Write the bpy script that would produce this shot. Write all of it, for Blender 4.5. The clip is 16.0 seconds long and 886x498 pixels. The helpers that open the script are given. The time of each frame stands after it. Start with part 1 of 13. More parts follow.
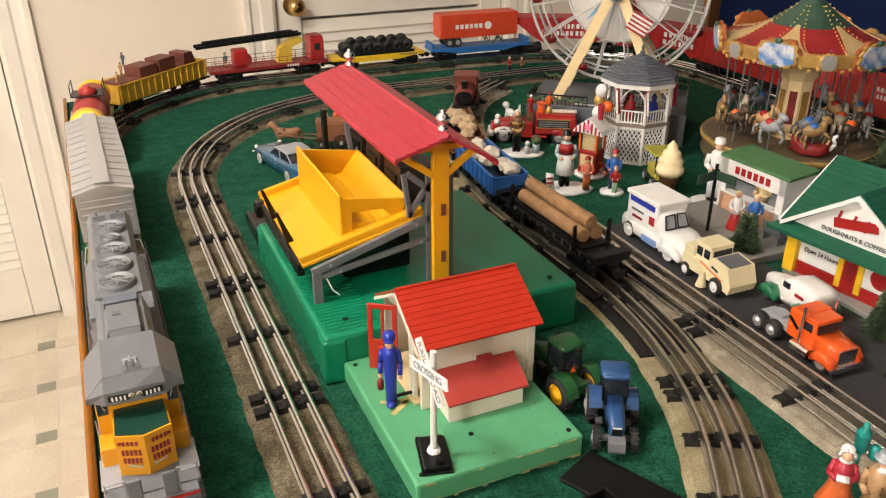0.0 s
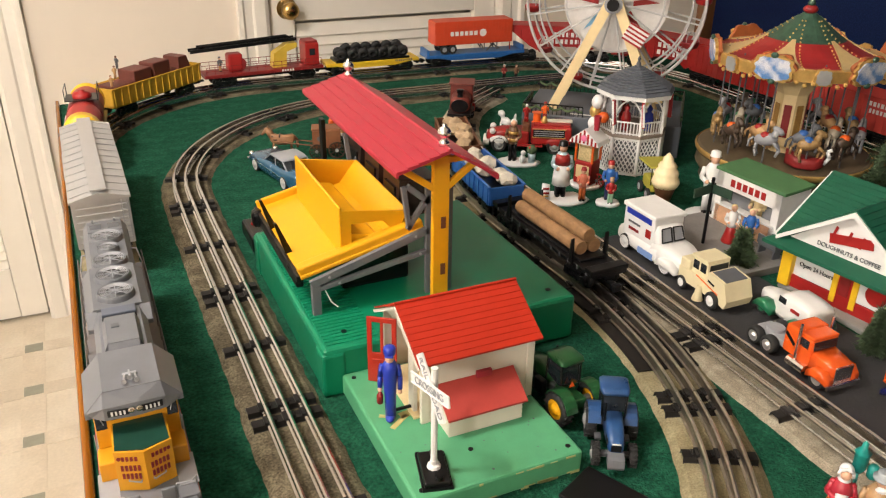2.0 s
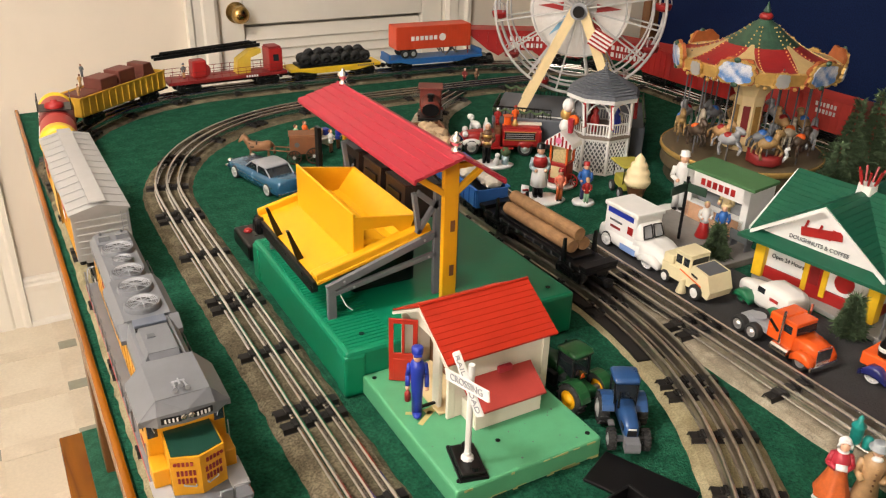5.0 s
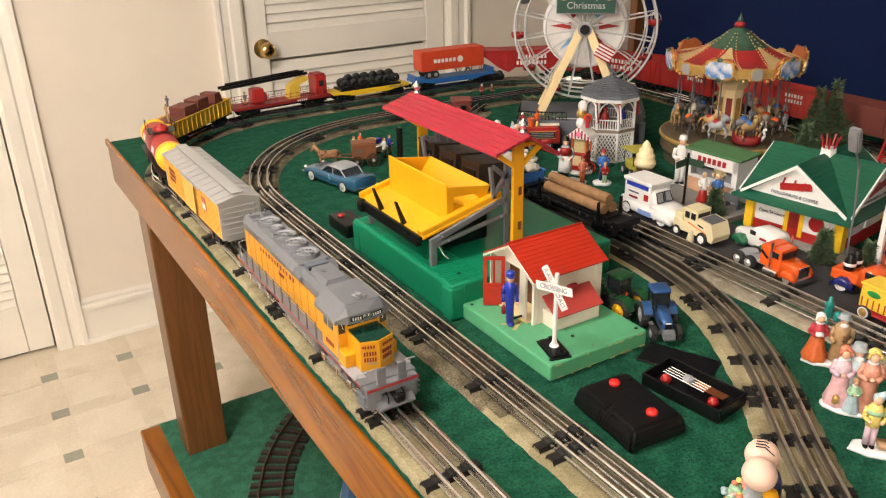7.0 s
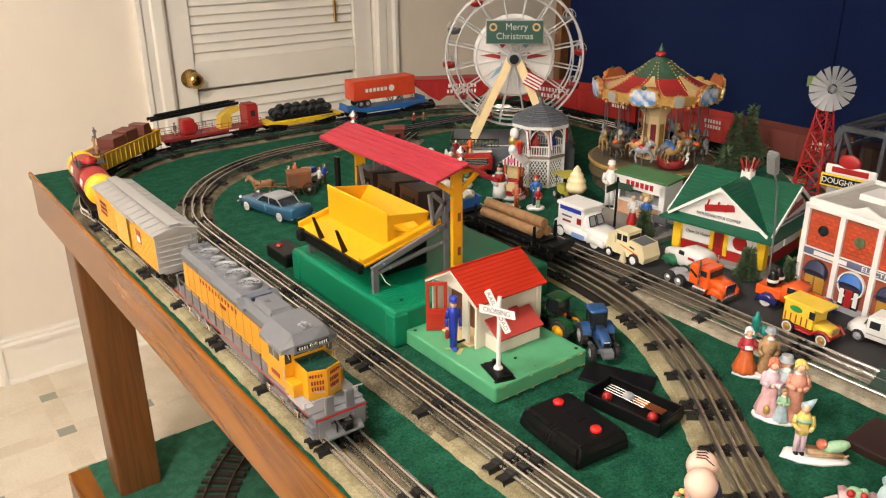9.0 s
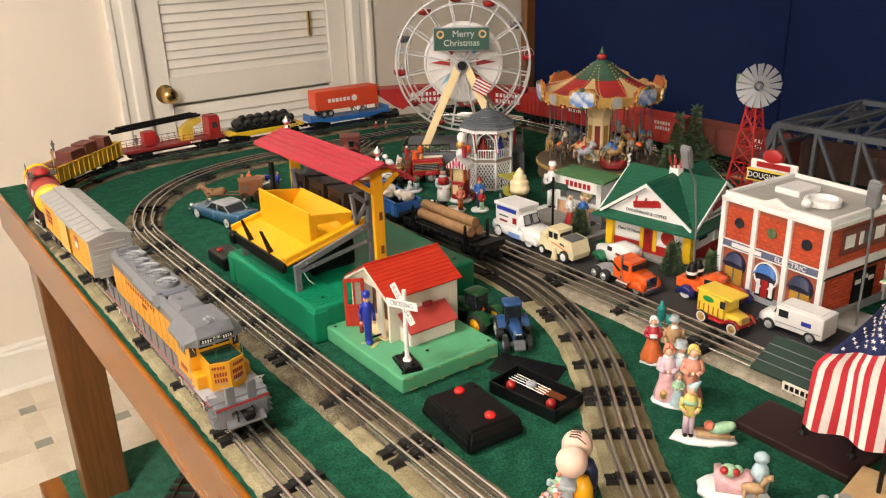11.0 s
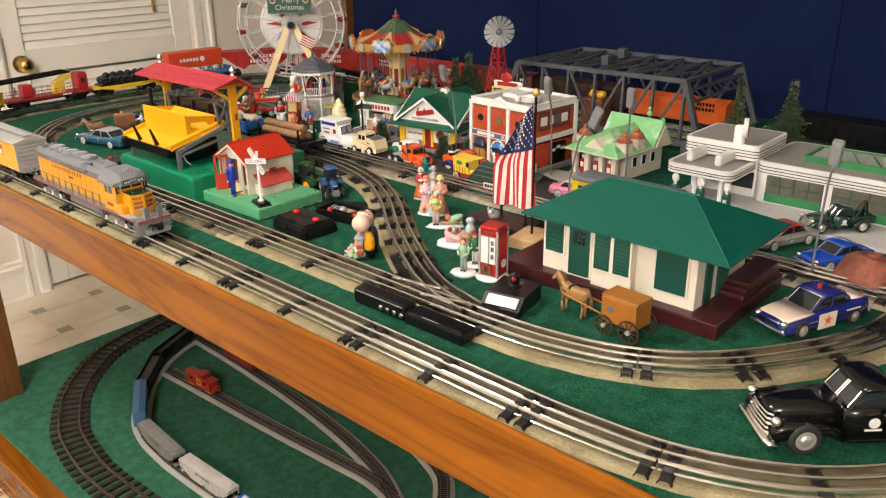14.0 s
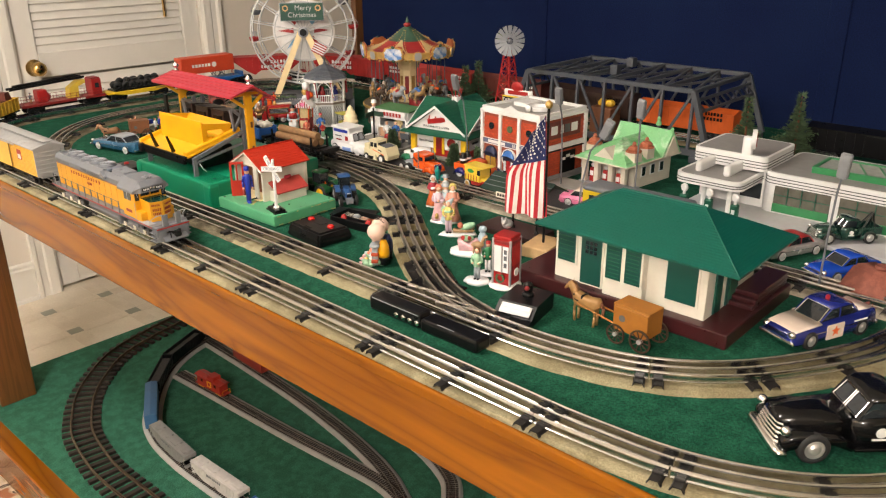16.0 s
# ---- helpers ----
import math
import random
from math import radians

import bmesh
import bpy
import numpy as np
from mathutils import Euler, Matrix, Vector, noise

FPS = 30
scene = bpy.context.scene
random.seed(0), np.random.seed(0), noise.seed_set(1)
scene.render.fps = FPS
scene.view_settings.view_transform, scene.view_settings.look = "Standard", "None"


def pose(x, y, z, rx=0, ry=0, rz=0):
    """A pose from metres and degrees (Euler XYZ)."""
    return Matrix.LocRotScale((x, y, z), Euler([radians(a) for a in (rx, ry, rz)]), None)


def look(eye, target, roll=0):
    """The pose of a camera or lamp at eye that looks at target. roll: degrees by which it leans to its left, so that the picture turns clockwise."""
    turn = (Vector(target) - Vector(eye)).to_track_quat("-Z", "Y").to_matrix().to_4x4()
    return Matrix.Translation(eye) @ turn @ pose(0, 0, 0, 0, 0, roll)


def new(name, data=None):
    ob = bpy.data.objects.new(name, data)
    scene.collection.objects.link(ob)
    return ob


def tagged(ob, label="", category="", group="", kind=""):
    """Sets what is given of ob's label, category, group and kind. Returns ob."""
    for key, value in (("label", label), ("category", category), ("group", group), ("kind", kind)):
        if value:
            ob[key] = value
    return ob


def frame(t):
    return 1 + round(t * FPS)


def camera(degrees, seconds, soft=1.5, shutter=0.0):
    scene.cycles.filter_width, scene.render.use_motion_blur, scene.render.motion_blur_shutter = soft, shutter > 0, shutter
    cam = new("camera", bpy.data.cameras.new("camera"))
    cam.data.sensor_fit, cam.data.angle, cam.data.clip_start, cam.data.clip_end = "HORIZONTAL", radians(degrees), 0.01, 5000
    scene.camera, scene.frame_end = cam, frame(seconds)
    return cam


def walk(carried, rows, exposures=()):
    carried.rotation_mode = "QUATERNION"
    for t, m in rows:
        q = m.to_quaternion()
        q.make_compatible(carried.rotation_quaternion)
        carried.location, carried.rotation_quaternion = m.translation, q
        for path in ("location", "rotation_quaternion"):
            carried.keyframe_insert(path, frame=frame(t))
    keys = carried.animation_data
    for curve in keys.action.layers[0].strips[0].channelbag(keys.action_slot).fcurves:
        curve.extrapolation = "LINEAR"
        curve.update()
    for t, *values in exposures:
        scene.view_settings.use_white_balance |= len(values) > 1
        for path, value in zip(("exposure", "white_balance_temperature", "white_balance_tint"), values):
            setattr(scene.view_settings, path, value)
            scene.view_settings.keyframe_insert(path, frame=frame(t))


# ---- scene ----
cam = camera(57.7, 16.0, soft=1.2)
PATH = [
    (0, (0.061, 2.081, 1.362), (0.786, 3.722, 0.479), -0.1),
    (0.5, (0.049, 2.088, 1.364), (0.773, 3.73, 0.48), 0.2),
    (1, (0.038, 2.09, 1.364), (0.764, 3.73, 0.481), 0.4),
    (1.5, (0.046, 2.093, 1.371), (0.784, 3.73, 0.49), 0.6),
    (2, (0.053, 2.09, 1.371), (0.806, 3.721, 0.493), 0.9),
    (2.5, (0.055, 2.093, 1.364), (0.826, 3.715, 0.483), 1.4),
    (3, (0.026, 2.087, 1.367), (0.818, 3.695, 0.479), 1.8),
    (3.5, (0.019, 2.094, 1.359), (0.835, 3.683, 0.459), 2.2),
    (4, (0.003, 2.121, 1.379), (0.876, 3.674, 0.471), 2.2),
    (4.2, (-0.014, 2.132, 1.383), (0.894, 3.67, 0.483), 1.9),
    (6.3, (-0.043, 1.963, 1.4), (0.789, 3.576, 0.561), -0.5),
    (6.5, (-0.08, 1.942, 1.407), (0.745, 3.562, 0.574), -1.1),
    (7, (-0.266, 1.92, 1.423), (0.682, 3.482, 0.608), -1.2),
    (7.5, (-0.322, 1.916, 1.438), (0.735, 3.418, 0.648), 0.0),
    (8, (-0.324, 1.928, 1.433), (0.777, 3.4, 0.646), 0.0),
    (8.5, (-0.328, 1.931, 1.429), (0.793, 3.399, 0.661), -0.2),
    (8.7, (-0.315, 1.926, 1.429), (0.804, 3.399, 0.667), -0.3),
    (10.8, (-0.168, 1.855, 1.415), (0.836, 3.418, 0.675), -1.6),
    (11, (-0.21, 1.82, 1.415), (0.889, 3.327, 0.692), -1.8),
    (11.5, (-0.388, 1.712, 1.417), (0.95, 3.014, 0.699), -1.8),
    (12, (-0.47, 1.595, 1.411), (0.97, 2.762, 0.658), -0.8),
    (12.5, (-0.488, 1.444, 1.41), (0.97, 2.583, 0.649), -0.7),
    (13, (-0.531, 1.355, 1.41), (0.888, 2.545, 0.655), -0.9),
    (13.5, (-0.552, 1.343, 1.4), (0.828, 2.58, 0.649), -0.1),
    (14, (-0.557, 1.351, 1.403), (0.817, 2.601, 0.66), -0.7),
    (14.5, (-0.552, 1.346, 1.392), (0.822, 2.572, 0.611), -0.7),
    (15, (-0.579, 1.365, 1.405), (0.779, 2.613, 0.631), -0.3),
    (15.5, (-0.583, 1.365, 1.412), (0.774, 2.627, 0.66), -0.4),
    (16, (-0.581, 1.351, 1.42), (0.789, 2.608, 0.683), -0.4),
]
walk(cam, [(t, look(eye, target, roll)) for t, eye, target, roll in PATH])

T = 0.916  # table surface

# ---- light ----
world = bpy.data.worlds.new("room_world")
world.use_nodes = True
world.node_tree.nodes["Background"].inputs[0].default_value = (1.0, 0.86, 0.7, 1)
world.node_tree.nodes["Background"].inputs[1].default_value = 0.15
scene.world = world


def globe_lamp(name, at, radius, watts, colour):
    data = bpy.data.lights.new(name, "POINT")
    data.shadow_soft_size, data.energy, data.color = radius, watts, colour
    ob = new(name, data)
    ob.location = at
    return ob


WARM = (1.0, 0.943, 0.9)
# Two assumed, unseen ceiling lights, placed by shadow direction and overall brightness.
globe_lamp("assumed_ceiling_light", (-2.0, 0.9, 2.1), 0.14, 115, WARM)
globe_lamp("assumed_ceiling_light", (-0.6, 2.8, 2.25), 0.14, 67, WARM)
scene.view_settings.exposure = 0.0


# ---- materials ----
def mat(name, colour, rough=0.5, metal=0.0, var=0.12, scale=60.0, bump=0.0, bump_scale=400.0, coat=0.0, spec=0.5, per_object=0.0, trans=0.0, emit=0.0):
    m = bpy.data.materials.new(name)
    m.use_nodes = True
    nt = m.node_tree
    n, l = nt.nodes, nt.links
    b = n["Principled BSDF"]
    b.inputs["Roughness"].default_value = rough
    b.inputs["Metallic"].default_value = metal
    b.inputs["Coat Weight"].default_value = coat
    b.inputs["Coat Roughness"].default_value = 0.08
    b.inputs["Specular IOR Level"].default_value = spec
    b.inputs["Transmission Weight"].default_value = trans
    b.inputs["Base Color"].default_value = (*colour, 1)
    if emit:
        b.inputs["Emission Color"].default_value = (*colour, 1)
        b.inputs["Emission Strength"].default_value = emit
    geo = n.new("ShaderNodeTexCoord")
    out = None
    if var:
        t1 = n.new("ShaderNodeTexNoise")
        t1.inputs["Scale"].default_value = scale
        t1.inputs["Detail"].default_value = 6
        t1.inputs["Roughness"].default_value = 0.65
        l.new(geo.outputs["Object"], t1.inputs["Vector"])
        r = n.new("ShaderNodeMapRange")
        r.inputs["From Min"].default_value, r.inputs["From Max"].default_value = 0.25, 0.75
        r.inputs["To Min"].default_value, r.inputs["To Max"].default_value = 1 - var, 1 + var
        l.new(t1.outputs["Fac"], r.inputs["Value"])
        mul = n.new("ShaderNodeVectorMath")
        mul.operation = "SCALE"
        mul.inputs[0].default_value = colour
        l.new(r.outputs["Result"], mul.inputs["Scale"])
        out = mul.outputs["Vector"]
        if per_object:
            oi = n.new("ShaderNodeObjectInfo")
            r2 = n.new("ShaderNodeMapRange")
            r2.inputs["To Min"].default_value, r2.inputs["To Max"].default_value = 1 - per_object, 1 + per_object
            l.new(oi.outputs["Random"], r2.inputs["Value"])
            mul2 = n.new("ShaderNodeVectorMath")
            mul2.operation = "SCALE"
            l.new(out, mul2.inputs[0])
            l.new(r2.outputs["Result"], mul2.inputs["Scale"])
            out = mul2.outputs["Vector"]
        l.new(out, b.inputs["Base Color"])
        rr = n.new("ShaderNodeMapRange")
        rr.inputs["To Min"].default_value, rr.inputs["To Max"].default_value = max(0.02, rough - 0.08), min(1.0, rough + 0.08)
        l.new(t1.outputs["Fac"], rr.inputs["Value"])
        l.new(rr.outputs["Result"], b.inputs["Roughness"])
    if bump:
        t2 = n.new("ShaderNodeTexNoise")
        t2.inputs["Scale"].default_value = bump_scale
        t2.inputs["Detail"].default_value = 4
        l.new(geo.outputs["Object"], t2.inputs["Vector"])
        bp = n.new("ShaderNodeBump")
        bp.inputs["Strength"].default_value = bump
        bp.inputs["Distance"].default_value = 0.002
        l.new(t2.outputs["Fac"], bp.inputs["Height"])
        l.new(bp.outputs["Normal"], b.inputs["Normal"])
    return m


def two_tone(name, c1, c2, rough, scale, bump=0.3, bump_scale=600.0, fine=900.0, stretch=(1, 1, 1), lo=0.42, hi=0.6, amt=0.3):
    """Two colours mixed by a broad noise, with fine grain on top."""
    m = mat(name, c1, rough, var=0.0, bump=bump, bump_scale=bump_scale)
    nt = m.node_tree
    n, l = nt.nodes, nt.links
    tc = n.new("ShaderNodeTexCoord")
    mp = n.new("ShaderNodeMapping")
    mp.inputs["Scale"].default_value = stretch
    l.new(tc.outputs["Object"], mp.inputs["Vector"])
    a = n.new("ShaderNodeTexNoise")
    a.inputs["Scale"].default_value, a.inputs["Detail"].default_value = scale, 5
    f = n.new("ShaderNodeTexNoise")
    f.inputs["Scale"].default_value, f.inputs["Detail"].default_value = fine, 3
    l.new(mp.outputs["Vector"], a.inputs["Vector"])
    l.new(mp.outputs["Vector"], f.inputs["Vector"])
    r = n.new("ShaderNodeMapRange")
    r.inputs["From Min"].default_value, r.inputs["From Max"].default_value = lo, hi
    l.new(a.outputs["Fac"], r.inputs["Value"])
    mx = n.new("ShaderNodeMix")
    mx.data_type = "RGBA"
    mx.inputs["A"].default_value, mx.inputs["B"].default_value = (*c1, 1), (*c2, 1)
    l.new(r.outputs["Result"], mx.inputs["Factor"])
    g = n.new("ShaderNodeMapRange")
    g.inputs["From Min"].default_value, g.inputs["From Max"].default_value = 0.3, 0.7
    g.inputs["To Min"].default_value, g.inputs["To Max"].default_value = 1 - amt, 1 + amt
    l.new(f.outputs["Fac"], g.inputs["Value"])
    sc = n.new("ShaderNodeVectorMath")
    sc.operation = "SCALE"
    l.new(mx.outputs["Result"], sc.inputs[0])
    l.new(g.outputs["Result"], sc.inputs["Scale"])
    l.new(sc.outputs["Vector"], n["Principled BSDF"].inputs["Base Color"])
    return m


def wood(name, dark, light, rough=0.35, axis=1, coat=0.3, s=14.0, lon=0.9, swirl=1.2, rings=11.0, grain=0.45, line=1.0):
    """Stained wood with long grain along an axis."""
    m = mat(name, dark, rough, var=0.0, coat=coat)
    nt = m.node_tree
    n, l = nt.nodes, nt.links
    tc = n.new("ShaderNodeTexCoord")
    mp = n.new("ShaderNodeMapping")
    s = [s, s, s]
    s[axis] = lon
    mp.inputs["Scale"].default_value = s
    l.new(tc.outputs["Object"], mp.inputs["Vector"])
    w = n.new("ShaderNodeTexNoise")
    w.inputs["Scale"].default_value, w.inputs["Detail"].default_value, w.inputs["Distortion"].default_value = 1.6, 3, swirl
    l.new(mp.outputs["Vector"], w.inputs["Vector"])
    mul = n.new("ShaderNodeMath")
    mul.operation = "MULTIPLY"
    mul.inputs[1].default_value = rings
    l.new(w.outputs["Fac"], mul.inputs[0])
    fr = n.new("ShaderNodeMath")
    fr.operation = "PINGPONG"
    fr.inputs[1].default_value = 1.0
    l.new(mul.outputs[0], fr.inputs[0])
    thin = n.new("ShaderNodeMath")
    thin.operation = "POWER"
    thin.inputs[1].default_value = line
    l.new(fr.outputs[0], thin.inputs[0])
    fine = n.new("ShaderNodeTexNoise")
    fine.inputs["Scale"].default_value, fine.inputs["Detail"].default_value = 26, 6
    l.new(mp.outputs["Vector"], fine.inputs["Vector"])
    ad = n.new("ShaderNodeMath")
    ad.operation = "MULTIPLY_ADD"
    ad.inputs[1].default_value, ad.inputs[2].default_value = 1.0 - grain, 0.0
    l.new(thin.outputs[0], ad.inputs[0])
    ad2 = n.new("ShaderNodeMath")
    ad2.operation = "MULTIPLY_ADD"
    ad2.inputs[1].default_value = grain
    l.new(fine.outputs["Fac"], ad2.inputs[0])
    l.new(ad.outputs[0], ad2.inputs[2])
    mx = n.new("ShaderNodeMix")
    mx.data_type = "RGBA"
    mx.inputs["A"].default_value, mx.inputs["B"].default_value = (*dark, 1), (*light, 1)
    l.new(ad2.outputs[0], mx.inputs["Factor"])
    l.new(mx.outputs["Result"], n["Principled BSDF"].inputs["Base Color"])
    return m


CARPET = two_tone("green_carpet", (0.008, 0.066, 0.036), (0.0145, 0.094, 0.053), 0.95, 48, bump=1.0, bump_scale=520, fine=300, amt=0.42)
SAND = two_tone("sand_ballast", (0.225, 0.19, 0.11), (0.31, 0.27, 0.165), 0.95, 30, bump=0.5, bump_scale=600, fine=520, amt=0.22)
BROWNSAND = two_tone("brown_ballast", (0.1, 0.083, 0.054), (0.17, 0.142, 0.092), 0.95, 40, bump=0.8, bump_scale=600, fine=480, amt=0.5)
GREYBED = two_tone("grey_ballast", (0.27, 0.235, 0.175), (0.38, 0.335, 0.255), 0.95, 60, bump=0.8, bump_scale=700, fine=900)
WOOD = wood("oak_fascia", (0.14, 0.039, 0.001), (0.285, 0.092, 0.002), rough=0.26, coat=0.15, s=6.5, lon=0.85, swirl=1.0, rings=8.0, grain=0.12, line=0.55)
LEGWOOD = wood("dark_leg_wood", (0.1, 0.038, 0.009), (0.19, 0.076, 0.022), axis=2, coat=0.15)
DECKCARPET = two_tone("lower_green_carpet", (0.033, 0.13, 0.079), (0.047, 0.176, 0.11), 0.95, 48, bump=1.0, bump_scale=520, fine=300, amt=0.36)
WALL = mat("cream_wall", (0.8, 0.73, 0.63), 0.8, var=0.04, scale=3, bump=0.1, bump_scale=150)
TRIM = mat("white_trim_paint", (0.86, 0.825, 0.75), 0.4, var=0.03, scale=8)
BLUE = two_tone("navy_wall", (0.0034, 0.009, 0.044), (0.005, 0.0125, 0.052), 0.85, 2.5, bump=0.15, bump_scale=200, fine=300)
for m_ in (CARPET, DECKCARPET, SAND, BROWNSAND, GREYBED, BLUE):
    m_.node_tree.nodes["Principled BSDF"].inputs["Specular IOR Level"].default_value = 0.12
WOOD.node_tree.nodes["Principled BSDF"].inputs["Specular IOR Level"].default_value = 0.2
VINYL = two_tone("cream_vinyl", (0.74, 0.66, 0.53), (0.82, 0.75, 0.62), 0.4, 5, bump=0.05, fine=120, amt=0.05)
VINYL_B = two_tone("beige_vinyl", (0.71, 0.63, 0.5), (0.79, 0.71, 0.58), 0.4, 9, bump=0.05, fine=120, amt=0.06)
VINYL_G = mat("grey_green_vinyl", (0.33, 0.33, 0.26), 0.4, scale=40)
BRASS = mat("brass", (0.62, 0.42, 0.16), 0.22, 1.0, var=0.08)
STEEL = mat("bright_rail_steel", (0.66, 0.65, 0.63), 0.2, 1.0, var=0.05, scale=60)
DULLSTEEL = mat("dull_rail_steel", (0.53, 0.5, 0.45), 0.3, 1.0, var=0.25, scale=90)
TIE = mat("black_tie", (0.016, 0.014, 0.013), 0.5, 0.2, var=0.3, scale=120, spec=0.35)
BLACK = mat("black_plastic", (0.005, 0.005, 0.0055), 0.3, var=0.2, spec=0.35)
GLOSSBLACK = mat("gloss_black_paint", (0.004, 0.004, 0.0045), 0.15, coat=0.3, spec=0.3, var=0.1)
RUBBER = mat("black_rubber", (0.018, 0.018, 0.018), 0.75, var=0.25)
WHITE = mat("white_paint", (0.74, 0.735, 0.72), 0.45, var=0.05)
CREAM = mat("cream_plastic", (0.66, 0.615, 0.52), 0.5, var=0.05)
RED = mat("red_paint", (0.34, 0.014, 0.013), 0.4, var=0.12)
DKRED = mat("dark_red", (0.22, 0.015, 0.015), 0.45, var=0.15)
ORANGE = mat("orange_paint", (0.75, 0.12, 0.015), 0.35, var=0.08)
YELLOW = mat("bright_yellow_plastic", (0.73, 0.36, 0.007), 0.35, var=0.05)
UPYELLOW = mat("armour_yellow", (0.61, 0.285, 0.008), 0.4, var=0.06)
GREY = mat("grey_paint", (0.141, 0.148, 0.163), 0.5, var=0.1)
LTGREY = mat("light_grey_paint", (0.3, 0.31, 0.33), 0.5, var=0.08)
DKGREY = mat("dark_grey_paint", (0.1, 0.105, 0.115), 0.5, var=0.12)
GREEN = mat("emerald_plastic", (0.003, 0.2, 0.097), 0.35, var=0.06)
LTGREEN = mat("mint_green_metal", (0.088, 0.335, 0.168), 0.4, var=0.12, scale=40)
ROOFGREEN = mat("dark_green_roof", (0.008, 0.09, 0.05), 0.4, var=0.1)
TEAL = mat("teal_green_plastic", (0.002, 0.086, 0.062), 0.38, var=0.05)
PINKRED = mat("rose_red_plastic", (0.38, 0.024, 0.042), 0.42, var=0.06)
ROOFRED = mat("orange_red_plastic", (0.42, 0.022, 0.007), 0.4, var=0.06)
DOLLBLUE = mat("deep_blue_plastic", (0.02, 0.04, 0.35), 0.35, var=0.08)
BLUEP = mat("blue_paint", (0.03, 0.13, 0.42), 0.35, var=0.1)
SILVER = mat("silver_paint", (0.42, 0.42, 0.42), 0.4, 0.4, var=0.08)
CHROME = mat("chrome", (0.85, 0.84, 0.82), 0.2, 1.0, var=0.05)
HUBCAP = mat("bright_hubcap", (0.72, 0.71, 0.7), 0.3, 0.75, var=0.05)
GLASSY = mat("dark_window", (0.02, 0.025, 0.03), 0.08, coat=0.6, var=0.1)
BROWN = mat("brown_plastic", (0.16, 0.06, 0.025), 0.5, var=0.15)
MAROON = mat("maroon_plastic", (0.043, 0.0085, 0.01), 0.3, var=0.12)
TAN = mat("tan_paint", (0.5, 0.3, 0.13), 0.55, var=0.2)
FLESH = mat("glazed_skin_tone", (0.72, 0.42, 0.28), 0.4, var=0.1)
ASPHALT = mat("black_road_mat", (0.03, 0.03, 0.032), 0.7, var=0.25, bump=0.4)
BRICKRED = mat("brick_red", (0.46, 0.06, 0.018), 0.6, var=0.25, scale=140, per_object=0.15)
SNOW = mat("glazed_snow", (0.76, 0.76, 0.76), 0.4, var=0.06)
PINK = mat("pink_paint", (0.75, 0.2, 0.36), 0.3, var=0.08)
FIR = mat("fir_needles", (0.075, 0.12, 0.055), 0.8, var=0.55, scale=120)
CREAMYEL = mat("cream_yellow", (0.78, 0.62, 0.34), 0.5, var=0.08)
GOLD = mat("gold_paint", (0.6, 0.38, 0.12), 0.35, 0.5, var=0.2)


# ---- mesh helpers ----
def box(bm, c, s, bev=0.0, rot=None):
    m = Matrix.Translation(c)
    if rot:
        m = m @ Euler([radians(a) for a in rot]).to_matrix().to_4x4()
    vs = bmesh.ops.create_cube(bm, size=1.0, matrix=m @ Matrix.Diagonal((*s, 1)))["verts"]
    if bev:
        es = {e for v in vs for e in v.link_edges}
        bmesh.ops.bevel(bm, geom=list(es), offset=min(bev, 0.45 * min(s)), segments=2, affect="EDGES", profile=0.5)
    return bm


def cyl(bm, a, b, r, r2=None, seg=12, caps=True):
    a, b = Vector(a), Vector(b)
    d = b - a
    q = Vector((0, 0, 1)).rotation_difference(d.normalized()).to_matrix().to_4x4()
    bmesh.ops.create_cone(bm, cap_ends=caps, segments=seg, radius1=r, radius2=r if r2 is None else r2, depth=d.length, matrix=Matrix.Translation((a + b) / 2) @ q)
    return bm


def ball(bm, c, r, s=(1, 1, 1), seg=12, rot=None):
    m = Matrix.Translation(c)
    if rot:
        m = m @ Euler([radians(a) for a in rot]).to_matrix().to_4x4()
    bmesh.ops.create_uvsphere(bm, u_segments=seg, v_segments=max(6, seg // 2 + 2), radius=r, matrix=m @ Matrix.Diagonal((*s, 1)))
    return bm


def lathe(bm, prof, c=(0, 0, 0), seg=16, close=True):
    """A turned shape: profile of (radius, height) about the z axis at c."""
    rings = []
    for r, z in prof:
        rings.append([bm.verts.new((c[0] + r * math.cos(2 * math.pi * i / seg), c[1] + r * math.sin(2 * math.pi * i / seg), c[2] + z)) for i in range(seg)])
    for p, q in zip(rings, rings[1:]):
        for i in range(seg):
            bm.faces.new((p[i], p[(i + 1) % seg], q[(i + 1) % seg], q[i]))
    if close:
        bm.faces.new(rings[0][::-1])
        bm.faces.new(rings[-1])
    return bm


def prism(bm, poly, axis, lo, hi):
    """A flat outline pushed along an axis from lo to hi. poly: the two other coordinates, in x, y, z order."""
    def put(p, h):
        v = list(p)
        v.insert("xyz".index(axis), h)
        return bm.verts.new(v)
    a = [put(p, lo) for p in poly]
    b = [put(p, hi) for p in poly]
    n = len(poly)
    fs = [bm.faces.new(a), bm.faces.new(b[::-1])]
    for i in range(n):
        fs.append(bm.faces.new((a[i], b[i], b[(i + 1) % n], a[(i + 1) % n])))
    bmesh.ops.recalc_face_normals(bm, faces=fs)
    return bm


def tube(bm, pts, r, seg=6):
    for a, b in zip(pts, pts[1:]):
        cyl(bm, a, b, r, seg=seg)
    return bm


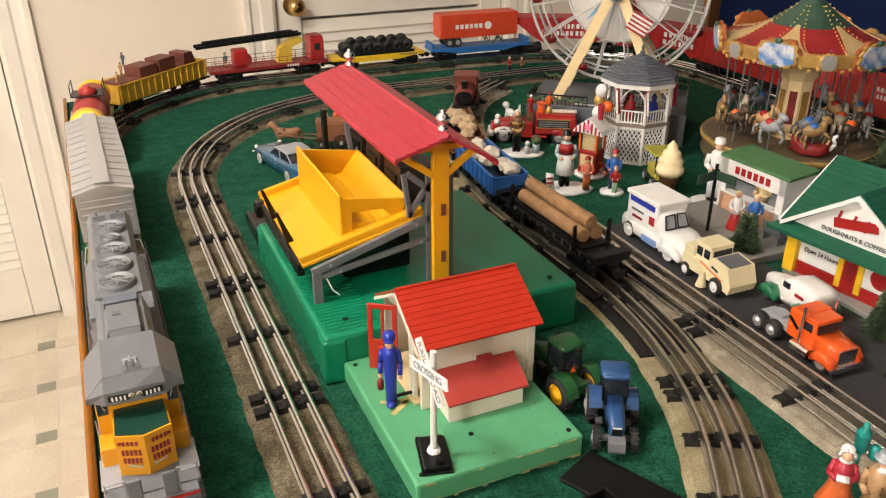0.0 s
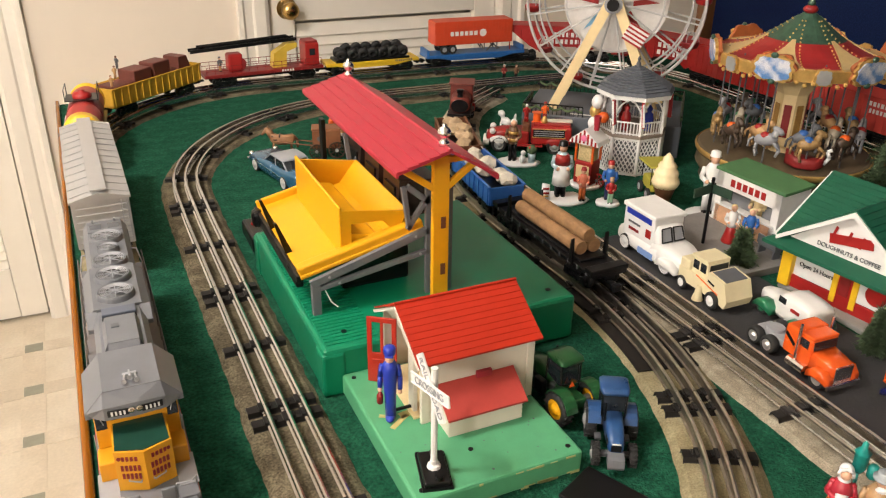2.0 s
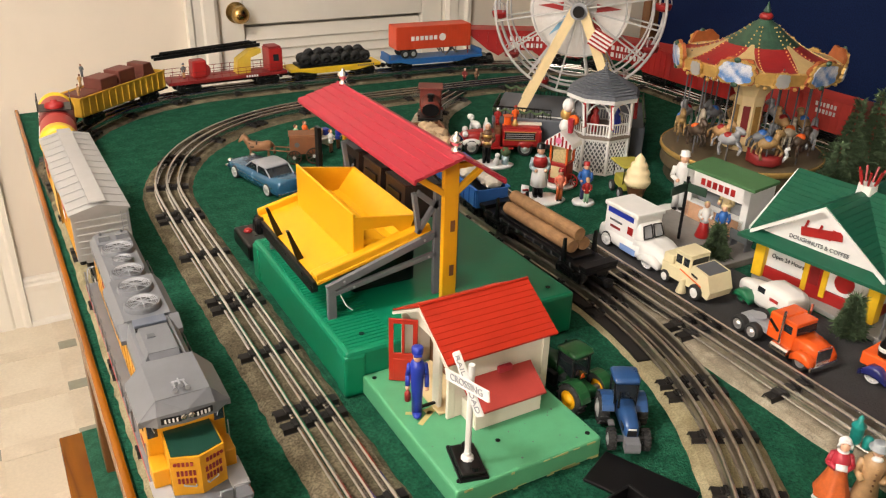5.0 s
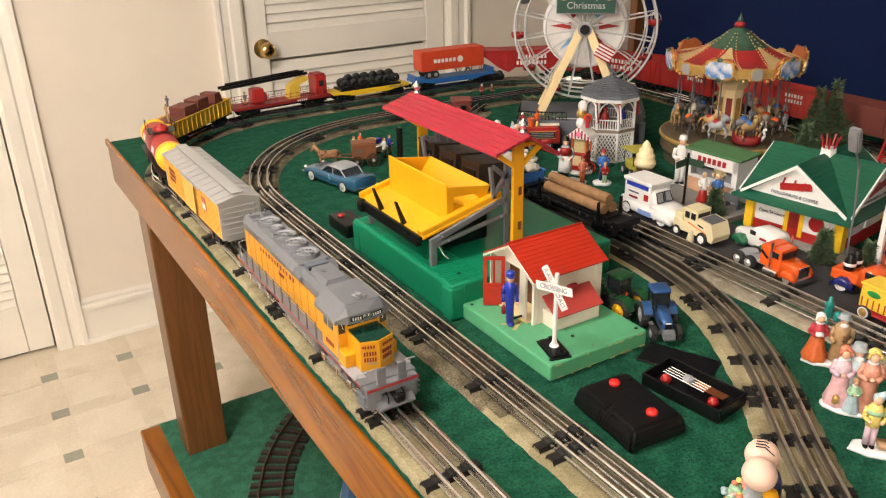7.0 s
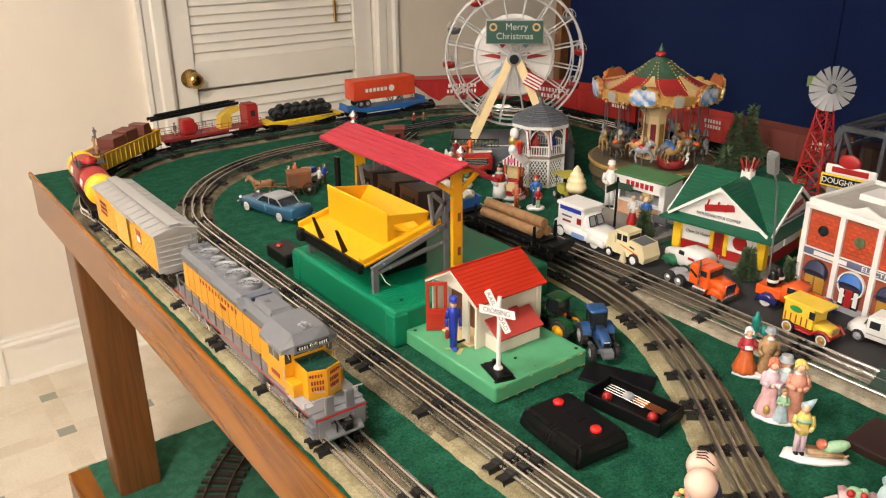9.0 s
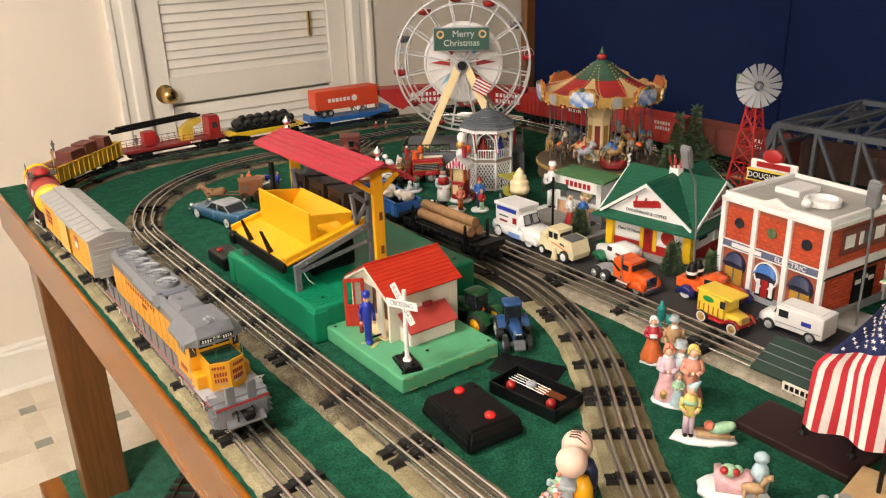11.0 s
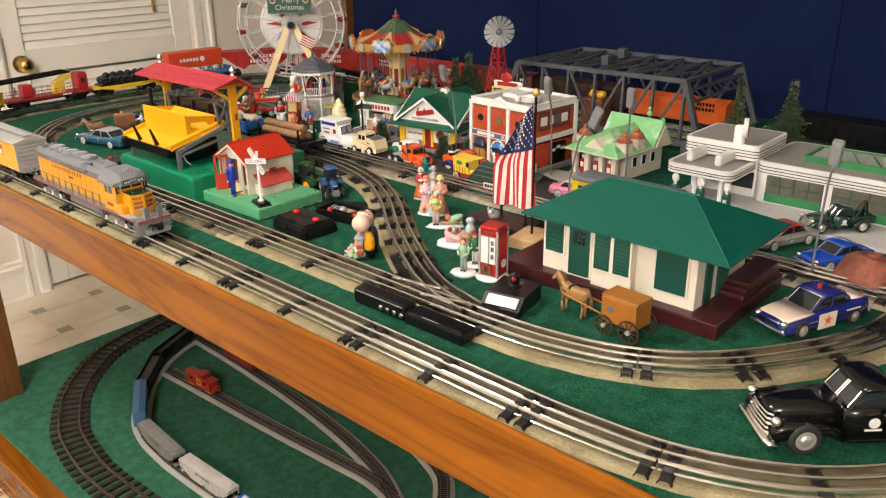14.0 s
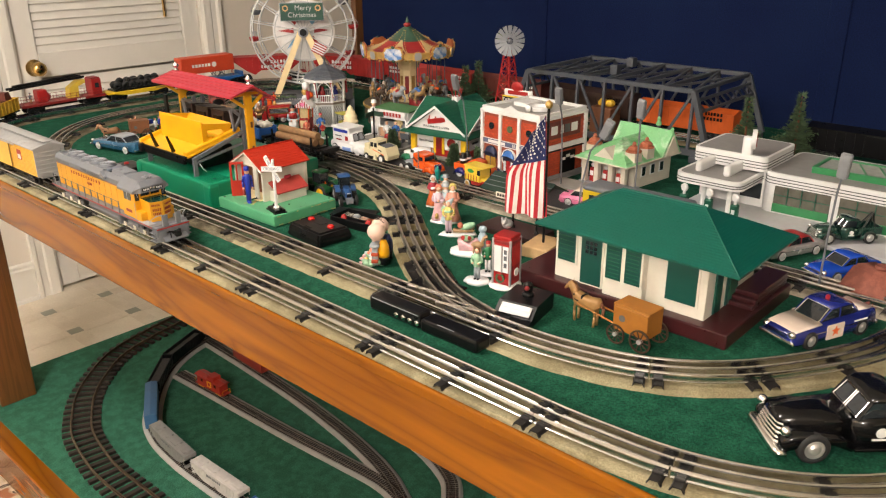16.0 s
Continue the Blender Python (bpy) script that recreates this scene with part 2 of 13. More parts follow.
def sweep(bm, pts, prof, closed_prof=True):
    """A profile of (sideways, up) swept along a level line of (x, y, z)."""
    rings = []
    for i, p in enumerate(pts):
        a, b = Vector(pts[max(0, i - 1)]), Vector(pts[min(len(pts) - 1, i + 1)])
        d = (b - a).normalized()
        side = Vector((d.y, -d.x, 0)).normalized()
        rings.append([bm.verts.new(Vector(p) + side * u + Vector((0, 0, v))) for u, v in prof])
    n = len(prof)
    fs = []
    for p, q in zip(rings, rings[1:]):
        for i in range(n if closed_prof else n - 1):
            fs.append(bm.faces.new((p[i], p[(i + 1) % n], q[(i + 1) % n], q[i])))
    if closed_prof:
        fs.append(bm.faces.new(rings[0]))
        fs.append(bm.faces.new(rings[-1][::-1]))
    bmesh.ops.recalc_face_normals(bm, faces=fs)
    return bm


def B():
    return bmesh.new()


def mesh_of(name, bm, material, smooth=False):
    me = bpy.data.meshes.new(name)
    bm.to_mesh(me)
    bm.free()
    me.materials.append(material)
    if smooth:
        me.polygons.foreach_set("use_smooth", [True] * len(me.polygons))
    return me


def part(name, bm, material, parent, label="", smooth=False):
    ob = new(name, mesh_of(name, bm, material, smooth))
    ob.parent = parent
    if label:
        tagged(ob, label)
    return ob


def thing(name, at, turn=0.0, label="", category="", group="", kind=""):
    ob = new(name)
    ob.empty_display_size = 0.02
    ob.matrix_basis = pose(*at, 0, 0, turn)
    return tagged(ob, label, category, group, kind)


def resized(k, ob, ky=None, kz=None):
    ob.matrix_basis = ob.matrix_basis @ Matrix.Diagonal((k, ky or k, kz or k, 1))
    return ob


def solo(name, bm, material, label="", category="", group="", kind="", at=(0, 0, 0), turn=0.0, smooth=False):
    ob = new(name, mesh_of(name, bm, material, smooth))
    ob.matrix_basis = pose(*at, 0, 0, turn)
    return tagged(ob, label, category, group, kind)


def words(text, parent, material, at, rot, size, depth=0.0004, name="lettering", label="", sx=1.0):
    cu = bpy.data.curves.new(name, "FONT")
    cu.body, cu.size, cu.align_x, cu.align_y, cu.extrude = text, size, "CENTER", "CENTER", depth
    tmp = bpy.data.objects.new(name, cu)
    scene.collection.objects.link(tmp)
    me = bpy.data.meshes.new_from_object(tmp.evaluated_get(bpy.context.evaluated_depsgraph_get()))
    bpy.data.objects.remove(tmp)
    me.materials.append(material)
    ob = new(name, me)
    ob.parent = parent
    ob.matrix_basis = pose(*at, *rot) @ Matrix.Diagonal((sx, 1, 1, 1))
    if label:
        tagged(ob, label)
    return ob


def spline(ctrl, step=0.012):
    """A smooth level line through control points (Catmull-Rom), at even steps."""
    P = [Vector((*p, 0)) if len(p) == 2 else Vector(p) for p in ctrl]
    P = [P[0] * 2 - P[1]] + P + [P[-1] * 2 - P[-2]]
    out = []
    for i in range(1, len(P) - 2):
        a, b, c, d = P[i - 1], P[i], P[i + 1], P[i + 2]
        k = max(2, int((c - b).length / step))
        for j in range(k):
            t = j / k
            out.append(0.5 * (2 * b + (c - a) * t + (2 * a - 5 * b + 4 * c - d) * t * t + (3 * b - a - 3 * c + d) * t ** 3))
    out.append(P[-2])
    return out


def arc(cx, cy, r, a0, a1, n=9):
    return [(cx + r * math.cos(radians(a0 + (a1 - a0) * i / n)), cy + r * math.sin(radians(a0 + (a1 - a0) * i / n))) for i in range(n + 1)]

# ---- the room ----
WY = 4.67   # door wall
bm = B()
box(bm, (0.8, 1.2, -0.05), (6.4, 8.0, 0.1))
floor = solo("floor", bm, VINYL, "cream vinyl floor with small grey-green squares", "floor", kind="structure")
bm = B()
for i in range(-10, 14):
    box(bm, (0.024 + 0.235 * i, 1.2, 0.0006), (0.062, 6.9, 0.0012))
for j in range(-26, 2):
    box(bm, (0.6, 4.49 + 0.2365 * j, 0.0009), (6.0, 0.058, 0.0014))
part("tile_band", bm, VINYL_B, floor, "beige band of the vinyl pattern")
bm0 = B()
box(bm0, (0, 0, 0.0012), (0.05, 0.045, 0.0016))
sq = mesh_of("accent_tile", bm0, VINYL_G)
for i in range(-6, 5):
    for j in range(-8, 1):
        ob = new("accent_tile", sq)
        ob.parent = floor
        ob.location = (0.024 + 0.235 * i, 4.49 + 0.2365 * j, 0.0006)

DOORS = ((-0.955, -0.165), (0.635, 1.435))


def wall_run(name, x0, x1, z0=0.0, z1=2.44, y=WY):
    return solo(name, box(B(), ((x0 + x1) / 2, y + 0.06, (z0 + z1) / 2), (x1 - x0, 0.12, z1 - z0)), WALL, "cream painted plaster wall", "wall", kind="structure")


wall_run("wall_north_1", -2.4, -0.975)
wall_run("wall_north_2", -0.145, 0.615)
wall_run("wall_north_3", 1.455, 4.0)
wall_run("wall_north_4", -0.975, -0.145, 2.06)
wall_run("wall_north_5", 0.615, 1.455, 2.06)
solo("wall_west", box(B(), (-2.46, 1.2, 1.22), (0.12, 7.2, 2.44)), WALL, "cream painted plaster wall", "wall", kind="structure")
solo("wall_south", box(B(), (0.8, -2.46, 1.22), (6.4, 0.12, 2.44)), WALL, "cream painted plaster wall", "wall", kind="structure")
solo("wall_east", box(B(), (4.06, 1.2, 1.22), (0.12, 7.2, 2.44)), WALL, "cream painted plaster wall", "wall", kind="structure")
solo("ceiling", box(B(), (0.8, 1.2, 2.5), (6.6, 7.4, 0.12)), WALL, "white painted ceiling", "ceiling", kind="structure")
navy = solo("wall_blue", box(B(), (1.68, 0.7, 1.22), (0.1, 6.2, 2.44)), BLUE, "navy blue painted panel wall behind the layout", "wall", kind="structure")
for y in (2.94, 2.025, 0.9, -0.2):
    part("panel_batten", box(B(), (1.628, y, 1.22), (0.008, 0.05, 2.44), 0.002), BLUE, navy)
part("edge_post", box(B(), (1.66, 3.815, 1.22), (0.13, 0.03, 2.44), 0.003), LEGWOOD, navy, "dark wooden post on the wall's end")
for x0, x1 in ((-0.06, 0.53), (1.53, 3.95)):
    bm = B()
    prism(bm, [(WY, 0), (WY - 0.024, 0), (WY - 0.024, 0.006), (WY - 0.02, 0.014), (WY - 0.013, 0.018), (WY - 0.013, 0.124), (WY - 0.021, 0.127), (WY - 0.021, 0.141), (WY - 0.014, 0.147), (WY - 0.014, 0.152), (WY - 0.017, 0.156), (WY - 0.014, 0.164), (WY, 0.167)], "x", x0, x1)
    solo("baseboard", bm, TRIM, "tall white painted baseboard with a moulded cap", "baseboard", kind="structure")


def louvre_door(x0, x1, knob_side):
    d = thing("door_1" if x0 < 0 else "door_2", ((x0 + x1) / 2, WY, 0), 0, "white painted louvred door, closed, with a brass knob" if knob_side else "white painted louvred door, closed", "door", kind="structure")
    w, h, y0, y1 = x1 - x0, 2.03, 0.012, 0.047
    st = 0.079
    for s in (-1, 1):
        part("stile", box(B(), (s * (w / 2 - st / 2), (y0 + y1) / 2, h / 2 + 0.008), (st, y1 - y0, h - 0.01), 0.003), TRIM, d)
    rails = ((0.0, 0.185), (0.875, 0.98), (1.92, 2.03)) if knob_side else ((0.0, 0.185), (0.98, 1.1), (1.92, 2.03))
    for a, b in rails:
        part("rail", box(B(), (0, (y0 + y1) / 2, (a + b) / 2 + 0.008), (w - 2 * st - 0.002, y1 - y0 - 0.004, b - a - 0.01), 0.003), TRIM, d)
    sl = mesh_of("slat", box(B(), (0, 0, 0), (w - 2 * st - 0.004, 0.006, 0.044), 0.002, rot=(-24, 0, 0)), TRIM)
    for a, b in ((0.185, rails[1][0]), (rails[1][1], 1.92)):
        k = int((b - a) / 0.031)
        for i in range(k):
            ob = new("slat", sl)
            ob.parent = d
            ob.location = (0, 0.03, a + 0.02 + i * 0.031)
    part("backing", box(B(), (0, 0.085, 1.02), (w + 0.03, 0.01, 2.04)), TRIM, d)
    for s in (-1, 1):
        bm = B()
        xe = s * (w / 2 + 0.006)
        prism(bm, [(xe, 0.0), (xe, -0.008), (xe + s * 0.012, -0.016), (xe + s * 0.045, -0.016), (xe + s * 0.052, -0.01), (xe + s * 0.075, -0.012), (xe + s * 0.083, -0.022), (xe + s * 0.098, -0.022), (xe + s * 0.1, 0.0)], "z", 0, 2.1)
        part("casing", bm, TRIM, d)
        part("jamb", box(B(), (s * (w / 2 + 0.011), 0.05, 1.03), (0.012, 0.098, 2.06)), TRIM, d)
    part("head_casing", box(B(), (0, -0.01, 2.09), (w + 0.2, 0.022, 0.09), 0.004), TRIM, d)
    if knob_side:
        x = knob_side * (w / 2 - 0.055)
        bm = B()
        lathe(bm, [(0.003, 0), (0.032, 0.001), (0.033, 0.006), (0.012, 0.01), (0.011, 0.03), (0.022, 0.036), (0.028, 0.048), (0.026, 0.06), (0.014, 0.067), (0.002, 0.069)], seg=24)
        bmesh.ops.transform(bm, matrix=pose(x, 0.012, 0.93, 90, 0, 0), verts=bm.verts)
        part("door_knob", bm, BRASS, d, "polished brass knob", smooth=True)
        for z in (0.25, 1.08, 1.85):
            part("hinge", cyl(B(), (-x - knob_side * -0.11 + (0.0), 0.004, z), (-x - knob_side * -0.11, 0.004, z + 0.09), 0.006), BRASS, d, "brass hinge")
    else:
        part("bottom_shadow_gap", box(B(), (0, 0.05, 0.004), (w, 0.03, 0.006)), BLACK, d)
    return d


louvre_door(*DOORS[0], 0)
louvre_door(*DOORS[1], -1)

# ---- the table and the lower deck ----
table = thing("layout_table", (0, 0, 0), 0, "large wooden train table with green carpeted top", "table")
TX0, TX1, TY0, TY1 = 0.0, 1.61, 0.35, 3.83
part("top_board", box(B(), ((TX0 + TX1) / 2 + 0.02, (TY0 + TY1) / 2, T - 0.022), (TX1 - TX0 - 0.03, TY1 - TY0 - 0.03, 0.03)), LEGWOOD, table)
bm = B()
box(bm, (0.0145, (TY0 + TY1) / 2, T - 0.05), (0.017, TY1 - TY0, 0.09), 0.002)
part("front_fascia", bm, WOOD, table, "varnished orange-brown board with visible grain")
bm = B()
box(bm, (0.006, (TY0 + TY1) / 2, T - 0.0005), (0.0075, TY1 - TY0 + 0.004, 0.016), 0.003)
part("front_moulding", bm, WOOD, table, "rounded wooden edge moulding")
part("end_fascia", box(B(), ((TX0 + TX1) / 2, TY1 - 0.009, T - 0.055), (TX1 - TX0 - 0.03, 0.02, 0.1), 0.004), WOOD, table)
for x, y in ((0.08, 3.70), (1.5, 3.70), (0.08, 0.6), (1.5, 0.6)):
    part("leg", box(B(), (x, y, (T - 0.04 + 0.135) / 2), (0.1, 0.085, T - 0.04 - 0.135), 0.004), LEGWOOD, table, "square dark-stained wooden leg")
DZ = 0.132
bm = B()
box(bm, (0.784, 2.0, DZ - 0.06), (1.668, 3.68, 0.125), 0.004)
part("lower_shelf", bm, WOOD, table, "wooden lower shelf board")
carpet = solo("carpet", box(B(), ((TX0 + TX1) / 2 + 0.004, (TY0 + TY1) / 2, T - 0.0035), (TX1 - TX0 - 0.0105, TY1 - TY0 - 0.006, 0.007), 0.002), CARPET, "dark green carpet covering the table top", "carpet", kind="structure")
lower_carpet = solo("lower_carpet", box(B(), (0.809, 2.0, DZ + 0.001), (1.618, 3.675, 0.007), 0.002), DECKCARPET, "dark green carpet covering the lower shelf", "carpet", kind="structure")

# ---- tracks ----
RAIL_PROF = [(-0.0026, 0), (-0.0026, 0.0009), (-0.0008, 0.0014), (-0.0008, 0.0068), (-0.0017, 0.0078), (-0.0022, 0.0094), (-0.0017, 0.011), (0.0, 0.0118), (0.0017, 0.011), (0.0022, 0.0094), (0.0017, 0.0078), (0.0008, 0.0068), (0.0008, 0.0014), (0.0026, 0.0009), (0.0026, 0)]


def lengths(pts):
    s = [0.0]
    for a, b in zip(pts, pts[1:]):
        s.append(s[-1] + (b - a).length)
    return s


def along(pts, s, at):
    at = min(max(at, 0), s[-1])
    for i in range(len(s) - 1):
        if s[i + 1] >= at:
            f = (at - s[i]) / max(1e-9, s[i + 1] - s[i])
            p = pts[i].lerp(pts[i + 1], f)
            d = (pts[i + 1] - pts[i]).normalized()
            return p, d
    return pts[-1], (pts[-1] - pts[-2]).normalized()


TIE_BM = B()
prism(TIE_BM, [(-0.0078, 0), (-0.0062, 0.0013), (-0.005, 0.0056), (0.005, 0.0056), (0.0062, 0.0013), (0.0078, 0), (0.0064, 0), (0.004, 0.0044), (-0.004, 0.0044), (-0.0064, 0)], "x", -0.031, 0.031)
for u in (-0.0165, 0, 0.0165):
    box(TIE_BM, (u, 0, 0.0066), (0.0085, 0.011, 0.003), 0.0008)
    box(TIE_BM, (u + 0.0058, 0, 0.0064), (0.0022, 0.0075, 0.0022), 0.0004)
for u in (-0.009, 0.009):
    cyl(TIE_BM, (u, 0.001, 0.005), (u, 0.001, 0.0062), 0.0014, seg=7)
TIE_MESH = mesh_of("tie", TIE_BM, TIE)


def o_track(ctrl, label, z=T, section=0.254, rail=STEEL, bed=SAND, bed_w=0.037, first=0.0, lift=0.0, bed_label="sandy ballast strip under the track", brown_from=None, joints=(), mids=1):
    pts = spline(ctrl)
    s = lengths(pts)
    total = s[-1]
    if bed:
        bm = B()
        n = max(2, int(total / 0.012))
        rng = random.Random(len(ctrl) * 7 + int(total * 1000))
        L, R, L2, R2 = [], [], [], []
        for i in range(n + 1):
            p, d = along(pts, s, total * i / n)
            side = Vector((d.y, -d.x, 0))
            j1, j2 = rng.uniform(-0.0011, 0.0011), rng.uniform(-0.0011, 0.0011)
            L.append(bm.verts.new(p + side * -(bed_w + j1) + Vector((0, 0, z - 0.0005))))
            L2.append(bm.verts.new(p + side * -(bed_w - 0.007 + j1) + Vector((0, 0, z + 0.0042 + lift))))
            R2.append(bm.verts.new(p + side * (bed_w - 0.007 + j2) + Vector((0, 0, z + 0.0042 + lift))))
            R.append(bm.verts.new(p + side * (bed_w + j2) + Vector((0, 0, z - 0.0005))))
        for i in range(n):
            for a, b in ((L, L2), (L2, R2), (R2, R)):
                bm.faces.new((a[i], b[i], b[i + 1], a[i + 1]))
        bmesh.ops.recalc_face_normals(bm, faces=bm.faces)
        # Bed faces beyond this y take the darker brown ballast, with a ragged border.
        if brown_from is not None:
            for f in bm.faces:
                f.material_index = 1 if f.calc_center_median().y > brown_from + rng.uniform(-0.03, 0.03) else 0
        bed_ob = solo("ballast", bm, bed, bed_label, "ballast", kind="structure")
        if brown_from is not None:
            bed_ob.data.materials.append(BROWNSAND)
    zz = z + 0.0035 + lift if bed else z
    k = max(1, round((total - first) / section))
    marks = ([0.0] if first > 0.02 else []) + [first + (total - first) * i / k for i in range(k + 1)]
    if joints:
        at = [min(zip(s, pts), key=lambda q: (q[1] - Vector((*j, 0))).length)[0] for j in joints]
        n0, n1 = max(1, round(at[0] / section)), max(1, round((total - at[-1]) / section))
        marks = [at[0] * i / n0 for i in range(n0)] + at + [at[-1] + (total - at[-1]) * (i + 1) / n1 for i in range(n1)]
    for a, b in zip(marks, marks[1:]):
        mid = along(pts, s, (a + b) / 2)[0]
        t = thing("track_section", (mid.x, mid.y, zz), 0, label, "train track", "three-rail track sections")
        m = max(2, int((b - a) / 0.02))
        line = []
        for i in range(m + 1):
            p, d = along(pts, s, a + 0.0006 + (b - a - 0.0012) * i / m)
            line.append((p, Vector((d.y, -d.x, 0))))
        for u in (-0.0165, 0.0, 0.0165):
            bm = B()
            sweep(bm, [tuple(p + sd * u - mid + Vector((0, 0, 0.005))) for p, sd in line], RAIL_PROF)
            part("rail", bm, rail, t)
        for f in [0.0105] + [(b - a) * (i + 1) / (mids + 1) for i in range(mids if b - a > 0.17 else 0)] + [b - a - 0.0105]:
            p, d = along(pts, s, a + f)
            ob = new("tie", TIE_MESH)
            ob.parent = t
            ob.matrix_basis = pose(p.x - mid.x, p.y - mid.y, 0, 0, 0, math.degrees(math.atan2(d.y, d.x)) - 90)
    return pts


TRACK_A = [(0.50, 1.325), (0.36, 1.352), (0.22, 1.412), (0.12, 1.497), (0.065, 1.605), (0.048, 1.72), (0.046, 1.85), (0.049, 2.4), (0.051, 3.0), (0.047, 3.40)] + arc(0.41, 3.425, 0.37, 175, 95, 8) + [(0.41, 3.795), (0.7, 3.793), (0.92, 3.785)] + arc(0.95, 3.43, 0.35, 86, 4, 8) + [(1.30, 3.38), (1.30, 3.0), (1.30, 2.0), (1.30, 1.0)]
TRACK_B = [(0.72, 1.52), (0.56, 1.528), (0.447, 1.55), (0.358, 1.594), (0.268, 1.66), (0.209, 1.74), (0.178, 1.84), (0.170, 1.95), (0.170, 2.2), (0.170, 2.6), (0.168, 3.0), (0.168, 3.15)] + arc(0.568, 3.21, 0.4, 172, 95, 7) + [(0.6, 3.61), (0.9, 3.608), (1.1, 3.6)]
TRACK_C = [(0.595, 1.3), (0.597, 1.8), (0.598, 2.3), (0.606, 2.8), (0.61, 3.0), (0.614, 3.12), (0.632, 3.24), (0.668, 3.36), (0.74, 3.48), (0.84, 3.56)]
TRACK_D = [(0.635, 3.33), (0.59, 3.22), (0.56, 3.1), (0.547, 2.98), (0.549, 2.84), (0.55, 2.73), (0.536, 2.612), (0.497, 2.494), (0.432, 2.385), (0.339, 2.267), (0.26, 2.155), (0.205, 2.06), (0.18, 1.97)]
pts_a = o_track(TRACK_A, "three-rail tubular steel train track section with black ties", bed_w=0.0335, brown_from=3.3, joints=((0.05, 1.628), (0.046, 1.774), (0.047, 2.036), (0.048, 2.302), (0.049, 2.563), (0.05, 2.837), (0.051, 3.115)))
pts_b = o_track(TRACK_B, "three-rail tubular steel train track section with black ties", brown_from=2.5, joints=((0.29, 1.642), (0.207, 1.737), (0.17, 2.14), (0.17, 2.413), (0.17, 2.671), (0.17, 2.913), (0.168, 3.172)))
pts_c = o_track(TRACK_C, "three-rail tubular steel train track section with black ties", bed=GREYBED, bed_label="pale grey ballast strip under the track", bed_w=0.038, lift=0.0004, joints=((0.6, 2.624),))
pts_d = o_track(TRACK_D, "dull three-rail tubular train track section with black ties", rail=DULLSTEEL, lift=0.0008, joints=((0.55, 2.7), (0.515, 2.547)), mids=2)


def switch_plate(ctrl, a, b, label):
    """A dark stamped plate under a turnout, between two lengths along its line."""
    pts = spline(ctrl)
    s = lengths(pts)
    n = 24
    line = [along(pts, s, a + (b - a) * i / n)[0] + Vector((0, 0, T + 0.0052)) for i in range(n + 1)]
    solo("switch_plate", sweep(B(), [tuple(q) for q in line], [(-0.032, 0), (-0.032, 0.0016), (0.032, 0.0016), (0.032, 0)]), TIE, label, "switch plate")


switch_plate(list(reversed(TRACK_D)), 0.02, 0.24, "black stamped metal plate under the curved turnout")
switch_plate(TRACK_D, 0.42, 0.75, "black stamped metal plate under the long turnout")


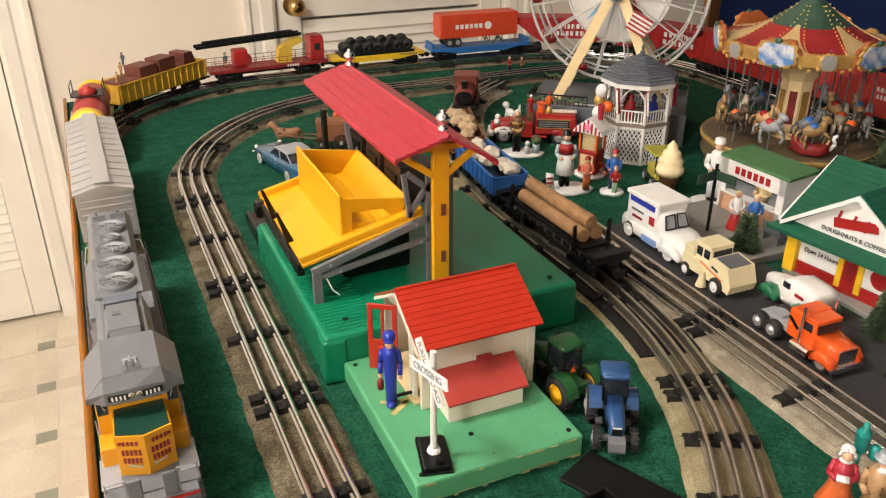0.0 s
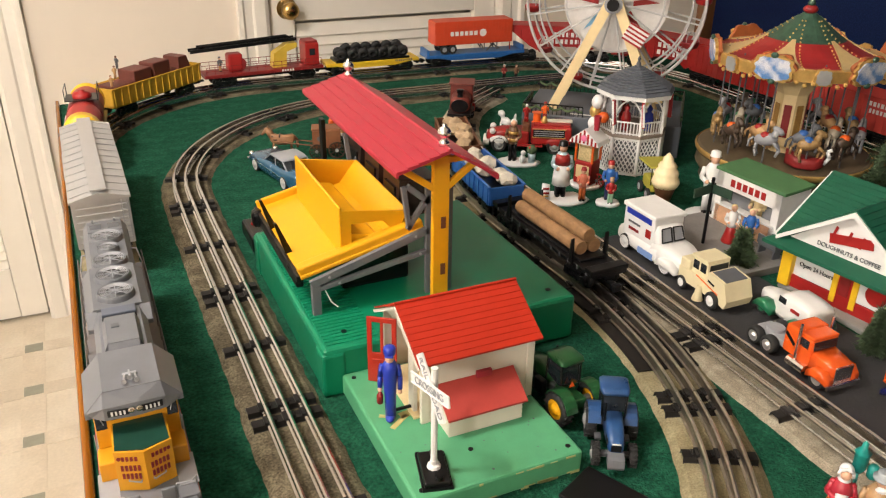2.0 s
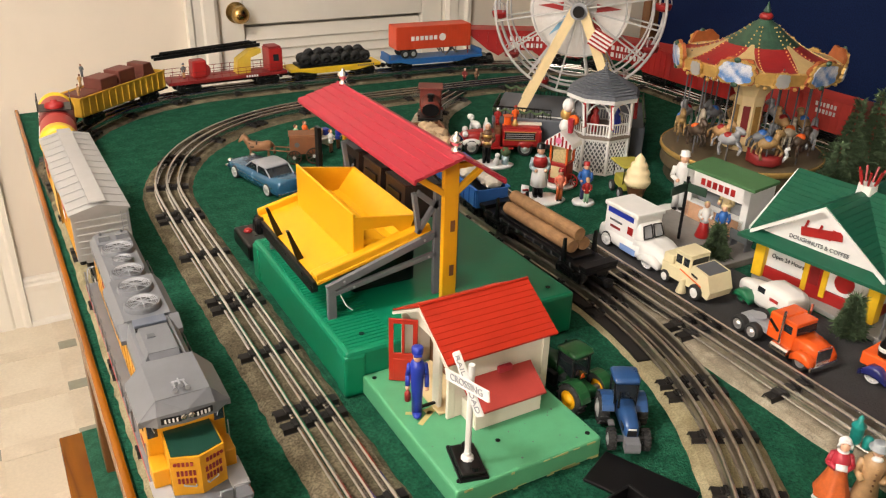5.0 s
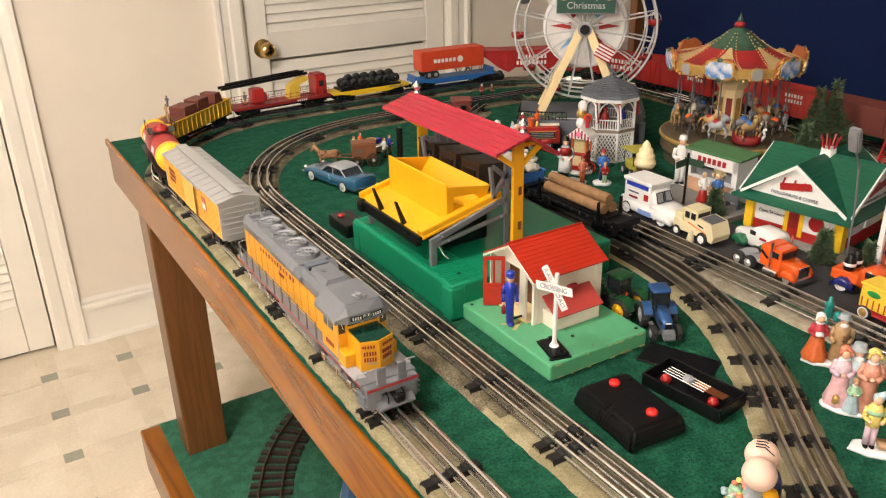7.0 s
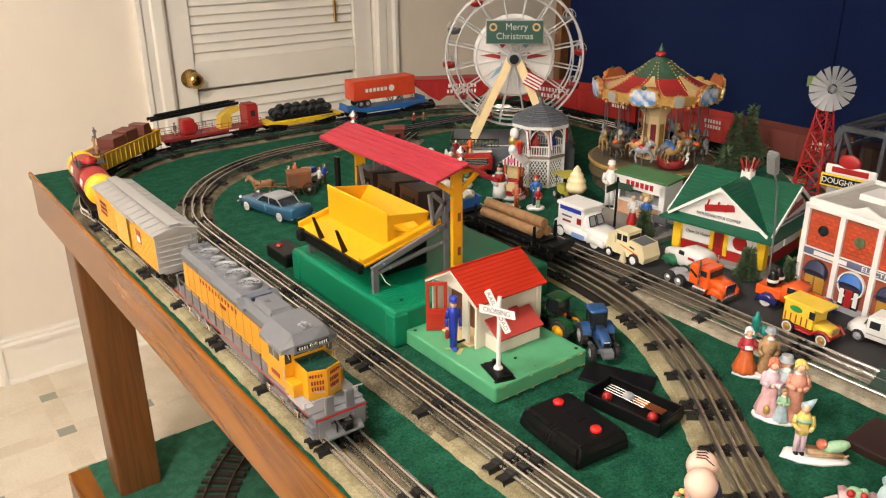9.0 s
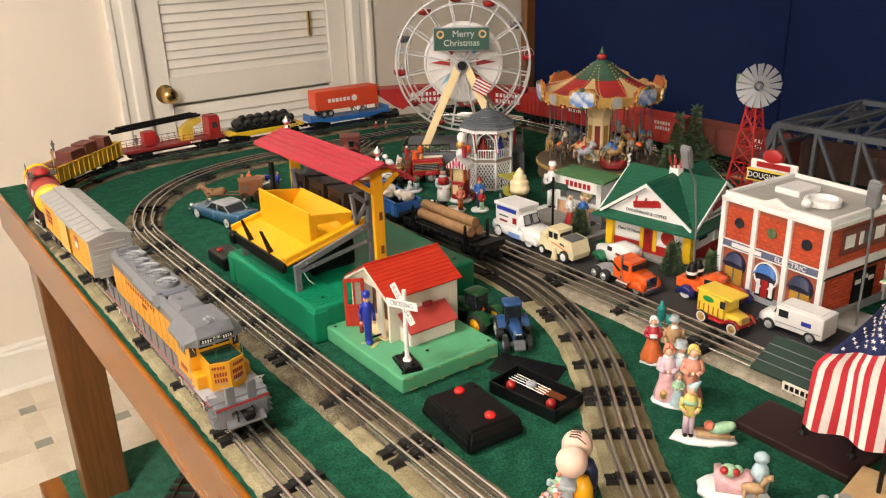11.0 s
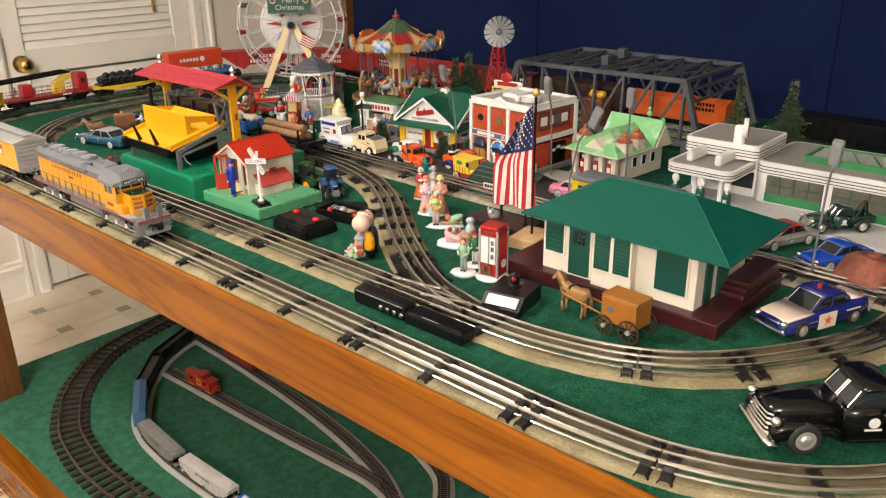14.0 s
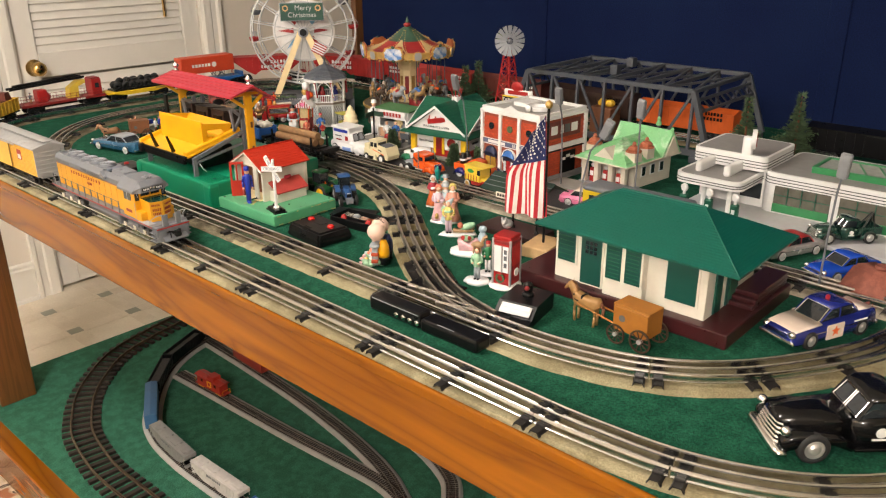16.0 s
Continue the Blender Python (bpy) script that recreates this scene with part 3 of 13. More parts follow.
# ---- the crossing keeper's house ----
def gate_house():
    g = thing("gate_house", (0.302, 2.60, T), 0, "toy crossing keeper's house, white with red roof, mint green base", "toy house")
    bm = B()
    box(bm, (0, 0, 0.0115), (0.147, 0.18, 0.021), 0.0025)
    base = part("base", bm, LTGREEN, g, "chipped mint green metal base")
    for x, y in ((-0.065, 0.08), (-0.065, -0.08), (0.065, -0.08), (0.065, 0.08), (-0.052, -0.04), (-0.01, -0.052)):
        part("screw", lathe(B(), [(0.0001, 0), (0.0022, 0), (0.0022, 0.0008), (0.0001, 0.001)], (x, y, 0.0219), 10), BLACK, base)
    rng = random.Random(4)
    for _ in range(26):
        x, y = rng.uniform(-0.07, 0.07), rng.uniform(-0.088, 0.0)
        part("paint_chip", lathe(B(), [(0.0001, 0), (rng.uniform(0.0003, 0.0012), 0), (0.0001, 0.0001)], (x, y, 0.0221), 7), DKGREY, base)
    for _ in range(34):
        x, z = rng.choice((rng.uniform(-0.07, 0.072), rng.uniform(0.02, 0.066))), rng.choice((0.002, 0.0035, 0.0195))
        part("worn_edge", box(B(), (x, -0.0901, z), (rng.uniform(0.003, 0.011), 0.0005, rng.uniform(0.0006, 0.0024)), 0.0002), mat("worn_edge_ochre", (0.42, 0.4, 0.16), 0.6) if "worn_edge_ochre" not in bpy.data.materials else bpy.data.materials["worn_edge_ochre"], base, "yellowed worn paint")
    for x, y, w, d, a in ((-0.05, 0.004, 0.022, 0.005, 35), (-0.058, 0.015, 0.012, 0.004, -30), (-0.04, 0.012, 0.014, 0.008, 10)):
        part("worn_patch", box(B(), (x, y, 0.0221), (w, d, 0.0003), 0.0001, rot=(0, 0, a)), mat("worn_ochre", (0.5, 0.42, 0.16), 0.6), base, "yellowed worn paint")
    x0, x1, y0, y1, z0, ze, zr = -0.033, 0.071, -0.005, 0.085, 0.022, 0.089, 0.114
    ym = (y0 + y1) / 2

    def siding(a, b, axis, at, out, zlo, zhi, name="wall"):
        n = round((zhi - zlo) / 0.0062)
        h = (zhi - zlo) / n
        for i in range(n):
            za = zlo + i * h
            poly = [(at, za), (at + out * 0.0016, za), (at + out * 0.0009, za + h), (at, za + h)]
            part("clapboard", prism(B(), poly, axis, a, b), CREAM, g)

    part("wall_core", box(B(), ((x0 + x1) / 2 + 0.001, y0 + 0.002, (z0 + 0.0855) / 2), (x1 - x0 - 0.003, 0.003, 0.0855 - z0)), CREAM, g, "cream clapboard wall")
    siding(x0 + 0.004, x1 - 0.004, "x", y0, -1, z0, 0.085)
    siding(y0 + 0.004, y1, "y", x1, 1, z0, 0.085)
    part("back_wall", box(B(), ((x0 + x1) / 2, y1, (z0 + 0.0855) / 2), (x1 - x0, 0.003, 0.0855 - z0)), CREAM, g)
    for x in (x0 + 0.002, x1 - 0.002):
        part("corner_post", box(B(), (x, y0 - 0.0005, (z0 + 0.085) / 2), (0.0075, 0.004, 0.085 - z0), 0.0008), CREAM, g)
    part("corner_post", box(B(), (x0, y0 + 0.02, (z0 + ze) / 2), (0.004, 0.012, ze - z0), 0.0008), CREAM, g)
    part("inner_wall", box(B(), (x0 + 0.03, ym, (z0 + ze) / 2), (0.002, y1 - y0 - 0.006, ze - z0)), BROWN, g, "dark interior wall")
    part("threshold", box(B(), (x0 + 0.012, ym, z0 + 0.0015), (0.034, y1 - y0 - 0.012, 0.002)), CREAMYEL, g)
    for xg in (x0 + 0.002, x1 - 0.005):
        part("gable", prism(B(), [(y0, ze - 0.004), (y0, ze - 0.0022), (ym, zr - 0.003), (y1, ze - 0.0022), (y1, ze - 0.004)], "x", xg, xg + 0.003), CREAM, g)
    for s in (-1, 1):
        bm = B()
        n, run, rise = 10, (y1 - y0) / 2 + 0.008, zr - ze + 0.006
        pts_ = []
        for i in range(n):
            f0, f1 = i / n, (i + 1) / n
            yy0, yy1 = ym + s * run * (1 - f0), ym + s * run * (1 - f1)
            zz0, zz1 = ze - 0.006 + rise * f0, ze - 0.006 + rise * f1
            prism(bm, [(yy0, zz0), (yy0, zz0 + 0.0018), (yy1, zz1 + 0.0012), (yy1, zz1)], "x", x0 - 0.006, x1 + 0.006)
            if not i:
                roof = part("roof_slope", bm, ROOFRED, g, "orange-red shingled plastic roof")
            else:
                part("shingle_course", bm, ROOFRED, roof)
            bm = B()
        bm = B()
        prism(bm, [(ym + s * run, ze - 0.007), (ym + s * (run - 0.002), ze - 0.009), (ym, zr - 0.004), (ym, zr - 0.001)], "x", x0 - 0.007, x0 - 0.002)
        part("barge_board", bm, CREAM, roof, "cream edge board")
    part("ridge", cyl(B(), (x0 - 0.006, ym, zr + 0.002), (x1 + 0.006, ym, zr + 0.002), 0.0014, seg=8), ROOFRED, g)
    # lean-to shed
    sx0, sx1, sy = -0.02, 0.049, -0.03
    bm = B()
    box(bm, ((sx0 + sx1) / 2, (sy + y0) / 2 - 0.0005, (z0 + 0.041) / 2 - 0.001), (sx1 - sx0, y0 - sy - 0.003, 0.041 - z0 + 0.004))
    shed = part("shed", bm, CREAM, g, "cream lean-to shed with red roof")
    bm = B()
    n = 4
    for i in range(n):
        za = z0 + i * (0.019 / n)
        prism(bm, [(sy, za), (sy - 0.0018, za), (sy - 0.0008, za + 0.019 / n), (sy, za + 0.019 / n)], "x", sx0, sx1)
    part("siding", bm, CREAM, shed)
    bm = B()
    prism(bm, [(sy - 0.005, 0.0395), (sy - 0.005, 0.0415), (y0 - 0.0022, 0.0595), (y0 - 0.0022, 0.0575)], "x", sx0 - 0.002, sx1 + 0.003)
    part("shed_roof", bm, mat("faded_red_plastic", (0.42, 0.05, 0.04), 0.5), shed)
    part("roof_block", box(B(), (0.022, y0 - 0.005, 0.0615), (0.014, 0.004, 0.006), 0.0005), PINKRED, shed)
    # open door
    bm = B()
    for y_ in (0.0022, 0.0135, 0.0248):
        box(bm, (0, y_, 0.047), (0.002, 0.0044 if y_ != 0.0135 else 0.0026, 0.034), 0.0004)
    box(bm, (0, 0.0135, 0.0155), (0.002, 0.027, 0.031), 0.0004)
    box(bm, (0, 0.0135, 0.0655), (0.002, 0.027, 0.005), 0.0004)
    d = part("door", bm, mat("door_orange_red", (0.42, 0.024, 0.01), 0.4), g, "red door with two open panes standing open")
    d.matrix_basis = pose(x0 + 0.001, y1 - 0.03, z0 + 0.0008, 0, 0, 55)
    part("door_panel", box(B(), (-0.0012, 0.0135, 0.015), (0.0008, 0.018, 0.02), 0.0003), bpy.data.materials["door_orange_red"], d)
    part("slide_rod", box(B(), (x0 - 0.012, 0.015, z0 + 0.0045), (0.026, 0.003, 0.002), 0.0004), BLACK, g)


gate_house()


def figure(name, at, turn, label, parts, group="", category="figurine"):
    """A small painted figure: one mesh of turned and rounded shapes with several paints."""
    mats = []
    bm_all = B()
    for material, build in parts:
        b2 = B()
        build(b2)
        tmp = bpy.data.meshes.new("tmp")
        for f in b2.faces:
            f.smooth = True
        b2.to_mesh(tmp)
        b2.free()
        k = len(bm_all.faces)
        bm_all.from_mesh(tmp)
        bpy.data.meshes.remove(tmp)
        if material not in mats:
            mats.append(material)
        bm_all.faces.ensure_lookup_table()
        for i in range(k, len(bm_all.faces)):
            bm_all.faces[i].material_index = mats.index(material)
    me = bpy.data.meshes.new(name)
    bm_all.to_mesh(me)
    bm_all.free()
    for m in mats:
        me.materials.append(m)
    ob = new(name, me)
    ob.matrix_basis = pose(*at, 0, 0, turn)
    return tagged(ob, label, category, group)


def folk(h, coat, legs, hat=None, hair=BROWN, skirt=False, base=0.0, x=0.0, y=0.0, arms=True, skin=FLESH, z=0.0):
    """Parts for one standing toy figure of height h."""
    z0 = z + base
    out = []
    if base:
        out.append((SNOW, lambda b: ball(b, (x, y, z + base * 0.4), h * 0.3, (1.15, 1, 0.16))))
    if skirt:
        out.append((legs, lambda b: lathe(b, [(h * 0.19, 0), (h * 0.2, h * 0.03), (h * 0.13, h * 0.3), (h * 0.085, h * 0.52)], (x, y, z0), 12)))
    else:
        out.append((legs, lambda b: (cyl(b, (x - h * 0.05, y, z0 + h * 0.03), (x - h * 0.045, y, z0 + h * 0.5), h * 0.05, h * 0.06, 8), cyl(b, (x + h * 0.05, y, z0 + h * 0.03), (x + h * 0.045, y, z0 + h * 0.5), h * 0.05, h * 0.06, 8))))
        out.append((BLACK, lambda b: (ball(b, (x - h * 0.05, y - h * 0.03, z0 + h * 0.025), h * 0.05, (0.9, 1.6, 0.6), 8), ball(b, (x + h * 0.05, y - h * 0.03, z0 + h * 0.025), h * 0.05, (0.9, 1.6, 0.6), 8))))
    out.append((coat, lambda b: lathe(b, [(h * 0.11, h * 0.42), (h * 0.115, h * 0.5), (h * 0.1, h * 0.6), (h * 0.125, h * 0.74), (h * 0.09, h * 0.81), (h * 0.045, h * 0.835)], (x, y, z0), 12)))
    if arms:
        out.append((coat, lambda b: (tube(b, [(x - h * 0.13, y, z0 + h * 0.76), (x - h * 0.165, y - h * 0.03, z0 + h * 0.6), (x - h * 0.1, y - h * 0.13, z0 + h * 0.56)], h * 0.04, 7), tube(b, [(x + h * 0.13, y, z0 + h * 0.76), (x + h * 0.165, y - h * 0.03, z0 + h * 0.6), (x + h * 0.1, y - h * 0.13, z0 + h * 0.56)], h * 0.04, 7))))
        out.append((skin, lambda b: (ball(b, (x - h * 0.09, y - h * 0.14, z0 + h * 0.56), h * 0.035, seg=8), ball(b, (x + h * 0.09, y - h * 0.14, z0 + h * 0.56), h * 0.035, seg=8))))
    out.append((skin, lambda b: ball(b, (x, y - h * 0.01, z0 + h * 0.905), h * 0.078, (0.92, 1, 1.12), 10)))
    out.append((hair, lambda b: ball(b, (x, y + h * 0.015, z0 + h * 0.925), h * 0.082, (1, 0.95, 1.02), 10)))
    if hat:
        out.append((hat, lambda b: lathe(b, [(h * 0.088, h * 0.945), (h * 0.09, h * 0.952), (h * 0.08, h * 0.96), (h * 0.075, h * 1.02), (h * 0.04, h * 1.035)], (x, y, z0), 12)))
    return out


resized(0.8, figure("keeper_figure", (0.2475, 2.613, T + 0.022), -25, "deep blue toy railwayman with peaked cap and red lantern", [
    (DOLLBLUE, lambda b: (lathe(b, [(0.0058, 0.002), (0.0062, 0.02), (0.0072, 0.036), (0.0075, 0.044), (0.0088, 0.054), (0.006, 0.0585), (0.003, 0.06)], seg=12), ball(b, (0, -0.004, 0.0025), 0.006, (0.9, 1.5, 0.42), 8), tube(b, [(-0.0085, 0, 0.055), (-0.0105, 0.001, 0.043), (-0.0105, -0.002, 0.033)], 0.0028, 7), tube(b, [(0.0085, 0, 0.055), (0.0105, 0.001, 0.043), (0.0105, -0.003, 0.032)], 0.0028, 7), lathe(b, [(0.0062, 0.0665), (0.0066, 0.068), (0.0066, 0.0725), (0.004, 0.074)], seg=12), box(b, (0, -0.0065, 0.0672), (0.009, 0.005, 0.0012), 0.0004))),
    (FLESH, lambda b: (ball(b, (0, -0.0005, 0.0635), 0.0056, (0.92, 1, 1.1), 10), ball(b, (0.0105, -0.0035, 0.03), 0.0026, seg=8), ball(b, (-0.0105, -0.0025, 0.031), 0.0026, seg=8))),
    (DKRED, lambda b: lathe(b, [(0.001, 0.03), (0.0035, 0.026), (0.0035, 0.0185), (0.002, 0.017)], (-0.0105, -0.004, 0), 10))]), 0.85, 0.97)


def crossing_sign():
    g = thing("crossing_sign", (0.2535, 2.535, T + 0.022), -14, "white toy railroad crossing sign on a black metal foot", "railroad sign")
    bm = B()
    prism(bm, [(-0.012, -0.021), (0.012, -0.021), (0.012, 0.021), (-0.012, 0.021)], "z", 0, 0.002)
    box(bm, (0, 0, 0.004), (0.021, 0.038, 0.0045), 0.0015)
    part("foot", bm, BLACK, g, "black metal foot")
    for y in (-0.015, 0.014):
        part("terminal", cyl(B(), (0.002, y, 0.005), (0.002, y, 0.0095), 0.003, seg=10), BLACK, g)
    part("pole_socket", lathe(B(), [(0.006, 0.0055), (0.005, 0.0085), (0.003, 0.0095), (0.003, 0.013)], seg=10), WHITE, g)
    part("pole", cyl(B(), (0, 0, 0.008), (0, 0, 0.098), 0.0026, seg=10), WHITE, g)
    for ang, text, dy in ((9, "CROSSING", -0.0042), (-52, "RAIL   ROAD", -0.0028)):
        bd = part("board", box(B(), (0, 0, 0), (0.054, 0.0015, 0.0098), 0.0006), WHITE, g, "white board with raised letters")
        bd.matrix_basis = pose(0, 0, 0.081, 0, 0, -68) @ pose(0, dy, 0, 0, -ang, 0)
        for zz in (-0.0044, 0.0044):
            part("border", box(B(), (0, -0.0009, zz), (0.053, 0.0009, 0.0007)), WHITE, bd)
        words(text, bd, LTGREY, (0, -0.0009, 0), (90, 0, 0), 0.0085)


crossing_sign()


# ---- the coal loader ----
def coal_loader():
    g = thing("coal_loader", (0, 0, T), 0, "toy coal loader with yellow tray, rose red roof and emerald base", "toy coal loader")
    x0, x1, y0, y1, h = 0.212, 0.482, 2.69, 2.972, 0.05
    bm = B()
    box(bm, ((x0 + x1) / 2, (y0 + y1) / 2, h / 2), (x1 - x0, y1 - y0, h), 0.004)
    base = part("base", bm, GREEN, g, "emerald green plastic base")
    rib = mesh_of("deck_rib", box(B(), (0, 0, 0), (0.05, 0.0032, 0.0012), 0.0004), GREEN)
    for i in range(46):
        r_ = new("deck_rib", rib)
        r_.parent = base
        r_.location = (0.243, y0 + 0.01 + (y1 - y0 - 0.02) * i / 45, h + 0.0003)
    for s in (0, 1):
        part("corner_foot", box(B(), (x0 + 0.010, (y0 + 0.010, y1 - 0.010)[s], h / 2 - 0.002), (0.023, 0.023, h - 0.004), 0.003), GREEN, base)
    for x, y in ((0.24, 2.715), (0.24, 2.95), (0.46, 2.71)):
        part("screw_hole", lathe(B(), [(0.0001, 0), (0.0028, 0), (0.0028, 0.0006), (0.0001, 0.0006)], (x, y, h + 0.0014), 10), BLACK, base)
    # grey frames
    for y in (2.757, 2.936):
        fr = part("frame", box(B(), (0.2265, y, 0.066), (0.009, 0.006, 0.034), 0.0008), GREY, g, "grey plastic trestle frame")
        bm = B()
        for (xa, za), (xb, zb), w in (((0.222, 0.084), (0.345, 0.121), 0.008), ((0.23, 0.078), (0.345, 0.098), 0.005), ((0.345, 0.05), (0.345, 0.172), 0.008), ((0.366, 0.05), (0.366, 0.172), 0.008), ((0.345, 0.15), (0.322, 0.17), 0.006), ((0.322, 0.125), (0.345, 0.158), 0.005), ((0.318, 0.17), (0.324, 0.125), 0.005)):
            L = math.hypot(xb - xa, zb - za)
            box(bm, ((xa + xb) / 2, y, (za + zb) / 2), (L, 0.005, w), 0.0006, rot=(0, -math.degrees(math.atan2(zb - za, xb - xa)), 0))
        for zz in (0.075, 0.1, 0.125, 0.15):
            box(bm, (0.3555, y, zz), (0.02, 0.004, 0.004))
        part("truss", bm, GREY, fr)
        for xx, zz in ((0.24, 0.0895), (0.33, 0.1165), (0.25, 0.0815), (0.335, 0.0965)):
            part("rivet", cyl(B(), (xx, y - 0.0035, zz), (xx, y - 0.002, zz), 0.0014, seg=8), LTGREY, fr)
    # tray
    sl = math.atan2(0.028, 0.118)
    tr = part("tray", box(B(), (0.277, 2.855, 0.1055), (0.13, 0.19, 0.004), 0.001, rot=(0, -math.degrees(sl), 0)), YELLOW, g, "bright yellow tilting tray")
    for y in (2.768, 2.944):
        part("tray_side", box(B(), (0.277, y, 0.110), (0.132, 0.006 if y > 2.8 else 0.013, 0.011), 0.002, rot=(0, -math.degrees(sl), 0)), YELLOW, tr)
    part("front_lip", box(B(), (0.2125, 2.855, 0.0885), (0.005, 0.185, 0.008), 0.001), BLACK, g, "black edge strip")
    part("front_beam", box(B(), (0.2155, 2.855, 0.080), (0.008, 0.165, 0.012), 0.002), BLACK, g)
    for y in (2.816, 2.881):
        part("lever", prism(B(), [(0.2135, 0.0905), (0.2205, 0.0925), (0.2065, 0.127), (0.2035, 0.127)], "y", y - 0.0022, y + 0.0022), BLACK, g, "black tapered lever arm")
    part("end_block", box(B(), (0.211, 2.9335, 0.084), (0.014, 0.016, 0.02), 0.005), BLACK, g)
    # hopper
    fw = part("hopper", box(B(), (0.2585, 2.851, 0.127), (0.003, 0.161, 0.052), 0.0012), YELLOW, g, "bright yellow hopper bin with slanted ends")
    for y in (2.7725, 2.9295):
        bm = B()
        outer = [(0.2585, 0.102), (0.3, 0.111), (0.318, 0.117), (0.327, 0.1385), (0.2585, 0.149)]
        if y < 2.8:
            hole = [(0.269, 0.114), (0.2985, 0.1185), (0.309, 0.1235), (0.3015, 0.132), (0.269, 0.1335)]
            ring_o = outer
            va = [[bm.verts.new((p[0], y + d, p[1])) for p in ring_o] for d in (-0.0015, 0.0015)]
            vb = [[bm.verts.new((p[0], y + d, p[1])) for p in hole] for d in (-0.0015, 0.0015)]
            for i in range(5):
                j = (i + 1) % 5
                bm.faces.new((va[0][i], va[0][j], vb[0][j], vb[0][i]))
                bm.faces.new((va[1][j], va[1][i], vb[1][i], vb[1][j]))
                bm.faces.new((va[0][i], va[1][i], va[1][j], va[0][j]))
                bm.faces.new((vb[0][i], vb[0][j], vb[1][j], vb[1][i]))
            bmesh.ops.recalc_face_normals(bm, faces=bm.faces)
        else:
            prism(bm, outer, "y", y - 0.0015, y + 0.0015)
        part("hopper_end", bm, YELLOW, fw)
    part("hopper_back", prism(B(), [(0.302, 0.1085), (0.3045, 0.1075), (0.3295, 0.1385), (0.327, 0.14)], "y", 2.774, 2.928), YELLOW, fw, "sloping back plate")
    part("hopper_floor", prism(B(), [(0.26, 0.1035), (0.299, 0.1105), (0.299, 0.1075), (0.26, 0.1005)], "y", 2.774, 2.928), YELLOW, fw)
    part("inner_ledge", prism(B(), [(0.2605, 0.111), (0.2605, 0.129), (0.27, 0.121), (0.295, 0.1165), (0.303, 0.11)], "y", 2.775, 2.927), YELLOW, fw, "sloped inner floor")
    # yellow posts, braces and roof
    for y in (2.735, 2.985):
        p = part("post", box(B(), (0.347, y, 0.1275), (0.017, 0.0065, 0.155), 0.001), YELLOW, g, "orange-yellow ladder post")
        for zz in (0.1, 0.15):
            part("post_slot", box(B(), (0.349, y - 0.0034, zz - 0.012), (0.005, 0.0012, 0.012)), BROWN, p)
            part("rung", box(B(), (0.349, y, zz), (0.012, 0.0055, 0.009), 0.001), YELLOW, p)
        for s in (-1, 1):
            part("brace", box(B(), (0.347 + s * 0.02, y, 0.183), (0.043, 0.0055, 0.0065), 0.001, rot=(0, -s * 36, 0)), YELLOW, p)
        part("collar_beam", box(B(), (0.344, y, 0.2005), (0.06, 0.005, 0.006), 0.001), YELLOW, p)
    for s, xe, ze in ((-1, 0.2915, 0.2045), (1, 0.3925, 0.1895)):
        bm = B()
        xr, zr = 0.3435, 0.2195
        n = 5
        for i in range(n):
            f0, f1 = i / n, (i + 1) / n
            xa, za = xe + (xr - xe) * f0, ze + (zr - ze) * f0
            xb, zb = xe + (xr - xe) * f1, ze + (zr - ze) * f1
            prism(bm, [(xa, za - 0.002), (xa, za + 0.0019), (xb, zb + 0.0007), (xb, zb - 0.002)], "y", 2.705, 3.008)
            if not i:
                rf = part("roof_slope", bm, PINKRED, g, "rose red plastic roof with long seams")
            else:
                part("roof_strip", bm, PINKRED, rf)
            bm = B()
        part("eave", box(B(), (xe - s * 0.0005, 2.8565, ze - 0.0015), (0.003, 0.304, 0.005), 0.001), PINKRED, rf)
    part("ridge", cyl(B(), (0.3435, 2.705, 0.2202), (0.3435, 3.008, 0.2202), 0.0016, seg=8), PINKRED, g)
    for y in (2.7205, 2.992):
        part("finial", lathe(B(), [(0.005, 0), (0.005, 0.004), (0.0025, 0.006), (0.006, 0.010), (0.0068, 0.0135), (0.0045, 0.0165), (0.0018, 0.018), (0.0024, 0.0195), (0.0004, 0.021)], (0.3435, y, 0.22), 14), CHROME, g, "chromed finial ball", smooth=True)
    # bucket conveyor
    for y in (2.828, 2.888, 2.948):
        bm = B()
        prism(bm, [(0.331, 0.116), (0.371, 0.116), (0.377, 0.15), (0.333, 0.156)], "y", y - 0.023, y + 0.023)
        bk = part("bucket", bm, mat("dark_brown_plastic", (0.03, 0.018, 0.014), 0.4), g, "dark brown conveyor bucket")
        bm = B()
        box(bm, (0.3315, y, 0.138), (0.003, 0.03, 0.018), 0.0008)
        part("bucket_window", bm, BLACK, bk)
        part("bucket_rim", box(B(), (0.355, y, 0.1545), (0.046, 0.05, 0.003), 0.0008, rot=(0, 7, 0)), bk.data.materials[0], bk)
    part("side_mast", box(B(), (0.306, 2.985, 0.13), (0.005, 0.012, 0.09), 0.001), BLACK, g)
    part("motor_box", box(B(), (0.30, 2.84, 0.072), (0.075, 0.1, 0.04), 0.004), BLACK, g, "dark motor housing under the tray")
    part("cord", tube(B(), [(0.237, 2.762, 0.09), (0.236, 2.757, 0.075), (0.24, 2.752, 0.064), (0.246, 2.75, 0.058)], 0.0007, 6), WHITE, g, "loose white cord")


coal_loader()

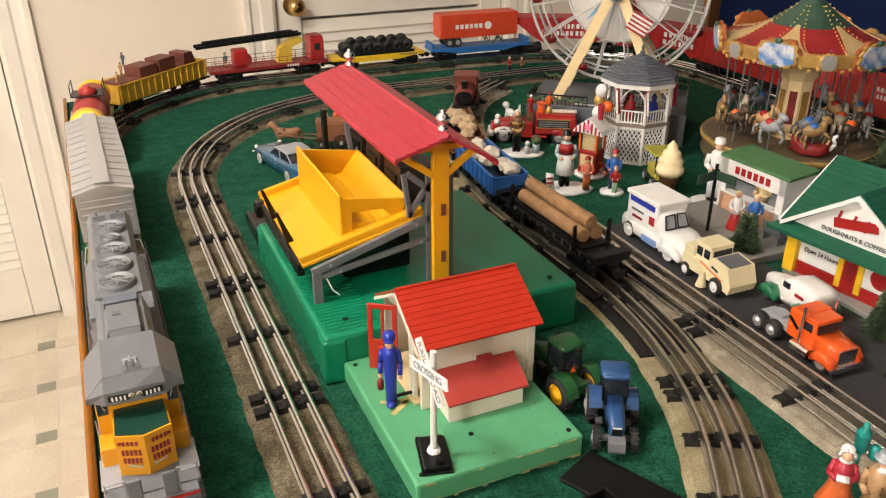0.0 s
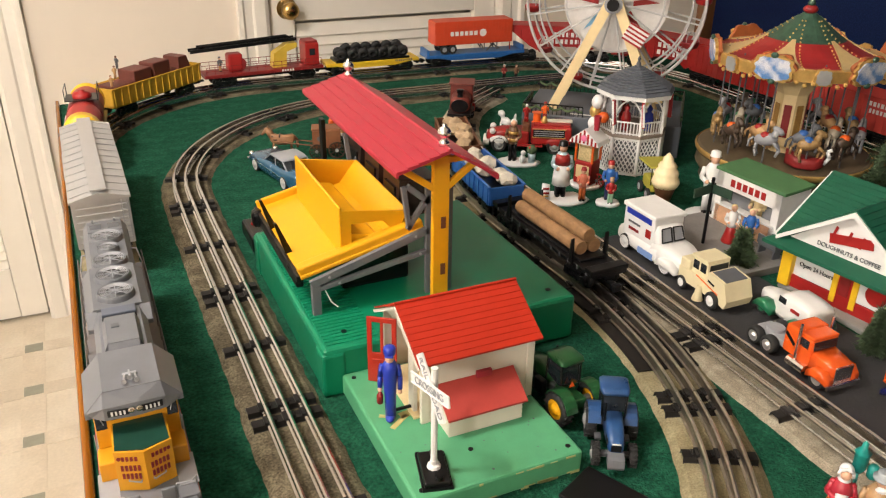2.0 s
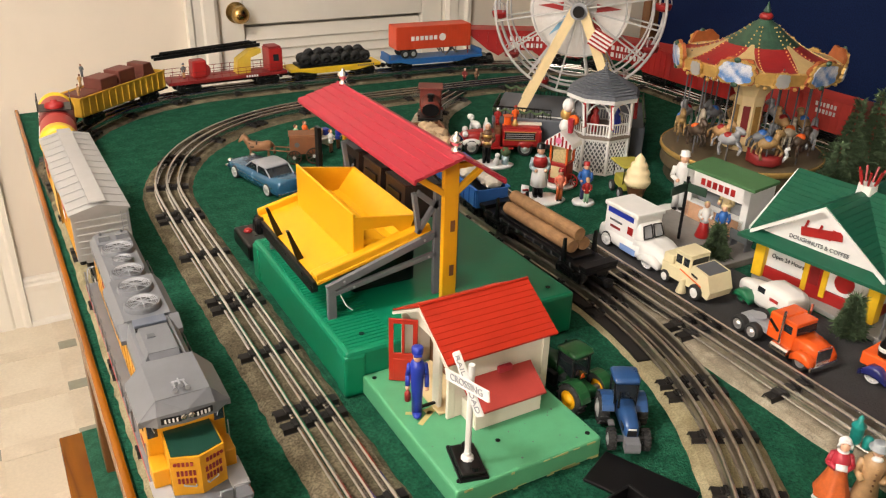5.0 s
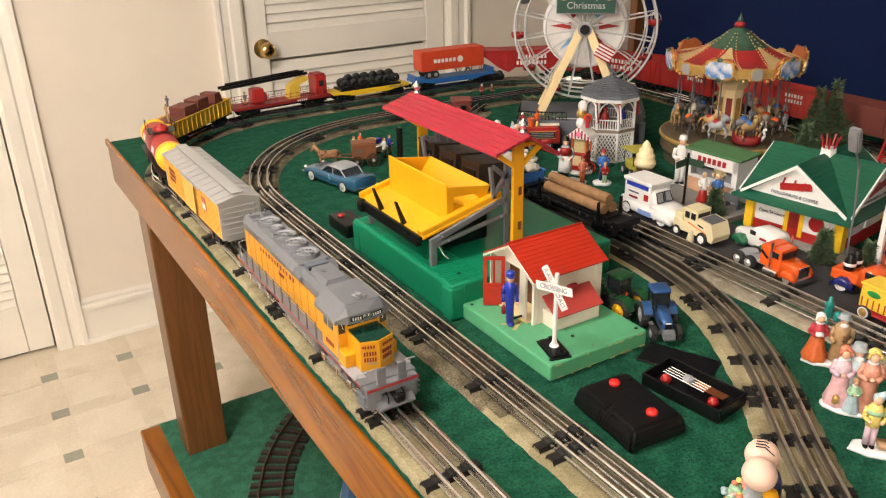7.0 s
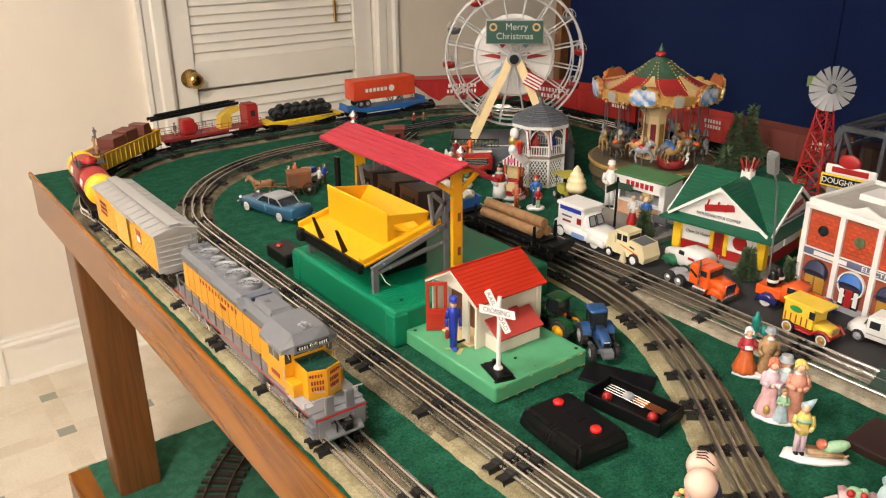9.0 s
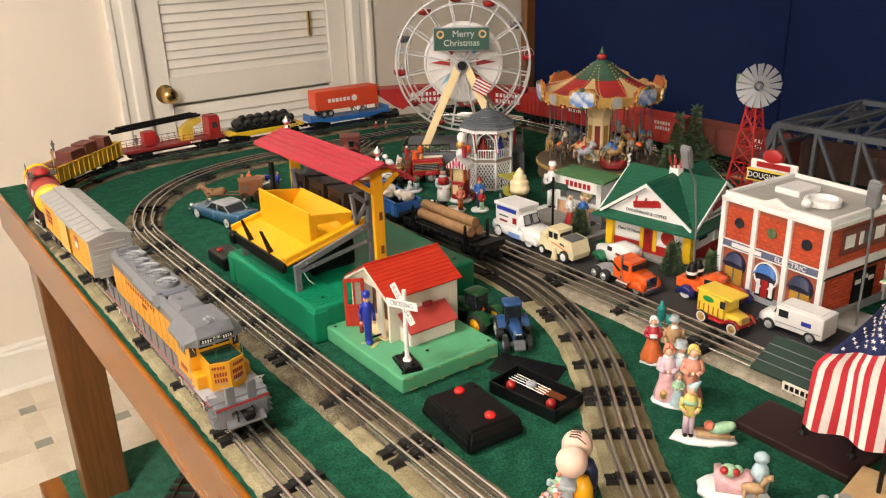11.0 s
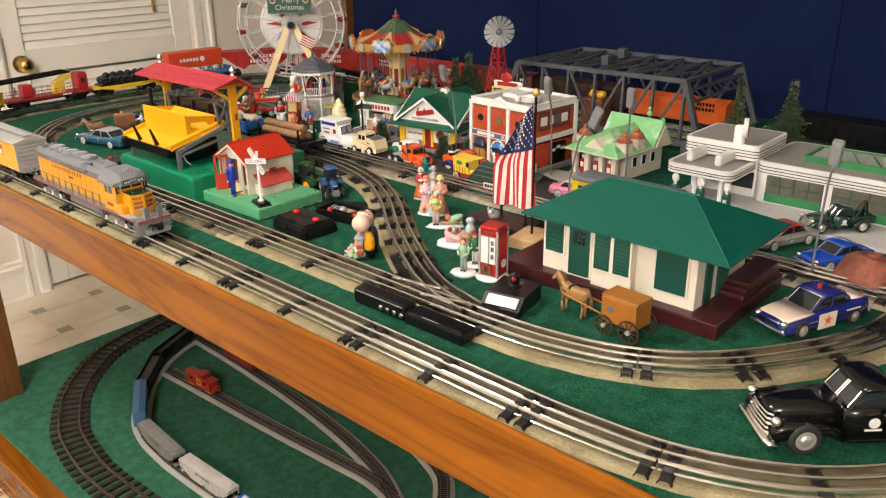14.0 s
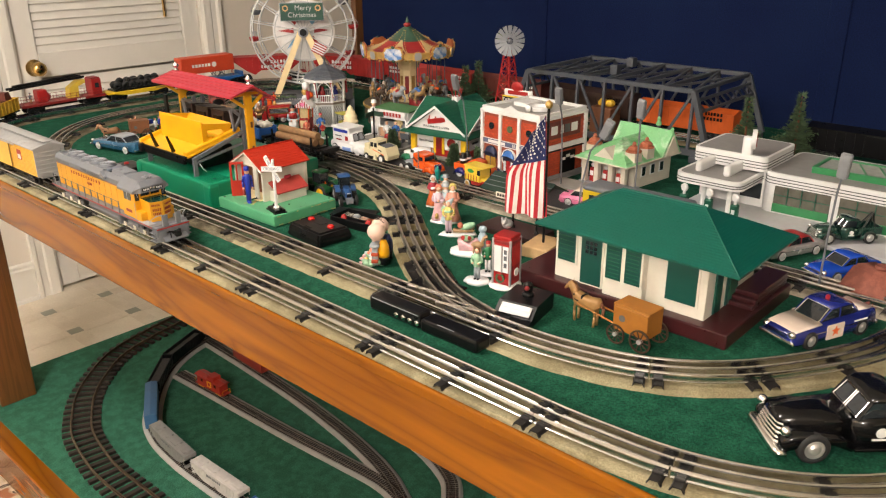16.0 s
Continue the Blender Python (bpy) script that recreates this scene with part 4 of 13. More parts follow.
# ---- the train ----
RT = T + 0.0205
WHEEL = B()
lathe(WHEEL, [(0.0001, -0.0035), (0.0085, -0.0035), (0.0098, -0.003), (0.0098, 0.0), (0.0088, 0.0004), (0.0084, 0.0035), (0.0065, 0.0035), (0.006, 0.002), (0.0025, 0.002), (0.002, 0.0045), (0.0001, 0.0045)], seg=16)
bmesh.ops.rotate(WHEEL, cent=(0, 0, 0), matrix=Matrix.Rotation(radians(90), 3, "X"), verts=WHEEL.verts)
WHEEL_MESH = mesh_of("wheel", WHEEL, mat("wheel_black", (0.02, 0.019, 0.018), 0.4, 0.4), True)


def bogie(parent, x, n=2, gap=0.032, material=BLACK, width=0.044):
    bm = B()
    L = gap * (n - 1)
    for s in (-1, 1):
        box(bm, (x, s * width / 2, 0.0085), (L + 0.012, 0.003, 0.005), 0.0008)
        box(bm, (x, s * width / 2, 0.0145), (L * 0.6 + 0.004, 0.004, 0.004), 0.0008)
        for i in range(n):
            box(bm, (x - L / 2 + i * gap, s * width / 2, 0.0095), (0.008, 0.006, 0.009), 0.001)
        for i in range(n - 1):
            for dx in (-0.004, 0.0, 0.004):
                cyl(bm, (x - L / 2 + (i + 0.5) * gap + dx, s * width / 2, 0.004), (x - L / 2 + (i + 0.5) * gap + dx, s * width / 2, 0.013), 0.0016, seg=6)
    box(bm, (x, 0, 0.016), (0.014, width, 0.006), 0.001)
    t = part("truck", bm, material, parent, "wheel truck with sprung side frames")
    for i in range(n):
        for s in (-1, 1):
            w = new("wheel", WHEEL_MESH)
            w.parent = t
            w.matrix_basis = pose(x - L / 2 + i * gap, s * 0.0155, 0.0098, 0, 0, 0 if s > 0 else 180)
    return t


def couplers(parent, half):
    for s in (-1, 1):
        bm = B()
        box(bm, (s * (half + 0.006), 0, 0.0125), (0.02, 0.006, 0.004), 0.001)
        box(bm, (s * (half + 0.015), 0.002, 0.0125), (0.008, 0.011, 0.009), 0.002)
        part("coupler", bm, BLACK, parent)


def on_track(pts, near, length=0.15):
    """Pose of a rail vehicle on a track line, nearest to a place; its nose towards the line's start."""
    i = min(range(len(pts)), key=lambda k: (pts[k].x - near[0]) ** 2 + (pts[k].y - near[1]) ** 2)
    s = lengths(pts)
    a, _ = along(pts, s, s[i] - length / 2)
    b, _ = along(pts, s, s[i] + length / 2)
    c = (a + b) / 2
    d = a - b
    return (c.x, c.y, RT), math.degrees(math.atan2(d.y, d.x))


def rail_car(name, pts, near, L, label, category="train car", group="rail cars of the long train"):
    at, turn = on_track(pts, near, L * 0.62)
    return thing(name, at, turn, label, category, group)


def bars(parent, rows, material, y, x0, z0, size, gap, n, seed=1, name="lettering_bar"):
    """Unreadable or private lettering as plain bars on a side face at y."""
    rng = random.Random(seed)
    bm = B()
    for r in range(rows):
        x = x0
        for _ in range(n):
            w = size * rng.uniform(0.6, 1.1)
            box(bm, (x + w / 2, y, z0 - r * size * 2.0), (w, 0.0006, size * 1.25))
            x += w + gap
    return part(name, bm, material, parent, "row of plain lettering bars")


def diesel():
    g = rail_car("diesel_locomotive", pts_a, (0.047, 2.751), 0.4, "yellow and grey toy diesel locomotive with roof fans", "toy locomotive")
    TRUCKGREY = mat("truck_grey_metal", (0.2, 0.2, 0.21), 0.4, 0.4, var=0.2)
    part("frame", box(B(), (-0.002, 0, 0.0265), (0.39, 0.064, 0.004), 0.0008), GREY, g, "grey walkway frame")
    sill = part("side_sill", box(B(), (-0.002, 0, 0.0225), (0.386, 0.056, 0.005), 0.0008), GREY, g)
    for s_ in (-1, 1):
        part("sill_stripe", box(B(), (-0.002, s_ * 0.0321, 0.0265), (0.386, 0.0006, 0.0018)), RED, sill, "thin red stripe along the frame")
    for x in (0.122, -0.125):
        t = bogie(g, x, 3, 0.034, TRUCKGREY, 0.05)
        for s_ in (-1, 1):
            for dx in (-0.034, 0.0, 0.034):
                part("journal_box", box(B(), (x + dx, s_ * 0.0275, 0.0095), (0.0085, 0.004, 0.0095), 0.0012), CHROME, t)
            part("brake_cylinder", cyl(B(), (x + 0.017, s_ * 0.028, 0.017), (x - 0.017, s_ * 0.028, 0.017), 0.0028, seg=8), TRUCKGREY, t)
    tank = part("fuel_tank", prism(B(), [(-0.027, 0.02), (0.027, 0.02), (0.0285, 0.013), (0.024, 0.005), (0.015, 0.003), (-0.015, 0.003), (-0.024, 0.005), (-0.0285, 0.013)], "x", -0.05, 0.07), GREY, g, "grey fuel tank")
    part("tank_end", box(B(), (0.066, 0, 0.012), (0.012, 0.058, 0.018), 0.003), DKGREY, tank)
    couplers(g, 0.196)
    # long hood
    hood = part("long_hood", prism(B(), [(-0.0205, 0.0285), (0.0205, 0.0285), (0.0205, 0.072), (-0.0205, 0.072)], "x", -0.184, 0.088), UPYELLOW, g, "yellow long hood side")
    part("hood_top", prism(B(), [(-0.0212, 0.070), (0.0212, 0.070), (0.0212, 0.0805), (0.0165, 0.088), (-0.0165, 0.088), (-0.0212, 0.0805)], "x", -0.1845, 0.0885), GREY, hood, "grey hood roof")
    part("radiator_flare", prism(B(), [(-0.0215, 0.071), (0.0215, 0.071), (0.0258, 0.0765), (0.0258, 0.0825), (0.019, 0.0905), (-0.019, 0.0905), (-0.0258, 0.0825), (-0.0258, 0.0765)], "x", -0.068, 0.012), GREY, hood, "wider grey radiator section")
    for s_ in (-1, 1):
        part("flare_end", prism(B(), [(0.012, 0.0765), (0.012, 0.089), (0.026, 0.0805), (0.026, 0.0765)], "y", s_ * 0.017, s_ * 0.0254), GREY, hood)
        for k in range(3):
            part("air_grille", box(B(), (-0.054 + k * 0.026, s_ * 0.0259, 0.0795), (0.021, 0.0008, 0.0048), 0.0002), DKGREY, hood)
        part("shutter_grille", box(B(), (-0.151, s_ * 0.0214, 0.0755), (0.052, 0.0007, 0.0065), 0.0002), DKGREY, hood)
    part("roof_seam", box(B(), (-0.0685, 0, 0.0883), (0.0008, 0.033, 0.0006)), DKGREY, hood)
    part("roof_seam", box(B(), (-0.156, 0, 0.0883), (0.0008, 0.033, 0.0006)), DKGREY, hood)
    for x, r, z in ((-0.137, 0.0155, 0.088), (-0.109, 0.010, 0.088), (-0.081, 0.0155, 0.088), (-0.044, 0.0155, 0.0905), (-0.009, 0.0155, 0.0905)):
        f = part("roof_fan", lathe(B(), [(r * 1.04, 0.0), (r, 0.0036), (r * 0.95, 0.0052), (r * 0.86, 0.0048), (r * 0.86, 0.0034), (r * 0.4, 0.0034), (r * 0.38, 0.0046), (0.0001, 0.005)], (x, 0, z - 0.0003), 26), GREY, hood, "round grey roof fan")
        bm = B()
        for ring in (0.48, 0.58, 0.68, 0.78):
            lathe(bm, [(r * ring, z + 0.0046), (r * (ring + 0.045), z + 0.005), (r * (ring + 0.045), z + 0.0042)], (x, 0, 0), 22, False)
        for k in range(4):
            box(bm, (x, 0, z + 0.0045), (r * 1.7, 0.0008, 0.0008), rot=(0, 0, 45 * k))
        part("fan_grille", bm, LTGREY, f, "ring grille")
        bm = B()
        lathe(bm, [(r * 0.4, z + 0.0036), (r * 0.86, z + 0.0036)], (x, 0, 0), 22, False)
        part("fan_well", bm, BLACK, f)
    for s_ in (-1, 1):
        part("vent_flap", prism(B(), [(-0.178, 0.088), (-0.164, 0.088), (-0.1665, 0.092), (-0.172, 0.0905)], "y", s_ * 0.003, s_ * 0.014), DKGREY, hood)
        part("lifting_lug", box(B(), (-0.1815, s_ * 0.0105, 0.0895), (0.003, 0.002, 0.003)), GREY, hood)
    part("exhaust", box(B(), (0.0195, 0, 0.0895), (0.012, 0.027, 0.0045), 0.0008), mat("blue_grey_paint", (0.1, 0.115, 0.15), 0.5), hood, "bluish grey exhaust box")
    part("exhaust_grille", box(B(), (0.0275, 0, 0.0885), (0.0042, 0.027, 0.002)), BLACK, hood)
    hatch = part("roof_hatch", prism(B(), [(-0.0145, 0.0878), (0.0145, 0.0878), (0.0115, 0.0945), (-0.0115, 0.0945)], "x", 0.035, 0.077), GREY, hood, "raised grey roof hatch")
    part("hatch_slope", prism(B(), [(0.0765, 0.0945), (0.083, 0.0878), (0.0765, 0.0878)], "y", -0.0115, 0.0115), GREY, hatch)
    part("hatch_plate", box(B(), (0.051, -0.0045, 0.0948), (0.006, 0.006, 0.0007)), DKGREY, hatch)
    seam = mat("seam_shadow_paint", (0.42, 0.18, 0.015), 0.5)
    for i in range(11):
        for s_ in (-1, 1):
            part("door_seam", box(B(), (-0.168 + i * 0.0225, s_ * 0.0206, 0.05), (0.0006, 0.0005, 0.038)), seam, hood)
    bars(hood, 1, DKRED, -0.0209, -0.122, 0.0625, 0.0042, 0.0068, 12, 3)
    bars(hood, 1, DKRED, -0.0209, -0.058, 0.0525, 0.0036, 0.002, 4, 3)
    bars(hood, 1, DKRED, 0.0209, -0.122, 0.0625, 0.0042, 0.0068, 12, 3)
    for s_ in (-1, 1):
        part("side_stripe", box(B(), (-0.048, s_ * 0.0208, 0.0712), (0.27, 0.0008, 0.0014)), RED, hood)
    # cab: yellow sides, grey faceted roof that overhangs
    cab = part("cab", box(B(), (0.114, 0, 0.0525), (0.046, 0.058, 0.049), 0.0012), UPYELLOW, g, "yellow cab with grey roof")
    part("cab_roof", prism(B(), [(-0.0335, 0.0745), (-0.0335, 0.079), (-0.0195, 0.0945), (0.0195, 0.0945), (0.0335, 0.079), (0.0335, 0.0745), (0.0295, 0.0745), (0.0295, 0.076), (-0.0295, 0.076), (-0.0295, 0.0745)], "x", 0.088, 0.1415), GREY, cab, "grey faceted cab roof")
    bm = B()
    vs = [bm.verts.new(p) for p in ((0.141, -0.0295, 0.0745), (0.141, -0.0335, 0.079), (0.141, -0.0195, 0.0945), (0.141, 0.0195, 0.0945), (0.141, 0.0335, 0.079), (0.141, 0.0295, 0.0745), (0.1475, -0.021, 0.0745), (0.1475, -0.021, 0.0845), (0.1495, 0, 0.086), (0.1475, 0.021, 0.0845), (0.1475, 0.021, 0.0745), (0.1495, 0, 0.0745))]
    for q in ((0, 1, 7, 6), (1, 2, 7), (2, 3, 8, 7), (3, 9, 8), (3, 4, 9), (4, 5, 10, 9), (6, 7, 8, 11), (11, 8, 9, 10), (0, 6, 11, 10, 5), (0, 5, 4, 3, 2, 1)):
        bm.faces.new([vs[i] for i in q])
    bmesh.ops.recalc_face_normals(bm, faces=bm.faces)
    brow = part("cab_brow", bm, GREY, cab, "sloping grey brow over the windscreen")
    for s_ in (-1, 1):
        nb = part("number_board", box(B(), (0, 0, 0), (0.0012, 0.0145, 0.0052), 0.0004), BLACK, brow, "black number board with white bars")
        nb.matrix_basis = pose(0.1492, s_ * 0.0115, 0.0802, 0, 0, s_ * 6)
        bars_bm = B()
        for k in range(4):
            box(bars_bm, (0.0008, -0.0042 + k * 0.0028, 0), (0.0006, 0.0013, 0.0032))
        part("number_bar", bars_bm, WHITE, nb)
        part("side_window", box(B(), (0.113, s_ * 0.0292, 0.0655), (0.024, 0.0008, 0.013), 0.0004), GLASSY, cab)
        part("window_frame", box(B(), (0.113, s_ * 0.0291, 0.0655), (0.0015, 0.0014, 0.0135)), SILVER, cab)
        part("front_window", box(B(), (0.1373, s_ * 0.0245, 0.0665), (0.0008, 0.0075, 0.0125), 0.0004), GLASSY, cab)
        part("windscreen", box(B(), (0.1373, s_ * 0.0095, 0.0705), (0.0008, 0.016, 0.0075), 0.0004), GLASSY, cab)
        part("wiper", tube(B(), [(0.1382, s_ * 0.026, 0.0755), (0.1385, s_ * 0.023, 0.065)], 0.0004, 4), SILVER, cab)
        part("headlight", lathe(B(), [(0.0024, 0), (0.0024, 0.0026), (0.0014, 0.003)], seg=10), CHROME, brow, "chrome headlight").matrix_basis = pose(0.149, s_ * 0.0027, 0.0815, 0, 90, 0)
        part("horn", lathe(B(), [(0.0006, 0), (0.0008, 0.008), (0.002, 0.0115)], seg=9), LTGREY, cab, "grey air horn").matrix_basis = pose(0.128, s_ * 0.0035, 0.0965, 0, 84, s_ * 5)
        part("cab_panel_bar", box(B(), (0.113, s_ * 0.0293, 0.0395), (0.02, 0.0006, 0.0052), 0.0002), DKRED, cab, "red lettering bar")
        part("grab_iron", tube(B(), [(0.138, s_ * 0.0305, 0.032), (0.138, s_ * 0.0305, 0.058)], 0.0005, 5), LTGREY, cab)
    part("horn", lathe(B(), [(0.0006, 0), (0.0008, 0.008), (0.002, 0.0115)], seg=9), LTGREY, cab).matrix_basis = pose(0.126, 0, 0.0985, 0, 86, 0)
    part("horn_bracket", box(B(), (0.127, 0, 0.0955), (0.003, 0.01, 0.003), 0.0006), LTGREY, cab)
    # nose and front platform
    nose = part("nose", prism(B(), [(0.1365, -0.0185), (0.169, -0.0195), (0.176, 0.0), (0.169, 0.0195), (0.1365, 0.0185)], "z", 0.028, 0.0625), UPYELLOW, g, "yellow pointed nose with red lettering bars")
    part("glare_panel", prism(B(), [(0.137, -0.0172), (0.168, -0.0182), (0.1742, 0.0), (0.168, 0.0182), (0.137, 0.0172)], "z", 0.0625, 0.0632), mat("dark_green_paint", (0.012, 0.05, 0.035), 0.18), nose, "glossy dark green anti-glare panel")
    for s_ in (-1, 1):
        bm = B()
        for z, w, n_ in ((0.0565, 0.012, 4), (0.0485, 0.0145, 5), (0.0415, 0.014, 5)):
            for k in range(n_):
                box(bm, (0.0002, (k - (n_ - 1) / 2) * w / n_, z), (0.0006, w / n_ * 0.6, 0.0045 if z < 0.05 else 0.0034))
        part("lettering_bar", bm, DKRED, nose).matrix_basis = pose(0.1726, s_ * 0.0098, 0, 0, 0, -s_ * -20)
        part("nose_grab", tube(B(), [(0.1745, s_ * 0.004, 0.0375), (0.1765, s_ * 0.0045, 0.0372), (0.1735, s_ * 0.0125, 0.0385), (0.1715, s_ * 0.012, 0.0388)], 0.0005, 5), LTGREY, nose)
        part("nose_lamp", lathe(B(), [(0.0014, 0), (0.0014, 0.0008), (0.0001, 0.0009)], seg=9), DKRED, nose).matrix_basis = pose(0.1705, s_ * 0.0165, 0.057, 0, 90, s_ * 20)
    part("sand_box", box(B(), (0.146, -0.0245, 0.036), (0.02, 0.012, 0.016), 0.001), UPYELLOW, g, "yellow side box on the platform")
    part("sand_box", box(B(), (0.146, 0.0245, 0.036), (0.02, 0.012, 0.016), 0.001), UPYELLOW, g)
    for s_ in (-1, 1):
        part("tread_plate", box(B(), (0.164, s_ * 0.0265, 0.0287), (0.034, 0.0135, 0.0008)), LTGREY, g, "grey tread plate")
    pil = part("pilot", box(B(), (0.194, 0, 0.0215), (0.016, 0.06, 0.011), 0.001), GREY, g, "grey pilot beam")
    for s_ in (-1, 1):
        part("anticlimber_plate", box(B(), (0.2005, s_ * 0.0115, 0.037), (0.0025, 0.0095, 0.02), 0.001), GREY, pil)
        part("step_well", box(B(), (0.195, s_ * 0.0255, 0.012), (0.012, 0.009, 0.022), 0.002), GREY, pil)
        part("pilot_plate", box(B(), (0.2025, s_ * 0.02, 0.012), (0.002, 0.014, 0.02), 0.001), GREY, pil)
        for k in range(3):
            part("step", box(B(), (0.191, s_ * 0.0305, 0.0035 + k * 0.0065), (0.018, 0.005, 0.0014)), GREY, pil)
    part("red_stripe", box(B(), (0.2025, 0, 0.0245), (0.0008, 0.06, 0.0022)), RED, pil)
    part("plow", prism(B(), [(0.2, 0.013), (0.211, 0.005), (0.211, 0.0025), (0.197, 0.0025), (0.197, 0.013)], "y", -0.021, 0.021), GREY, pil, "grey snow plow")
    for s_ in (-1, 1):
        part("hose", tube(B(), [(0.203, s_ * 0.009, 0.018), (0.208, s_ * 0.009, 0.016), (0.209, s_ * 0.0095, 0.008)], 0.0011, 6), BLACK, pil)
    for x, d in ((0.2, 1), (-0.195, -1)):
        for s_ in (-1, 1):
            part("end_rail", tube(B(), [(x, s_ * 0.017, 0.028), (x, s_ * 0.017, 0.048), (x, s_ * 0.0275, 0.047), (x - 0.017 * d, s_ * 0.031, 0.036), (x - 0.017 * d, s_ * 0.031, 0.026)], 0.0007, 5), LTGREY, g, "bent grey end rail")
    for s_ in (-1, 1):
        bm = B()
        xs = [-0.182 + i * 0.0262 for i in range(11)]
        for x in xs:
            box(bm, (x, s_ * 0.0315, 0.038), (0.0022, 0.0014, 0.0225))
        cyl(bm, (xs[0], s_ * 0.0318, 0.0485), (xs[-1], s_ * 0.0318, 0.0485), 0.0005, seg=5)
        part("handrail", bm, DKGREY, g, "thin side handrail with posts")


diesel()


def boxcar():
    g = rail_car("boxcar", pts_a, (0.046, 3.155), 0.3, "yellow toy boxcar with silver roof and ends")
    g.matrix_basis = g.matrix_basis @ Matrix.Diagonal((1, 1.1, 1.03, 1))
    hl = 0.148
    bogie(g, 0.1); bogie(g, -0.1)
    couplers(g, hl)
    part("underframe", box(B(), (0, 0, 0.021), (2 * hl - 0.004, 0.04, 0.006), 0.001), SILVER, g)
    body = part("body", box(B(), (0, 0, 0.0505), (2 * hl, 0.056, 0.055), 0.001), mat("reefer_yellow", (0.72, 0.4, 0.05), 0.45, var=0.15), g, "yellow ribbed car side")
    n = 44
    groove = mat("reefer_yellow_dark", (0.55, 0.3, 0.04), 0.5)
    for i in range(n):
        for s in (-1, 1):
            part("side_rib", box(B(), (-hl + 0.006 + (2 * hl - 0.012) * i / (n - 1), s * 0.0281, 0.051), (0.0008, 0.0007, 0.05)), groove, body)
    for s in (-1, 1):
        part("sliding_door", box(B(), (0.0, s * 0.0292, 0.05), (0.062, 0.0016, 0.05), 0.0005), body.data.materials[0], body, "sliding side door")
        part("door_track", box(B(), (0.01, s * 0.03, 0.0755), (0.1, 0.0014, 0.002)), SILVER, body)
        part("door_post", box(B(), (0.032, s * 0.0304, 0.05), (0.003, 0.0012, 0.05)), mat("olive_brown", (0.2, 0.12, 0.03), 0.5), body)
        part("round_emblem", box(B(), (0.075, s * 0.0286, 0.058), (0.02, 0.0006, 0.02), 0.0002), RED, body, "red and white emblem shape")
        part("emblem_field", box(B(), (0.075, s * 0.0289, 0.054), (0.014, 0.0006, 0.009), 0.0002), WHITE, body)
    bars(body, 3, DKRED, -0.0287, -0.12, 0.062, 0.004, 0.003, 6, 8)
    bm = B()
    prism(bm, [(-0.03, 0.0775), (0.03, 0.0775), (0.03, 0.0795), (0.0, 0.0875), (-0.03, 0.0795)], "x", -hl - 0.003, hl + 0.003)
    roof = part("roof", bm, SILVER, g, "silver ribbed roof with walkway")
    for i in range(12):
        for s in (-1, 1):
            part("roof_rib", box(B(), (-hl + 0.01 + i * (2 * hl - 0.02) / 11, s * 0.015, 0.0842), (0.0022, 0.03, 0.0004), rot=(-s * 15, 0, 0)), SILVER, roof)
    part("roof_walk", box(B(), (0, 0, 0.0895), (2 * hl, 0.016, 0.0016)), SILVER, roof)
    for s in (-1, 1):
        part("end", box(B(), (s * (hl + 0.0006), 0, 0.0505), (0.0016, 0.0566, 0.0555), 0.0004), SILVER, g, "silver ribbed end")
        bm = B()
        for k in range(6):
            box(bm, (s * (hl + 0.0016), 0, 0.03 + k * 0.008), (0.0016, 0.05, 0.0022), 0.0006)
        part("end_rib", bm, SILVER, g)
        bm = B()
        for yy in (0.02, 0.026):
            cyl(bm, (s * (hl + 0.004), yy, 0.026), (s * (hl + 0.004), yy, 0.076), 0.0005, seg=5)
        for k in range(7):
            cyl(bm, (s * (hl + 0.004), 0.02, 0.03 + k * 0.007), (s * (hl + 0.004), 0.026, 0.03 + k * 0.007), 0.0005, seg=5)
        part("ladder", bm, LTGREY, g)


boxcar()


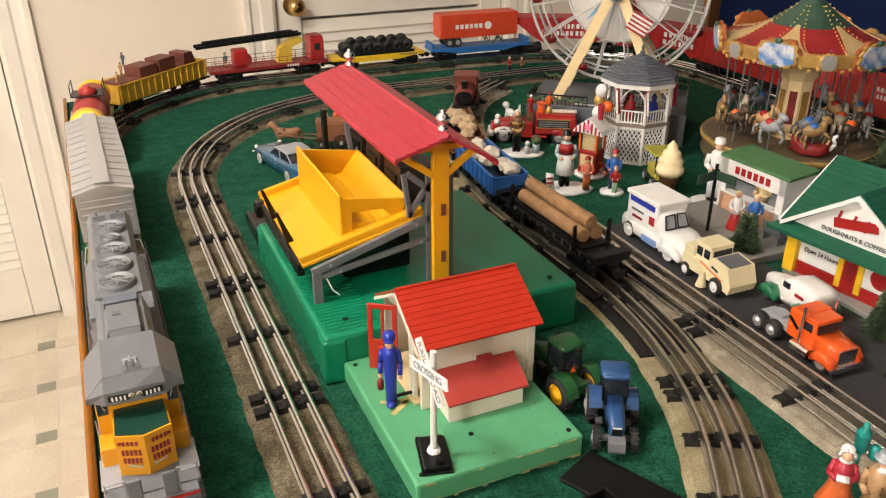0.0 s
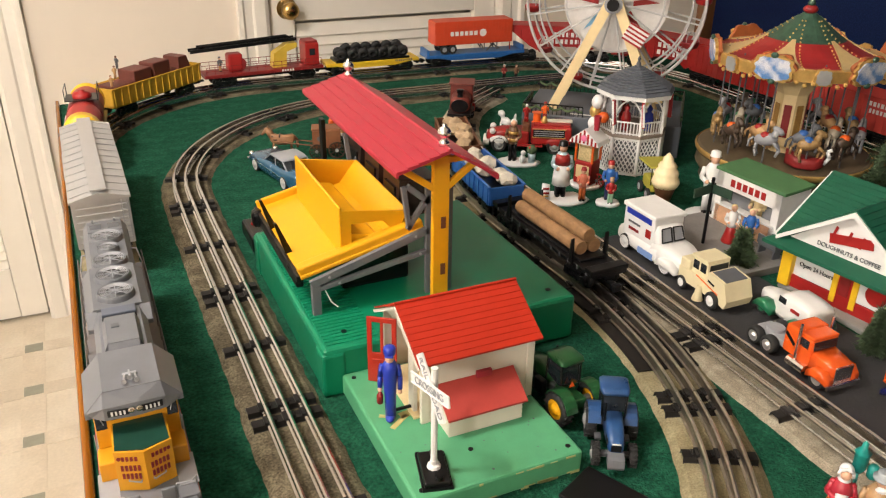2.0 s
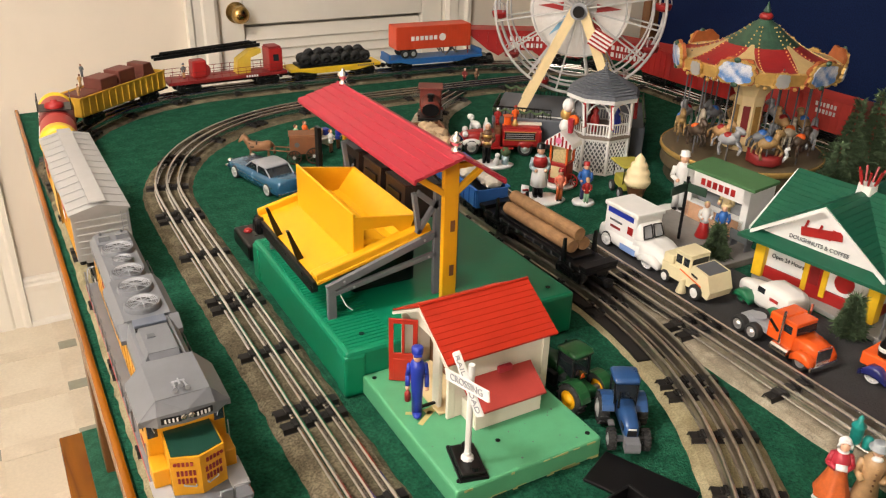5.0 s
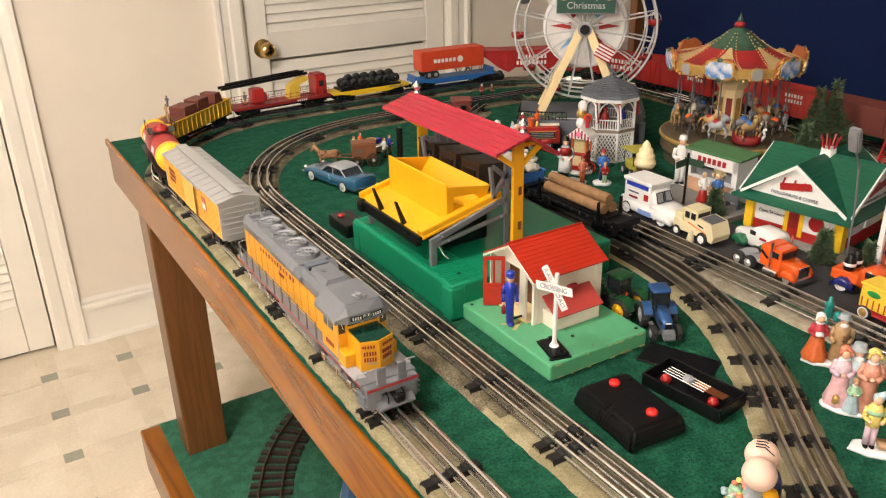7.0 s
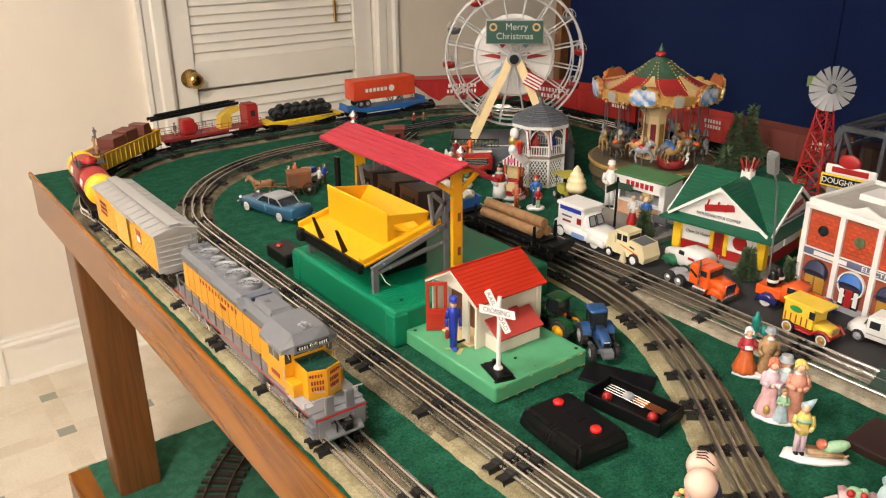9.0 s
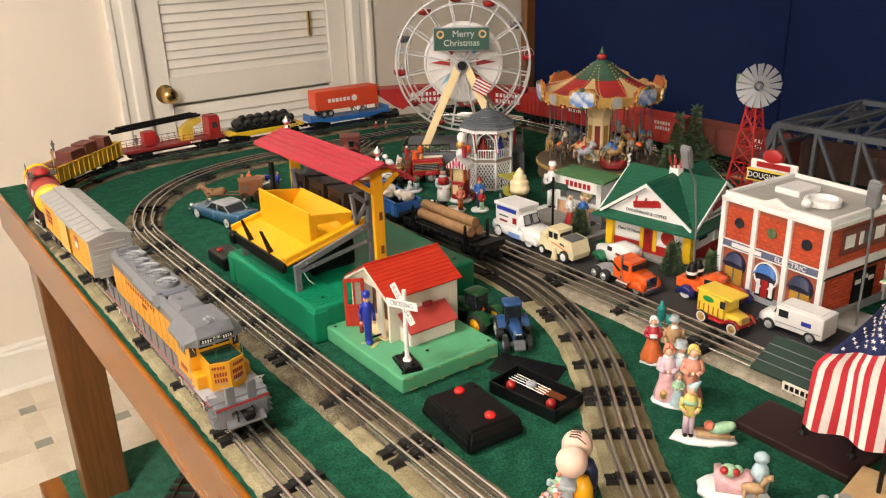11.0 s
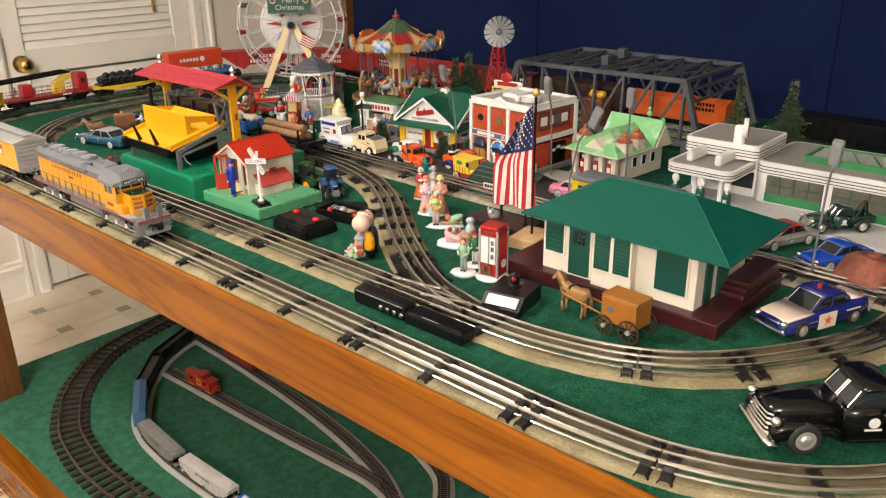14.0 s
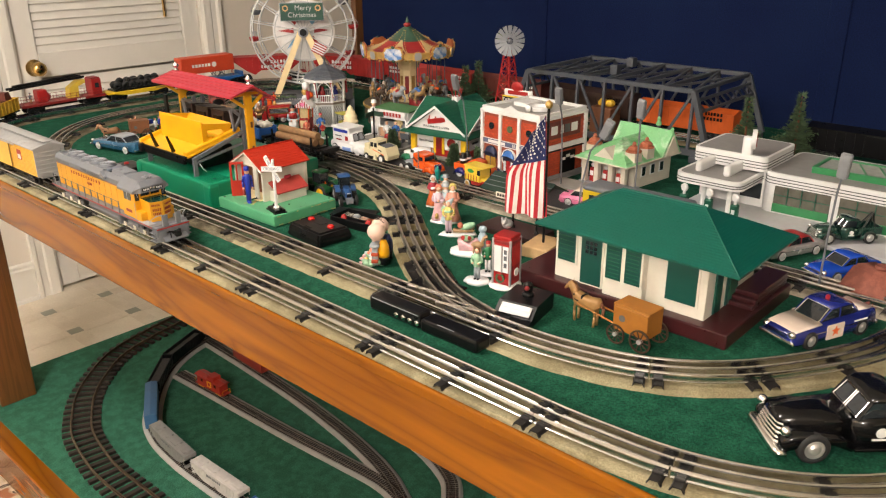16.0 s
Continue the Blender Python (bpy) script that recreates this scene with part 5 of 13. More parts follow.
def tank_car():
    g = rail_car("tank_car", pts_a, (0.052, 3.47), 0.24, "red and yellow toy tank car with a dome")
    bogie(g, 0.082); bogie(g, -0.082)
    couplers(g, 0.12)
    part("underframe", box(B(), (0, 0, 0.021), (0.24, 0.03, 0.005), 0.001), BLACK, g)
    part("running_board", box(B(), (0, 0, 0.0245), (0.24, 0.054, 0.002)), BLACK, g)
    bm = B()
    lathe(bm, [(0.004, -0.105), (0.018, -0.103), (0.024, -0.097), (0.0265, -0.088), (0.0265, 0.088), (0.024, 0.097), (0.018, 0.103), (0.004, 0.105)], seg=24)
    bmesh.ops.transform(bm, matrix=pose(0, 0, 0.053, 0, 90, 0), verts=bm.verts)
    tank = part("tank", bm, RED, g, "red tank barrel", True)
    for x in (-0.088, 0.0, 0.088):
        w = 0.016 if x else 0.05
        bm = B()
        lathe(bm, [(0.0267, -w / 2), (0.0272, -w / 2 + 0.0005), (0.0272, w / 2 - 0.0005), (0.0267, w / 2)], seg=24)
        bmesh.ops.transform(bm, matrix=pose(x, 0, 0.053, 0, 90, 0), verts=bm.verts)
        part("yellow_band", bm, mat("tank_yellow", (0.8, 0.5, 0.02), 0.4) if x else DKRED, tank, "", True)
    for s in (1, -1):
        bm = B()
        lathe(bm, [(0.0275, 0), (0.027, 0.012), (0.02, 0.0165), (0.004, 0.018)], seg=24)
        bmesh.ops.transform(bm, matrix=pose(s * 0.0885, 0, 0.053, 0, s * 90, 0), verts=bm.verts)
        part("end_cap", bm, bpy.data.materials["tank_yellow"], tank, "bright yellow end cap", True)
    part("dome", lathe(B(), [(0.0145, 0.074), (0.0145, 0.086), (0.012, 0.0895), (0.005, 0.091), (0.005, 0.093), (0.0004, 0.0935)], seg=16), RED, g, "red dome with valve", True)
    bm = B()
    for s in (-1, 1):
        for k in range(5):
            cyl(bm, (s * 0.013, -0.024, 0.05 + k * 0.008), (s * 0.013 + 0.005, -0.024, 0.05 + k * 0.008), 0.0005, seg=5)
    box(bm, (0, 0.0, 0.0815), (0.045, 0.05, 0.001))
    for x in (-0.022, 0.022):
        for y in (-0.024, 0.024):
            cyl(bm, (x, y, 0.081), (x, y, 0.1), 0.0008, seg=5)
    for y in (-0.024, 0.024):
        cyl(bm, (-0.022, y, 0.0995), (0.022, y, 0.0995), 0.0007, seg=5)
    part("dome_platform", bm, BLACK, g, "black dome platform with rails")
    for x in (-0.05, 0.05):
        part("white_emblem", box(B(), (x, -0.0258, 0.06), (0.02, 0.0012, 0.011), 0.0005, rot=(-12, 0, 0)), WHITE, tank)


tank_car()


def gondola():
    g = rail_car("gondola_car", pts_a, (0.165, 3.70), 0.24, "yellow toy gondola car loaded with brown crates and figures")
    bogie(g, 0.078); bogie(g, -0.078)
    couplers(g, 0.118)
    ym = mat("gondola_yellow", (0.62, 0.36, 0.03), 0.5, var=0.15)
    part("floor", box(B(), (0, 0, 0.0225), (0.232, 0.052, 0.005), 0.001), ym, g)
    for s in (-1, 1):
        sd = part("side", box(B(), (0, s * 0.0265, 0.0395), (0.234, 0.003, 0.032), 0.0008), ym, g, "ribbed yellow side")
        bm = B()
        for i in range(14):
            box(bm, (-0.112 + i * 0.0172, s * 0.0285, 0.038), (0.003, 0.002, 0.03), 0.0004)
        box(bm, (0, s * 0.028, 0.0545), (0.234, 0.003, 0.003), 0.0006)
        part("rib", bm, ym, sd)
        part("end", box(B(), (s * 0.116, 0, 0.0395), (0.003, 0.053, 0.032), 0.0008), ym, g)


gondola()
GON_AT, GON_TURN = on_track(pts_a, (0.165, 3.70), 0.15)
CRATE = mat("red_brown_crate", (0.13, 0.035, 0.025), 0.55, var=0.15)
for dx, dy, sx, sy, sz, poly in ((0.078, 0.0, 0.05, 0.042, 0.03, 0), (0.03, 0.0, 0.044, 0.04, 0.048, 0), (-0.02, 0.002, 0.044, 0.036, 0.052, 0), (-0.072, 0.0, 0.05, 0.038, 0.05, 1)):
    bm = B()
    if poly:
        prism(bm, [(-0.03, 0), (0.03, 0), (0.03, 0.022), (0.006, 0.03), (0.004, 0.05), (-0.018, 0.05), (-0.03, 0.02)], "y", -0.019, 0.019)
    else:
        box(bm, (0, 0, sz / 2), (sx, sy, sz), 0.002)
        box(bm, (0, 0, sz * 0.6), (sx * 1.01, sy * 1.01, 0.0015))
    m = pose(*GON_AT, 0, 0, GON_TURN) @ pose(dx, dy, 0.026)
    ob = new("cargo_crate", mesh_of("cargo_crate", bm, CRATE))
    ob.matrix_basis = m
    tagged(ob, "reddish brown plastic crate riding in the yellow gondola", "crate", "crates in the gondola")
for dx, dy, dz, mt, r in ((0.1, 0.012, 0.052, TAN, 30), (0.055, -0.024, 0.056, TAN, 200), (0.045, -0.026, 0.072, DKGREY, 140)):
    p = (pose(*GON_AT, 0, 0, GON_TURN) @ pose(dx, dy, dz)).translation
    figure("acrobat_figure", tuple(p), r, "tiny tan toy worker leaning on the crates", folk(0.024, mt, mt), "toy workers")


def crane_car():
    g = rail_car("ladder_car", pts_a, (0.405, 3.797), 0.26, "red toy fire car with black extension ladder and railings")
    bogie(g, 0.085); bogie(g, -0.085)
    couplers(g, 0.128)
    part("deck", box(B(), (0, 0, 0.0235), (0.254, 0.054, 0.007), 0.001), DKRED, g, "dark red flat car deck")
    part("underframe", box(B(), (0, 0, 0.0165), (0.2, 0.03, 0.007), 0.001), BLACK, g)
    bm = B()
    for s in (-1, 1):
        for i in range(15):
            x = -0.122 + i * 0.0174
            cyl(bm, (x, s * 0.0265, 0.027), (x, s * 0.0265, 0.043), 0.0006, seg=5)
        for z in (0.035, 0.043):
            cyl(bm, (-0.122, s * 0.0265, z), (0.122, s * 0.0265, z), 0.0006, seg=5)
    part("railing", bm, DKRED, g, "thin red railing")
    part("cab", box(B(), (-0.105, 0, 0.0505), (0.03, 0.042, 0.047), 0.002), RED, g, "red cabin with windows")
    part("cab_roof", box(B(), (-0.105, 0, 0.0755), (0.028, 0.036, 0.005), 0.002), DKRED, g)
    part("cab_window", box(B(), (-0.105, 0.0213, 0.055), (0.012, 0.0008, 0.014)), GLASSY, g)
    part("hose_reel", lathe(B(), [(0.0001, -0.014), (0.014, -0.014), (0.014, -0.011), (0.009, -0.011), (0.009, 0.011), (0.014, 0.011), (0.014, 0.014), (0.0001, 0.014)], seg=18), DKRED, g, "round hose reel").matrix_basis = pose(0.05, 0, 0.042, 90, 0, 0)
    part("housing", box(B(), (0.058, 0, 0.045), (0.03, 0.03, 0.036), 0.004), RED, g)
    yl = mat("ladder_mount_yellow", (0.62, 0.42, 0.05), 0.45)
    bm = B()
    prism(bm, [(-0.05, 0.027), (-0.02, 0.027), (-0.024, 0.056), (-0.055, 0.075), (-0.075, 0.075), (-0.075, 0.066), (-0.052, 0.058)], "y", -0.012, 0.012)
    part("ladder_mount", bm, yl, g, "yellow ladder mount")
    bm = B()
    for s in (-1, 1):
        box(bm, (0.036, s * 0.010, 0.0785), (0.222, 0.003, 0.007), 0.0008, rot=(0, 2.5, 0))
        box(bm, (0.036, s * 0.006, 0.0845), (0.19, 0.002, 0.005), 0.0008, rot=(0, 2.5, 0))
    for i in range(19):
        box(bm, (-0.07 + i * 0.0116, 0, 0.0815 - i * 0.0005), (0.002, 0.02, 0.003))
    part("ladder", bm, BLACK, g, "black extension ladder")
    bars(g, 1, WHITE, 0.0274, -0.06, 0.0235, 0.0035, 0.002, 5, 5)


crane_car()
lc_at, lc_turn = on_track(pts_a, (0.405, 3.797), 0.16)
p = (pose(*lc_at, 0, 0, lc_turn) @ pose(0.088, 0, 0.027)).translation
figure("acrobat_figure", tuple(p), 20, "tiny dark toy fireman standing on the ladder car", folk(0.03, DKGREY, TAN, DKGREY), "toy workers")


def tyre_car():
    g = rail_car("flat_car", pts_a, (0.655, 3.797), 0.215, "yellow toy flat car loaded with black tyres")
    bogie(g, 0.07); bogie(g, -0.07)
    couplers(g, 0.108)
    ym = mat("flatcar_yellow", (0.72, 0.46, 0.02), 0.45, var=0.1)
    part("deck", box(B(), (0, 0, 0.0235), (0.214, 0.054, 0.007), 0.001), ym, g, "yellow flat car deck")
    bm = B()
    prism(bm, [(-0.09, 0.021), (0.09, 0.021), (0.05, 0.014), (-0.05, 0.014)], "y", -0.026, 0.026)
    part("side_sill", bm, ym, g)
    bars(g, 1, DKGREY, 0.0273, -0.09, 0.0238, 0.003, 0.002, 9, 2)
    part("cradle", box(B(), (0, 0, 0.029), (0.17, 0.05, 0.006), 0.001), BLACK, g)


tyre_car()
ty_at, ty_turn = on_track(pts_a, (0.655, 3.797), 0.14)
TYRE = B()
lathe(TYRE, [(0.006, -0.0055), (0.0105, -0.0055), (0.0125, -0.0035), (0.0128, 0), (0.0125, 0.0035), (0.0105, 0.0055), (0.006, 0.0055), (0.0055, 0.0035), (0.0055, -0.0035), (0.006, -0.0055)], seg=14, close=False)
TYRE_MESH = mesh_of("tyre", TYRE, RUBBER, True)
for row, (n, z, yy) in enumerate(((7, 0.0435, 0.018), (7, 0.0435, -0.006), (6, 0.054, 0.006))):
    for i in range(n):
        ob = new("tyre", TYRE_MESH)
        ob.matrix_basis = pose(*ty_at, 0, 0, ty_turn) @ pose((i - (n - 1) / 2) * 0.0235, yy, z, 62, 0, 12 * ((i % 3) - 1))
        tagged(ob, "small black rubber tyre piled on the yellow flat car", "tyre", "tyres on the flat car")


def trailer_flat():
    g = rail_car("flat_car", pts_a, (0.905, 3.797), 0.245, "blue toy flat car carrying a trailer")
    bogie(g, 0.085); bogie(g, -0.085)
    couplers(g, 0.123)
    bl = mat("flatcar_blue", (0.02, 0.12, 0.36), 0.4, var=0.1)
    part("deck", box(B(), (0, 0, 0.023), (0.244, 0.054, 0.007), 0.001), bl, g, "blue flat car deck")
    bm = B()
    prism(bm, [(-0.1, 0.021), (0.1, 0.021), (0.06, 0.013), (-0.06, 0.013)], "y", -0.026, 0.026)
    part("side_sill", bm, bl, g)
    for x in (-0.118, 0.118):
        part("stake", box(B(), (x, 0, 0.032), (0.006, 0.05, 0.012), 0.001), bl, g)
    part("hitch", tube(B(), [(-0.072, -0.01, 0.026), (-0.05, 0, 0.04), (-0.03, 0.01, 0.026)], 0.002), GREY, g)
    return g


trailer_flat()
tf_at, tf_turn = on_track(pts_a, (0.905, 3.797), 0.17)


def trailer():
    g = thing("semi_trailer", (0, 0, 0), 0, "orange-red toy semi trailer parked on a blue flat car", "trailer")
    g.matrix_basis = pose(*tf_at, 0, 0, tf_turn) @ pose(0.006, 0, 0.0265)
    om = mat("trailer_orange_red", (0.56, 0.06, 0.02), 0.45, var=0.08)
    part("body", box(B(), (0, 0, 0.047), (0.19, 0.05, 0.052), 0.0015), om, g, "orange-red ribbed box")
    for i in range(24):
        for s in (-1, 1):
            part("side_rib", box(B(), (-0.09 + i * 0.0078, s * 0.0252, 0.047), (0.0012, 0.0008, 0.05)), om, g)
    part("end_frame", box(B(), (0.0955, 0, 0.047), (0.0015, 0.046, 0.047), 0.0004), om, g)
    for s in (-1, 1):
        part("white_emblem", lathe(B(), [(0.0001, 0), (0.0085, 0), (0.0085, 0.0006), (0.0001, 0.0006)], seg=20), WHITE, g).matrix_basis = pose(0.032 * s * -1 if s < 0 else -0.02, s * 0.0257, 0.046, -90 * s, 0, 0)
        bm = B()
        for k in range(6):
            box(bm, (-0.0 + k * 0.0115 - (0.002 if s > 0 else 0.055), s * 0.026, 0.046), (0.008, 0.0006, 0.0095))
        part("lettering_bar", bm, WHITE, g)
    for x in (0.072, 0.052):
        for s in (-1, 1):
            w = part("wheel", lathe(B(), [(0.0001, -0.004), (0.006, -0.004), (0.0095, -0.0035), (0.0105, 0), (0.0095, 0.0035), (0.006, 0.0035), (0.0055, 0.002), (0.0001, 0.002)], seg=16), RUBBER, g, "black trailer wheel")
            w.matrix_basis = pose(x, s * 0.02, 0.0106, -90 * s, 0, 0)
            part("rim", lathe(B(), [(0.0001, 0.002), (0.0055, 0.002), (0.005, 0.0032), (0.0001, 0.0034)], seg=12), LTGREY, w)
    part("axle_frame", box(B(), (0.062, 0, 0.0175), (0.04, 0.03, 0.007), 0.001), BLACK, g)
    for x in (-0.03, -0.062):
        part("landing_leg", tube(B(), [(x, -0.012, 0.0222), (x, -0.012, 0.004), (x + 0.012, -0.012, 0.0222)], 0.0014), GREY, g)
        part("landing_leg", tube(B(), [(x, 0.012, 0.0222), (x, 0.012, 0.004), (x + 0.012, 0.012, 0.0222)], 0.0014), GREY, g)


trailer()


def hopper_car(near, label, body_m, n=0, covered=False, L=0.255):
    g = rail_car("hopper_car", pts_a, near, L, label)
    bogie(g, L / 2 - 0.042); bogie(g, -L / 2 + 0.042)
    couplers(g, L / 2)
    bm = B()
    prism(bm, [(-L / 2, 0.082), (L / 2, 0.082), (L / 2, 0.074), (L / 2 - 0.05, 0.036), (0.05, 0.022), (0.03, 0.036), (-0.03, 0.036), (-0.05, 0.022), (-L / 2 + 0.05, 0.036), (-L / 2, 0.074)], "y", -0.027, 0.027)
    body = part("body", bm, body_m, g, "slope-ended hopper body")
    k = 12
    for s in (-1, 1):
        for i in range(k):
            x = -L / 2 + 0.006 + i * (L - 0.012) / (k - 1)
            part("side_rib", box(B(), (x, s * 0.0277, 0.062 if abs(x) > 0.08 else 0.056), (0.0025, 0.002, 0.04 if abs(x) <= 0.08 else 0.018), 0.0004), body_m, body)
        part("top_rail", box(B(), (0, s * 0.0275, 0.0815), (L, 0.003, 0.003)), body_m, body)
    bm = B()
    for s in (-1, 1):
        for y in (-0.024, 0.024):
            cyl(bm, (s * (L / 2 - 0.003), y, 0.024), (s * (L / 2 - 0.003), y, 0.078), 0.0012, seg=6)
        box(bm, (s * (L / 2 - 0.006), 0, 0.023), (0.014, 0.05, 0.004))
    part("end_frame", bm, body_m, g)
    bars(body, 2, WHITE, 0.0283, -0.055, 0.064, 0.008, 0.004, 8, n)
    bars(body, 2, WHITE, -0.0283, -0.055, 0.064, 0.008, 0.004, 8, n)


def plain_boxcar(near, label, body_m, L=0.255, h=0.058, seed=1, bar=WHITE):
    g = rail_car("boxcar", pts_a, near, L, label)
    bogie(g, L / 2 - 0.045); bogie(g, -L / 2 + 0.045)
    couplers(g, L / 2)
    body = part("body", box(B(), (0, 0, 0.022 + h / 2), (L, 0.056, h), 0.001), body_m, g)
    for i in range(16):
        for s in (-1, 1):
            part("side_rib", box(B(), (-L / 2 + 0.005 + i * (L - 0.01) / 15, s * 0.0283, 0.022 + h / 2), (0.002, 0.001, h - 0.006)), body_m, body)
    for s in (-1, 1):
        part("sliding_door", box(B(), (0, s * 0.0296, 0.022 + h / 2), (0.05, 0.0014, h - 0.006), 0.0004), body_m, body)
    bm = B()
    prism(bm, [(-0.0295, 0.022 + h), (0.0295, 0.022 + h), (0, 0.03 + h)], "x", -L / 2 - 0.001, L / 2 + 0.001)
    part("roof", bm, body_m, g)
    bars(body, 2, bar, 0.0305, -0.1, 0.068, 0.006, 0.003, 6, seed)
    bars(body, 2, bar, -0.0305, 0.035, 0.068, 0.006, 0.003, 6, seed)


hopper_car((1.12, 3.74), "red toy hopper car with white lettering bars", RED, 3)
hopper_car((1.28, 3.53), "bright red toy hopper car with white lettering bars", RED, 4)
plain_boxcar((1.30, 3.335), "bright red toy boxcar beside the navy wall", RED, seed=6)
plain_boxcar((1.30, 3.07), "red and blue toy boxcar beside the navy wall", mat("pale_red_boxcar", (0.5, 0.05, 0.04), 0.5), seed=7)
plain_boxcar((1.30, 2.80), "brown toy boxcar beside the navy wall", mat("boxcar_brown", (0.14, 0.035, 0.025), 0.55), seed=9)
plain_boxcar((1.30, 2.525), "dark brown toy boxcar standing under the truss bridge", mat("boxcar_dark_brown", (0.045, 0.022, 0.015), 0.5), seed=11, bar=BLACK)
plain_boxcar((1.30, 2.247), "orange ribbed toy car standing under the truss bridge", mat("caboose_orange", (0.62, 0.11, 0.015), 0.5), h=0.05, seed=12, bar=BLACK)
plain_boxcar((1.30, 1.80), "black toy hopper car with white lettering bars", BLACK, L=0.3, h=0.05, seed=13)


# ---- station ----
SHUTTER = mat("shutter_green", (0.006, 0.06, 0.045), 0.4, var=0.08)


def station():
    g = thing("toy_station", (0, 0, T), 0, "toy railway station, cream walls, teal green hipped roof, maroon platform", "toy station")
    px0, px1, py0, py1, ph = 0.332, 0.55, 1.7, 2.04, 0.022
    base = part("platform", box(B(), ((px0 + px1) / 2, (py0 + py1) / 2, ph / 2), (px1 - px0, py1 - py0, ph), 0.002), MAROON, g, "glossy maroon plastic platform")
    wx0, wx1, wy0, wy1, wz = 0.352, 0.508, 1.742, 1.978, 0.108
    for i in range(3):
        part("step", box(B(), ((0.422 + 0.0085 * i + 0.546) / 2, 1.7225, ph + 0.0032 + 0.0062 * i), (0.124 - 0.0085 * i, 0.034, 0.0065), 0.0012), MAROON, base)
    part("wall_core", box(B(), ((wx0 + wx1) / 2, (wy0 + wy1) / 2, (ph + wz) / 2), (wx1 - wx0, wy1 - wy0, wz - ph), 0.0005), CREAM, g, "cream clapboard wall")

    def boards(axis, a, b, at, out):
        n = 14
        h = (wz - ph) / n
        for i in range(n):
            za = ph + i * h
            part("clapboard", prism(B(), [(at, za), (at + out * 0.0009, za), (at + out * 0.0004, za + h), (at, za + h)], axis, a, b), CREAM, g)

    boards("y", wy0, wy1, wx0, -1)
    boards("x", wx0, wx1, wy0, -1)
    boards("y", wy0, wy1, wx1, 1)
    # bay towards the track
    bay = part("bay", box(B(), (wx0 - 0.006, 1.858, (ph + wz) / 2), (0.014, 0.062, wz - ph), 0.0006), CREAM, g, "cream bay")

    def opening(y, w, z0, z1, name, x=wx0 - 0.0016, slats=0):
        fr = part(name, box(B(), (x, y, (z0 + z1) / 2), (0.002, w + 0.006, z1 - z0 + 0.006), 0.0004), CREAM, g)
        part("leaf", box(B(), (x - 0.0008, y, (z0 + z1) / 2), (0.0022, w, z1 - z0), 0.0004), SHUTTER, fr, "dark green panel")
        for i in range(slats):
            zz = z0 + 0.004 + (z1 - z0 - 0.008) * i / max(1, slats - 1)
            part("slat", box(B(), (x - 0.0022, y, zz), (0.0012, w - 0.006, 0.0012)), ROOFGREEN, fr)
        return fr

    opening(1.958, 0.03, 0.05, 0.1, "window", slats=7)
    d = opening(1.916, 0.034, ph + 0.002, 0.102, "door")
    for r in range(3):
        for c in range(3):
            part("door_pane", box(B(), (wx0 - 0.0038, 1.916 + (c - 1) * 0.0068, 0.074 + r * 0.0068), (0.0006, 0.0052, 0.0052)), GLASSY, d)
    opening(1.872, 0.024, 0.049, 0.102, "window", wx0 - 0.0145, 9)
    opening(1.842, 0.024, 0.049, 0.102, "window", wx0 - 0.0145, 9)
    opening(1.776, 0.044, 0.039, 0.095, "window")
    for x, w in ((0.385, 0.02), (0.43, 0.034)):
        fr = part("door", box(B(), (x, wy0 - 0.002, 0.061), (w, 0.003, 0.076), 0.0004), SHUTTER, g, "dark green end door")
        part("door_panel", box(B(), (x, wy0 - 0.0038, 0.05), (w * 0.7, 0.0008, 0.03)), ROOFGREEN, fr)
    # hipped roof with shingle courses
    ex0, ex1, ey0, ey1, ez = 0.325, 0.52, 1.691, 2.0, 0.107
    rx, ry0, ry1, rz = 0.424, 1.788, 1.916, 0.152
    n = 22
    bm = B()

    def ring(f, dz=0.0):
        a = (ex0 + (rx - ex0) * f, ey0 + (ry0 - ey0) * f)
        b = (ex1 + (rx - ex1) * f, ey1 + (ry1 - ey1) * f)
        z = ez + (rz - ez) * f + dz
        return [bm.verts.new((a[0], a[1], z)), bm.verts.new((b[0], a[1], z)), bm.verts.new((b[0], b[1], z)), bm.verts.new((a[0], b[1], z))]
    prev = ring(0, -0.003)
    bm.faces.new(prev[::-1])
    for i in range(n):
        lo, hi = ring(i / n, 0.00025), ring((i + 1) / n - 0.0001, -0.0001)
        for p, q in ((prev, lo), (lo, hi)):
            for k in range(4):
                bm.faces.new((p[k], p[(k + 1) % 4], q[(k + 1) % 4], q[k]))
        prev = hi
    bm.faces.new(prev)
    rf = part("roof", bm, TEAL, g, "teal green plastic hipped roof with fine shingle courses")
    part("ridge_cap", cyl(B(), (rx, ry0, rz), (rx, ry1, rz), 0.0018, seg=8), TEAL, rf)
    for (x, y), yr in (((ex0, ey0), ry0), ((ex1, ey0), ry0), ((ex0, ey1), ry1), ((ex1, ey1), ry1)):
        part("hip_ridge", cyl(B(), (x, y, ez - 0.0006), (rx, yr, rz - 0.0006), 0.0013, seg=6), TEAL, rf)


station()


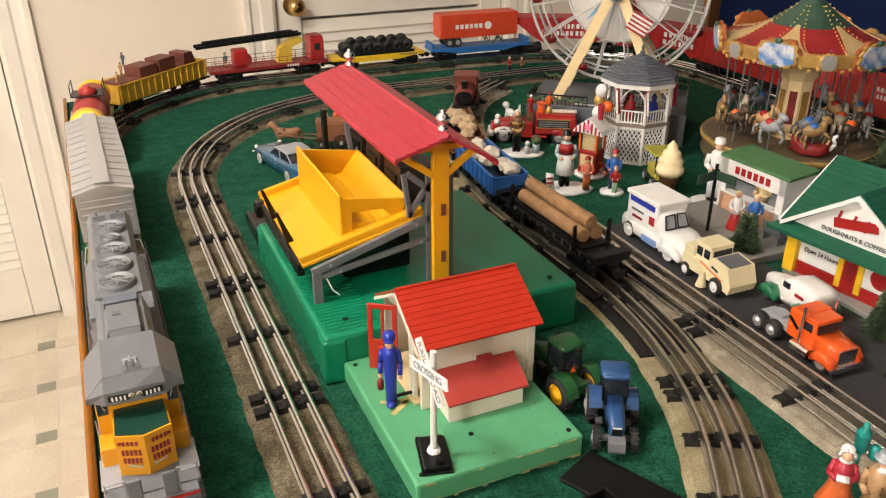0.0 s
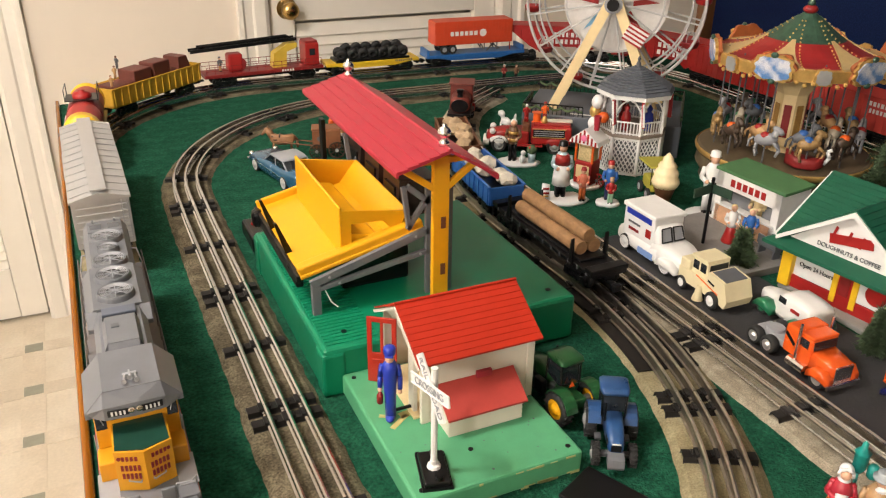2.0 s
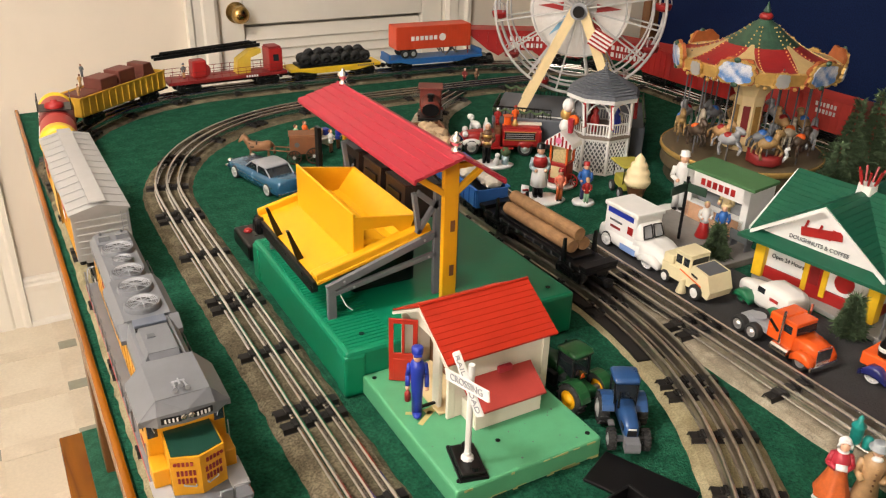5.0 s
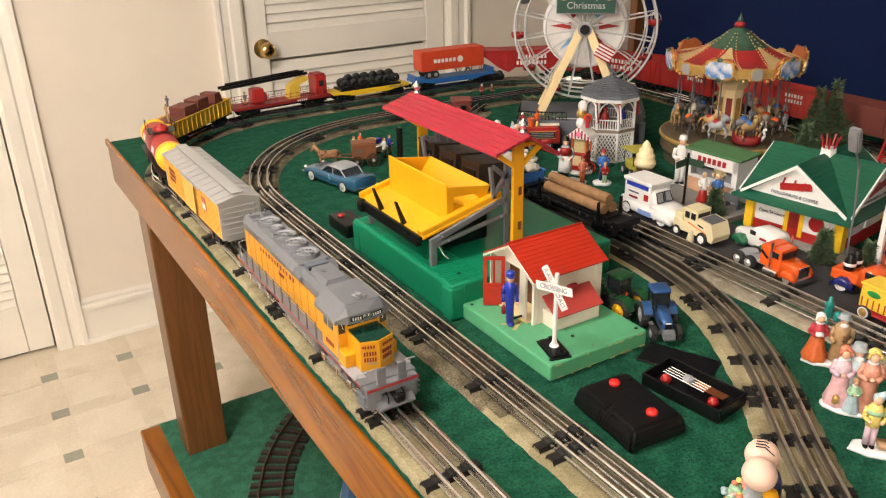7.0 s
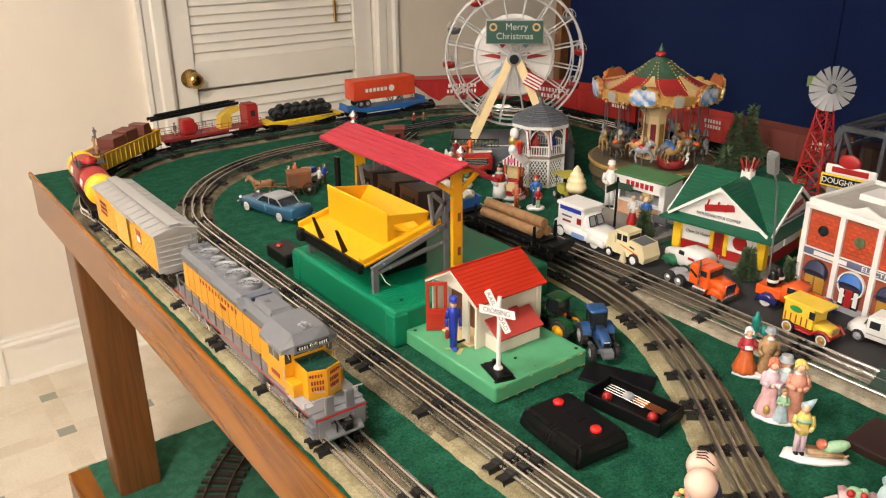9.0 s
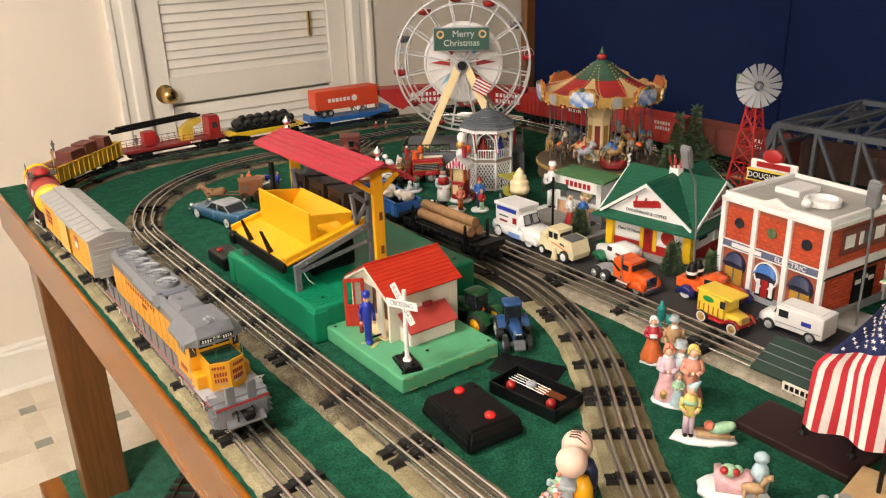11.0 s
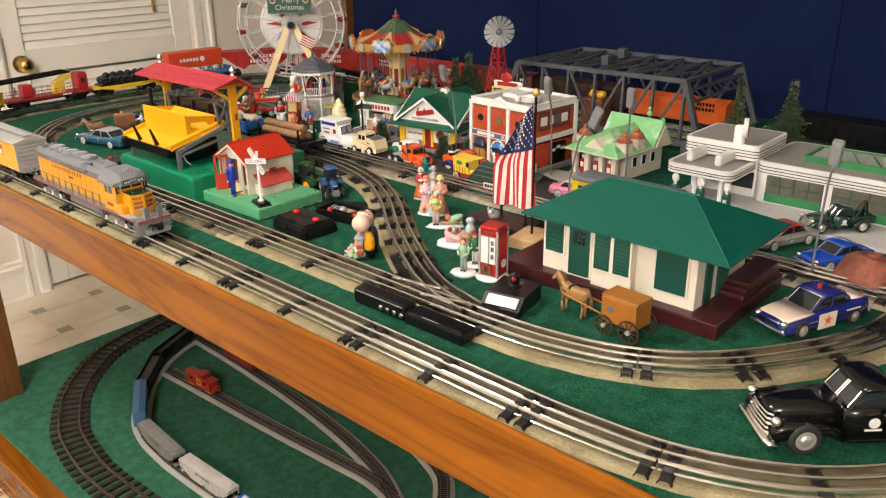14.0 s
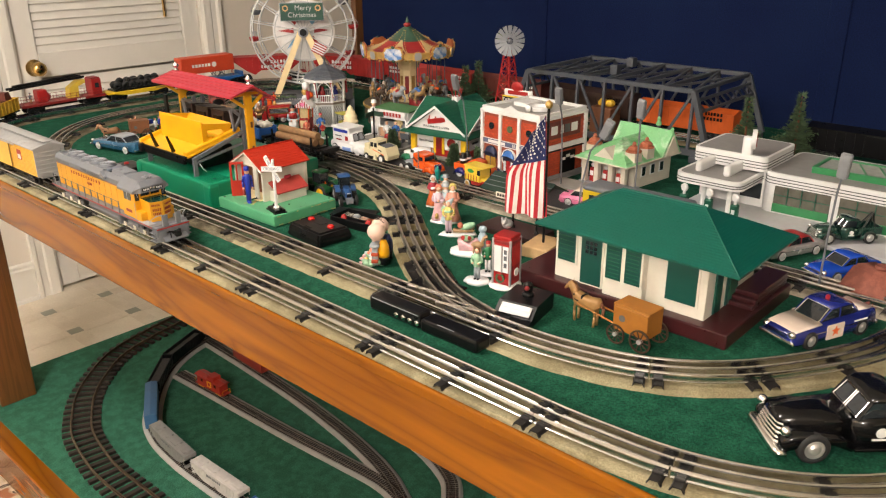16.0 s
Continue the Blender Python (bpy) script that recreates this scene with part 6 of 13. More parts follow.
def flag():
    g = thing("flagpole", (0.452, 2.072, T), 0, "toy American flag on a black pole with wooden block foot", "flag")
    part("foot", box(B(), (0, 0, 0.0105), (0.066, 0.05, 0.019), 0.002, rot=(0, 0, 8)), mat("raw_pine", (0.5, 0.33, 0.16), 0.7, var=0.15), g, "raw pine block foot")
    part("pole", cyl(B(), (0, 0, 0.015), (0, 0, 0.245), 0.0022, seg=10), BLACK, g)
    part("finial", lathe(B(), [(0.001, 0.243), (0.005, 0.246), (0.0062, 0.25), (0.005, 0.2545), (0.001, 0.257)], seg=12), GOLD, g, "gold ball", True)
    # hanging cloth: folds along its width, dropping from the pole
    bmr, bmw, bmb = B(), B(), B()

    def P(u, v):
        # u: 0..1 along the stripes, hanging down; v: across them
        fold = 0.006 * math.sin(v * 11 + u * 2.0) * (0.35 + 0.65 * u)
        y = -0.006 * u + 0.002 + (0.012 + 0.063 * (1 - 0.25 * (1 - u))) * v * (0.25 + 0.75 * min(1, u * 1.9))
        x = -0.004 - 0.012 * v + fold
        z = 0.233 - 0.17 * u - 0.03 * v * (1 - u) * 0.9
        return Vector((x, y, z))
    for i in range(13):
        bm = bmr if i % 2 == 0 else bmw
        v0, v1 = i / 13, (i + 1) / 13
        k = 16
        row0, row1 = [], []
        for j in range(k + 1):
            u = j / k
            row0.append(bm.verts.new(P(u, v0)))
            row1.append(bm.verts.new(P(u, v1)))
        for j in range(k):
            bm.faces.new((row0[j], row0[j + 1], row1[j + 1], row1[j]))
    red = mat("flag_red", (0.48, 0.02, 0.03), 0.8, bump=0.2, bump_scale=900)
    white = mat("flag_white", (0.75, 0.71, 0.66), 0.8, bump=0.2, bump_scale=900)
    for bm, m_, nm in ((bmr, red, "red_stripe"), (bmw, white, "white_stripe")):
        ob = part(nm, bm, m_, g, "cloth stripes")
        sm = ob.modifiers.new("thickness", "SOLIDIFY")
        sm.thickness = 0.0006
    k = 10
    grid = [[bmb.verts.new(P(0.0 + 0.42 * a / k, 0.0 + 0.999 * b / k) + Vector((-0.0012, 0, 0))) for b in range(k + 1)] for a in range(k + 1)]
    for a in range(k):
        for b in range(k):
            bmb.faces.new((grid[a][b], grid[a + 1][b], grid[a + 1][b + 1], grid[a][b + 1]))
    cn = part("canton", bmb, mat("flag_navy", (0.012, 0.018, 0.09), 0.8, bump=0.2, bump_scale=900), g, "navy field with white stars")
    sm = cn.modifiers.new("thickness", "SOLIDIFY")
    sm.thickness = 0.0006
    bst = B()
    for a in range(9):
        for b in range(6 if a % 2 == 0 else 5):
            c = P(0.035 + 0.042 * a, 0.09 + 0.155 * b + (0.078 if a % 2 else 0)) + Vector((-0.0022, 0, 0))
            pts_ = []
            for q in range(10):
                r = 0.0027 if q % 2 == 0 else 0.0011
                an = math.pi / 2 + q * math.pi / 5
                pts_.append(bst.verts.new(c + Vector((0, r * math.cos(an), r * math.sin(an)))))
            bst.faces.new(pts_)
    part("star", bst, white, cn)


flag()


def call_box():
    g = resized(0.9, thing("phone_booth", (0.312, 2.04, T), 8, "red and silver toy telephone booth with wreath on snowy base", "toy phone booth"))
    part("base", ball(B(), (-0.004, 0.0, 0.002), 0.03, (1.0, 0.95, 0.16)), SNOW, g, "white snow base", True)
    part("shell", box(B(), (0, 0, 0.045), (0.034, 0.034, 0.08), 0.0015), RED, g, "red booth body")
    for x in (-1, 1):
        for y in (-1, 1):
            part("corner_post", box(B(), (x * 0.0165, y * 0.0165, 0.0455), (0.004, 0.004, 0.082), 0.0008), SILVER, g)
    part("window", box(B(), (-0.0178, 0.0062, 0.052), (0.0024, 0.0145, 0.046), 0.0004), WHITE, g, "pale window panel")
    part("door_panel", box(B(), (-0.0178, -0.0082, 0.052), (0.0024, 0.0105, 0.046), 0.0004), SNOW, g, "white panel with dark shapes")
    part("door_bar", box(B(), (-0.0185, -0.0012, 0.052), (0.0024, 0.0016, 0.048)), SILVER, g)
    for z in (0.042, 0.055, 0.066):
        part("dark_shape", box(B(), (-0.0192, -0.0082, z), (0.0008, 0.0055, 0.008), 0.0003), DKGREY, g)
    part("side_panel", box(B(), (0.0, -0.0178, 0.058), (0.024, 0.0018, 0.034), 0.0005), mat("booth_red", (0.46, 0.025, 0.02), 0.35), g, "bright red side panel")
    part("emblem", lathe(B(), [(0.0001, 0), (0.0072, 0), (0.0072, 0.0008), (0.0055, 0.0008), (0.0055, 0.0004), (0.0001, 0.0004)], seg=18), WHITE, g, "round white telephone emblem").matrix_basis = pose(0.003, -0.0173, 0.026, 90, 0, 0)
    part("roof", box(B(), (0, 0, 0.0885), (0.034, 0.034, 0.007), 0.002), RED, g, "red booth roof")
    part("sign_band", box(B(), (0, 0, 0.0815), (0.0365, 0.0365, 0.005), 0.0008), DKRED, g)
    part("wreath", lathe(B(), [(0.0055, -0.001), (0.0085, -0.001), (0.0085, 0.002), (0.0055, 0.002), (0.0055, -0.001)], seg=14, close=False), FIR, g, "green wreath with red bow").matrix_basis = pose(-0.019, 0.001, 0.018, 0, -90, 0)
    part("bow", ball(B(), (-0.02, 0.001, 0.0265), 0.003, (0.7, 1.5, 0.8)), RED, g)
    figure("sleeping_animal_figure", (0.312, 2.04, T + 0.092), 20, "small silver-grey toy animal lying on the phone booth", [(SILVER, lambda b: (ball(b, (0, 0, 0.006), 0.009, (1.2, 0.9, 0.7)), ball(b, (-0.009, 0.002, 0.012), 0.005), ball(b, (-0.011, 0.005, 0.017), 0.002, (1, 1, 1.5), 8), ball(b, (-0.011, -0.001, 0.017), 0.002, (1, 1, 1.5), 8)))])


call_box()
figure("waiting_figure", (0.323, 2.085, T), -60, "small toy child in green coat on snow base", folk(0.05, mat("coat_green", (0.02, 0.16, 0.06), 0.45), WHITE, RED, BROWN, base=0.005), "village figurines")


def lever_box():
    g = thing("switch_lever_box", (0.243, 1.957, T), 12, "black switch lantern box with silver label plate", "switch box")
    bm = B()
    prism(bm, [(-0.045, 0), (0.045, 0), (0.045, 0.024), (-0.012, 0.024), (-0.03, 0.01), (-0.045, 0.008)], "y", -0.028, 0.03)
    part("body", bm, BLACK, g, "black bakelite housing")
    part("label_plate", box(B(), (-0.0225, 0.0, 0.018), (0.016, 0.046, 0.0012), 0.0003, rot=(0, -38, 0)), SILVER, g, "silver plate with a paper strip")
    part("paper_strip", box(B(), (-0.0195, 0.0, 0.0213), (0.006, 0.04, 0.0008), rot=(0, -38, 0)), WHITE, g)
    part("lantern", lathe(B(), [(0.009, 0.024), (0.009, 0.027), (0.006, 0.029), (0.007, 0.034), (0.007, 0.041), (0.003, 0.044), (0.0004, 0.045)], (0.018, 0.0, 0), 14), BLACK, g, "black lantern with red lens")
    part("lens", ball(B(), (0.012, -0.001, 0.037), 0.0038), DKRED, g)


lever_box()


def switch_motor():
    g = thing("switch_motor", (0.1265, 2.03, T), 0, "long black bakelite switch motor beside the track", "switch motor")
    part("cover", box(B(), (0, 0.052, 0.012), (0.026, 0.1, 0.022), 0.004), BLACK, g, "black ribbed cover")
    part("lower_cover", box(B(), (0, -0.05, 0.010), (0.03, 0.1, 0.018), 0.004), BLACK, g)
    part("seam", box(B(), (-0.0134, 0.05, 0.021), (0.0008, 0.09, 0.0008)), LTGREY, g)
    for i in range(4):
        part("terminal_nut", lathe(B(), [(0.0042, 0), (0.0042, 0.002), (0.003, 0.003), (0.0012, 0.0034), (0.001, 0.005)], seg=6), CHROME, g, "shiny terminal nut").matrix_basis = pose(-0.0132, 0.045 - i * 0.013, 0.010, 0, -90, 0)
    part("slot", box(B(), (-0.0125, -0.045, 0.0195), (0.001, 0.03, 0.0008)), LTGREY, g)


switch_motor()
# switch rails (frog and guard) at the two turnouts
g = thing("turnout_frog", (0.185, 2.02, T + 0.0085), 0, "dark turnout frog plates between the switch rails", "train track")
for p in (((-0.004, 0.1), (0.01, 0.02)), ((0.012, 0.06), (0.03, 0.1)), ((-0.02, 0.03), (0.0, -0.04))):
    (xa, ya), (xb, yb) = p
    bm = B()
    sweep(bm, [(xa, ya, 0.001), ((xa + xb) / 2, (ya + yb) / 2, 0.001), (xb, yb, 0.001)], RAIL_PROF)
    part("guard_rail", bm, DULLSTEEL, g)
part("throw_plate", box(B(), (0.004, -0.02, 0.0015), (0.05, 0.1, 0.003), 0.001), BLACK, g)
part("throw_plate", box(B(), (0.03, 0.08, 0.0015), (0.06, 0.08, 0.003), 0.001), BLACK, g)


def controller(at, turn, open_=False):
    if not open_:
        g = thing("switch_controller", at, turn, "glossy black plastic controller box with two red buttons", "controller")
        bm = B()
        lo = [(-0.036, -0.049), (0.036, -0.049), (0.036, 0.049), (-0.036, 0.049)]
        v0 = [bm.verts.new((x, y, 0.0005)) for x, y in lo]
        v1 = [bm.verts.new((x, y, 0.012)) for x, y in lo]
        v2 = [bm.verts.new((x * 0.84, y * 0.9, 0.025)) for x, y in lo]
        bm.faces.new(v0[::-1])
        bm.faces.new(v2)
        for p_, q_ in ((v0, v1), (v1, v2)):
            for k in range(4):
                bm.faces.new((p_[k], p_[(k + 1) % 4], q_[(k + 1) % 4], q_[k]))
        bmesh.ops.bevel(bm, geom=list(bm.edges), offset=0.0035, segments=4, affect="EDGES")
        part("case", bm, BLACK, g, "rounded black plastic case")
        for i in range(4):
            part("rib", tube(B(), [(-0.036, -0.008 + i * 0.0045, 0.009), (-0.034, -0.008 + i * 0.0045, 0.016), (-0.029, -0.008 + i * 0.0045, 0.0235), (-0.022, -0.008 + i * 0.0045, 0.0252)], 0.0014, 6), BLACK, g)
        part("slot_plate", box(B(), (0.006, 0.003, 0.0252), (0.016, 0.024, 0.0012), 0.0005), BLACK, g)
        for y in (0.03, -0.03):
            part("button", lathe(B(), [(0.006, 0.0245), (0.0061, 0.0275), (0.005, 0.029), (0.0001, 0.0292)], (0.004, y, 0), 18), mat("button_red", (0.62, 0.018, 0.014), 0.35), g, "red push button", True)
    else:
        g = resized(0.92, thing("open_controller", at, turn, "opened black controller shell showing copper springs and red buttons", "controller"))
        bm = B()
        box(bm, (0, 0, 0.002), (0.056, 0.105, 0.004), 0.001)
        for s in (-1, 1):
            box(bm, (s * 0.027, 0, 0.010), (0.003, 0.105, 0.016), 0.001)
            box(bm, (0, s * 0.0515, 0.010), (0.052, 0.003, 0.016), 0.001)
        part("shell", bm, BLACK, g, "open black plastic shell")
        for y in (0.03, -0.034):
            part("button", ball(B(), (-0.012, y, 0.013), 0.0065, (1, 1, 1.1)), RED, g, "red push button", True)
        part("contact_strip", box(B(), (0.008, -0.018, 0.012), (0.012, 0.04, 0.0012)), mat("copper_strip", (0.5, 0.16, 0.06), 0.3, 0.8), g)
        bm = B()
        for i in range(4):
            cyl(bm, (-0.004 + i * 0.005, 0.04, 0.016), (-0.002 + i * 0.005, -0.015, 0.013), 0.0006, seg=5)
        part("spring_wire", bm, CHROME, g)
        part("wire_ball", ball(B(), (0.004, 0.01, 0.0155), 0.007, (1, 1, 0.7)), LTGREY, g)


controller((0.254, 2.413, T), -5)
controller((0.343, 2.407, T), 8, True)
g = solo("cover_plate", box(B(), (0, 0, 0.0015), (0.045, 0.086, 0.003), 0.001), BLACK, "thin black plastic cover plate lying on the carpet", "plate", at=(0.381, 2.463, T), turn=25)
g2 = thing("switch_controller", (0.236, 3.045, T), 0, "small black controller box with a red button", "controller")
part("case", box(B(), (0, 0, 0.011), (0.04, 0.07, 0.022), 0.004), BLACK, g2)
part("button", ball(B(), (-0.006, 0.012, 0.0225), 0.006, (1, 1, 0.6)), RED, g2, "red push button", True)


# ---- road vehicles ----
def hull(bm, secs):
    """A rounded body through cross-sections (x, half width, bottom, top, shoulder 0..1)."""
    rings = []
    for x, w, z0, z1, sh in secs:
        h = z1 - z0
        half = [(w * 0.9, z0), (w, z0 + 0.18 * h), (w, z0 + 0.55 * h), (w * (0.97 - 0.06 * (1 - sh)), z0 + 0.8 * h), (w * (0.62 + 0.3 * sh), z0 + 0.96 * h), (w * 0.3, z1)]
        ring = [(y, z) for y, z in half] + [(-y, z) for y, z in reversed(half)]
        rings.append([bm.verts.new((x, y, z)) for y, z in ring])
    n = len(rings[0])
    for p, q in zip(rings, rings[1:]):
        for i in range(n):
            bm.faces.new((p[i], p[(i + 1) % n], q[(i + 1) % n], q[i]))
    bm.faces.new(rings[0])
    bm.faces.new(rings[-1][::-1])
    bmesh.ops.recalc_face_normals(bm, faces=bm.faces)
    return bm


def road_wheel(parent, x, y, r, w, rim, side, white=False):
    t = part("wheel", lathe(B(), [(r * 0.62, -w / 2), (r * 0.9, -w / 2), (r, -w * 0.3), (r, w * 0.3), (r * 0.9, w / 2), (r * 0.62, w / 2), (r * 0.6, -w / 2)], seg=20, close=False), RUBBER, parent, "tyre", True)
    t.matrix_basis = pose(x, y, r, -90 * side, 0, 0)
    part("rim", lathe(B(), [(0.0002, -w * 0.3), (r * 0.63, -w * 0.3), (r * 0.64, w * 0.46), (r * 0.56, w * 0.5), (r * 0.48, w * 0.42), (r * 0.36, w * 0.44), (r * 0.3, w * 0.6), (r * 0.16, w * 0.68), (0.0002, w * 0.7)], seg=18), HUBCAP if rim is CHROME else rim, t, "", True)
    if white:
        part("whitewall", lathe(B(), [(r * 0.62, w * 0.5), (r * 0.82, w * 0.505), (r * 0.82, w * 0.52), (r * 0.62, w * 0.52), (r * 0.62, w * 0.5)], seg=20, close=False), WHITE, t)
    return t


def saloon(at, turn, L, W, H, paint, roof, label, fins=0.0, door=None, trunk=None, star=False, group="parked toy cars", beacon=False, white=True, bonnet=None):
    g = thing("toy_car", at, turn, label, "toy car", group)
    r = H * 0.235
    z0, zb = r * 0.55, H * 0.62
    secs = [(-L / 2, W * 0.40, z0 + H * 0.1, zb * 0.92 + fins, 0.9), (-L * 0.47, W * 0.47, z0, zb * 0.97 + fins, 0.9), (-L * 0.3, W * 0.5, z0, zb + fins * 0.4, 0.8), (-L * 0.1, W * 0.5, z0, zb, 0.8), (L * 0.15, W * 0.5, z0, zb, 0.75), (L * 0.3, W * 0.49, z0, zb * 0.97, 0.7), (L * 0.44, W * 0.46, z0, zb * 0.9, 0.65), (L / 2, W * 0.4, z0 + H * 0.08, zb * 0.8, 0.6)]
    body = part("body", hull(B(), secs), paint, g, "", True)
    gl = part("glass", hull(B(), [(-L * 0.3, W * 0.33, zb * 0.93, zb * 1.0, 0.9), (-L * 0.19, W * 0.36, zb * 0.93, H * 0.96, 0.9), (L * 0.03, W * 0.36, zb * 0.93, H * 0.96, 0.9), (L * 0.17, W * 0.35, zb * 0.93, zb * 1.0, 0.9)]), GLASSY, g, "dark window glass", False)
    part("roof", hull(B(), [(-L * 0.215, W * 0.35, H * 0.9, H * 0.955, 0.9), (-L * 0.15, W * 0.375, H * 0.915, H, 0.8), (0.0, W * 0.375, H * 0.915, H, 0.8), (L * 0.055, W * 0.35, H * 0.9, H * 0.955, 0.9)]), roof, g, "painted roof", True)
    for s in (-1, 1):
        for xa, za, xb, zb_ in ((-L * 0.295, zb, -L * 0.2, H * 0.93), (L * 0.165, zb, L * 0.045, H * 0.93), (-L * 0.06, zb, -L * 0.06, H * 0.93)):
            part("pillar", cyl(B(), (xa, s * W * 0.355, za), (xb, s * W * 0.352, zb_), W * 0.02, seg=6), roof, g)
    part("windscreen_frame", tube(B(), [(L * 0.175, -W * 0.33, zb * 1.01), (L * 0.175, W * 0.33, zb * 1.01), (L * 0.055, W * 0.3, H * 0.93), (L * 0.055, -W * 0.3, H * 0.93), (L * 0.175, -W * 0.33, zb * 1.01)], W * 0.012, 5), CHROME, g, "chrome windscreen frame")
    for x in (-L * 0.3, L * 0.3):
        for s in (-1, 1):
            road_wheel(g, x, s * W * 0.455, r * 1.05, W * 0.12, CHROME, s, white)
    for s in (-1, 1):
        part("bumper", box(B(), (s * L * 0.5, 0, z0 + H * 0.13), (L * 0.035, W * 0.96, H * 0.12), H * 0.04), CHROME, g, "chrome bumper")
        part("headlight", ball(B(), (L * 0.475, s * W * 0.36, zb * 0.74), W * 0.085), CHROME, g, "", True)
        part("side_trim", box(B(), (-L * 0.02, s * W * 0.502, zb * 0.68), (L * 0.75, 0.0008, H * 0.02)), CHROME, g)
    part("grille", box(B(), (L * 0.493, 0, zb * 0.66), (L * 0.014, W * 0.62, H * 0.17), 0.001), CHROME, g, "chrome grille")
    if door:
        for s in (-1, 1):
            d = part("door", box(B(), (L * 0.03, s * W * 0.5, z0 + (zb - z0) * 0.48), (L * 0.2, 0.0016, (zb - z0) * 0.86), 0.0005), door, g, "cream front door with star shape")
            if star:
                bm = B()
                vs = []
                for q in range(10):
                    rr = H * 0.16 if q % 2 == 0 else H * 0.065
                    an = math.pi / 2 + q * math.pi / 5
                    vs.append((rr * math.cos(an) + L * 0.03, rr * math.sin(an) + z0 + (zb - z0) * 0.5))
                prism(bm, vs, "y", s * (W * 0.5 + 0.0008), s * (W * 0.5 + 0.0013))
                part("star", bm, ORANGE, d)
            part("lettering_bar", box(B(), (-L * 0.27, s * W * 0.502, zb * 0.8), (L * 0.16, 0.0008, H * 0.04)), WHITE, g)
    if bonnet:
        part("bonnet", hull(B(), [(L * 0.165, W * 0.43, zb * 0.9, zb * 1.012, 0.8), (L * 0.3, W * 0.43, zb * 0.88, zb * 0.99, 0.75), (L * 0.46, W * 0.4, zb * 0.8, zb * 0.905, 0.7)]), bonnet, g, "cream bonnet", True)
    if trunk:
        part("boot_lid", hull(B(), [(-L * 0.46, W * 0.36, zb * 0.88, zb * 1.0 + fins, 0.8), (-L * 0.3, W * 0.36, zb * 0.9, zb * 1.02, 0.8)]), trunk, g, "cream boot lid", True)
    if beacon:
        part("beacon", lathe(B(), [(0.003, H), (0.003, H + 0.005), (0.001, H + 0.0065)], (-L * 0.05, 0, -0.0005), 10), RED, g, "red roof beacon")
    return g


POLBLUE = mat("police_blue", (0.014, 0.022, 0.17), 0.2, coat=0.8, var=0.05)
CARCREAM = mat("police_cream", (0.76, 0.65, 0.56), 0.25, coat=0.6, var=0.04)
saloon((0.4616, 1.6297, T), 157.5, 0.153, 0.058, 0.0495, POLBLUE, POLBLUE, "blue and cream toy police car with red beacon", 0.003, CARCREAM, CARCREAM, True, beacon=True, bonnet=CARCREAM, white=False)
saloon((0.324, 3.268, T), 102, 0.165, 0.058, 0.041, mat("metallic_blue", (0.03, 0.12, 0.22), 0.25, 0.3, coat=0.7), LTGREY, "metallic blue toy car with pale grey roof", 0.006)
saloon((0.69, 1.672, T), 152, 0.114, 0.05, 0.036, mat("bright_blue", (0.01, 0.06, 0.42), 0.2, coat=0.8), bpy.data.materials["bright_blue"], "bright blue toy car parked by the filling station", group="cars at the filling station")
saloon((0.722, 1.768, T), 155, 0.12, 0.05, 0.035, mat("silver_car", (0.5, 0.48, 0.46), 0.25, 0.5, coat=0.5), RED, "silver toy sports car with red trim", group="cars at the filling station")
saloon((0.716, 2.158, T), 283, 0.1, 0.045, 0.033, PINK, CARCREAM, "pink toy car with cream roof", group="cars at the filling station")


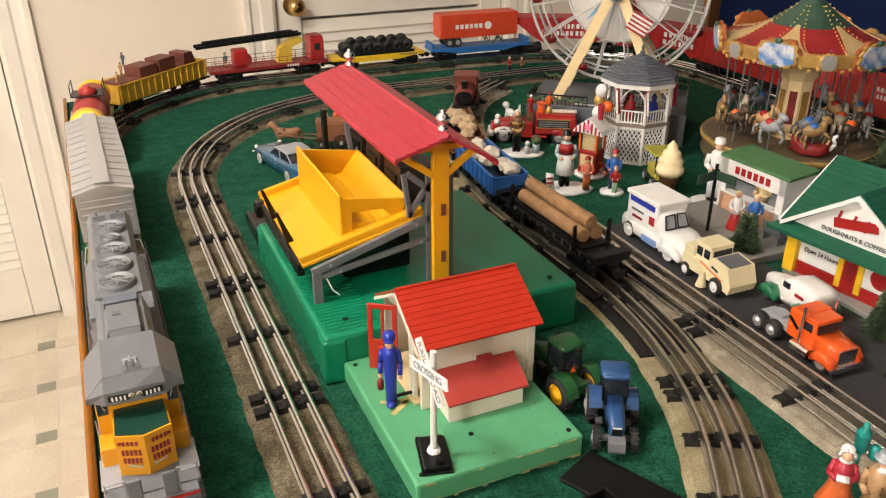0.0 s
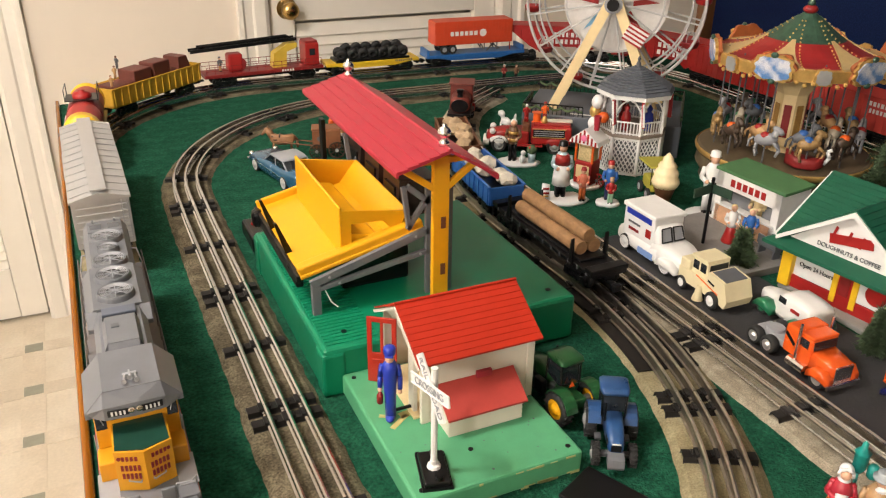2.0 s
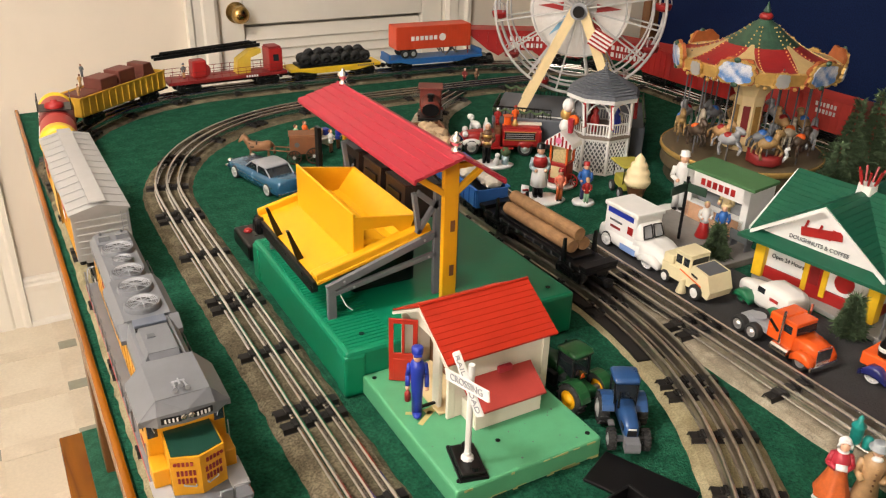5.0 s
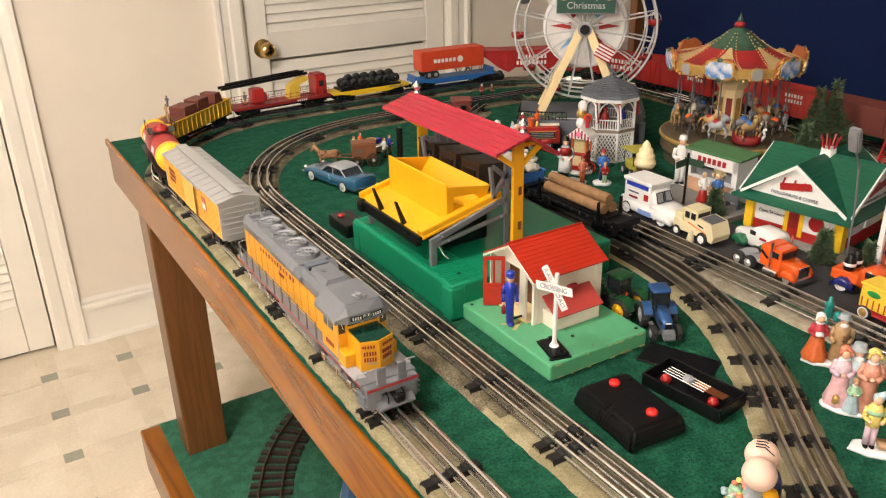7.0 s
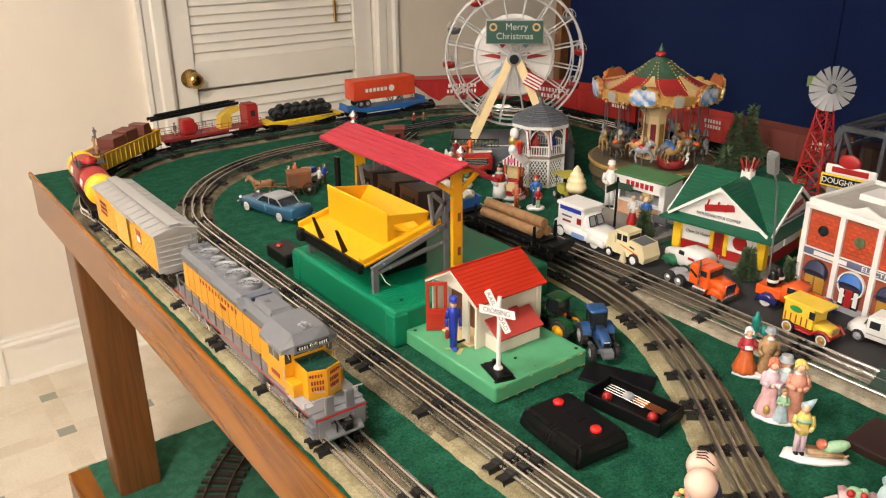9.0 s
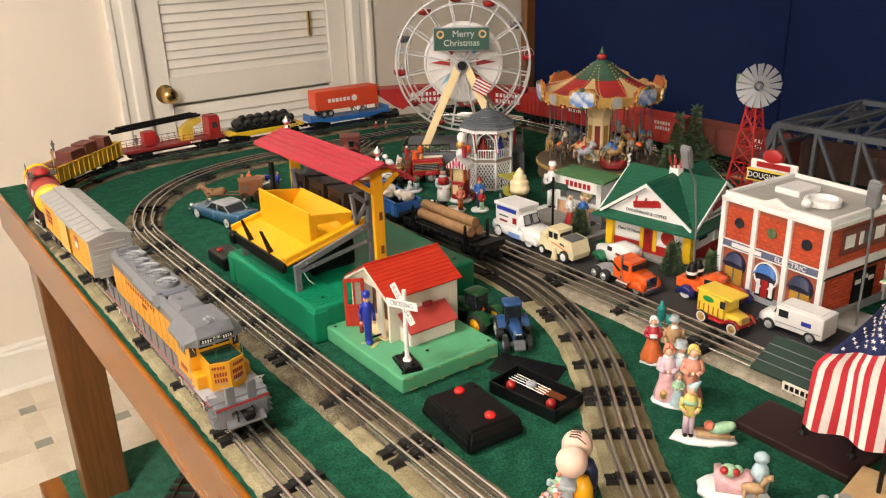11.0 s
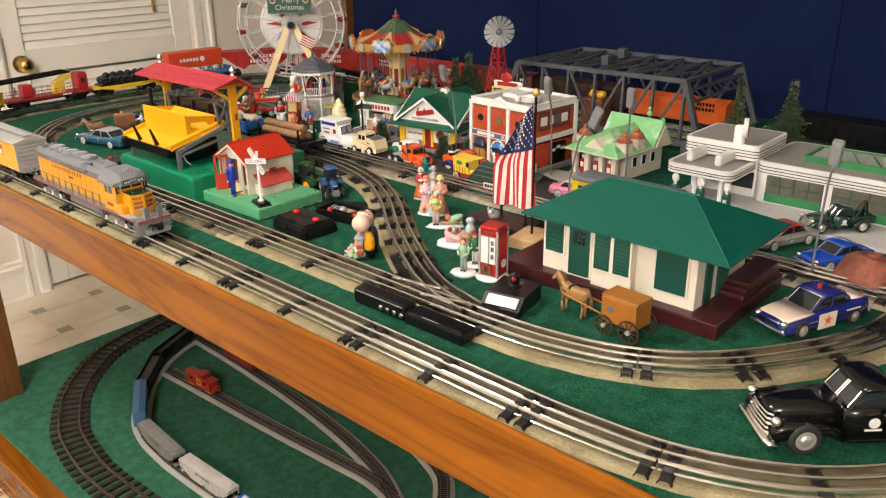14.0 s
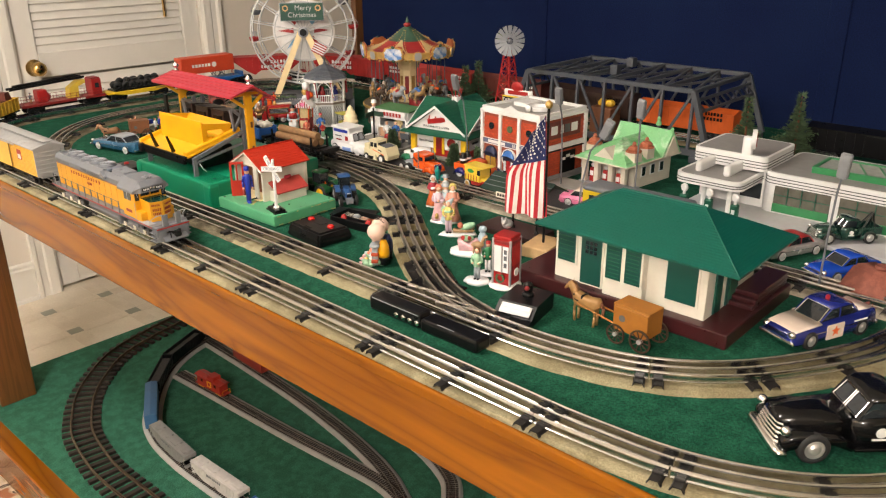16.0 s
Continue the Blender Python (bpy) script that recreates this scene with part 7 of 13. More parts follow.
def pickup(at, turn, L, W, H, paint, label, bed_m, emblem=True, crane=False):
    g = thing("toy_truck", at, turn, label, "toy truck", "toy trucks")
    r = H * 0.235
    z0 = r * 0.66
    secs = [(L * 0.1, W * 0.35, z0, H * 0.66, 0.9), (L * 0.25, W * 0.31, z0, H * 0.665, 0.75), (L * 0.38, W * 0.26, z0, H * 0.64, 0.65), (L * 0.44, W * 0.22, z0 + H * 0.04, H * 0.6, 0.55), (L * 0.468, W * 0.15, z0 + H * 0.08, H * 0.52, 0.5)]
    part("bonnet", hull(B(), secs), paint, g, "", True)
    for s in (-1, 1):
        bm = B()
        hull(bm, [(L * 0.12, W * 0.1, z0, H * 0.34, 0.6), (L * 0.22, W * 0.13, z0 + r * 0.6, H * 0.47, 0.7), (L * 0.33, W * 0.135, z0 + r * 0.7, H * 0.5, 0.7), (L * 0.43, W * 0.12, z0 + r * 0.3, H * 0.46, 0.7), (L * 0.475, W * 0.09, z0, H * 0.36, 0.6)])
        bmesh.ops.translate(bm, verts=bm.verts, vec=(0, s * W * 0.37, 0))
        part("front_wing", bm, paint, g, "", True)
        bm = B()
        hull(bm, [(-L * 0.41, W * 0.06, z0, H * 0.3, 0.6), (-L * 0.34, W * 0.09, z0 + r * 0.5, H * 0.43, 0.7), (-L * 0.24, W * 0.09, z0 + r * 0.5, H * 0.43, 0.7), (-L * 0.16, W * 0.06, z0, H * 0.28, 0.6)])
        bmesh.ops.translate(bm, verts=bm.verts, vec=(0, s * W * 0.42, 0))
        part("rear_wing", bm, paint, g, "", True)
        part("running_board", box(B(), (-L * 0.02, s * W * 0.42, z0 + H * 0.03), (L * 0.26, W * 0.13, H * 0.05), 0.001), paint, g)
        part("headlight", ball(B(), (L * 0.455, s * W * 0.39, H * 0.5), W * 0.075), CHROME, g, "chrome headlight", True)
    part("cab", hull(B(), [(-L * 0.12, W * 0.4, z0, H * 0.66, 0.9), (L * 0.0, W * 0.41, z0, H * 0.66, 0.9), (L * 0.12, W * 0.38, z0, H * 0.64, 0.9)]), paint, g, "", True)
    part("glass", hull(B(), [(-L * 0.115, W * 0.345, H * 0.6, H * 0.95, 0.85), (L * 0.03, W * 0.345, H * 0.6, H * 0.95, 0.85), (L * 0.1, W * 0.34, H * 0.6, H * 0.67, 0.85)]), GLASSY, g, "dark cab glass")
    part("cab_roof", hull(B(), [(-L * 0.135, W * 0.34, H * 0.86, H * 0.94, 0.8), (-L * 0.09, W * 0.365, H * 0.89, H, 0.75), (L * 0.01, W * 0.365, H * 0.89, H, 0.75), (L * 0.05, W * 0.33, H * 0.87, H * 0.93, 0.8)]), paint, g, "", True)
    for s in (-1, 1):
        part("pillar", cyl(B(), (L * 0.1, s * W * 0.345, H * 0.63), (L * 0.04, s * W * 0.335, H * 0.91), W * 0.022, seg=6), paint, g)
        part("pillar", box(B(), (-L * 0.115, s * W * 0.34, H * 0.78), (L * 0.05, W * 0.03, H * 0.26)), paint, g)
    bm = B()
    for s in (-1, 1):
        tube(bm, [(L * 0.105, s * W * 0.02, H * 0.655), (L * 0.105, s * W * 0.31, H * 0.655), (L * 0.048, s * W * 0.29, H * 0.895), (L * 0.048, s * W * 0.02, H * 0.9), (L * 0.105, s * W * 0.02, H * 0.655)], W * 0.007, 5)
    part("windscreen_frame", bm, CHROME, g, "chrome windscreen frame")
    bm = B()
    for k in range(5):
        w = W * (0.34 - 0.022 * k)
        x, z = L * (0.492 - 0.004 * k), H * (0.26 + 0.062 * k)
        tube(bm, [(x - L * 0.03, -w, z), (x - L * 0.006, -w * 0.8, z), (x, 0, z), (x - L * 0.006, w * 0.8, z), (x - L * 0.03, w, z)], H * 0.024, 7)
    part("grille", bm, CHROME, g, "chrome slatted grille")
    part("bumper", hull(B(), [(L * 0.455, W * 0.52, H * 0.12, H * 0.23, 0.8), (L * 0.495, W * 0.5, H * 0.11, H * 0.24, 0.8), (L * 0.512, W * 0.44, H * 0.12, H * 0.23, 0.8)]), CHROME, g, "chrome bumper", True)
    part("bed_floor", box(B(), (-L * 0.31, 0, H * 0.36), (L * 0.36, W * 0.7, H * 0.06)), paint, g)
    for s in (-1, 1):
        part("bed_side", box(B(), (-L * 0.31, s * W * 0.36, H * 0.5), (L * 0.36, W * 0.03, H * 0.26), 0.0008), bed_m, g, "bed side")
        part("bed_end", box(B(), (-L * 0.31 + s * L * 0.18, 0, H * 0.48), (L * 0.012, W * 0.7, H * 0.24), 0.0008), bed_m, g)
        if emblem:
            part("door_emblem", lathe(B(), [(0.0001, 0), (H * 0.085, 0), (H * 0.085, 0.0006), (0.0001, 0.0006)], seg=16), WHITE, g, "round white door emblem").matrix_basis = pose(-L * 0.02, s * W * 0.412, H * 0.44, -90 * s, 0, 0)
            part("lettering_bar", box(B(), (-L * 0.02, s * W * 0.413, H * 0.325), (L * 0.085, 0.0008, H * 0.03)), WHITE, g)
        part("door_handle", box(B(), (-L * 0.07, s * W * 0.415, H * 0.57), (L * 0.03, 0.0015, H * 0.03), 0.0004), CHROME, g)
    for x in (-L * 0.29, L * 0.32):
        for s in (-1, 1):
            road_wheel(g, x, s * W * 0.455, r * 1.06, W * 0.13, CHROME, s, False)
    part("underbody", box(B(), (0, 0, z0 + 0.002), (L * 0.8, W * 0.55, 0.006)), BLACK, g)
    if crane:
        bm = B()
        for s in (-1, 1):
            tube(bm, [(-L * 0.2, s * W * 0.2, H * 0.4), (-L * 0.38, s * W * 0.05, H * 1.12), (-L * 0.42, s * W * 0.2, H * 0.4)], 0.0016, 5)
        part("tow_boom", bm, BLACK, g, "black tow boom")
    return g


pickup((0.24, 1.513, T), 134, 0.205, 0.076, 0.0685, GLOSSBLACK, "glossy black toy pickup truck with wooden bed and chrome grille", mat("orange_bed_wood", (0.5, 0.2, 0.06), 0.5))
pk = pose(0.24, 1.513, T, 0, 0, 134)
for dx, dy, rr in ((-0.055, 0.01, 0.0165), (-0.075, -0.01, 0.015), (-0.05, -0.016, 0.0135)):
    bm = B()
    ball(bm, (0, 0, 0), rr, (1.3, 1, 0.8), 12)
    for v in bm.verts:
        v.co += Vector((noise.noise(v.co * 90), noise.noise(v.co * 90 + Vector((5, 0, 0))), noise.noise(v.co * 90 + Vector((0, 5, 0))))) * 0.003
    ob = new("feed_sack", mesh_of("feed_sack", bm, mat("sack_cloth", (0.52, 0.42, 0.29), 0.85, bump=0.4), True))
    ob.matrix_basis = pk @ pose(dx, dy, 0.0385)
    tagged(ob, "cream cloth sack lying in the pickup's wooden bed", "sack", "sacks in the pickup")
pickup((0.826, 1.7145, T + 0.0078), 135.5, 0.115, 0.045, 0.043, mat("bottle_green", (0.008, 0.04, 0.028), 0.25, coat=0.7), "dark green toy tow truck with boom", bpy.data.materials["bottle_green"], True, True)


def wheels_for(g, xs, y, r, w, rim, white=False):
    for x in xs:
        for s in (-1, 1):
            road_wheel(g, x, s * y, r, w, rim, s, white)


def ice_cream_truck():
    g = resized(0.98, thing("toy_truck", (0.682, 2.8, T + 0.003), -90, "white toy ice cream truck with blue lettering panels", "toy truck", "street vehicles"), 0.84, 0.88)
    part("box", box(B(), (-0.022, 0, 0.042), (0.062, 0.054, 0.05), 0.003), WHITE, g, "white box body")
    part("box_lid", box(B(), (-0.022, 0, 0.0685), (0.066, 0.058, 0.007), 0.002), WHITE, g)
    part("lower_body", hull(B(), [(-0.062, 0.026, 0.01, 0.03, 0.7), (-0.03, 0.03, 0.008, 0.03, 0.7), (0.02, 0.03, 0.008, 0.03, 0.7)]), WHITE, g, "", True)
    part("cab", hull(B(), [(0.006, 0.026, 0.02, 0.06, 0.7), (0.012, 0.026, 0.02, 0.058, 0.6), (0.019, 0.024, 0.02, 0.04, 0.6)]), WHITE, g, "white rounded cab", True)
    part("bonnet", hull(B(), [(0.008, 0.029, 0.01, 0.036, 0.8), (0.035, 0.027, 0.01, 0.035, 0.75), (0.056, 0.022, 0.01, 0.029, 0.65), (0.064, 0.017, 0.012, 0.022, 0.6)]), WHITE, g, "white rounded bonnet", True)
    for s in (-1, 1):
        bm = B()
        hull(bm, [(0.022, 0.007, 0.008, 0.016, 0.6), (0.032, 0.009, 0.012, 0.024, 0.7), (0.046, 0.009, 0.012, 0.024, 0.7), (0.058, 0.006, 0.008, 0.016, 0.6)])
        bmesh.ops.translate(bm, verts=bm.verts, vec=(0, s * 0.025, 0))
        part("wing", bm, WHITE, g, "", True)
        part("blue_skirt", box(B(), (0.0, s * 0.0295, 0.0135), (0.03, 0.002, 0.01), 0.0005), mat("pale_blue_paint", (0.2, 0.32, 0.62), 0.4) if s < 0 else bpy.data.materials["pale_blue_paint"], g)
        part("name_panel", box(B(), (-0.022, s * 0.0273, 0.0605), (0.05, 0.0008, 0.008)), DOLLBLUE, g, "blue lettering panel")
        part("lettering_bar", box(B(), (-0.03, s * 0.0273, 0.046), (0.024, 0.0008, 0.003)), DKGREY, g)
        part("lettering_bar", box(B(), (-0.03, s * 0.0273, 0.036), (0.02, 0.0008, 0.004)), DKRED, g)
        part("menu_panel", box(B(), (-0.001, s * 0.0273, 0.042), (0.01, 0.0008, 0.012)), RED, g)
    bm = B()
    for s in (-1, 1):
        tube(bm, [(0.0205, s * 0.002, 0.037), (0.0205, s * 0.02, 0.037), (0.0145, s * 0.018, 0.0545), (0.0145, s * 0.002, 0.0555), (0.0205, s * 0.002, 0.037)], 0.0009, 5)
    part("windscreen_frame", bm, BLACK, g, "black outlined windscreen")
    part("windscreen", box(B(), (0.0165, 0, 0.0455), (0.0012, 0.036, 0.018), rot=(0, -19, 0)), LTGREY, g)
    wheels_for(g, (-0.043, 0.038), 0.026, 0.0115, 0.008, WHITE, True)


ice_cream_truck()
SWEEP = mat("sweeper_cream", (0.68, 0.6, 0.38), 0.5, var=0.06)


def sweeper():
    g = resized(0.74, thing("toy_sweeper", (0.674, 2.696, T + 0.003), -90, "cream toy street sweeper with cab and side brush", "toy truck", "street vehicles"), 0.75, 0.8)
    bm = B()
    prism(bm, [(-0.052, 0.014), (0.03, 0.014), (0.052, 0.01), (0.056, 0.022), (0.046, 0.046), (0.012, 0.05), (0.006, 0.034), (-0.052, 0.034)], "y", -0.025, 0.025)
    part("body", bm, SWEEP, g, "cream angular body")
    part("cab", box(B(), (-0.012, 0, 0.045), (0.034, 0.042, 0.026), 0.002), SWEEP, g, "cream cab with dark windows")
    part("cab_roof", box(B(), (-0.014, 0, 0.0595), (0.036, 0.044, 0.004), 0.001), SWEEP, g)
    part("engine_box", box(B(), (-0.042, 0, 0.04), (0.022, 0.046, 0.016), 0.002), SWEEP, g)
    for s in (-1, 1):
        for x in (-0.02, -0.004):
            part("window", box(B(), (x, s * 0.0213, 0.048), (0.012, 0.0008, 0.013)), GLASSY, g)
        part("stripe", box(B(), (0.012, s * 0.0253, 0.03), (0.05, 0.0008, 0.002), rot=(0, 12, 0)), ORANGE, g, "orange stripe")
        part("lettering_bar", box(B(), (0.02, s * 0.0253, 0.036), (0.014, 0.0008, 0.003), rot=(0, 12, 0)), BLACK, g)
    part("front_window", box(B(), (0.0055, 0, 0.048), (0.0008, 0.034, 0.014)), GLASSY, g)
    part("hatch_line", box(B(), (0.03, 0, 0.0485), (0.03, 0.04, 0.001), rot=(0, 7, 0)), DKGREY, g)
    part("side_brush", lathe(B(), [(0.004, 0.024), (0.006, 0.012), (0.009, 0.002), (0.0001, 0.001)], (0.0, -0.028, 0), 12), SWEEP, g)
    wheels_for(g, (0.028,), 0.026, 0.013, 0.009, WHITE)
    wheels_for(g, (-0.042,), 0.024, 0.0105, 0.007, WHITE)


sweeper()


def panel_car():
    g = resized(0.86, thing("toy_car", (0.718, 2.622, T + 0.003), 86, "white toy delivery car with green wings", "toy car", "street vehicles"))
    part("body", hull(B(), [(-0.05, 0.019, 0.01, 0.036, 0.8), (-0.044, 0.0205, 0.008, 0.041, 0.8), (-0.03, 0.021, 0.008, 0.043, 0.8), (-0.004, 0.021, 0.008, 0.043, 0.8), (0.006, 0.019, 0.008, 0.038, 0.7), (0.011, 0.015, 0.008, 0.031, 0.6), (0.03, 0.012, 0.009, 0.029, 0.4), (0.046, 0.008, 0.011, 0.025, 0.3), (0.05, 0.004, 0.014, 0.02, 0.3)]), WHITE, g, "white rounded body", True)
    for s in (-1, 1):
        for xa in (0.022, -0.036):
            bm = B()
            hull(bm, [(xa - 0.014, 0.006, 0.006, 0.014, 0.6), (xa - 0.004, 0.009, 0.012, 0.023, 0.7), (xa + 0.008, 0.009, 0.012, 0.022, 0.7), (xa + 0.018, 0.006, 0.006, 0.012, 0.6)])
            bmesh.ops.translate(bm, verts=bm.verts, vec=(0, s * 0.021, 0))
            part("wing", bm, mat("wing_green", (0.01, 0.14, 0.06), 0.3, coat=0.5) if xa > 0 and s < 0 else bpy.data.materials["wing_green"], g, "green wing", True)
        part("side_window", box(B(), (-0.003, s * 0.0205, 0.034), (0.012, 0.0012, 0.008), 0.0004), GLASSY, g)
        part("lettering_bar", box(B(), (-0.026, s * 0.0212, 0.029), (0.014, 0.0012, 0.004)), RED, g)
    wheels_for(g, (0.026, -0.032), 0.021, 0.01, 0.006, bpy.data.materials["wing_green"])


panel_car()


def semi():
    g = resized(0.85, thing("toy_semi_tractor", (0.664, 2.557, T + 0.003), -92, "orange toy semi truck tractor with chrome trim and grey frame", "toy truck", "street vehicles"))
    om = mat("semi_orange", (0.72, 0.1, 0.012), 0.25, coat=0.6, var=0.05)
    part("frame", box(B(), (-0.03, 0, 0.016), (0.062, 0.022, 0.008), 0.001), LTGREY, g, "grey frame")
    part("fifth_wheel", lathe(B(), [(0.0001, 0.02), (0.011, 0.02), (0.011, 0.024), (0.0001, 0.025)], (-0.042, 0, 0), 14), LTGREY, g)
    part("sleeper", box(B(), (0.002, 0, 0.036), (0.022, 0.044, 0.036), 0.003), om, g, "orange sleeper box")
    part("cab", box(B(), (0.02, 0, 0.032), (0.02, 0.04, 0.034), 0.003), om, g)
    part("cab_roof", box(B(), (0.02, 0, 0.0505), (0.021, 0.038, 0.004), 0.002), om, g)
    part("windscreen", box(B(), (0.0305, 0, 0.042), (0.0012, 0.034, 0.01), rot=(0, -10, 0)), GLASSY, g)
    part("bonnet", hull(B(), [(0.03, 0.019, 0.014, 0.036, 0.9), (0.05, 0.017, 0.014, 0.034, 0.85), (0.06, 0.015, 0.014, 0.032, 0.85)]), om, g, "orange bonnet", True)
    part("grille", box(B(), (0.0612, 0, 0.022), (0.002, 0.026, 0.02), 0.0008), CHROME, g, "chrome grille")
    part("bumper", box(B(), (0.0635, 0, 0.009), (0.004, 0.048, 0.007), 0.001), CHROME, g, "chrome bumper")
    for s in (-1, 1):
        bm = B()
        hull(bm, [(0.033, 0.006, 0.008, 0.017, 0.6), (0.042, 0.008, 0.013, 0.025, 0.7), (0.054, 0.008, 0.013, 0.025, 0.7), (0.062, 0.006, 0.01, 0.018, 0.6)])
        bmesh.ops.translate(bm, verts=bm.verts, vec=(0, s * 0.019, 0))
        part("wing", bm, om, g, "", True)
        part("exhaust_pipe", cyl(B(), (0.014, s * 0.0235, 0.02), (0.014, s * 0.0235, 0.064), 0.0018, seg=8), CHROME, g, "chrome exhaust pipe")
        part("fuel_tank", cyl(B(), (0.004, s * 0.022, 0.012), (0.03, s * 0.022, 0.012), 0.006, seg=12), CHROME, g, "chrome fuel tank")
        part("side_window", box(B(), (0.02, s * 0.0205, 0.042), (0.012, 0.0008, 0.01)), GLASSY, g)
        part("black_stripe", box(B(), (0.001, s * 0.0224, 0.038), (0.018, 0.0008, 0.004), rot=(0, 35, 0)), BLACK, g)
    wheels_for(g, (-0.052, -0.029), 0.019, 0.0115, 0.011, CHROME)
    wheels_for(g, (0.048,), 0.02, 0.0115, 0.008, CHROME)


semi()


def hot_rod():
    g = resized(0.9, thing("toy_car", (0.714, 2.43, T + 0.003), -85, "orange toy vintage pickup with dark blue wings", "toy car", "street vehicles"))
    om = bpy.data.materials["semi_orange"]
    part("bonnet", hull(B(), [(0.008, 0.018, 0.014, 0.034, 0.85), (0.034, 0.014, 0.014, 0.032, 0.8), (0.044, 0.011, 0.014, 0.028, 0.8)]), om, g, "", True)
    part("cab", hull(B(), [(-0.022, 0.02, 0.014, 0.042, 0.8), (-0.008, 0.022, 0.014, 0.047, 0.8), (0.01, 0.02, 0.014, 0.042, 0.8)]), om, g, "orange cab", True)
    part("bed", box(B(), (-0.042, 0, 0.024), (0.042, 0.04, 0.016), 0.002), om, g)
    nv = mat("wing_navy", (0.015, 0.02, 0.14), 0.25, coat=0.6)
    for s in (-1, 1):
        for xa in (0.03, -0.042):
            bm = B()
            hull(bm, [(xa - 0.016, 0.006, 0.006, 0.013, 0.6), (xa - 0.004, 0.009, 0.012, 0.024, 0.7), (xa + 0.006, 0.009, 0.012, 0.024, 0.7), (xa + 0.017, 0.006, 0.006, 0.014, 0.6)])
            bmesh.ops.translate(bm, verts=bm.verts, vec=(0, s * 0.022, 0))
            part("wing", bm, nv, g, "dark blue wing", True)
        part("side_window", box(B(), (-0.005, s * 0.0215, 0.038), (0.014, 0.0012, 0.009), 0.0004), GLASSY, g)
    wheels_for(g, (0.03, -0.042), 0.022, 0.0115, 0.007, WHITE, True)
    for y in (-0.009, 0.009):
        can = part("barrel", lathe(B(), [(0.0075, 0.031), (0.0088, 0.037), (0.0085, 0.047), (0.0055, 0.053), (0.0055, 0.057)], (-0.042, y, 0), 12), BLACK, g, "black barrel with white band", True)
        part("white_band", lathe(B(), [(0.0087, 0.039), (0.0091, 0.0395), (0.0091, 0.0435), (0.0087, 0.044), (0.0087, 0.039)], (-0.042, y, 0), 12, False), WHITE, can)


hot_rod()


def delivery_van():
    g = resized(0.86, thing("toy_van", (0.66, 2.38, T + 0.003), -94, "yellow toy vintage delivery van with red and green trim", "toy van", "street vehicles"))
    ym = mat("van_yellow", (0.74, 0.52, 0.05), 0.35, var=0.06)
    part("box", box(B(), (-0.014, 0, 0.035), (0.05, 0.038, 0.034), 0.002), ym, g, "yellow panelled box")
    part("roof", box(B(), (-0.008, 0, 0.054), (0.066, 0.041, 0.004), 0.0015), ym, g)
    part("bonnet", hull(B(), [(0.012, 0.016, 0.014, 0.03, 0.8), (0.036, 0.012, 0.014, 0.027, 0.75)]), ym, g, "", True)
    part("chassis", box(B(), (0, 0, 0.0145), (0.08, 0.034, 0.005), 0.001), RED, g, "red chassis")
    part("radiator", box(B(), (0.0375, 0, 0.0205), (0.003, 0.02, 0.014), 0.001), GOLD, g)
    for s in (-1, 1):
        part("emblem", ball(B(), (-0.018, s * 0.0192, 0.043), 0.009, (1.2, 0.08, 0.55)), mat("emblem_green", (0.02, 0.25, 0.05), 0.4) if s < 0 else bpy.data.materials["emblem_green"], g, "green oval emblem")
        bm = B()
        for i in range(5):
            box(bm, (-0.034 + i * 0.009, s * 0.0194, 0.027), (0.0015, 0.001, 0.014))
        part("panel_strip", bm, RED, g)
        part("window", box(B(), (0.009, s * 0.0192, 0.042), (0.009, 0.0008, 0.012)), GLASSY, g)
        part("wing", tube(B(), [(0.042, s * 0.019, 0.014), (0.034, s * 0.019, 0.023), (0.022, s * 0.019, 0.022), (0.01, s * 0.019, 0.012), (-0.014, s * 0.019, 0.012)], 0.0022, 6), RED, g)
    wheels_for(g, (0.03, -0.028), 0.0185, 0.0105, 0.005, GOLD, True)


delivery_van()


def mail_van():
    g = thing("toy_mail_van", (0.712, 2.308, T + 0.003), 92, "boxy white toy mail van with a blue side mark", "toy van", "street vehicles")
    body = part("cargo_box", box(B(), (-0.012, 0, 0.024), (0.064, 0.038, 0.03), 0.002), WHITE, g, "white cargo box")
    part("roof_panel", box(B(), (-0.012, 0, 0.0396), (0.05, 0.026, 0.0014), 0.0006), WHITE, body)
    part("hood", hull(B(), [(0.018, 0.018, 0.009, 0.026, 0.8), (0.034, 0.017, 0.009, 0.0225, 0.75), (0.044, 0.015, 0.01, 0.02, 0.7)]), WHITE, g, "short white hood", True)
    part("windscreen", box(B(), (0.0215, 0, 0.0315), (0.0014, 0.031, 0.012), 0.0004, rot=(0, -18, 0)), GLASSY, g)
    part("grille", box(B(), (0.0445, 0, 0.0145), (0.0014, 0.02, 0.005), 0.0004), DKGREY, g)
    part("bumper", box(B(), (0.0455, 0, 0.009), (0.003, 0.034, 0.004), 0.001), DKGREY, g, "dark bumper")
    for sd in (-1, 1):
        part("side_window", box(B(), (0.009, sd * 0.0192, 0.03), (0.013, 0.001, 0.01), 0.0004), GLASSY, body)
        part("blue_mark", box(B(), (-0.022, sd * 0.0192, 0.025), (0.013, 0.0008, 0.006), 0.0003), DOLLBLUE, body, "small blue side mark")
        part("side_line", box(B(), (-0.012, sd * 0.0192, 0.0165), (0.06, 0.0008, 0.0012)), LTGREY, body)
    wheels_for(g, (0.028, -0.028), 0.017, 0.0085, 0.005, LTGREY)


mail_van()

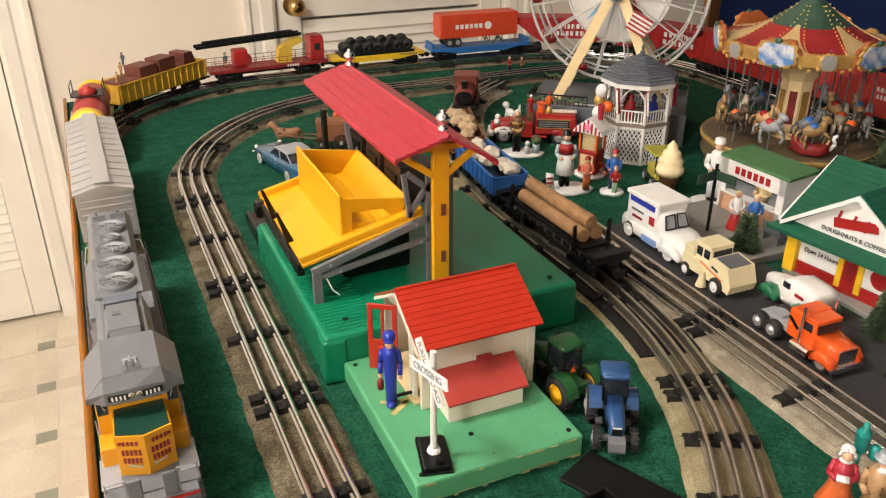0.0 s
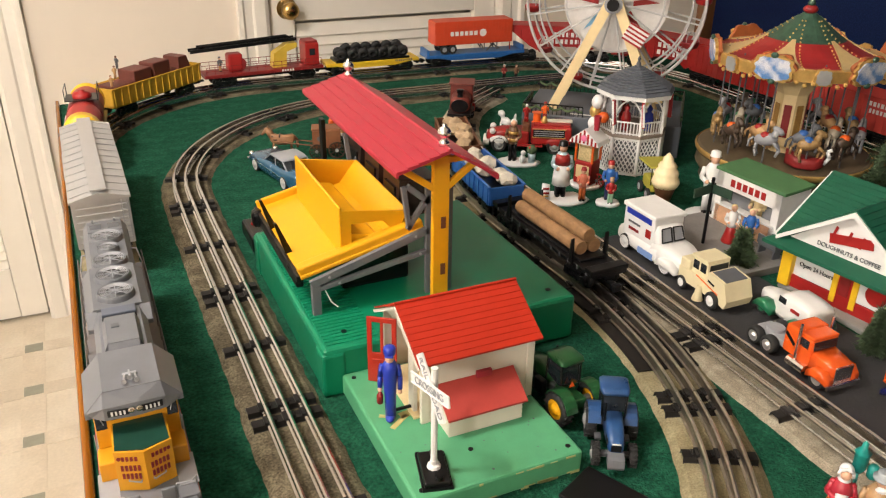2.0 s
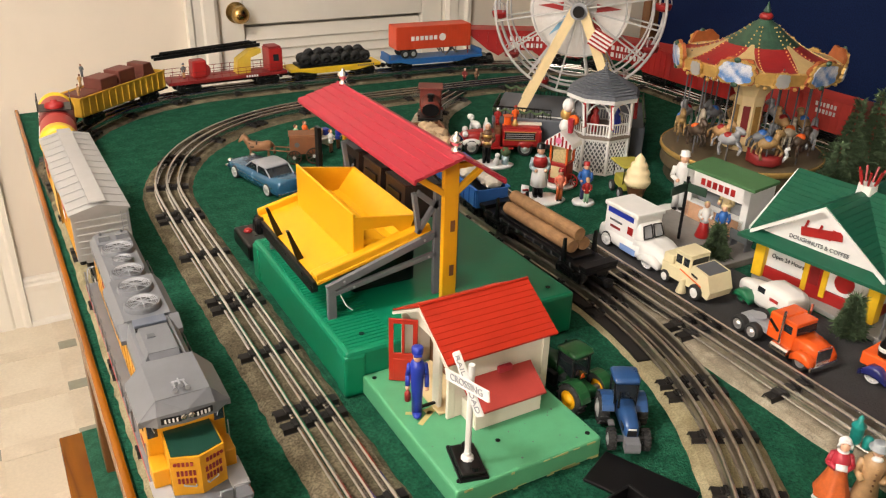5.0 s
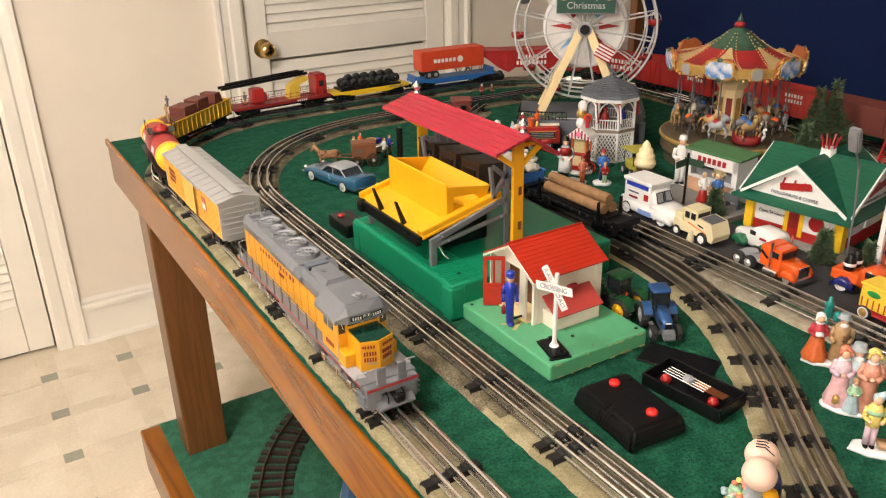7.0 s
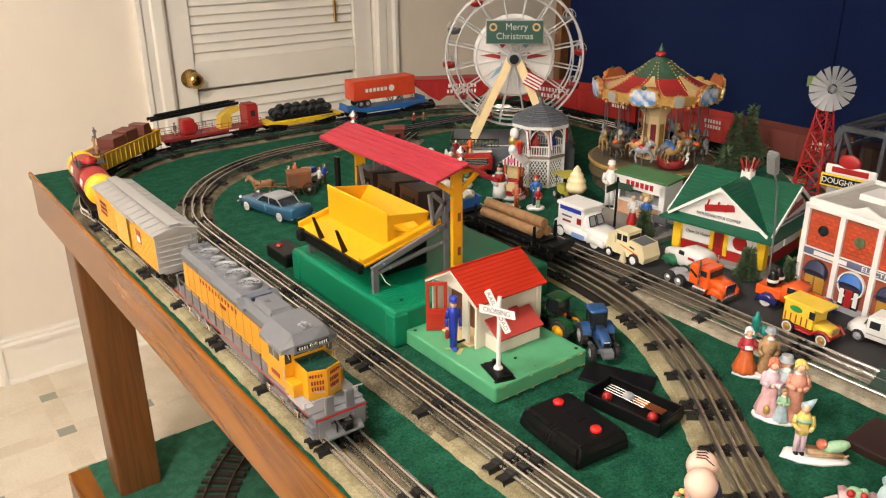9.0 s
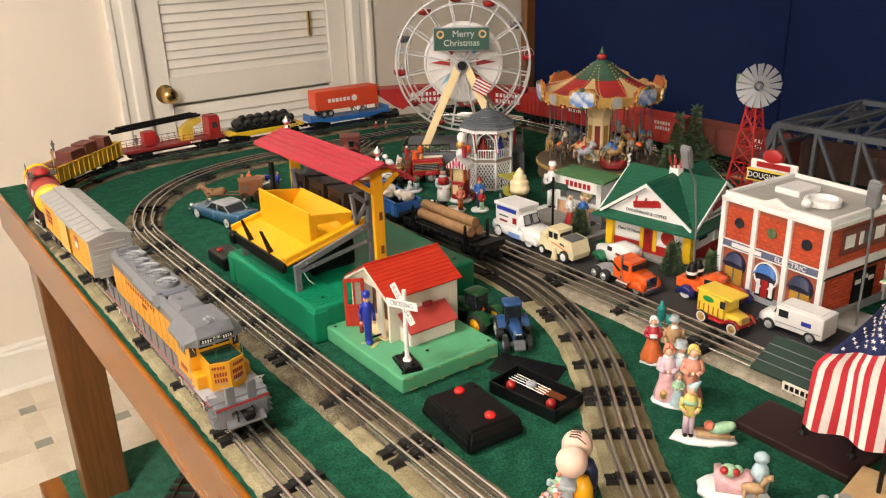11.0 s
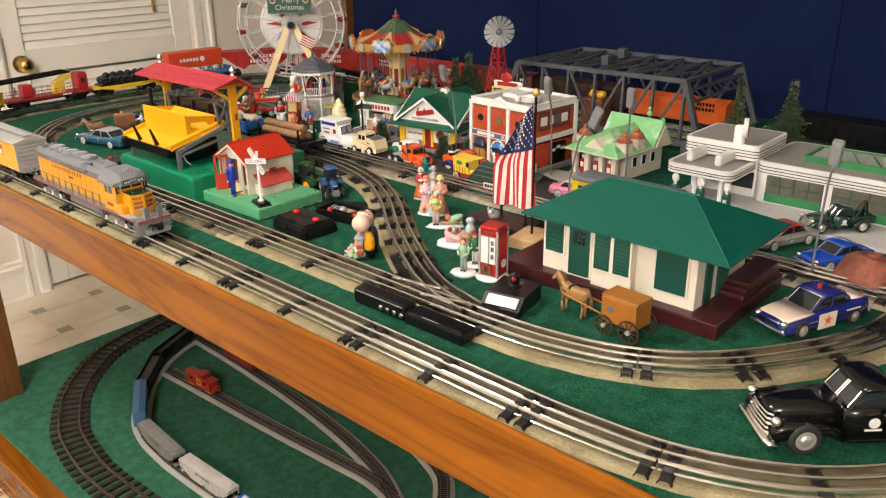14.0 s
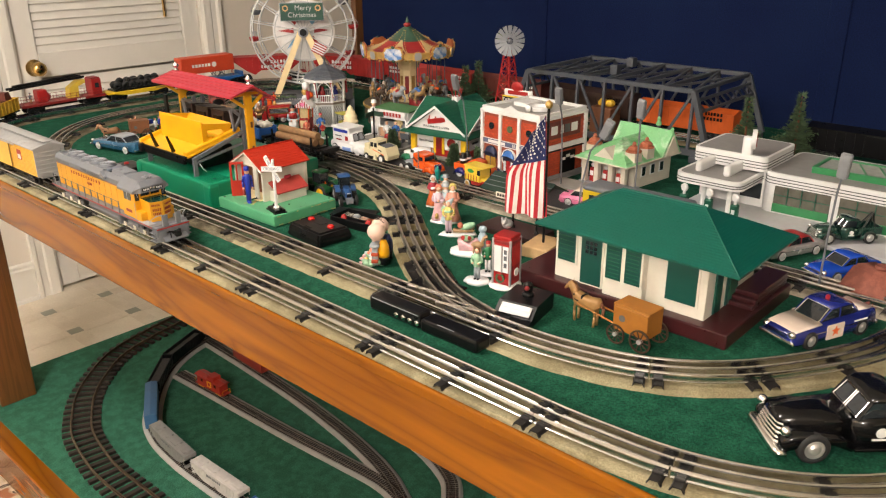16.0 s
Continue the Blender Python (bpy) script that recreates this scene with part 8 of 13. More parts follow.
# ---- street and buildings ----
solo("road", box(B(), (0.70, 2.45, T + 0.0015), (0.125, 0.86, 0.003), 0.001), ASPHALT, "black toy road mat strip", "road", kind="structure")
solo("pavement", box(B(), (0.80, 2.44, T + 0.003), (0.062, 0.5, 0.006), 0.001), mat("grey_pavement", (0.28, 0.27, 0.25), 0.8, var=0.12, bump=0.3), "grey toy pavement strip", "pavement", kind="structure")
PLAZA = mat("plaza_grey", (0.2, 0.19, 0.18), 0.75, var=0.15, bump=0.3)
solo("plaza", box(B(), (0.775, 2.80, T + 0.005), (0.09, 0.17, 0.01), 0.001), PLAZA, "grey slab before the snack booth", "pavement", kind="structure")


def doughnut_shop():
    g = resized(1.125, thing("toy_shop", (0.858, 2.624, T), 8, "toy doughnut shop, green shingled cross-gable roof, white signs", "toy shop"), 0.995, 1.01)
    wx, wy, wz = 0.065, 0.072, 0.058
    part("wall", box(B(), (0, 0, wz / 2 + 0.002), (2 * wx, 2 * wy, wz), 0.0008), WHITE, g, "white walls")
    part("plinth", box(B(), (0, 0, 0.011), (2 * wx + 0.004, 2 * wy + 0.004, 0.02), 0.0008), RED, g, "red plinth")
    ym = mat("shop_yellow", (0.8, 0.5, 0.02), 0.4)
    for x, y in ((-wx, -wy), (-wx, wy), (wx, -wy)):
        part("corner_pier", box(B(), (x, y, 0.034), (0.014, 0.014, 0.056), 0.001), ym, g, "yellow corner pier")
    for y0, w in ((0.036, 0.042), (-0.036, 0.04)):
        f = part("window", box(B(), (-wx - 0.001, y0, 0.039), (0.003, w, 0.034), 0.0006), WHITE, g, "white display window")
        if y0 > 0:
            words("Open 24 Hours", f, BLACK, (-wx - 0.0028, y0, 0.038), (90, 0, -90), 0.0075, sx=0.9)
        else:
            part("round_emblem", lathe(B(), [(0.0001, 0), (0.012, 0), (0.012, 0.0006), (0.0001, 0.0006)], seg=20), RED, f).matrix_basis = pose(-wx - 0.0026, y0, 0.039, 0, -90, 0)
    for y in (0.0115, -0.0125):
        part("pilaster", box(B(), (-wx - 0.001, y, 0.036), (0.005, 0.007, 0.05), 0.0006), ym, g)
    d = part("door", box(B(), (-wx - 0.001, 0.0, 0.03), (0.003, 0.018, 0.052), 0.0006), RED, g, "red door")
    part("door_glass", box(B(), (-wx - 0.003, 0.0, 0.036), (0.0008, 0.011, 0.026)), DKRED, d)
    for x0 in (-0.03, 0.025):
        f = part("window", box(B(), (x0, -wy - 0.001, 0.039), (0.042, 0.003, 0.034), 0.0006), WHITE, g, "white display window")
        part("lettering_bar", box(B(), (x0, -wy - 0.0028, 0.038), (0.022, 0.0008, 0.005)), RED if x0 > 0 else BLACK, f)
    # awning band
    bm = B()
    a, b = 0.012, 0.024
    lo = [(-wx - b, -wy - b), (wx + b, -wy - b), (wx + b, wy + b), (-wx - b, wy + b)]
    hi = [(-wx + 0.004, -wy + 0.004), (wx - 0.004, -wy + 0.004), (wx - 0.004, wy - 0.004), (-wx + 0.004, wy - 0.004)]
    vl = [bm.verts.new((*p, wz - 0.001)) for p in lo]
    vm = [bm.verts.new((*p, wz + 0.003)) for p in lo]
    vh = [bm.verts.new((*p, wz + 0.018)) for p in hi]
    bm.faces.new(vl[::-1])
    for i in range(4):
        j = (i + 1) % 4
        bm.faces.new((vl[i], vl[j], vm[j], vm[i]))
        bm.faces.new((vm[i], vm[j], vh[j], vh[i]))
    bm.faces.new(vh)
    part("awning", bm, ROOFGREEN, g, "dark green skirt roof")
    # cross gables
    ez, rz = wz + 0.011, wz + 0.068
    for axis in ("x", "y"):
        half = (wy if axis == "x" else wx) + 0.012
        ln = (wx if axis == "x" else wy) + 0.016
        bm = B()
        prism(bm, [(-half + 0.012, ez), (half - 0.012, ez), (0, rz - 0.006)], axis, -ln + 0.006, ln - 0.006)
        gb = part("gable", bm, WHITE, g, "white gable sign board")
        for s in (-1, 1):
            bm = B()
            n = 14
            for i in range(n):
                f0, f1 = i / n, (i + 1) / n
                p0 = (s * half * (1 - f0), ez - 0.004 + (rz - ez + 0.004) * f0)
                p1 = (s * half * (1 - f1), ez - 0.004 + (rz - ez + 0.004) * f1)
                prism(bm, [p0, (p0[0], p0[1] + 0.0022), (p1[0], p1[1] + 0.0014), p1], axis, -ln, ln)
                if not i:
                    rf = part("roof_slope", bm, ROOFGREEN, g, "dark green shingled roof")
                else:
                    part("shingle_course", bm, ROOFGREEN, rf)
                bm = B()
            for e in (-1, 1):
                bm = B()
                prism(bm, [(s * half, ez - 0.006), (s * half, ez - 0.001), (0, rz + 0.0), (0, rz - 0.006)], axis, e * (ln + 0.001) - 0.0012, e * (ln + 0.001) + 0.0012)
                part("barge_board", bm, WHITE, rf)
    # signs: emblem shape over readable line
    def sign(m):
        s1 = part("emblem_shape", box(B(), (0, 0, 0), (0.05, 0.001, 0.011), 0.0003, rot=(0, -7, 0)), RED, g, "red script shape")
        s1.matrix_basis = m @ pose(0, 0, 0.012, 0, -4, 0)
        for dx, dz in ((-0.02, 0.009), (-0.003, 0.008), (0.012, 0.006)):
            k = part("emblem_stroke", box(B(), (0, 0, 0), (0.003, 0.001, 0.014), 0.0003, rot=(0, 14, 0)), RED, g)
            k.matrix_basis = m @ pose(dx, 0, 0.012 + dz * 0.4)
        w = words("DOUGHNUTS & COFFEE", g, DKGREY, (0, 0, 0), (90, 0, 0), 0.0068, sx=1.05)
        w.matrix_basis = m @ pose(0, -0.0004, -0.003, 90, 0, 0)
    sign(pose(-wx - 0.0115, 0, ez + 0.010, 0, 0, -90))
    sign(pose(0, -wy - 0.0115, ez + 0.010, 0, 0, 0))
    part("cupola", lathe(B(), [(0.012, rz - 0.008), (0.011, rz + 0.008), (0.006, rz + 0.008)], seg=8), WHITE, g, "white cupola")
    bm = B()
    for i in range(7):
        a = 2 * math.pi * i / 7
        cyl(bm, (0.008 * math.cos(a), 0.008 * math.sin(a), rz + 0.006), (0.014 * math.cos(a), 0.014 * math.sin(a), rz + 0.026), 0.0015, seg=5)
    part("crown", bm, RED, g, "red crown of struts")


doughnut_shop()


def brick_building():
    g = thing("toy_building", (0.835, 2.378, T), -5, "toy brick power company building with white trim and blue awnings", "toy building")
    dx, dy, h = 0.075, 0.081, 0.138
    core = part("wall", box(B(), (0, 0, h / 2), (2 * dx, 2 * dy, h), 0.0006), mat("mortar", (0.3, 0.07, 0.035), 0.8), g, "red brick wall")
    bw, bh = 0.0115, 0.0052
    me = mesh_of("brick", box(B(), (0, 0, 0), (0.0012, bw - 0.0012, bh - 0.0011)), BRICKRED)
    me2 = mesh_of("brick", box(B(), (0, 0, 0), (bw - 0.0012, 0.0012, bh - 0.0011)), BRICKRED)
    rows = 10
    for r in range(11):
        for i in range(int(2 * dx / bw)):
            x = -dx + bw * (i + 0.5 + (0.5 if r % 2 else 0))
            if x < dx - bw / 2:
                b_ = new("brick", me2)
                b_.parent = core
                b_.location = (x, -dy - 0.0003, 0.017 + r * bh)
    for r in range(rows):
        z = 0.08 + r * bh
        n = int(2 * dy / bw)
        for i in range(n):
            y = -dy + bw * (i + 0.5 + (0.5 if r % 2 else 0))
            if y > dy - bw / 2:
                continue
            b_ = new("brick", me)
            b_.parent = core
            b_.location = (-dx - 0.0003, y, z)
    for r in range(10):
        z = 0.08 + r * bh
        n = int(2 * dx / bw)
        for i in range(n):
            x = -dx + bw * (i + 0.5 + (0.5 if r % 2 else 0))
            if x > dx - bw / 2:
                continue
            b_ = new("brick", me2)
            b_.parent = core
            b_.location = (x, -dy - 0.0003, z)
    part("stone_base", box(B(), (0, 0, 0.007), (2 * dx + 0.006, 2 * dy + 0.006, 0.014), 0.001), LTGREY, g, "pale stone base")
    for y in (-dy, -dy / 3, dy / 3, dy):
        part("pilaster", box(B(), (-dx - 0.0015, y, h / 2 + 0.002), (0.007, 0.0075, h + 0.002), 0.0006), WHITE, g, "white pilaster")
    for x in (dx,):
        part("pilaster", box(B(), (x, -dy - 0.0015, h / 2 + 0.002), (0.009, 0.007, h + 0.002), 0.0006), WHITE, g)
    part("cornice", box(B(), (0, 0, h + 0.0015), (2 * dx + 0.01, 2 * dy + 0.01, 0.007), 0.001), WHITE, g, "white cornice")
    part("band", box(B(), (0, 0, 0.0745), (2 * dx + 0.007, 2 * dy + 0.003, 0.0095), 0.0006), mat("band_blue_grey", (0.1, 0.12, 0.2), 0.5), g, "dark blue sign band")
    part("side_band", box(B(), (0, -dy - 0.002, 0.0755), (2 * dx + 0.004, 0.004, 0.011), 0.0006), WHITE, g, "white side band")
    part("side_line", box(B(), (0, -dy - 0.0022, 0.0675), (2 * dx + 0.004, 0.004, 0.0025), 0.0004), BLACK, g)
    for z in (0.0685, 0.0805):
        part("band_line", box(B(), (-dx - 0.0035, 0, z), (0.0016, 2 * dy + 0.003, 0.0016)), WHITE, g)
    words("ELECTRIC", g, WHITE, (-dx - 0.0042, -0.035, 0.0745), (90, 0, -90), 0.0095, sx=1.2)
    part("lettering_bar", box(B(), (-dx - 0.0042, 0.036, 0.0745), (0.0008, 0.05, 0.006)), WHITE, g)
    for s in (-1, 1):
        part("parapet", box(B(), (s * (dx - 0.001), 0, h + 0.0075), (0.006, 2 * dy + 0.004, 0.009), 0.001), WHITE, g, "white parapet")
        part("parapet", box(B(), (0, s * (dy - 0.001), h + 0.0075), (2 * dx - 0.008, 0.006, 0.009), 0.001), WHITE, g)
    part("roof_deck", box(B(), (0, 0, h + 0.0055), (2 * dx - 0.008, 2 * dy - 0.008, 0.002)), mat("roof_cream_grey", (0.38, 0.365, 0.335), 0.7, var=0.12, scale=50), g, "pale grey flat roof")
    part("crest", prism(B(), [(-0.024, h + 0.004), (0.024, h + 0.004), (0.02, h + 0.012), (0.01, h + 0.016), (0.0, h + 0.021), (-0.01, h + 0.016), (-0.02, h + 0.012)], "x", -dx - 0.002, -dx + 0.002), WHITE, g, "white shaped gable crest")
    part("roof_box", box(B(), (0.012, 0.03, h + 0.01), (0.05, 0.04, 0.01), 0.002), WHITE, g, "white roof box")
    part("roof_dish", lathe(B(), [(0.0001, 0.014), (0.024, 0.014), (0.024, 0.022), (0.019, 0.023), (0.016, 0.017), (0.0001, 0.017)], (-0.015, -0.028, h - 0.006), 20), WHITE, g, "round white roof well")
    part("roof_ball", ball(B(), (-0.05, -0.028, h + 0.016), 0.007), WHITE, g)
    for y in (-dy * 2 / 3, 0, dy * 2 / 3):
        ar = part("archway", lathe(B(), [(0.0001, 0), (0.018, 0), (0.018, 0.003), (0.0001, 0.003)], seg=20), mat("arch_shade", (0.02, 0.022, 0.05), 0.5) if y < 0 else bpy.data.materials["arch_shade"], g, "dark arch with blue awning")
        ar.matrix_basis = pose(-dx - 0.0005, y, 0.046, 0, -90, 0)
        # Side openings get their lit look from amber colour alone; the middle is dark glass.
        part("opening", box(B(), (-dx - 0.0022, y, 0.026), (0.003, 0.03, 0.028), 0.0005), mat("amber_interior", (0.42, 0.22, 0.03), 0.5) if y else GLASSY, g, "shop opening, side ones painted amber to look lit")
        bm = B()
        for k in range(8):
            a0, a1 = math.pi * k / 8, math.pi * (k + 1) / 8
            c, s = math.cos, math.sin
            v = [bm.verts.new(p) for p in ((-dx - 0.003, y + 0.016 * c(a0), 0.046 + 0.016 * s(a0)), (-dx - 0.003, y + 0.016 * c(a1), 0.046 + 0.016 * s(a1)), (-dx - 0.0085, y + 0.0165 * c(a1), 0.045 + 0.005 * s(a1)), (-dx - 0.0085, y + 0.0165 * c(a0), 0.045 + 0.005 * s(a0)))]
            bm.faces.new(v)
        bmesh.ops.remove_doubles(bm, verts=bm.verts, dist=0.00001)
        aw = part("awning", bm, (mat("awning_navy", (0.012, 0.018, 0.06), 0.5) if y else BLUEP), g, "blue awning")
        aw.modifiers.new("thickness", "SOLIDIFY").thickness = 0.0012
        if y == 0:
            part("arch_ring", lathe(B(), [(0.0178, 0), (0.0198, 0), (0.0198, 0.0042), (0.0178, 0.0042), (0.0178, 0)], seg=24, close=False), WHITE, g, "white arch ring").matrix_basis = pose(-dx - 0.0005, y, 0.046, 0, -90, 0)
            part("shop_door", box(B(), (-dx - 0.004, y, 0.026), (0.0016, 0.0105, 0.026), 0.0004), RED, g, "red shop door")
            for e in (-1, 1):
                part("door_light", box(B(), (-dx - 0.004, y + e * 0.0105, 0.027), (0.0014, 0.006, 0.022), 0.0004), WHITE, g)
        else:
            part("mullion", box(B(), (-dx - 0.0042, y, 0.026), (0.001, 0.0014, 0.028)), DKGREY, g)
        part("round_window", lathe(B(), [(0.0001, 0), (0.0075, 0), (0.0075, 0.002), (0.0001, 0.002)], seg=18), GLASSY if y else FIR, g, "round window").matrix_basis = pose(-dx - 0.0008, y, 0.108, 0, -90, 0)
    part("side_sign", box(B(), (0.005, -dy - 0.0018, 0.112), (0.104, 0.002, 0.036), 0.0006), mat("sign_maroon", (0.16, 0.03, 0.025), 0.5), g, "maroon side sign with white and black lettering bars")
    for k, (x, w, hh) in enumerate(((-0.03, 0.02, 0.018), (-0.005, 0.008, 0.018), (0.012, 0.018, 0.018), (0.036, 0.02, 0.018))):
        part("lettering_bar", box(B(), (x, -dy - 0.0032, 0.112), (w, 0.001, hh)), DKGREY if k == 2 else WHITE, g)
    part("side_door", box(B(), (0.02, -dy - 0.0012, 0.036), (0.05, 0.002, 0.05), 0.0005), BLACK, g, "dark side doorway")
    for x in (0.005, 0.02, 0.035):
        part("lettering_bar", box(B(), (x, -dy - 0.0026, 0.05 - abs(x - 0.02) * 0.3), (0.012, 0.001, 0.006)), WHITE, g)


brick_building()
g = thing("sign_tower", (0.944, 2.503, T), 4, "toy rooftop shop sign, white and red over yellow panel", "toy sign")
part("pole", box(B(), (0, 0, 0.06), (0.012, 0.06, 0.12), 0.001), LTGREY, g)
part("yellow_panel", box(B(), (-0.008, 0.0, 0.128), (0.006, 0.08, 0.02), 0.001), mat("sign_yellow", (0.75, 0.55, 0.05), 0.4), g)
part("black_panel", box(B(), (-0.0112, 0.0, 0.128), (0.001, 0.074, 0.0145), 0.0003), BLACK, g)
words("DOUGHNUTS", g, WHITE, (-0.0121, 0.0, 0.128), (90, 0, -90), 0.0125, sx=0.95)
part("white_panel", box(B(), (-0.008, -0.004, 0.146), (0.006, 0.078, 0.016), 0.003), WHITE, g)
part("red_script_shape", box(B(), (-0.0114, -0.004, 0.147), (0.0008, 0.056, 0.009), 0.0003), RED, g)
part("red_oval", ball(B(), (-0.008, 0.0, 0.16), 0.0165, (0.25, 1.05, 0.8)), RED, g, "red oval emblem", True)


def victorian():
    g = thing("toy_house", (0.92, 2.187, T), -6, "pale green roofed toy filling station house with brick chimneys", "toy house")
    cw = mat("house_cream", (0.62, 0.56, 0.46), 0.6, var=0.1)
    gr = two_tone("mint_roof", (0.2, 0.5, 0.22), (0.6, 0.74, 0.56), 0.5, 32, lo=0.5, hi=0.72)
    TERRA = mat("terracotta_cap", (0.4, 0.12, 0.06), 0.6, var=0.2)
    part("wall", box(B(), (0.015, 0, 0.03), (0.13, 0.105, 0.06), 0.001), cw, g, "cream stucco wall")
    part("porch_floor", box(B(), (-0.065, 0, 0.003), (0.05, 0.12, 0.006)), LTGREY, g)
    for y in (-0.05, -0.018, 0.018, 0.05):
        part("porch_pier", box(B(), (-0.082, y, 0.03), (0.011, 0.011, 0.056), 0.001), cw, g)
    for y in (-0.034, 0.0, 0.034):
        pmp = part("gas_pump", box(B(), (-0.075, y, 0.02), (0.01, 0.012, 0.032), 0.002), RED, g, "red and white pump")
        part("pump_face", box(B(), (-0.0805, y, 0.024), (0.001, 0.008, 0.01)), WHITE, pmp)
        part("pump_globe", ball(B(), (-0.075, y, 0.041), 0.005), WHITE, pmp)
    bm = B()
    e0 = [(-0.098, -0.066), (0.092, -0.066), (0.092, 0.066), (-0.098, 0.066)]
    lo = [bm.verts.new((*p, 0.056)) for p in e0]
    mid = [bm.verts.new((*p, 0.059)) for p in e0]
    hi = [bm.verts.new(p) for p in ((-0.03, 0.0, 0.098), (0.05, 0.0, 0.098))]
    bm.faces.new(lo[::-1])
    for i in range(4):
        bm.faces.new((lo[i], lo[(i + 1) % 4], mid[(i + 1) % 4], mid[i]))
    bm.faces.new((mid[0], mid[1], hi[1], hi[0]))
    bm.faces.new((mid[1], mid[2], hi[1]))
    bm.faces.new((mid[2], mid[3], hi[0], hi[1]))
    bm.faces.new((mid[3], mid[0], hi[0]))
    rf = part("roof", bm, gr, g, "pale green tiled hip roof")
    for s in (-1, 1):
        bm = B()
        for i in range(1, 9):
            f = i / 9
            y, z = s * 0.066 * (1 - f), 0.059 + 0.039 * f
            box(bm, (-0.003 - 0.0 * f, y, z + 0.0008), (0.19 - 0.11 * f, 0.0012, 0.0014))
        part("tile_course", bm, gr, rf)
    bm = B()
    prism(bm, [(0.022, 0.058), (0.09, 0.058), (0.056, 0.11)], "y", -0.068, 0.068)
    part("cross_gable", bm, gr, g, "pale green cross gable roof")
    for s in (-1, 1):
        part("gable_face", prism(B(), [(0.03, 0.058), (0.082, 0.058), (0.056, 0.1)], "y", s * 0.0675, s * 0.0705), cw, g, "cream gable face")
    for x, y, z in ((-0.055, -0.05, 0.062), (-0.055, 0.05, 0.062), (-0.012, -0.05, 0.064)):
        ch = part("chimney", box(B(), (x, y, z + 0.006), (0.025, 0.025, 0.026), 0.001), cw, g, "cream chimney with red clay cap")
        part("cap", lathe(B(), [(0.0165, 0.018), (0.0165, 0.021), (0.012, 0.0215), (0.013, 0.026), (0.0085, 0.03), (0.0035, 0.031), (0.0045, 0.035), (0.0025, 0.039), (0.0005, 0.04)], (x, y, z + 0.001), 8), TERRA, ch)
    part("roof_pole", lathe(B(), [(0.006, 0.12), (0.0055, 0.126), (0.003, 0.13), (0.0045, 0.134), (0.0005, 0.139)], (0.056, -0.03, -0.004), 8), gr, g, "pale green finial")
    part("roof_pole", lathe(B(), [(0.006, 0.12), (0.0055, 0.126), (0.003, 0.13), (0.0045, 0.134), (0.0005, 0.139)], (0.056, -0.064, -0.022), 8), gr, g)
    part("cream_dormer", prism(B(), [(-0.03, 0.06), (0.03, 0.06), (0.0, 0.086)], "x", -0.088, -0.02), cw, g, "cream front dormer face")
    part("eave_trim", box(B(), (-0.003, 0, 0.0565), (0.194, 0.136, 0.003), 0.001), cw, g)
    for x in (-0.02, 0.012, 0.044):
        part("window", box(B(), (x, -0.053, 0.034), (0.016, 0.002, 0.024), 0.0004), WHITE, g)
        part("pane", box(B(), (x, -0.0542, 0.034), (0.011, 0.001, 0.019)), GLASSY, g)


victorian()


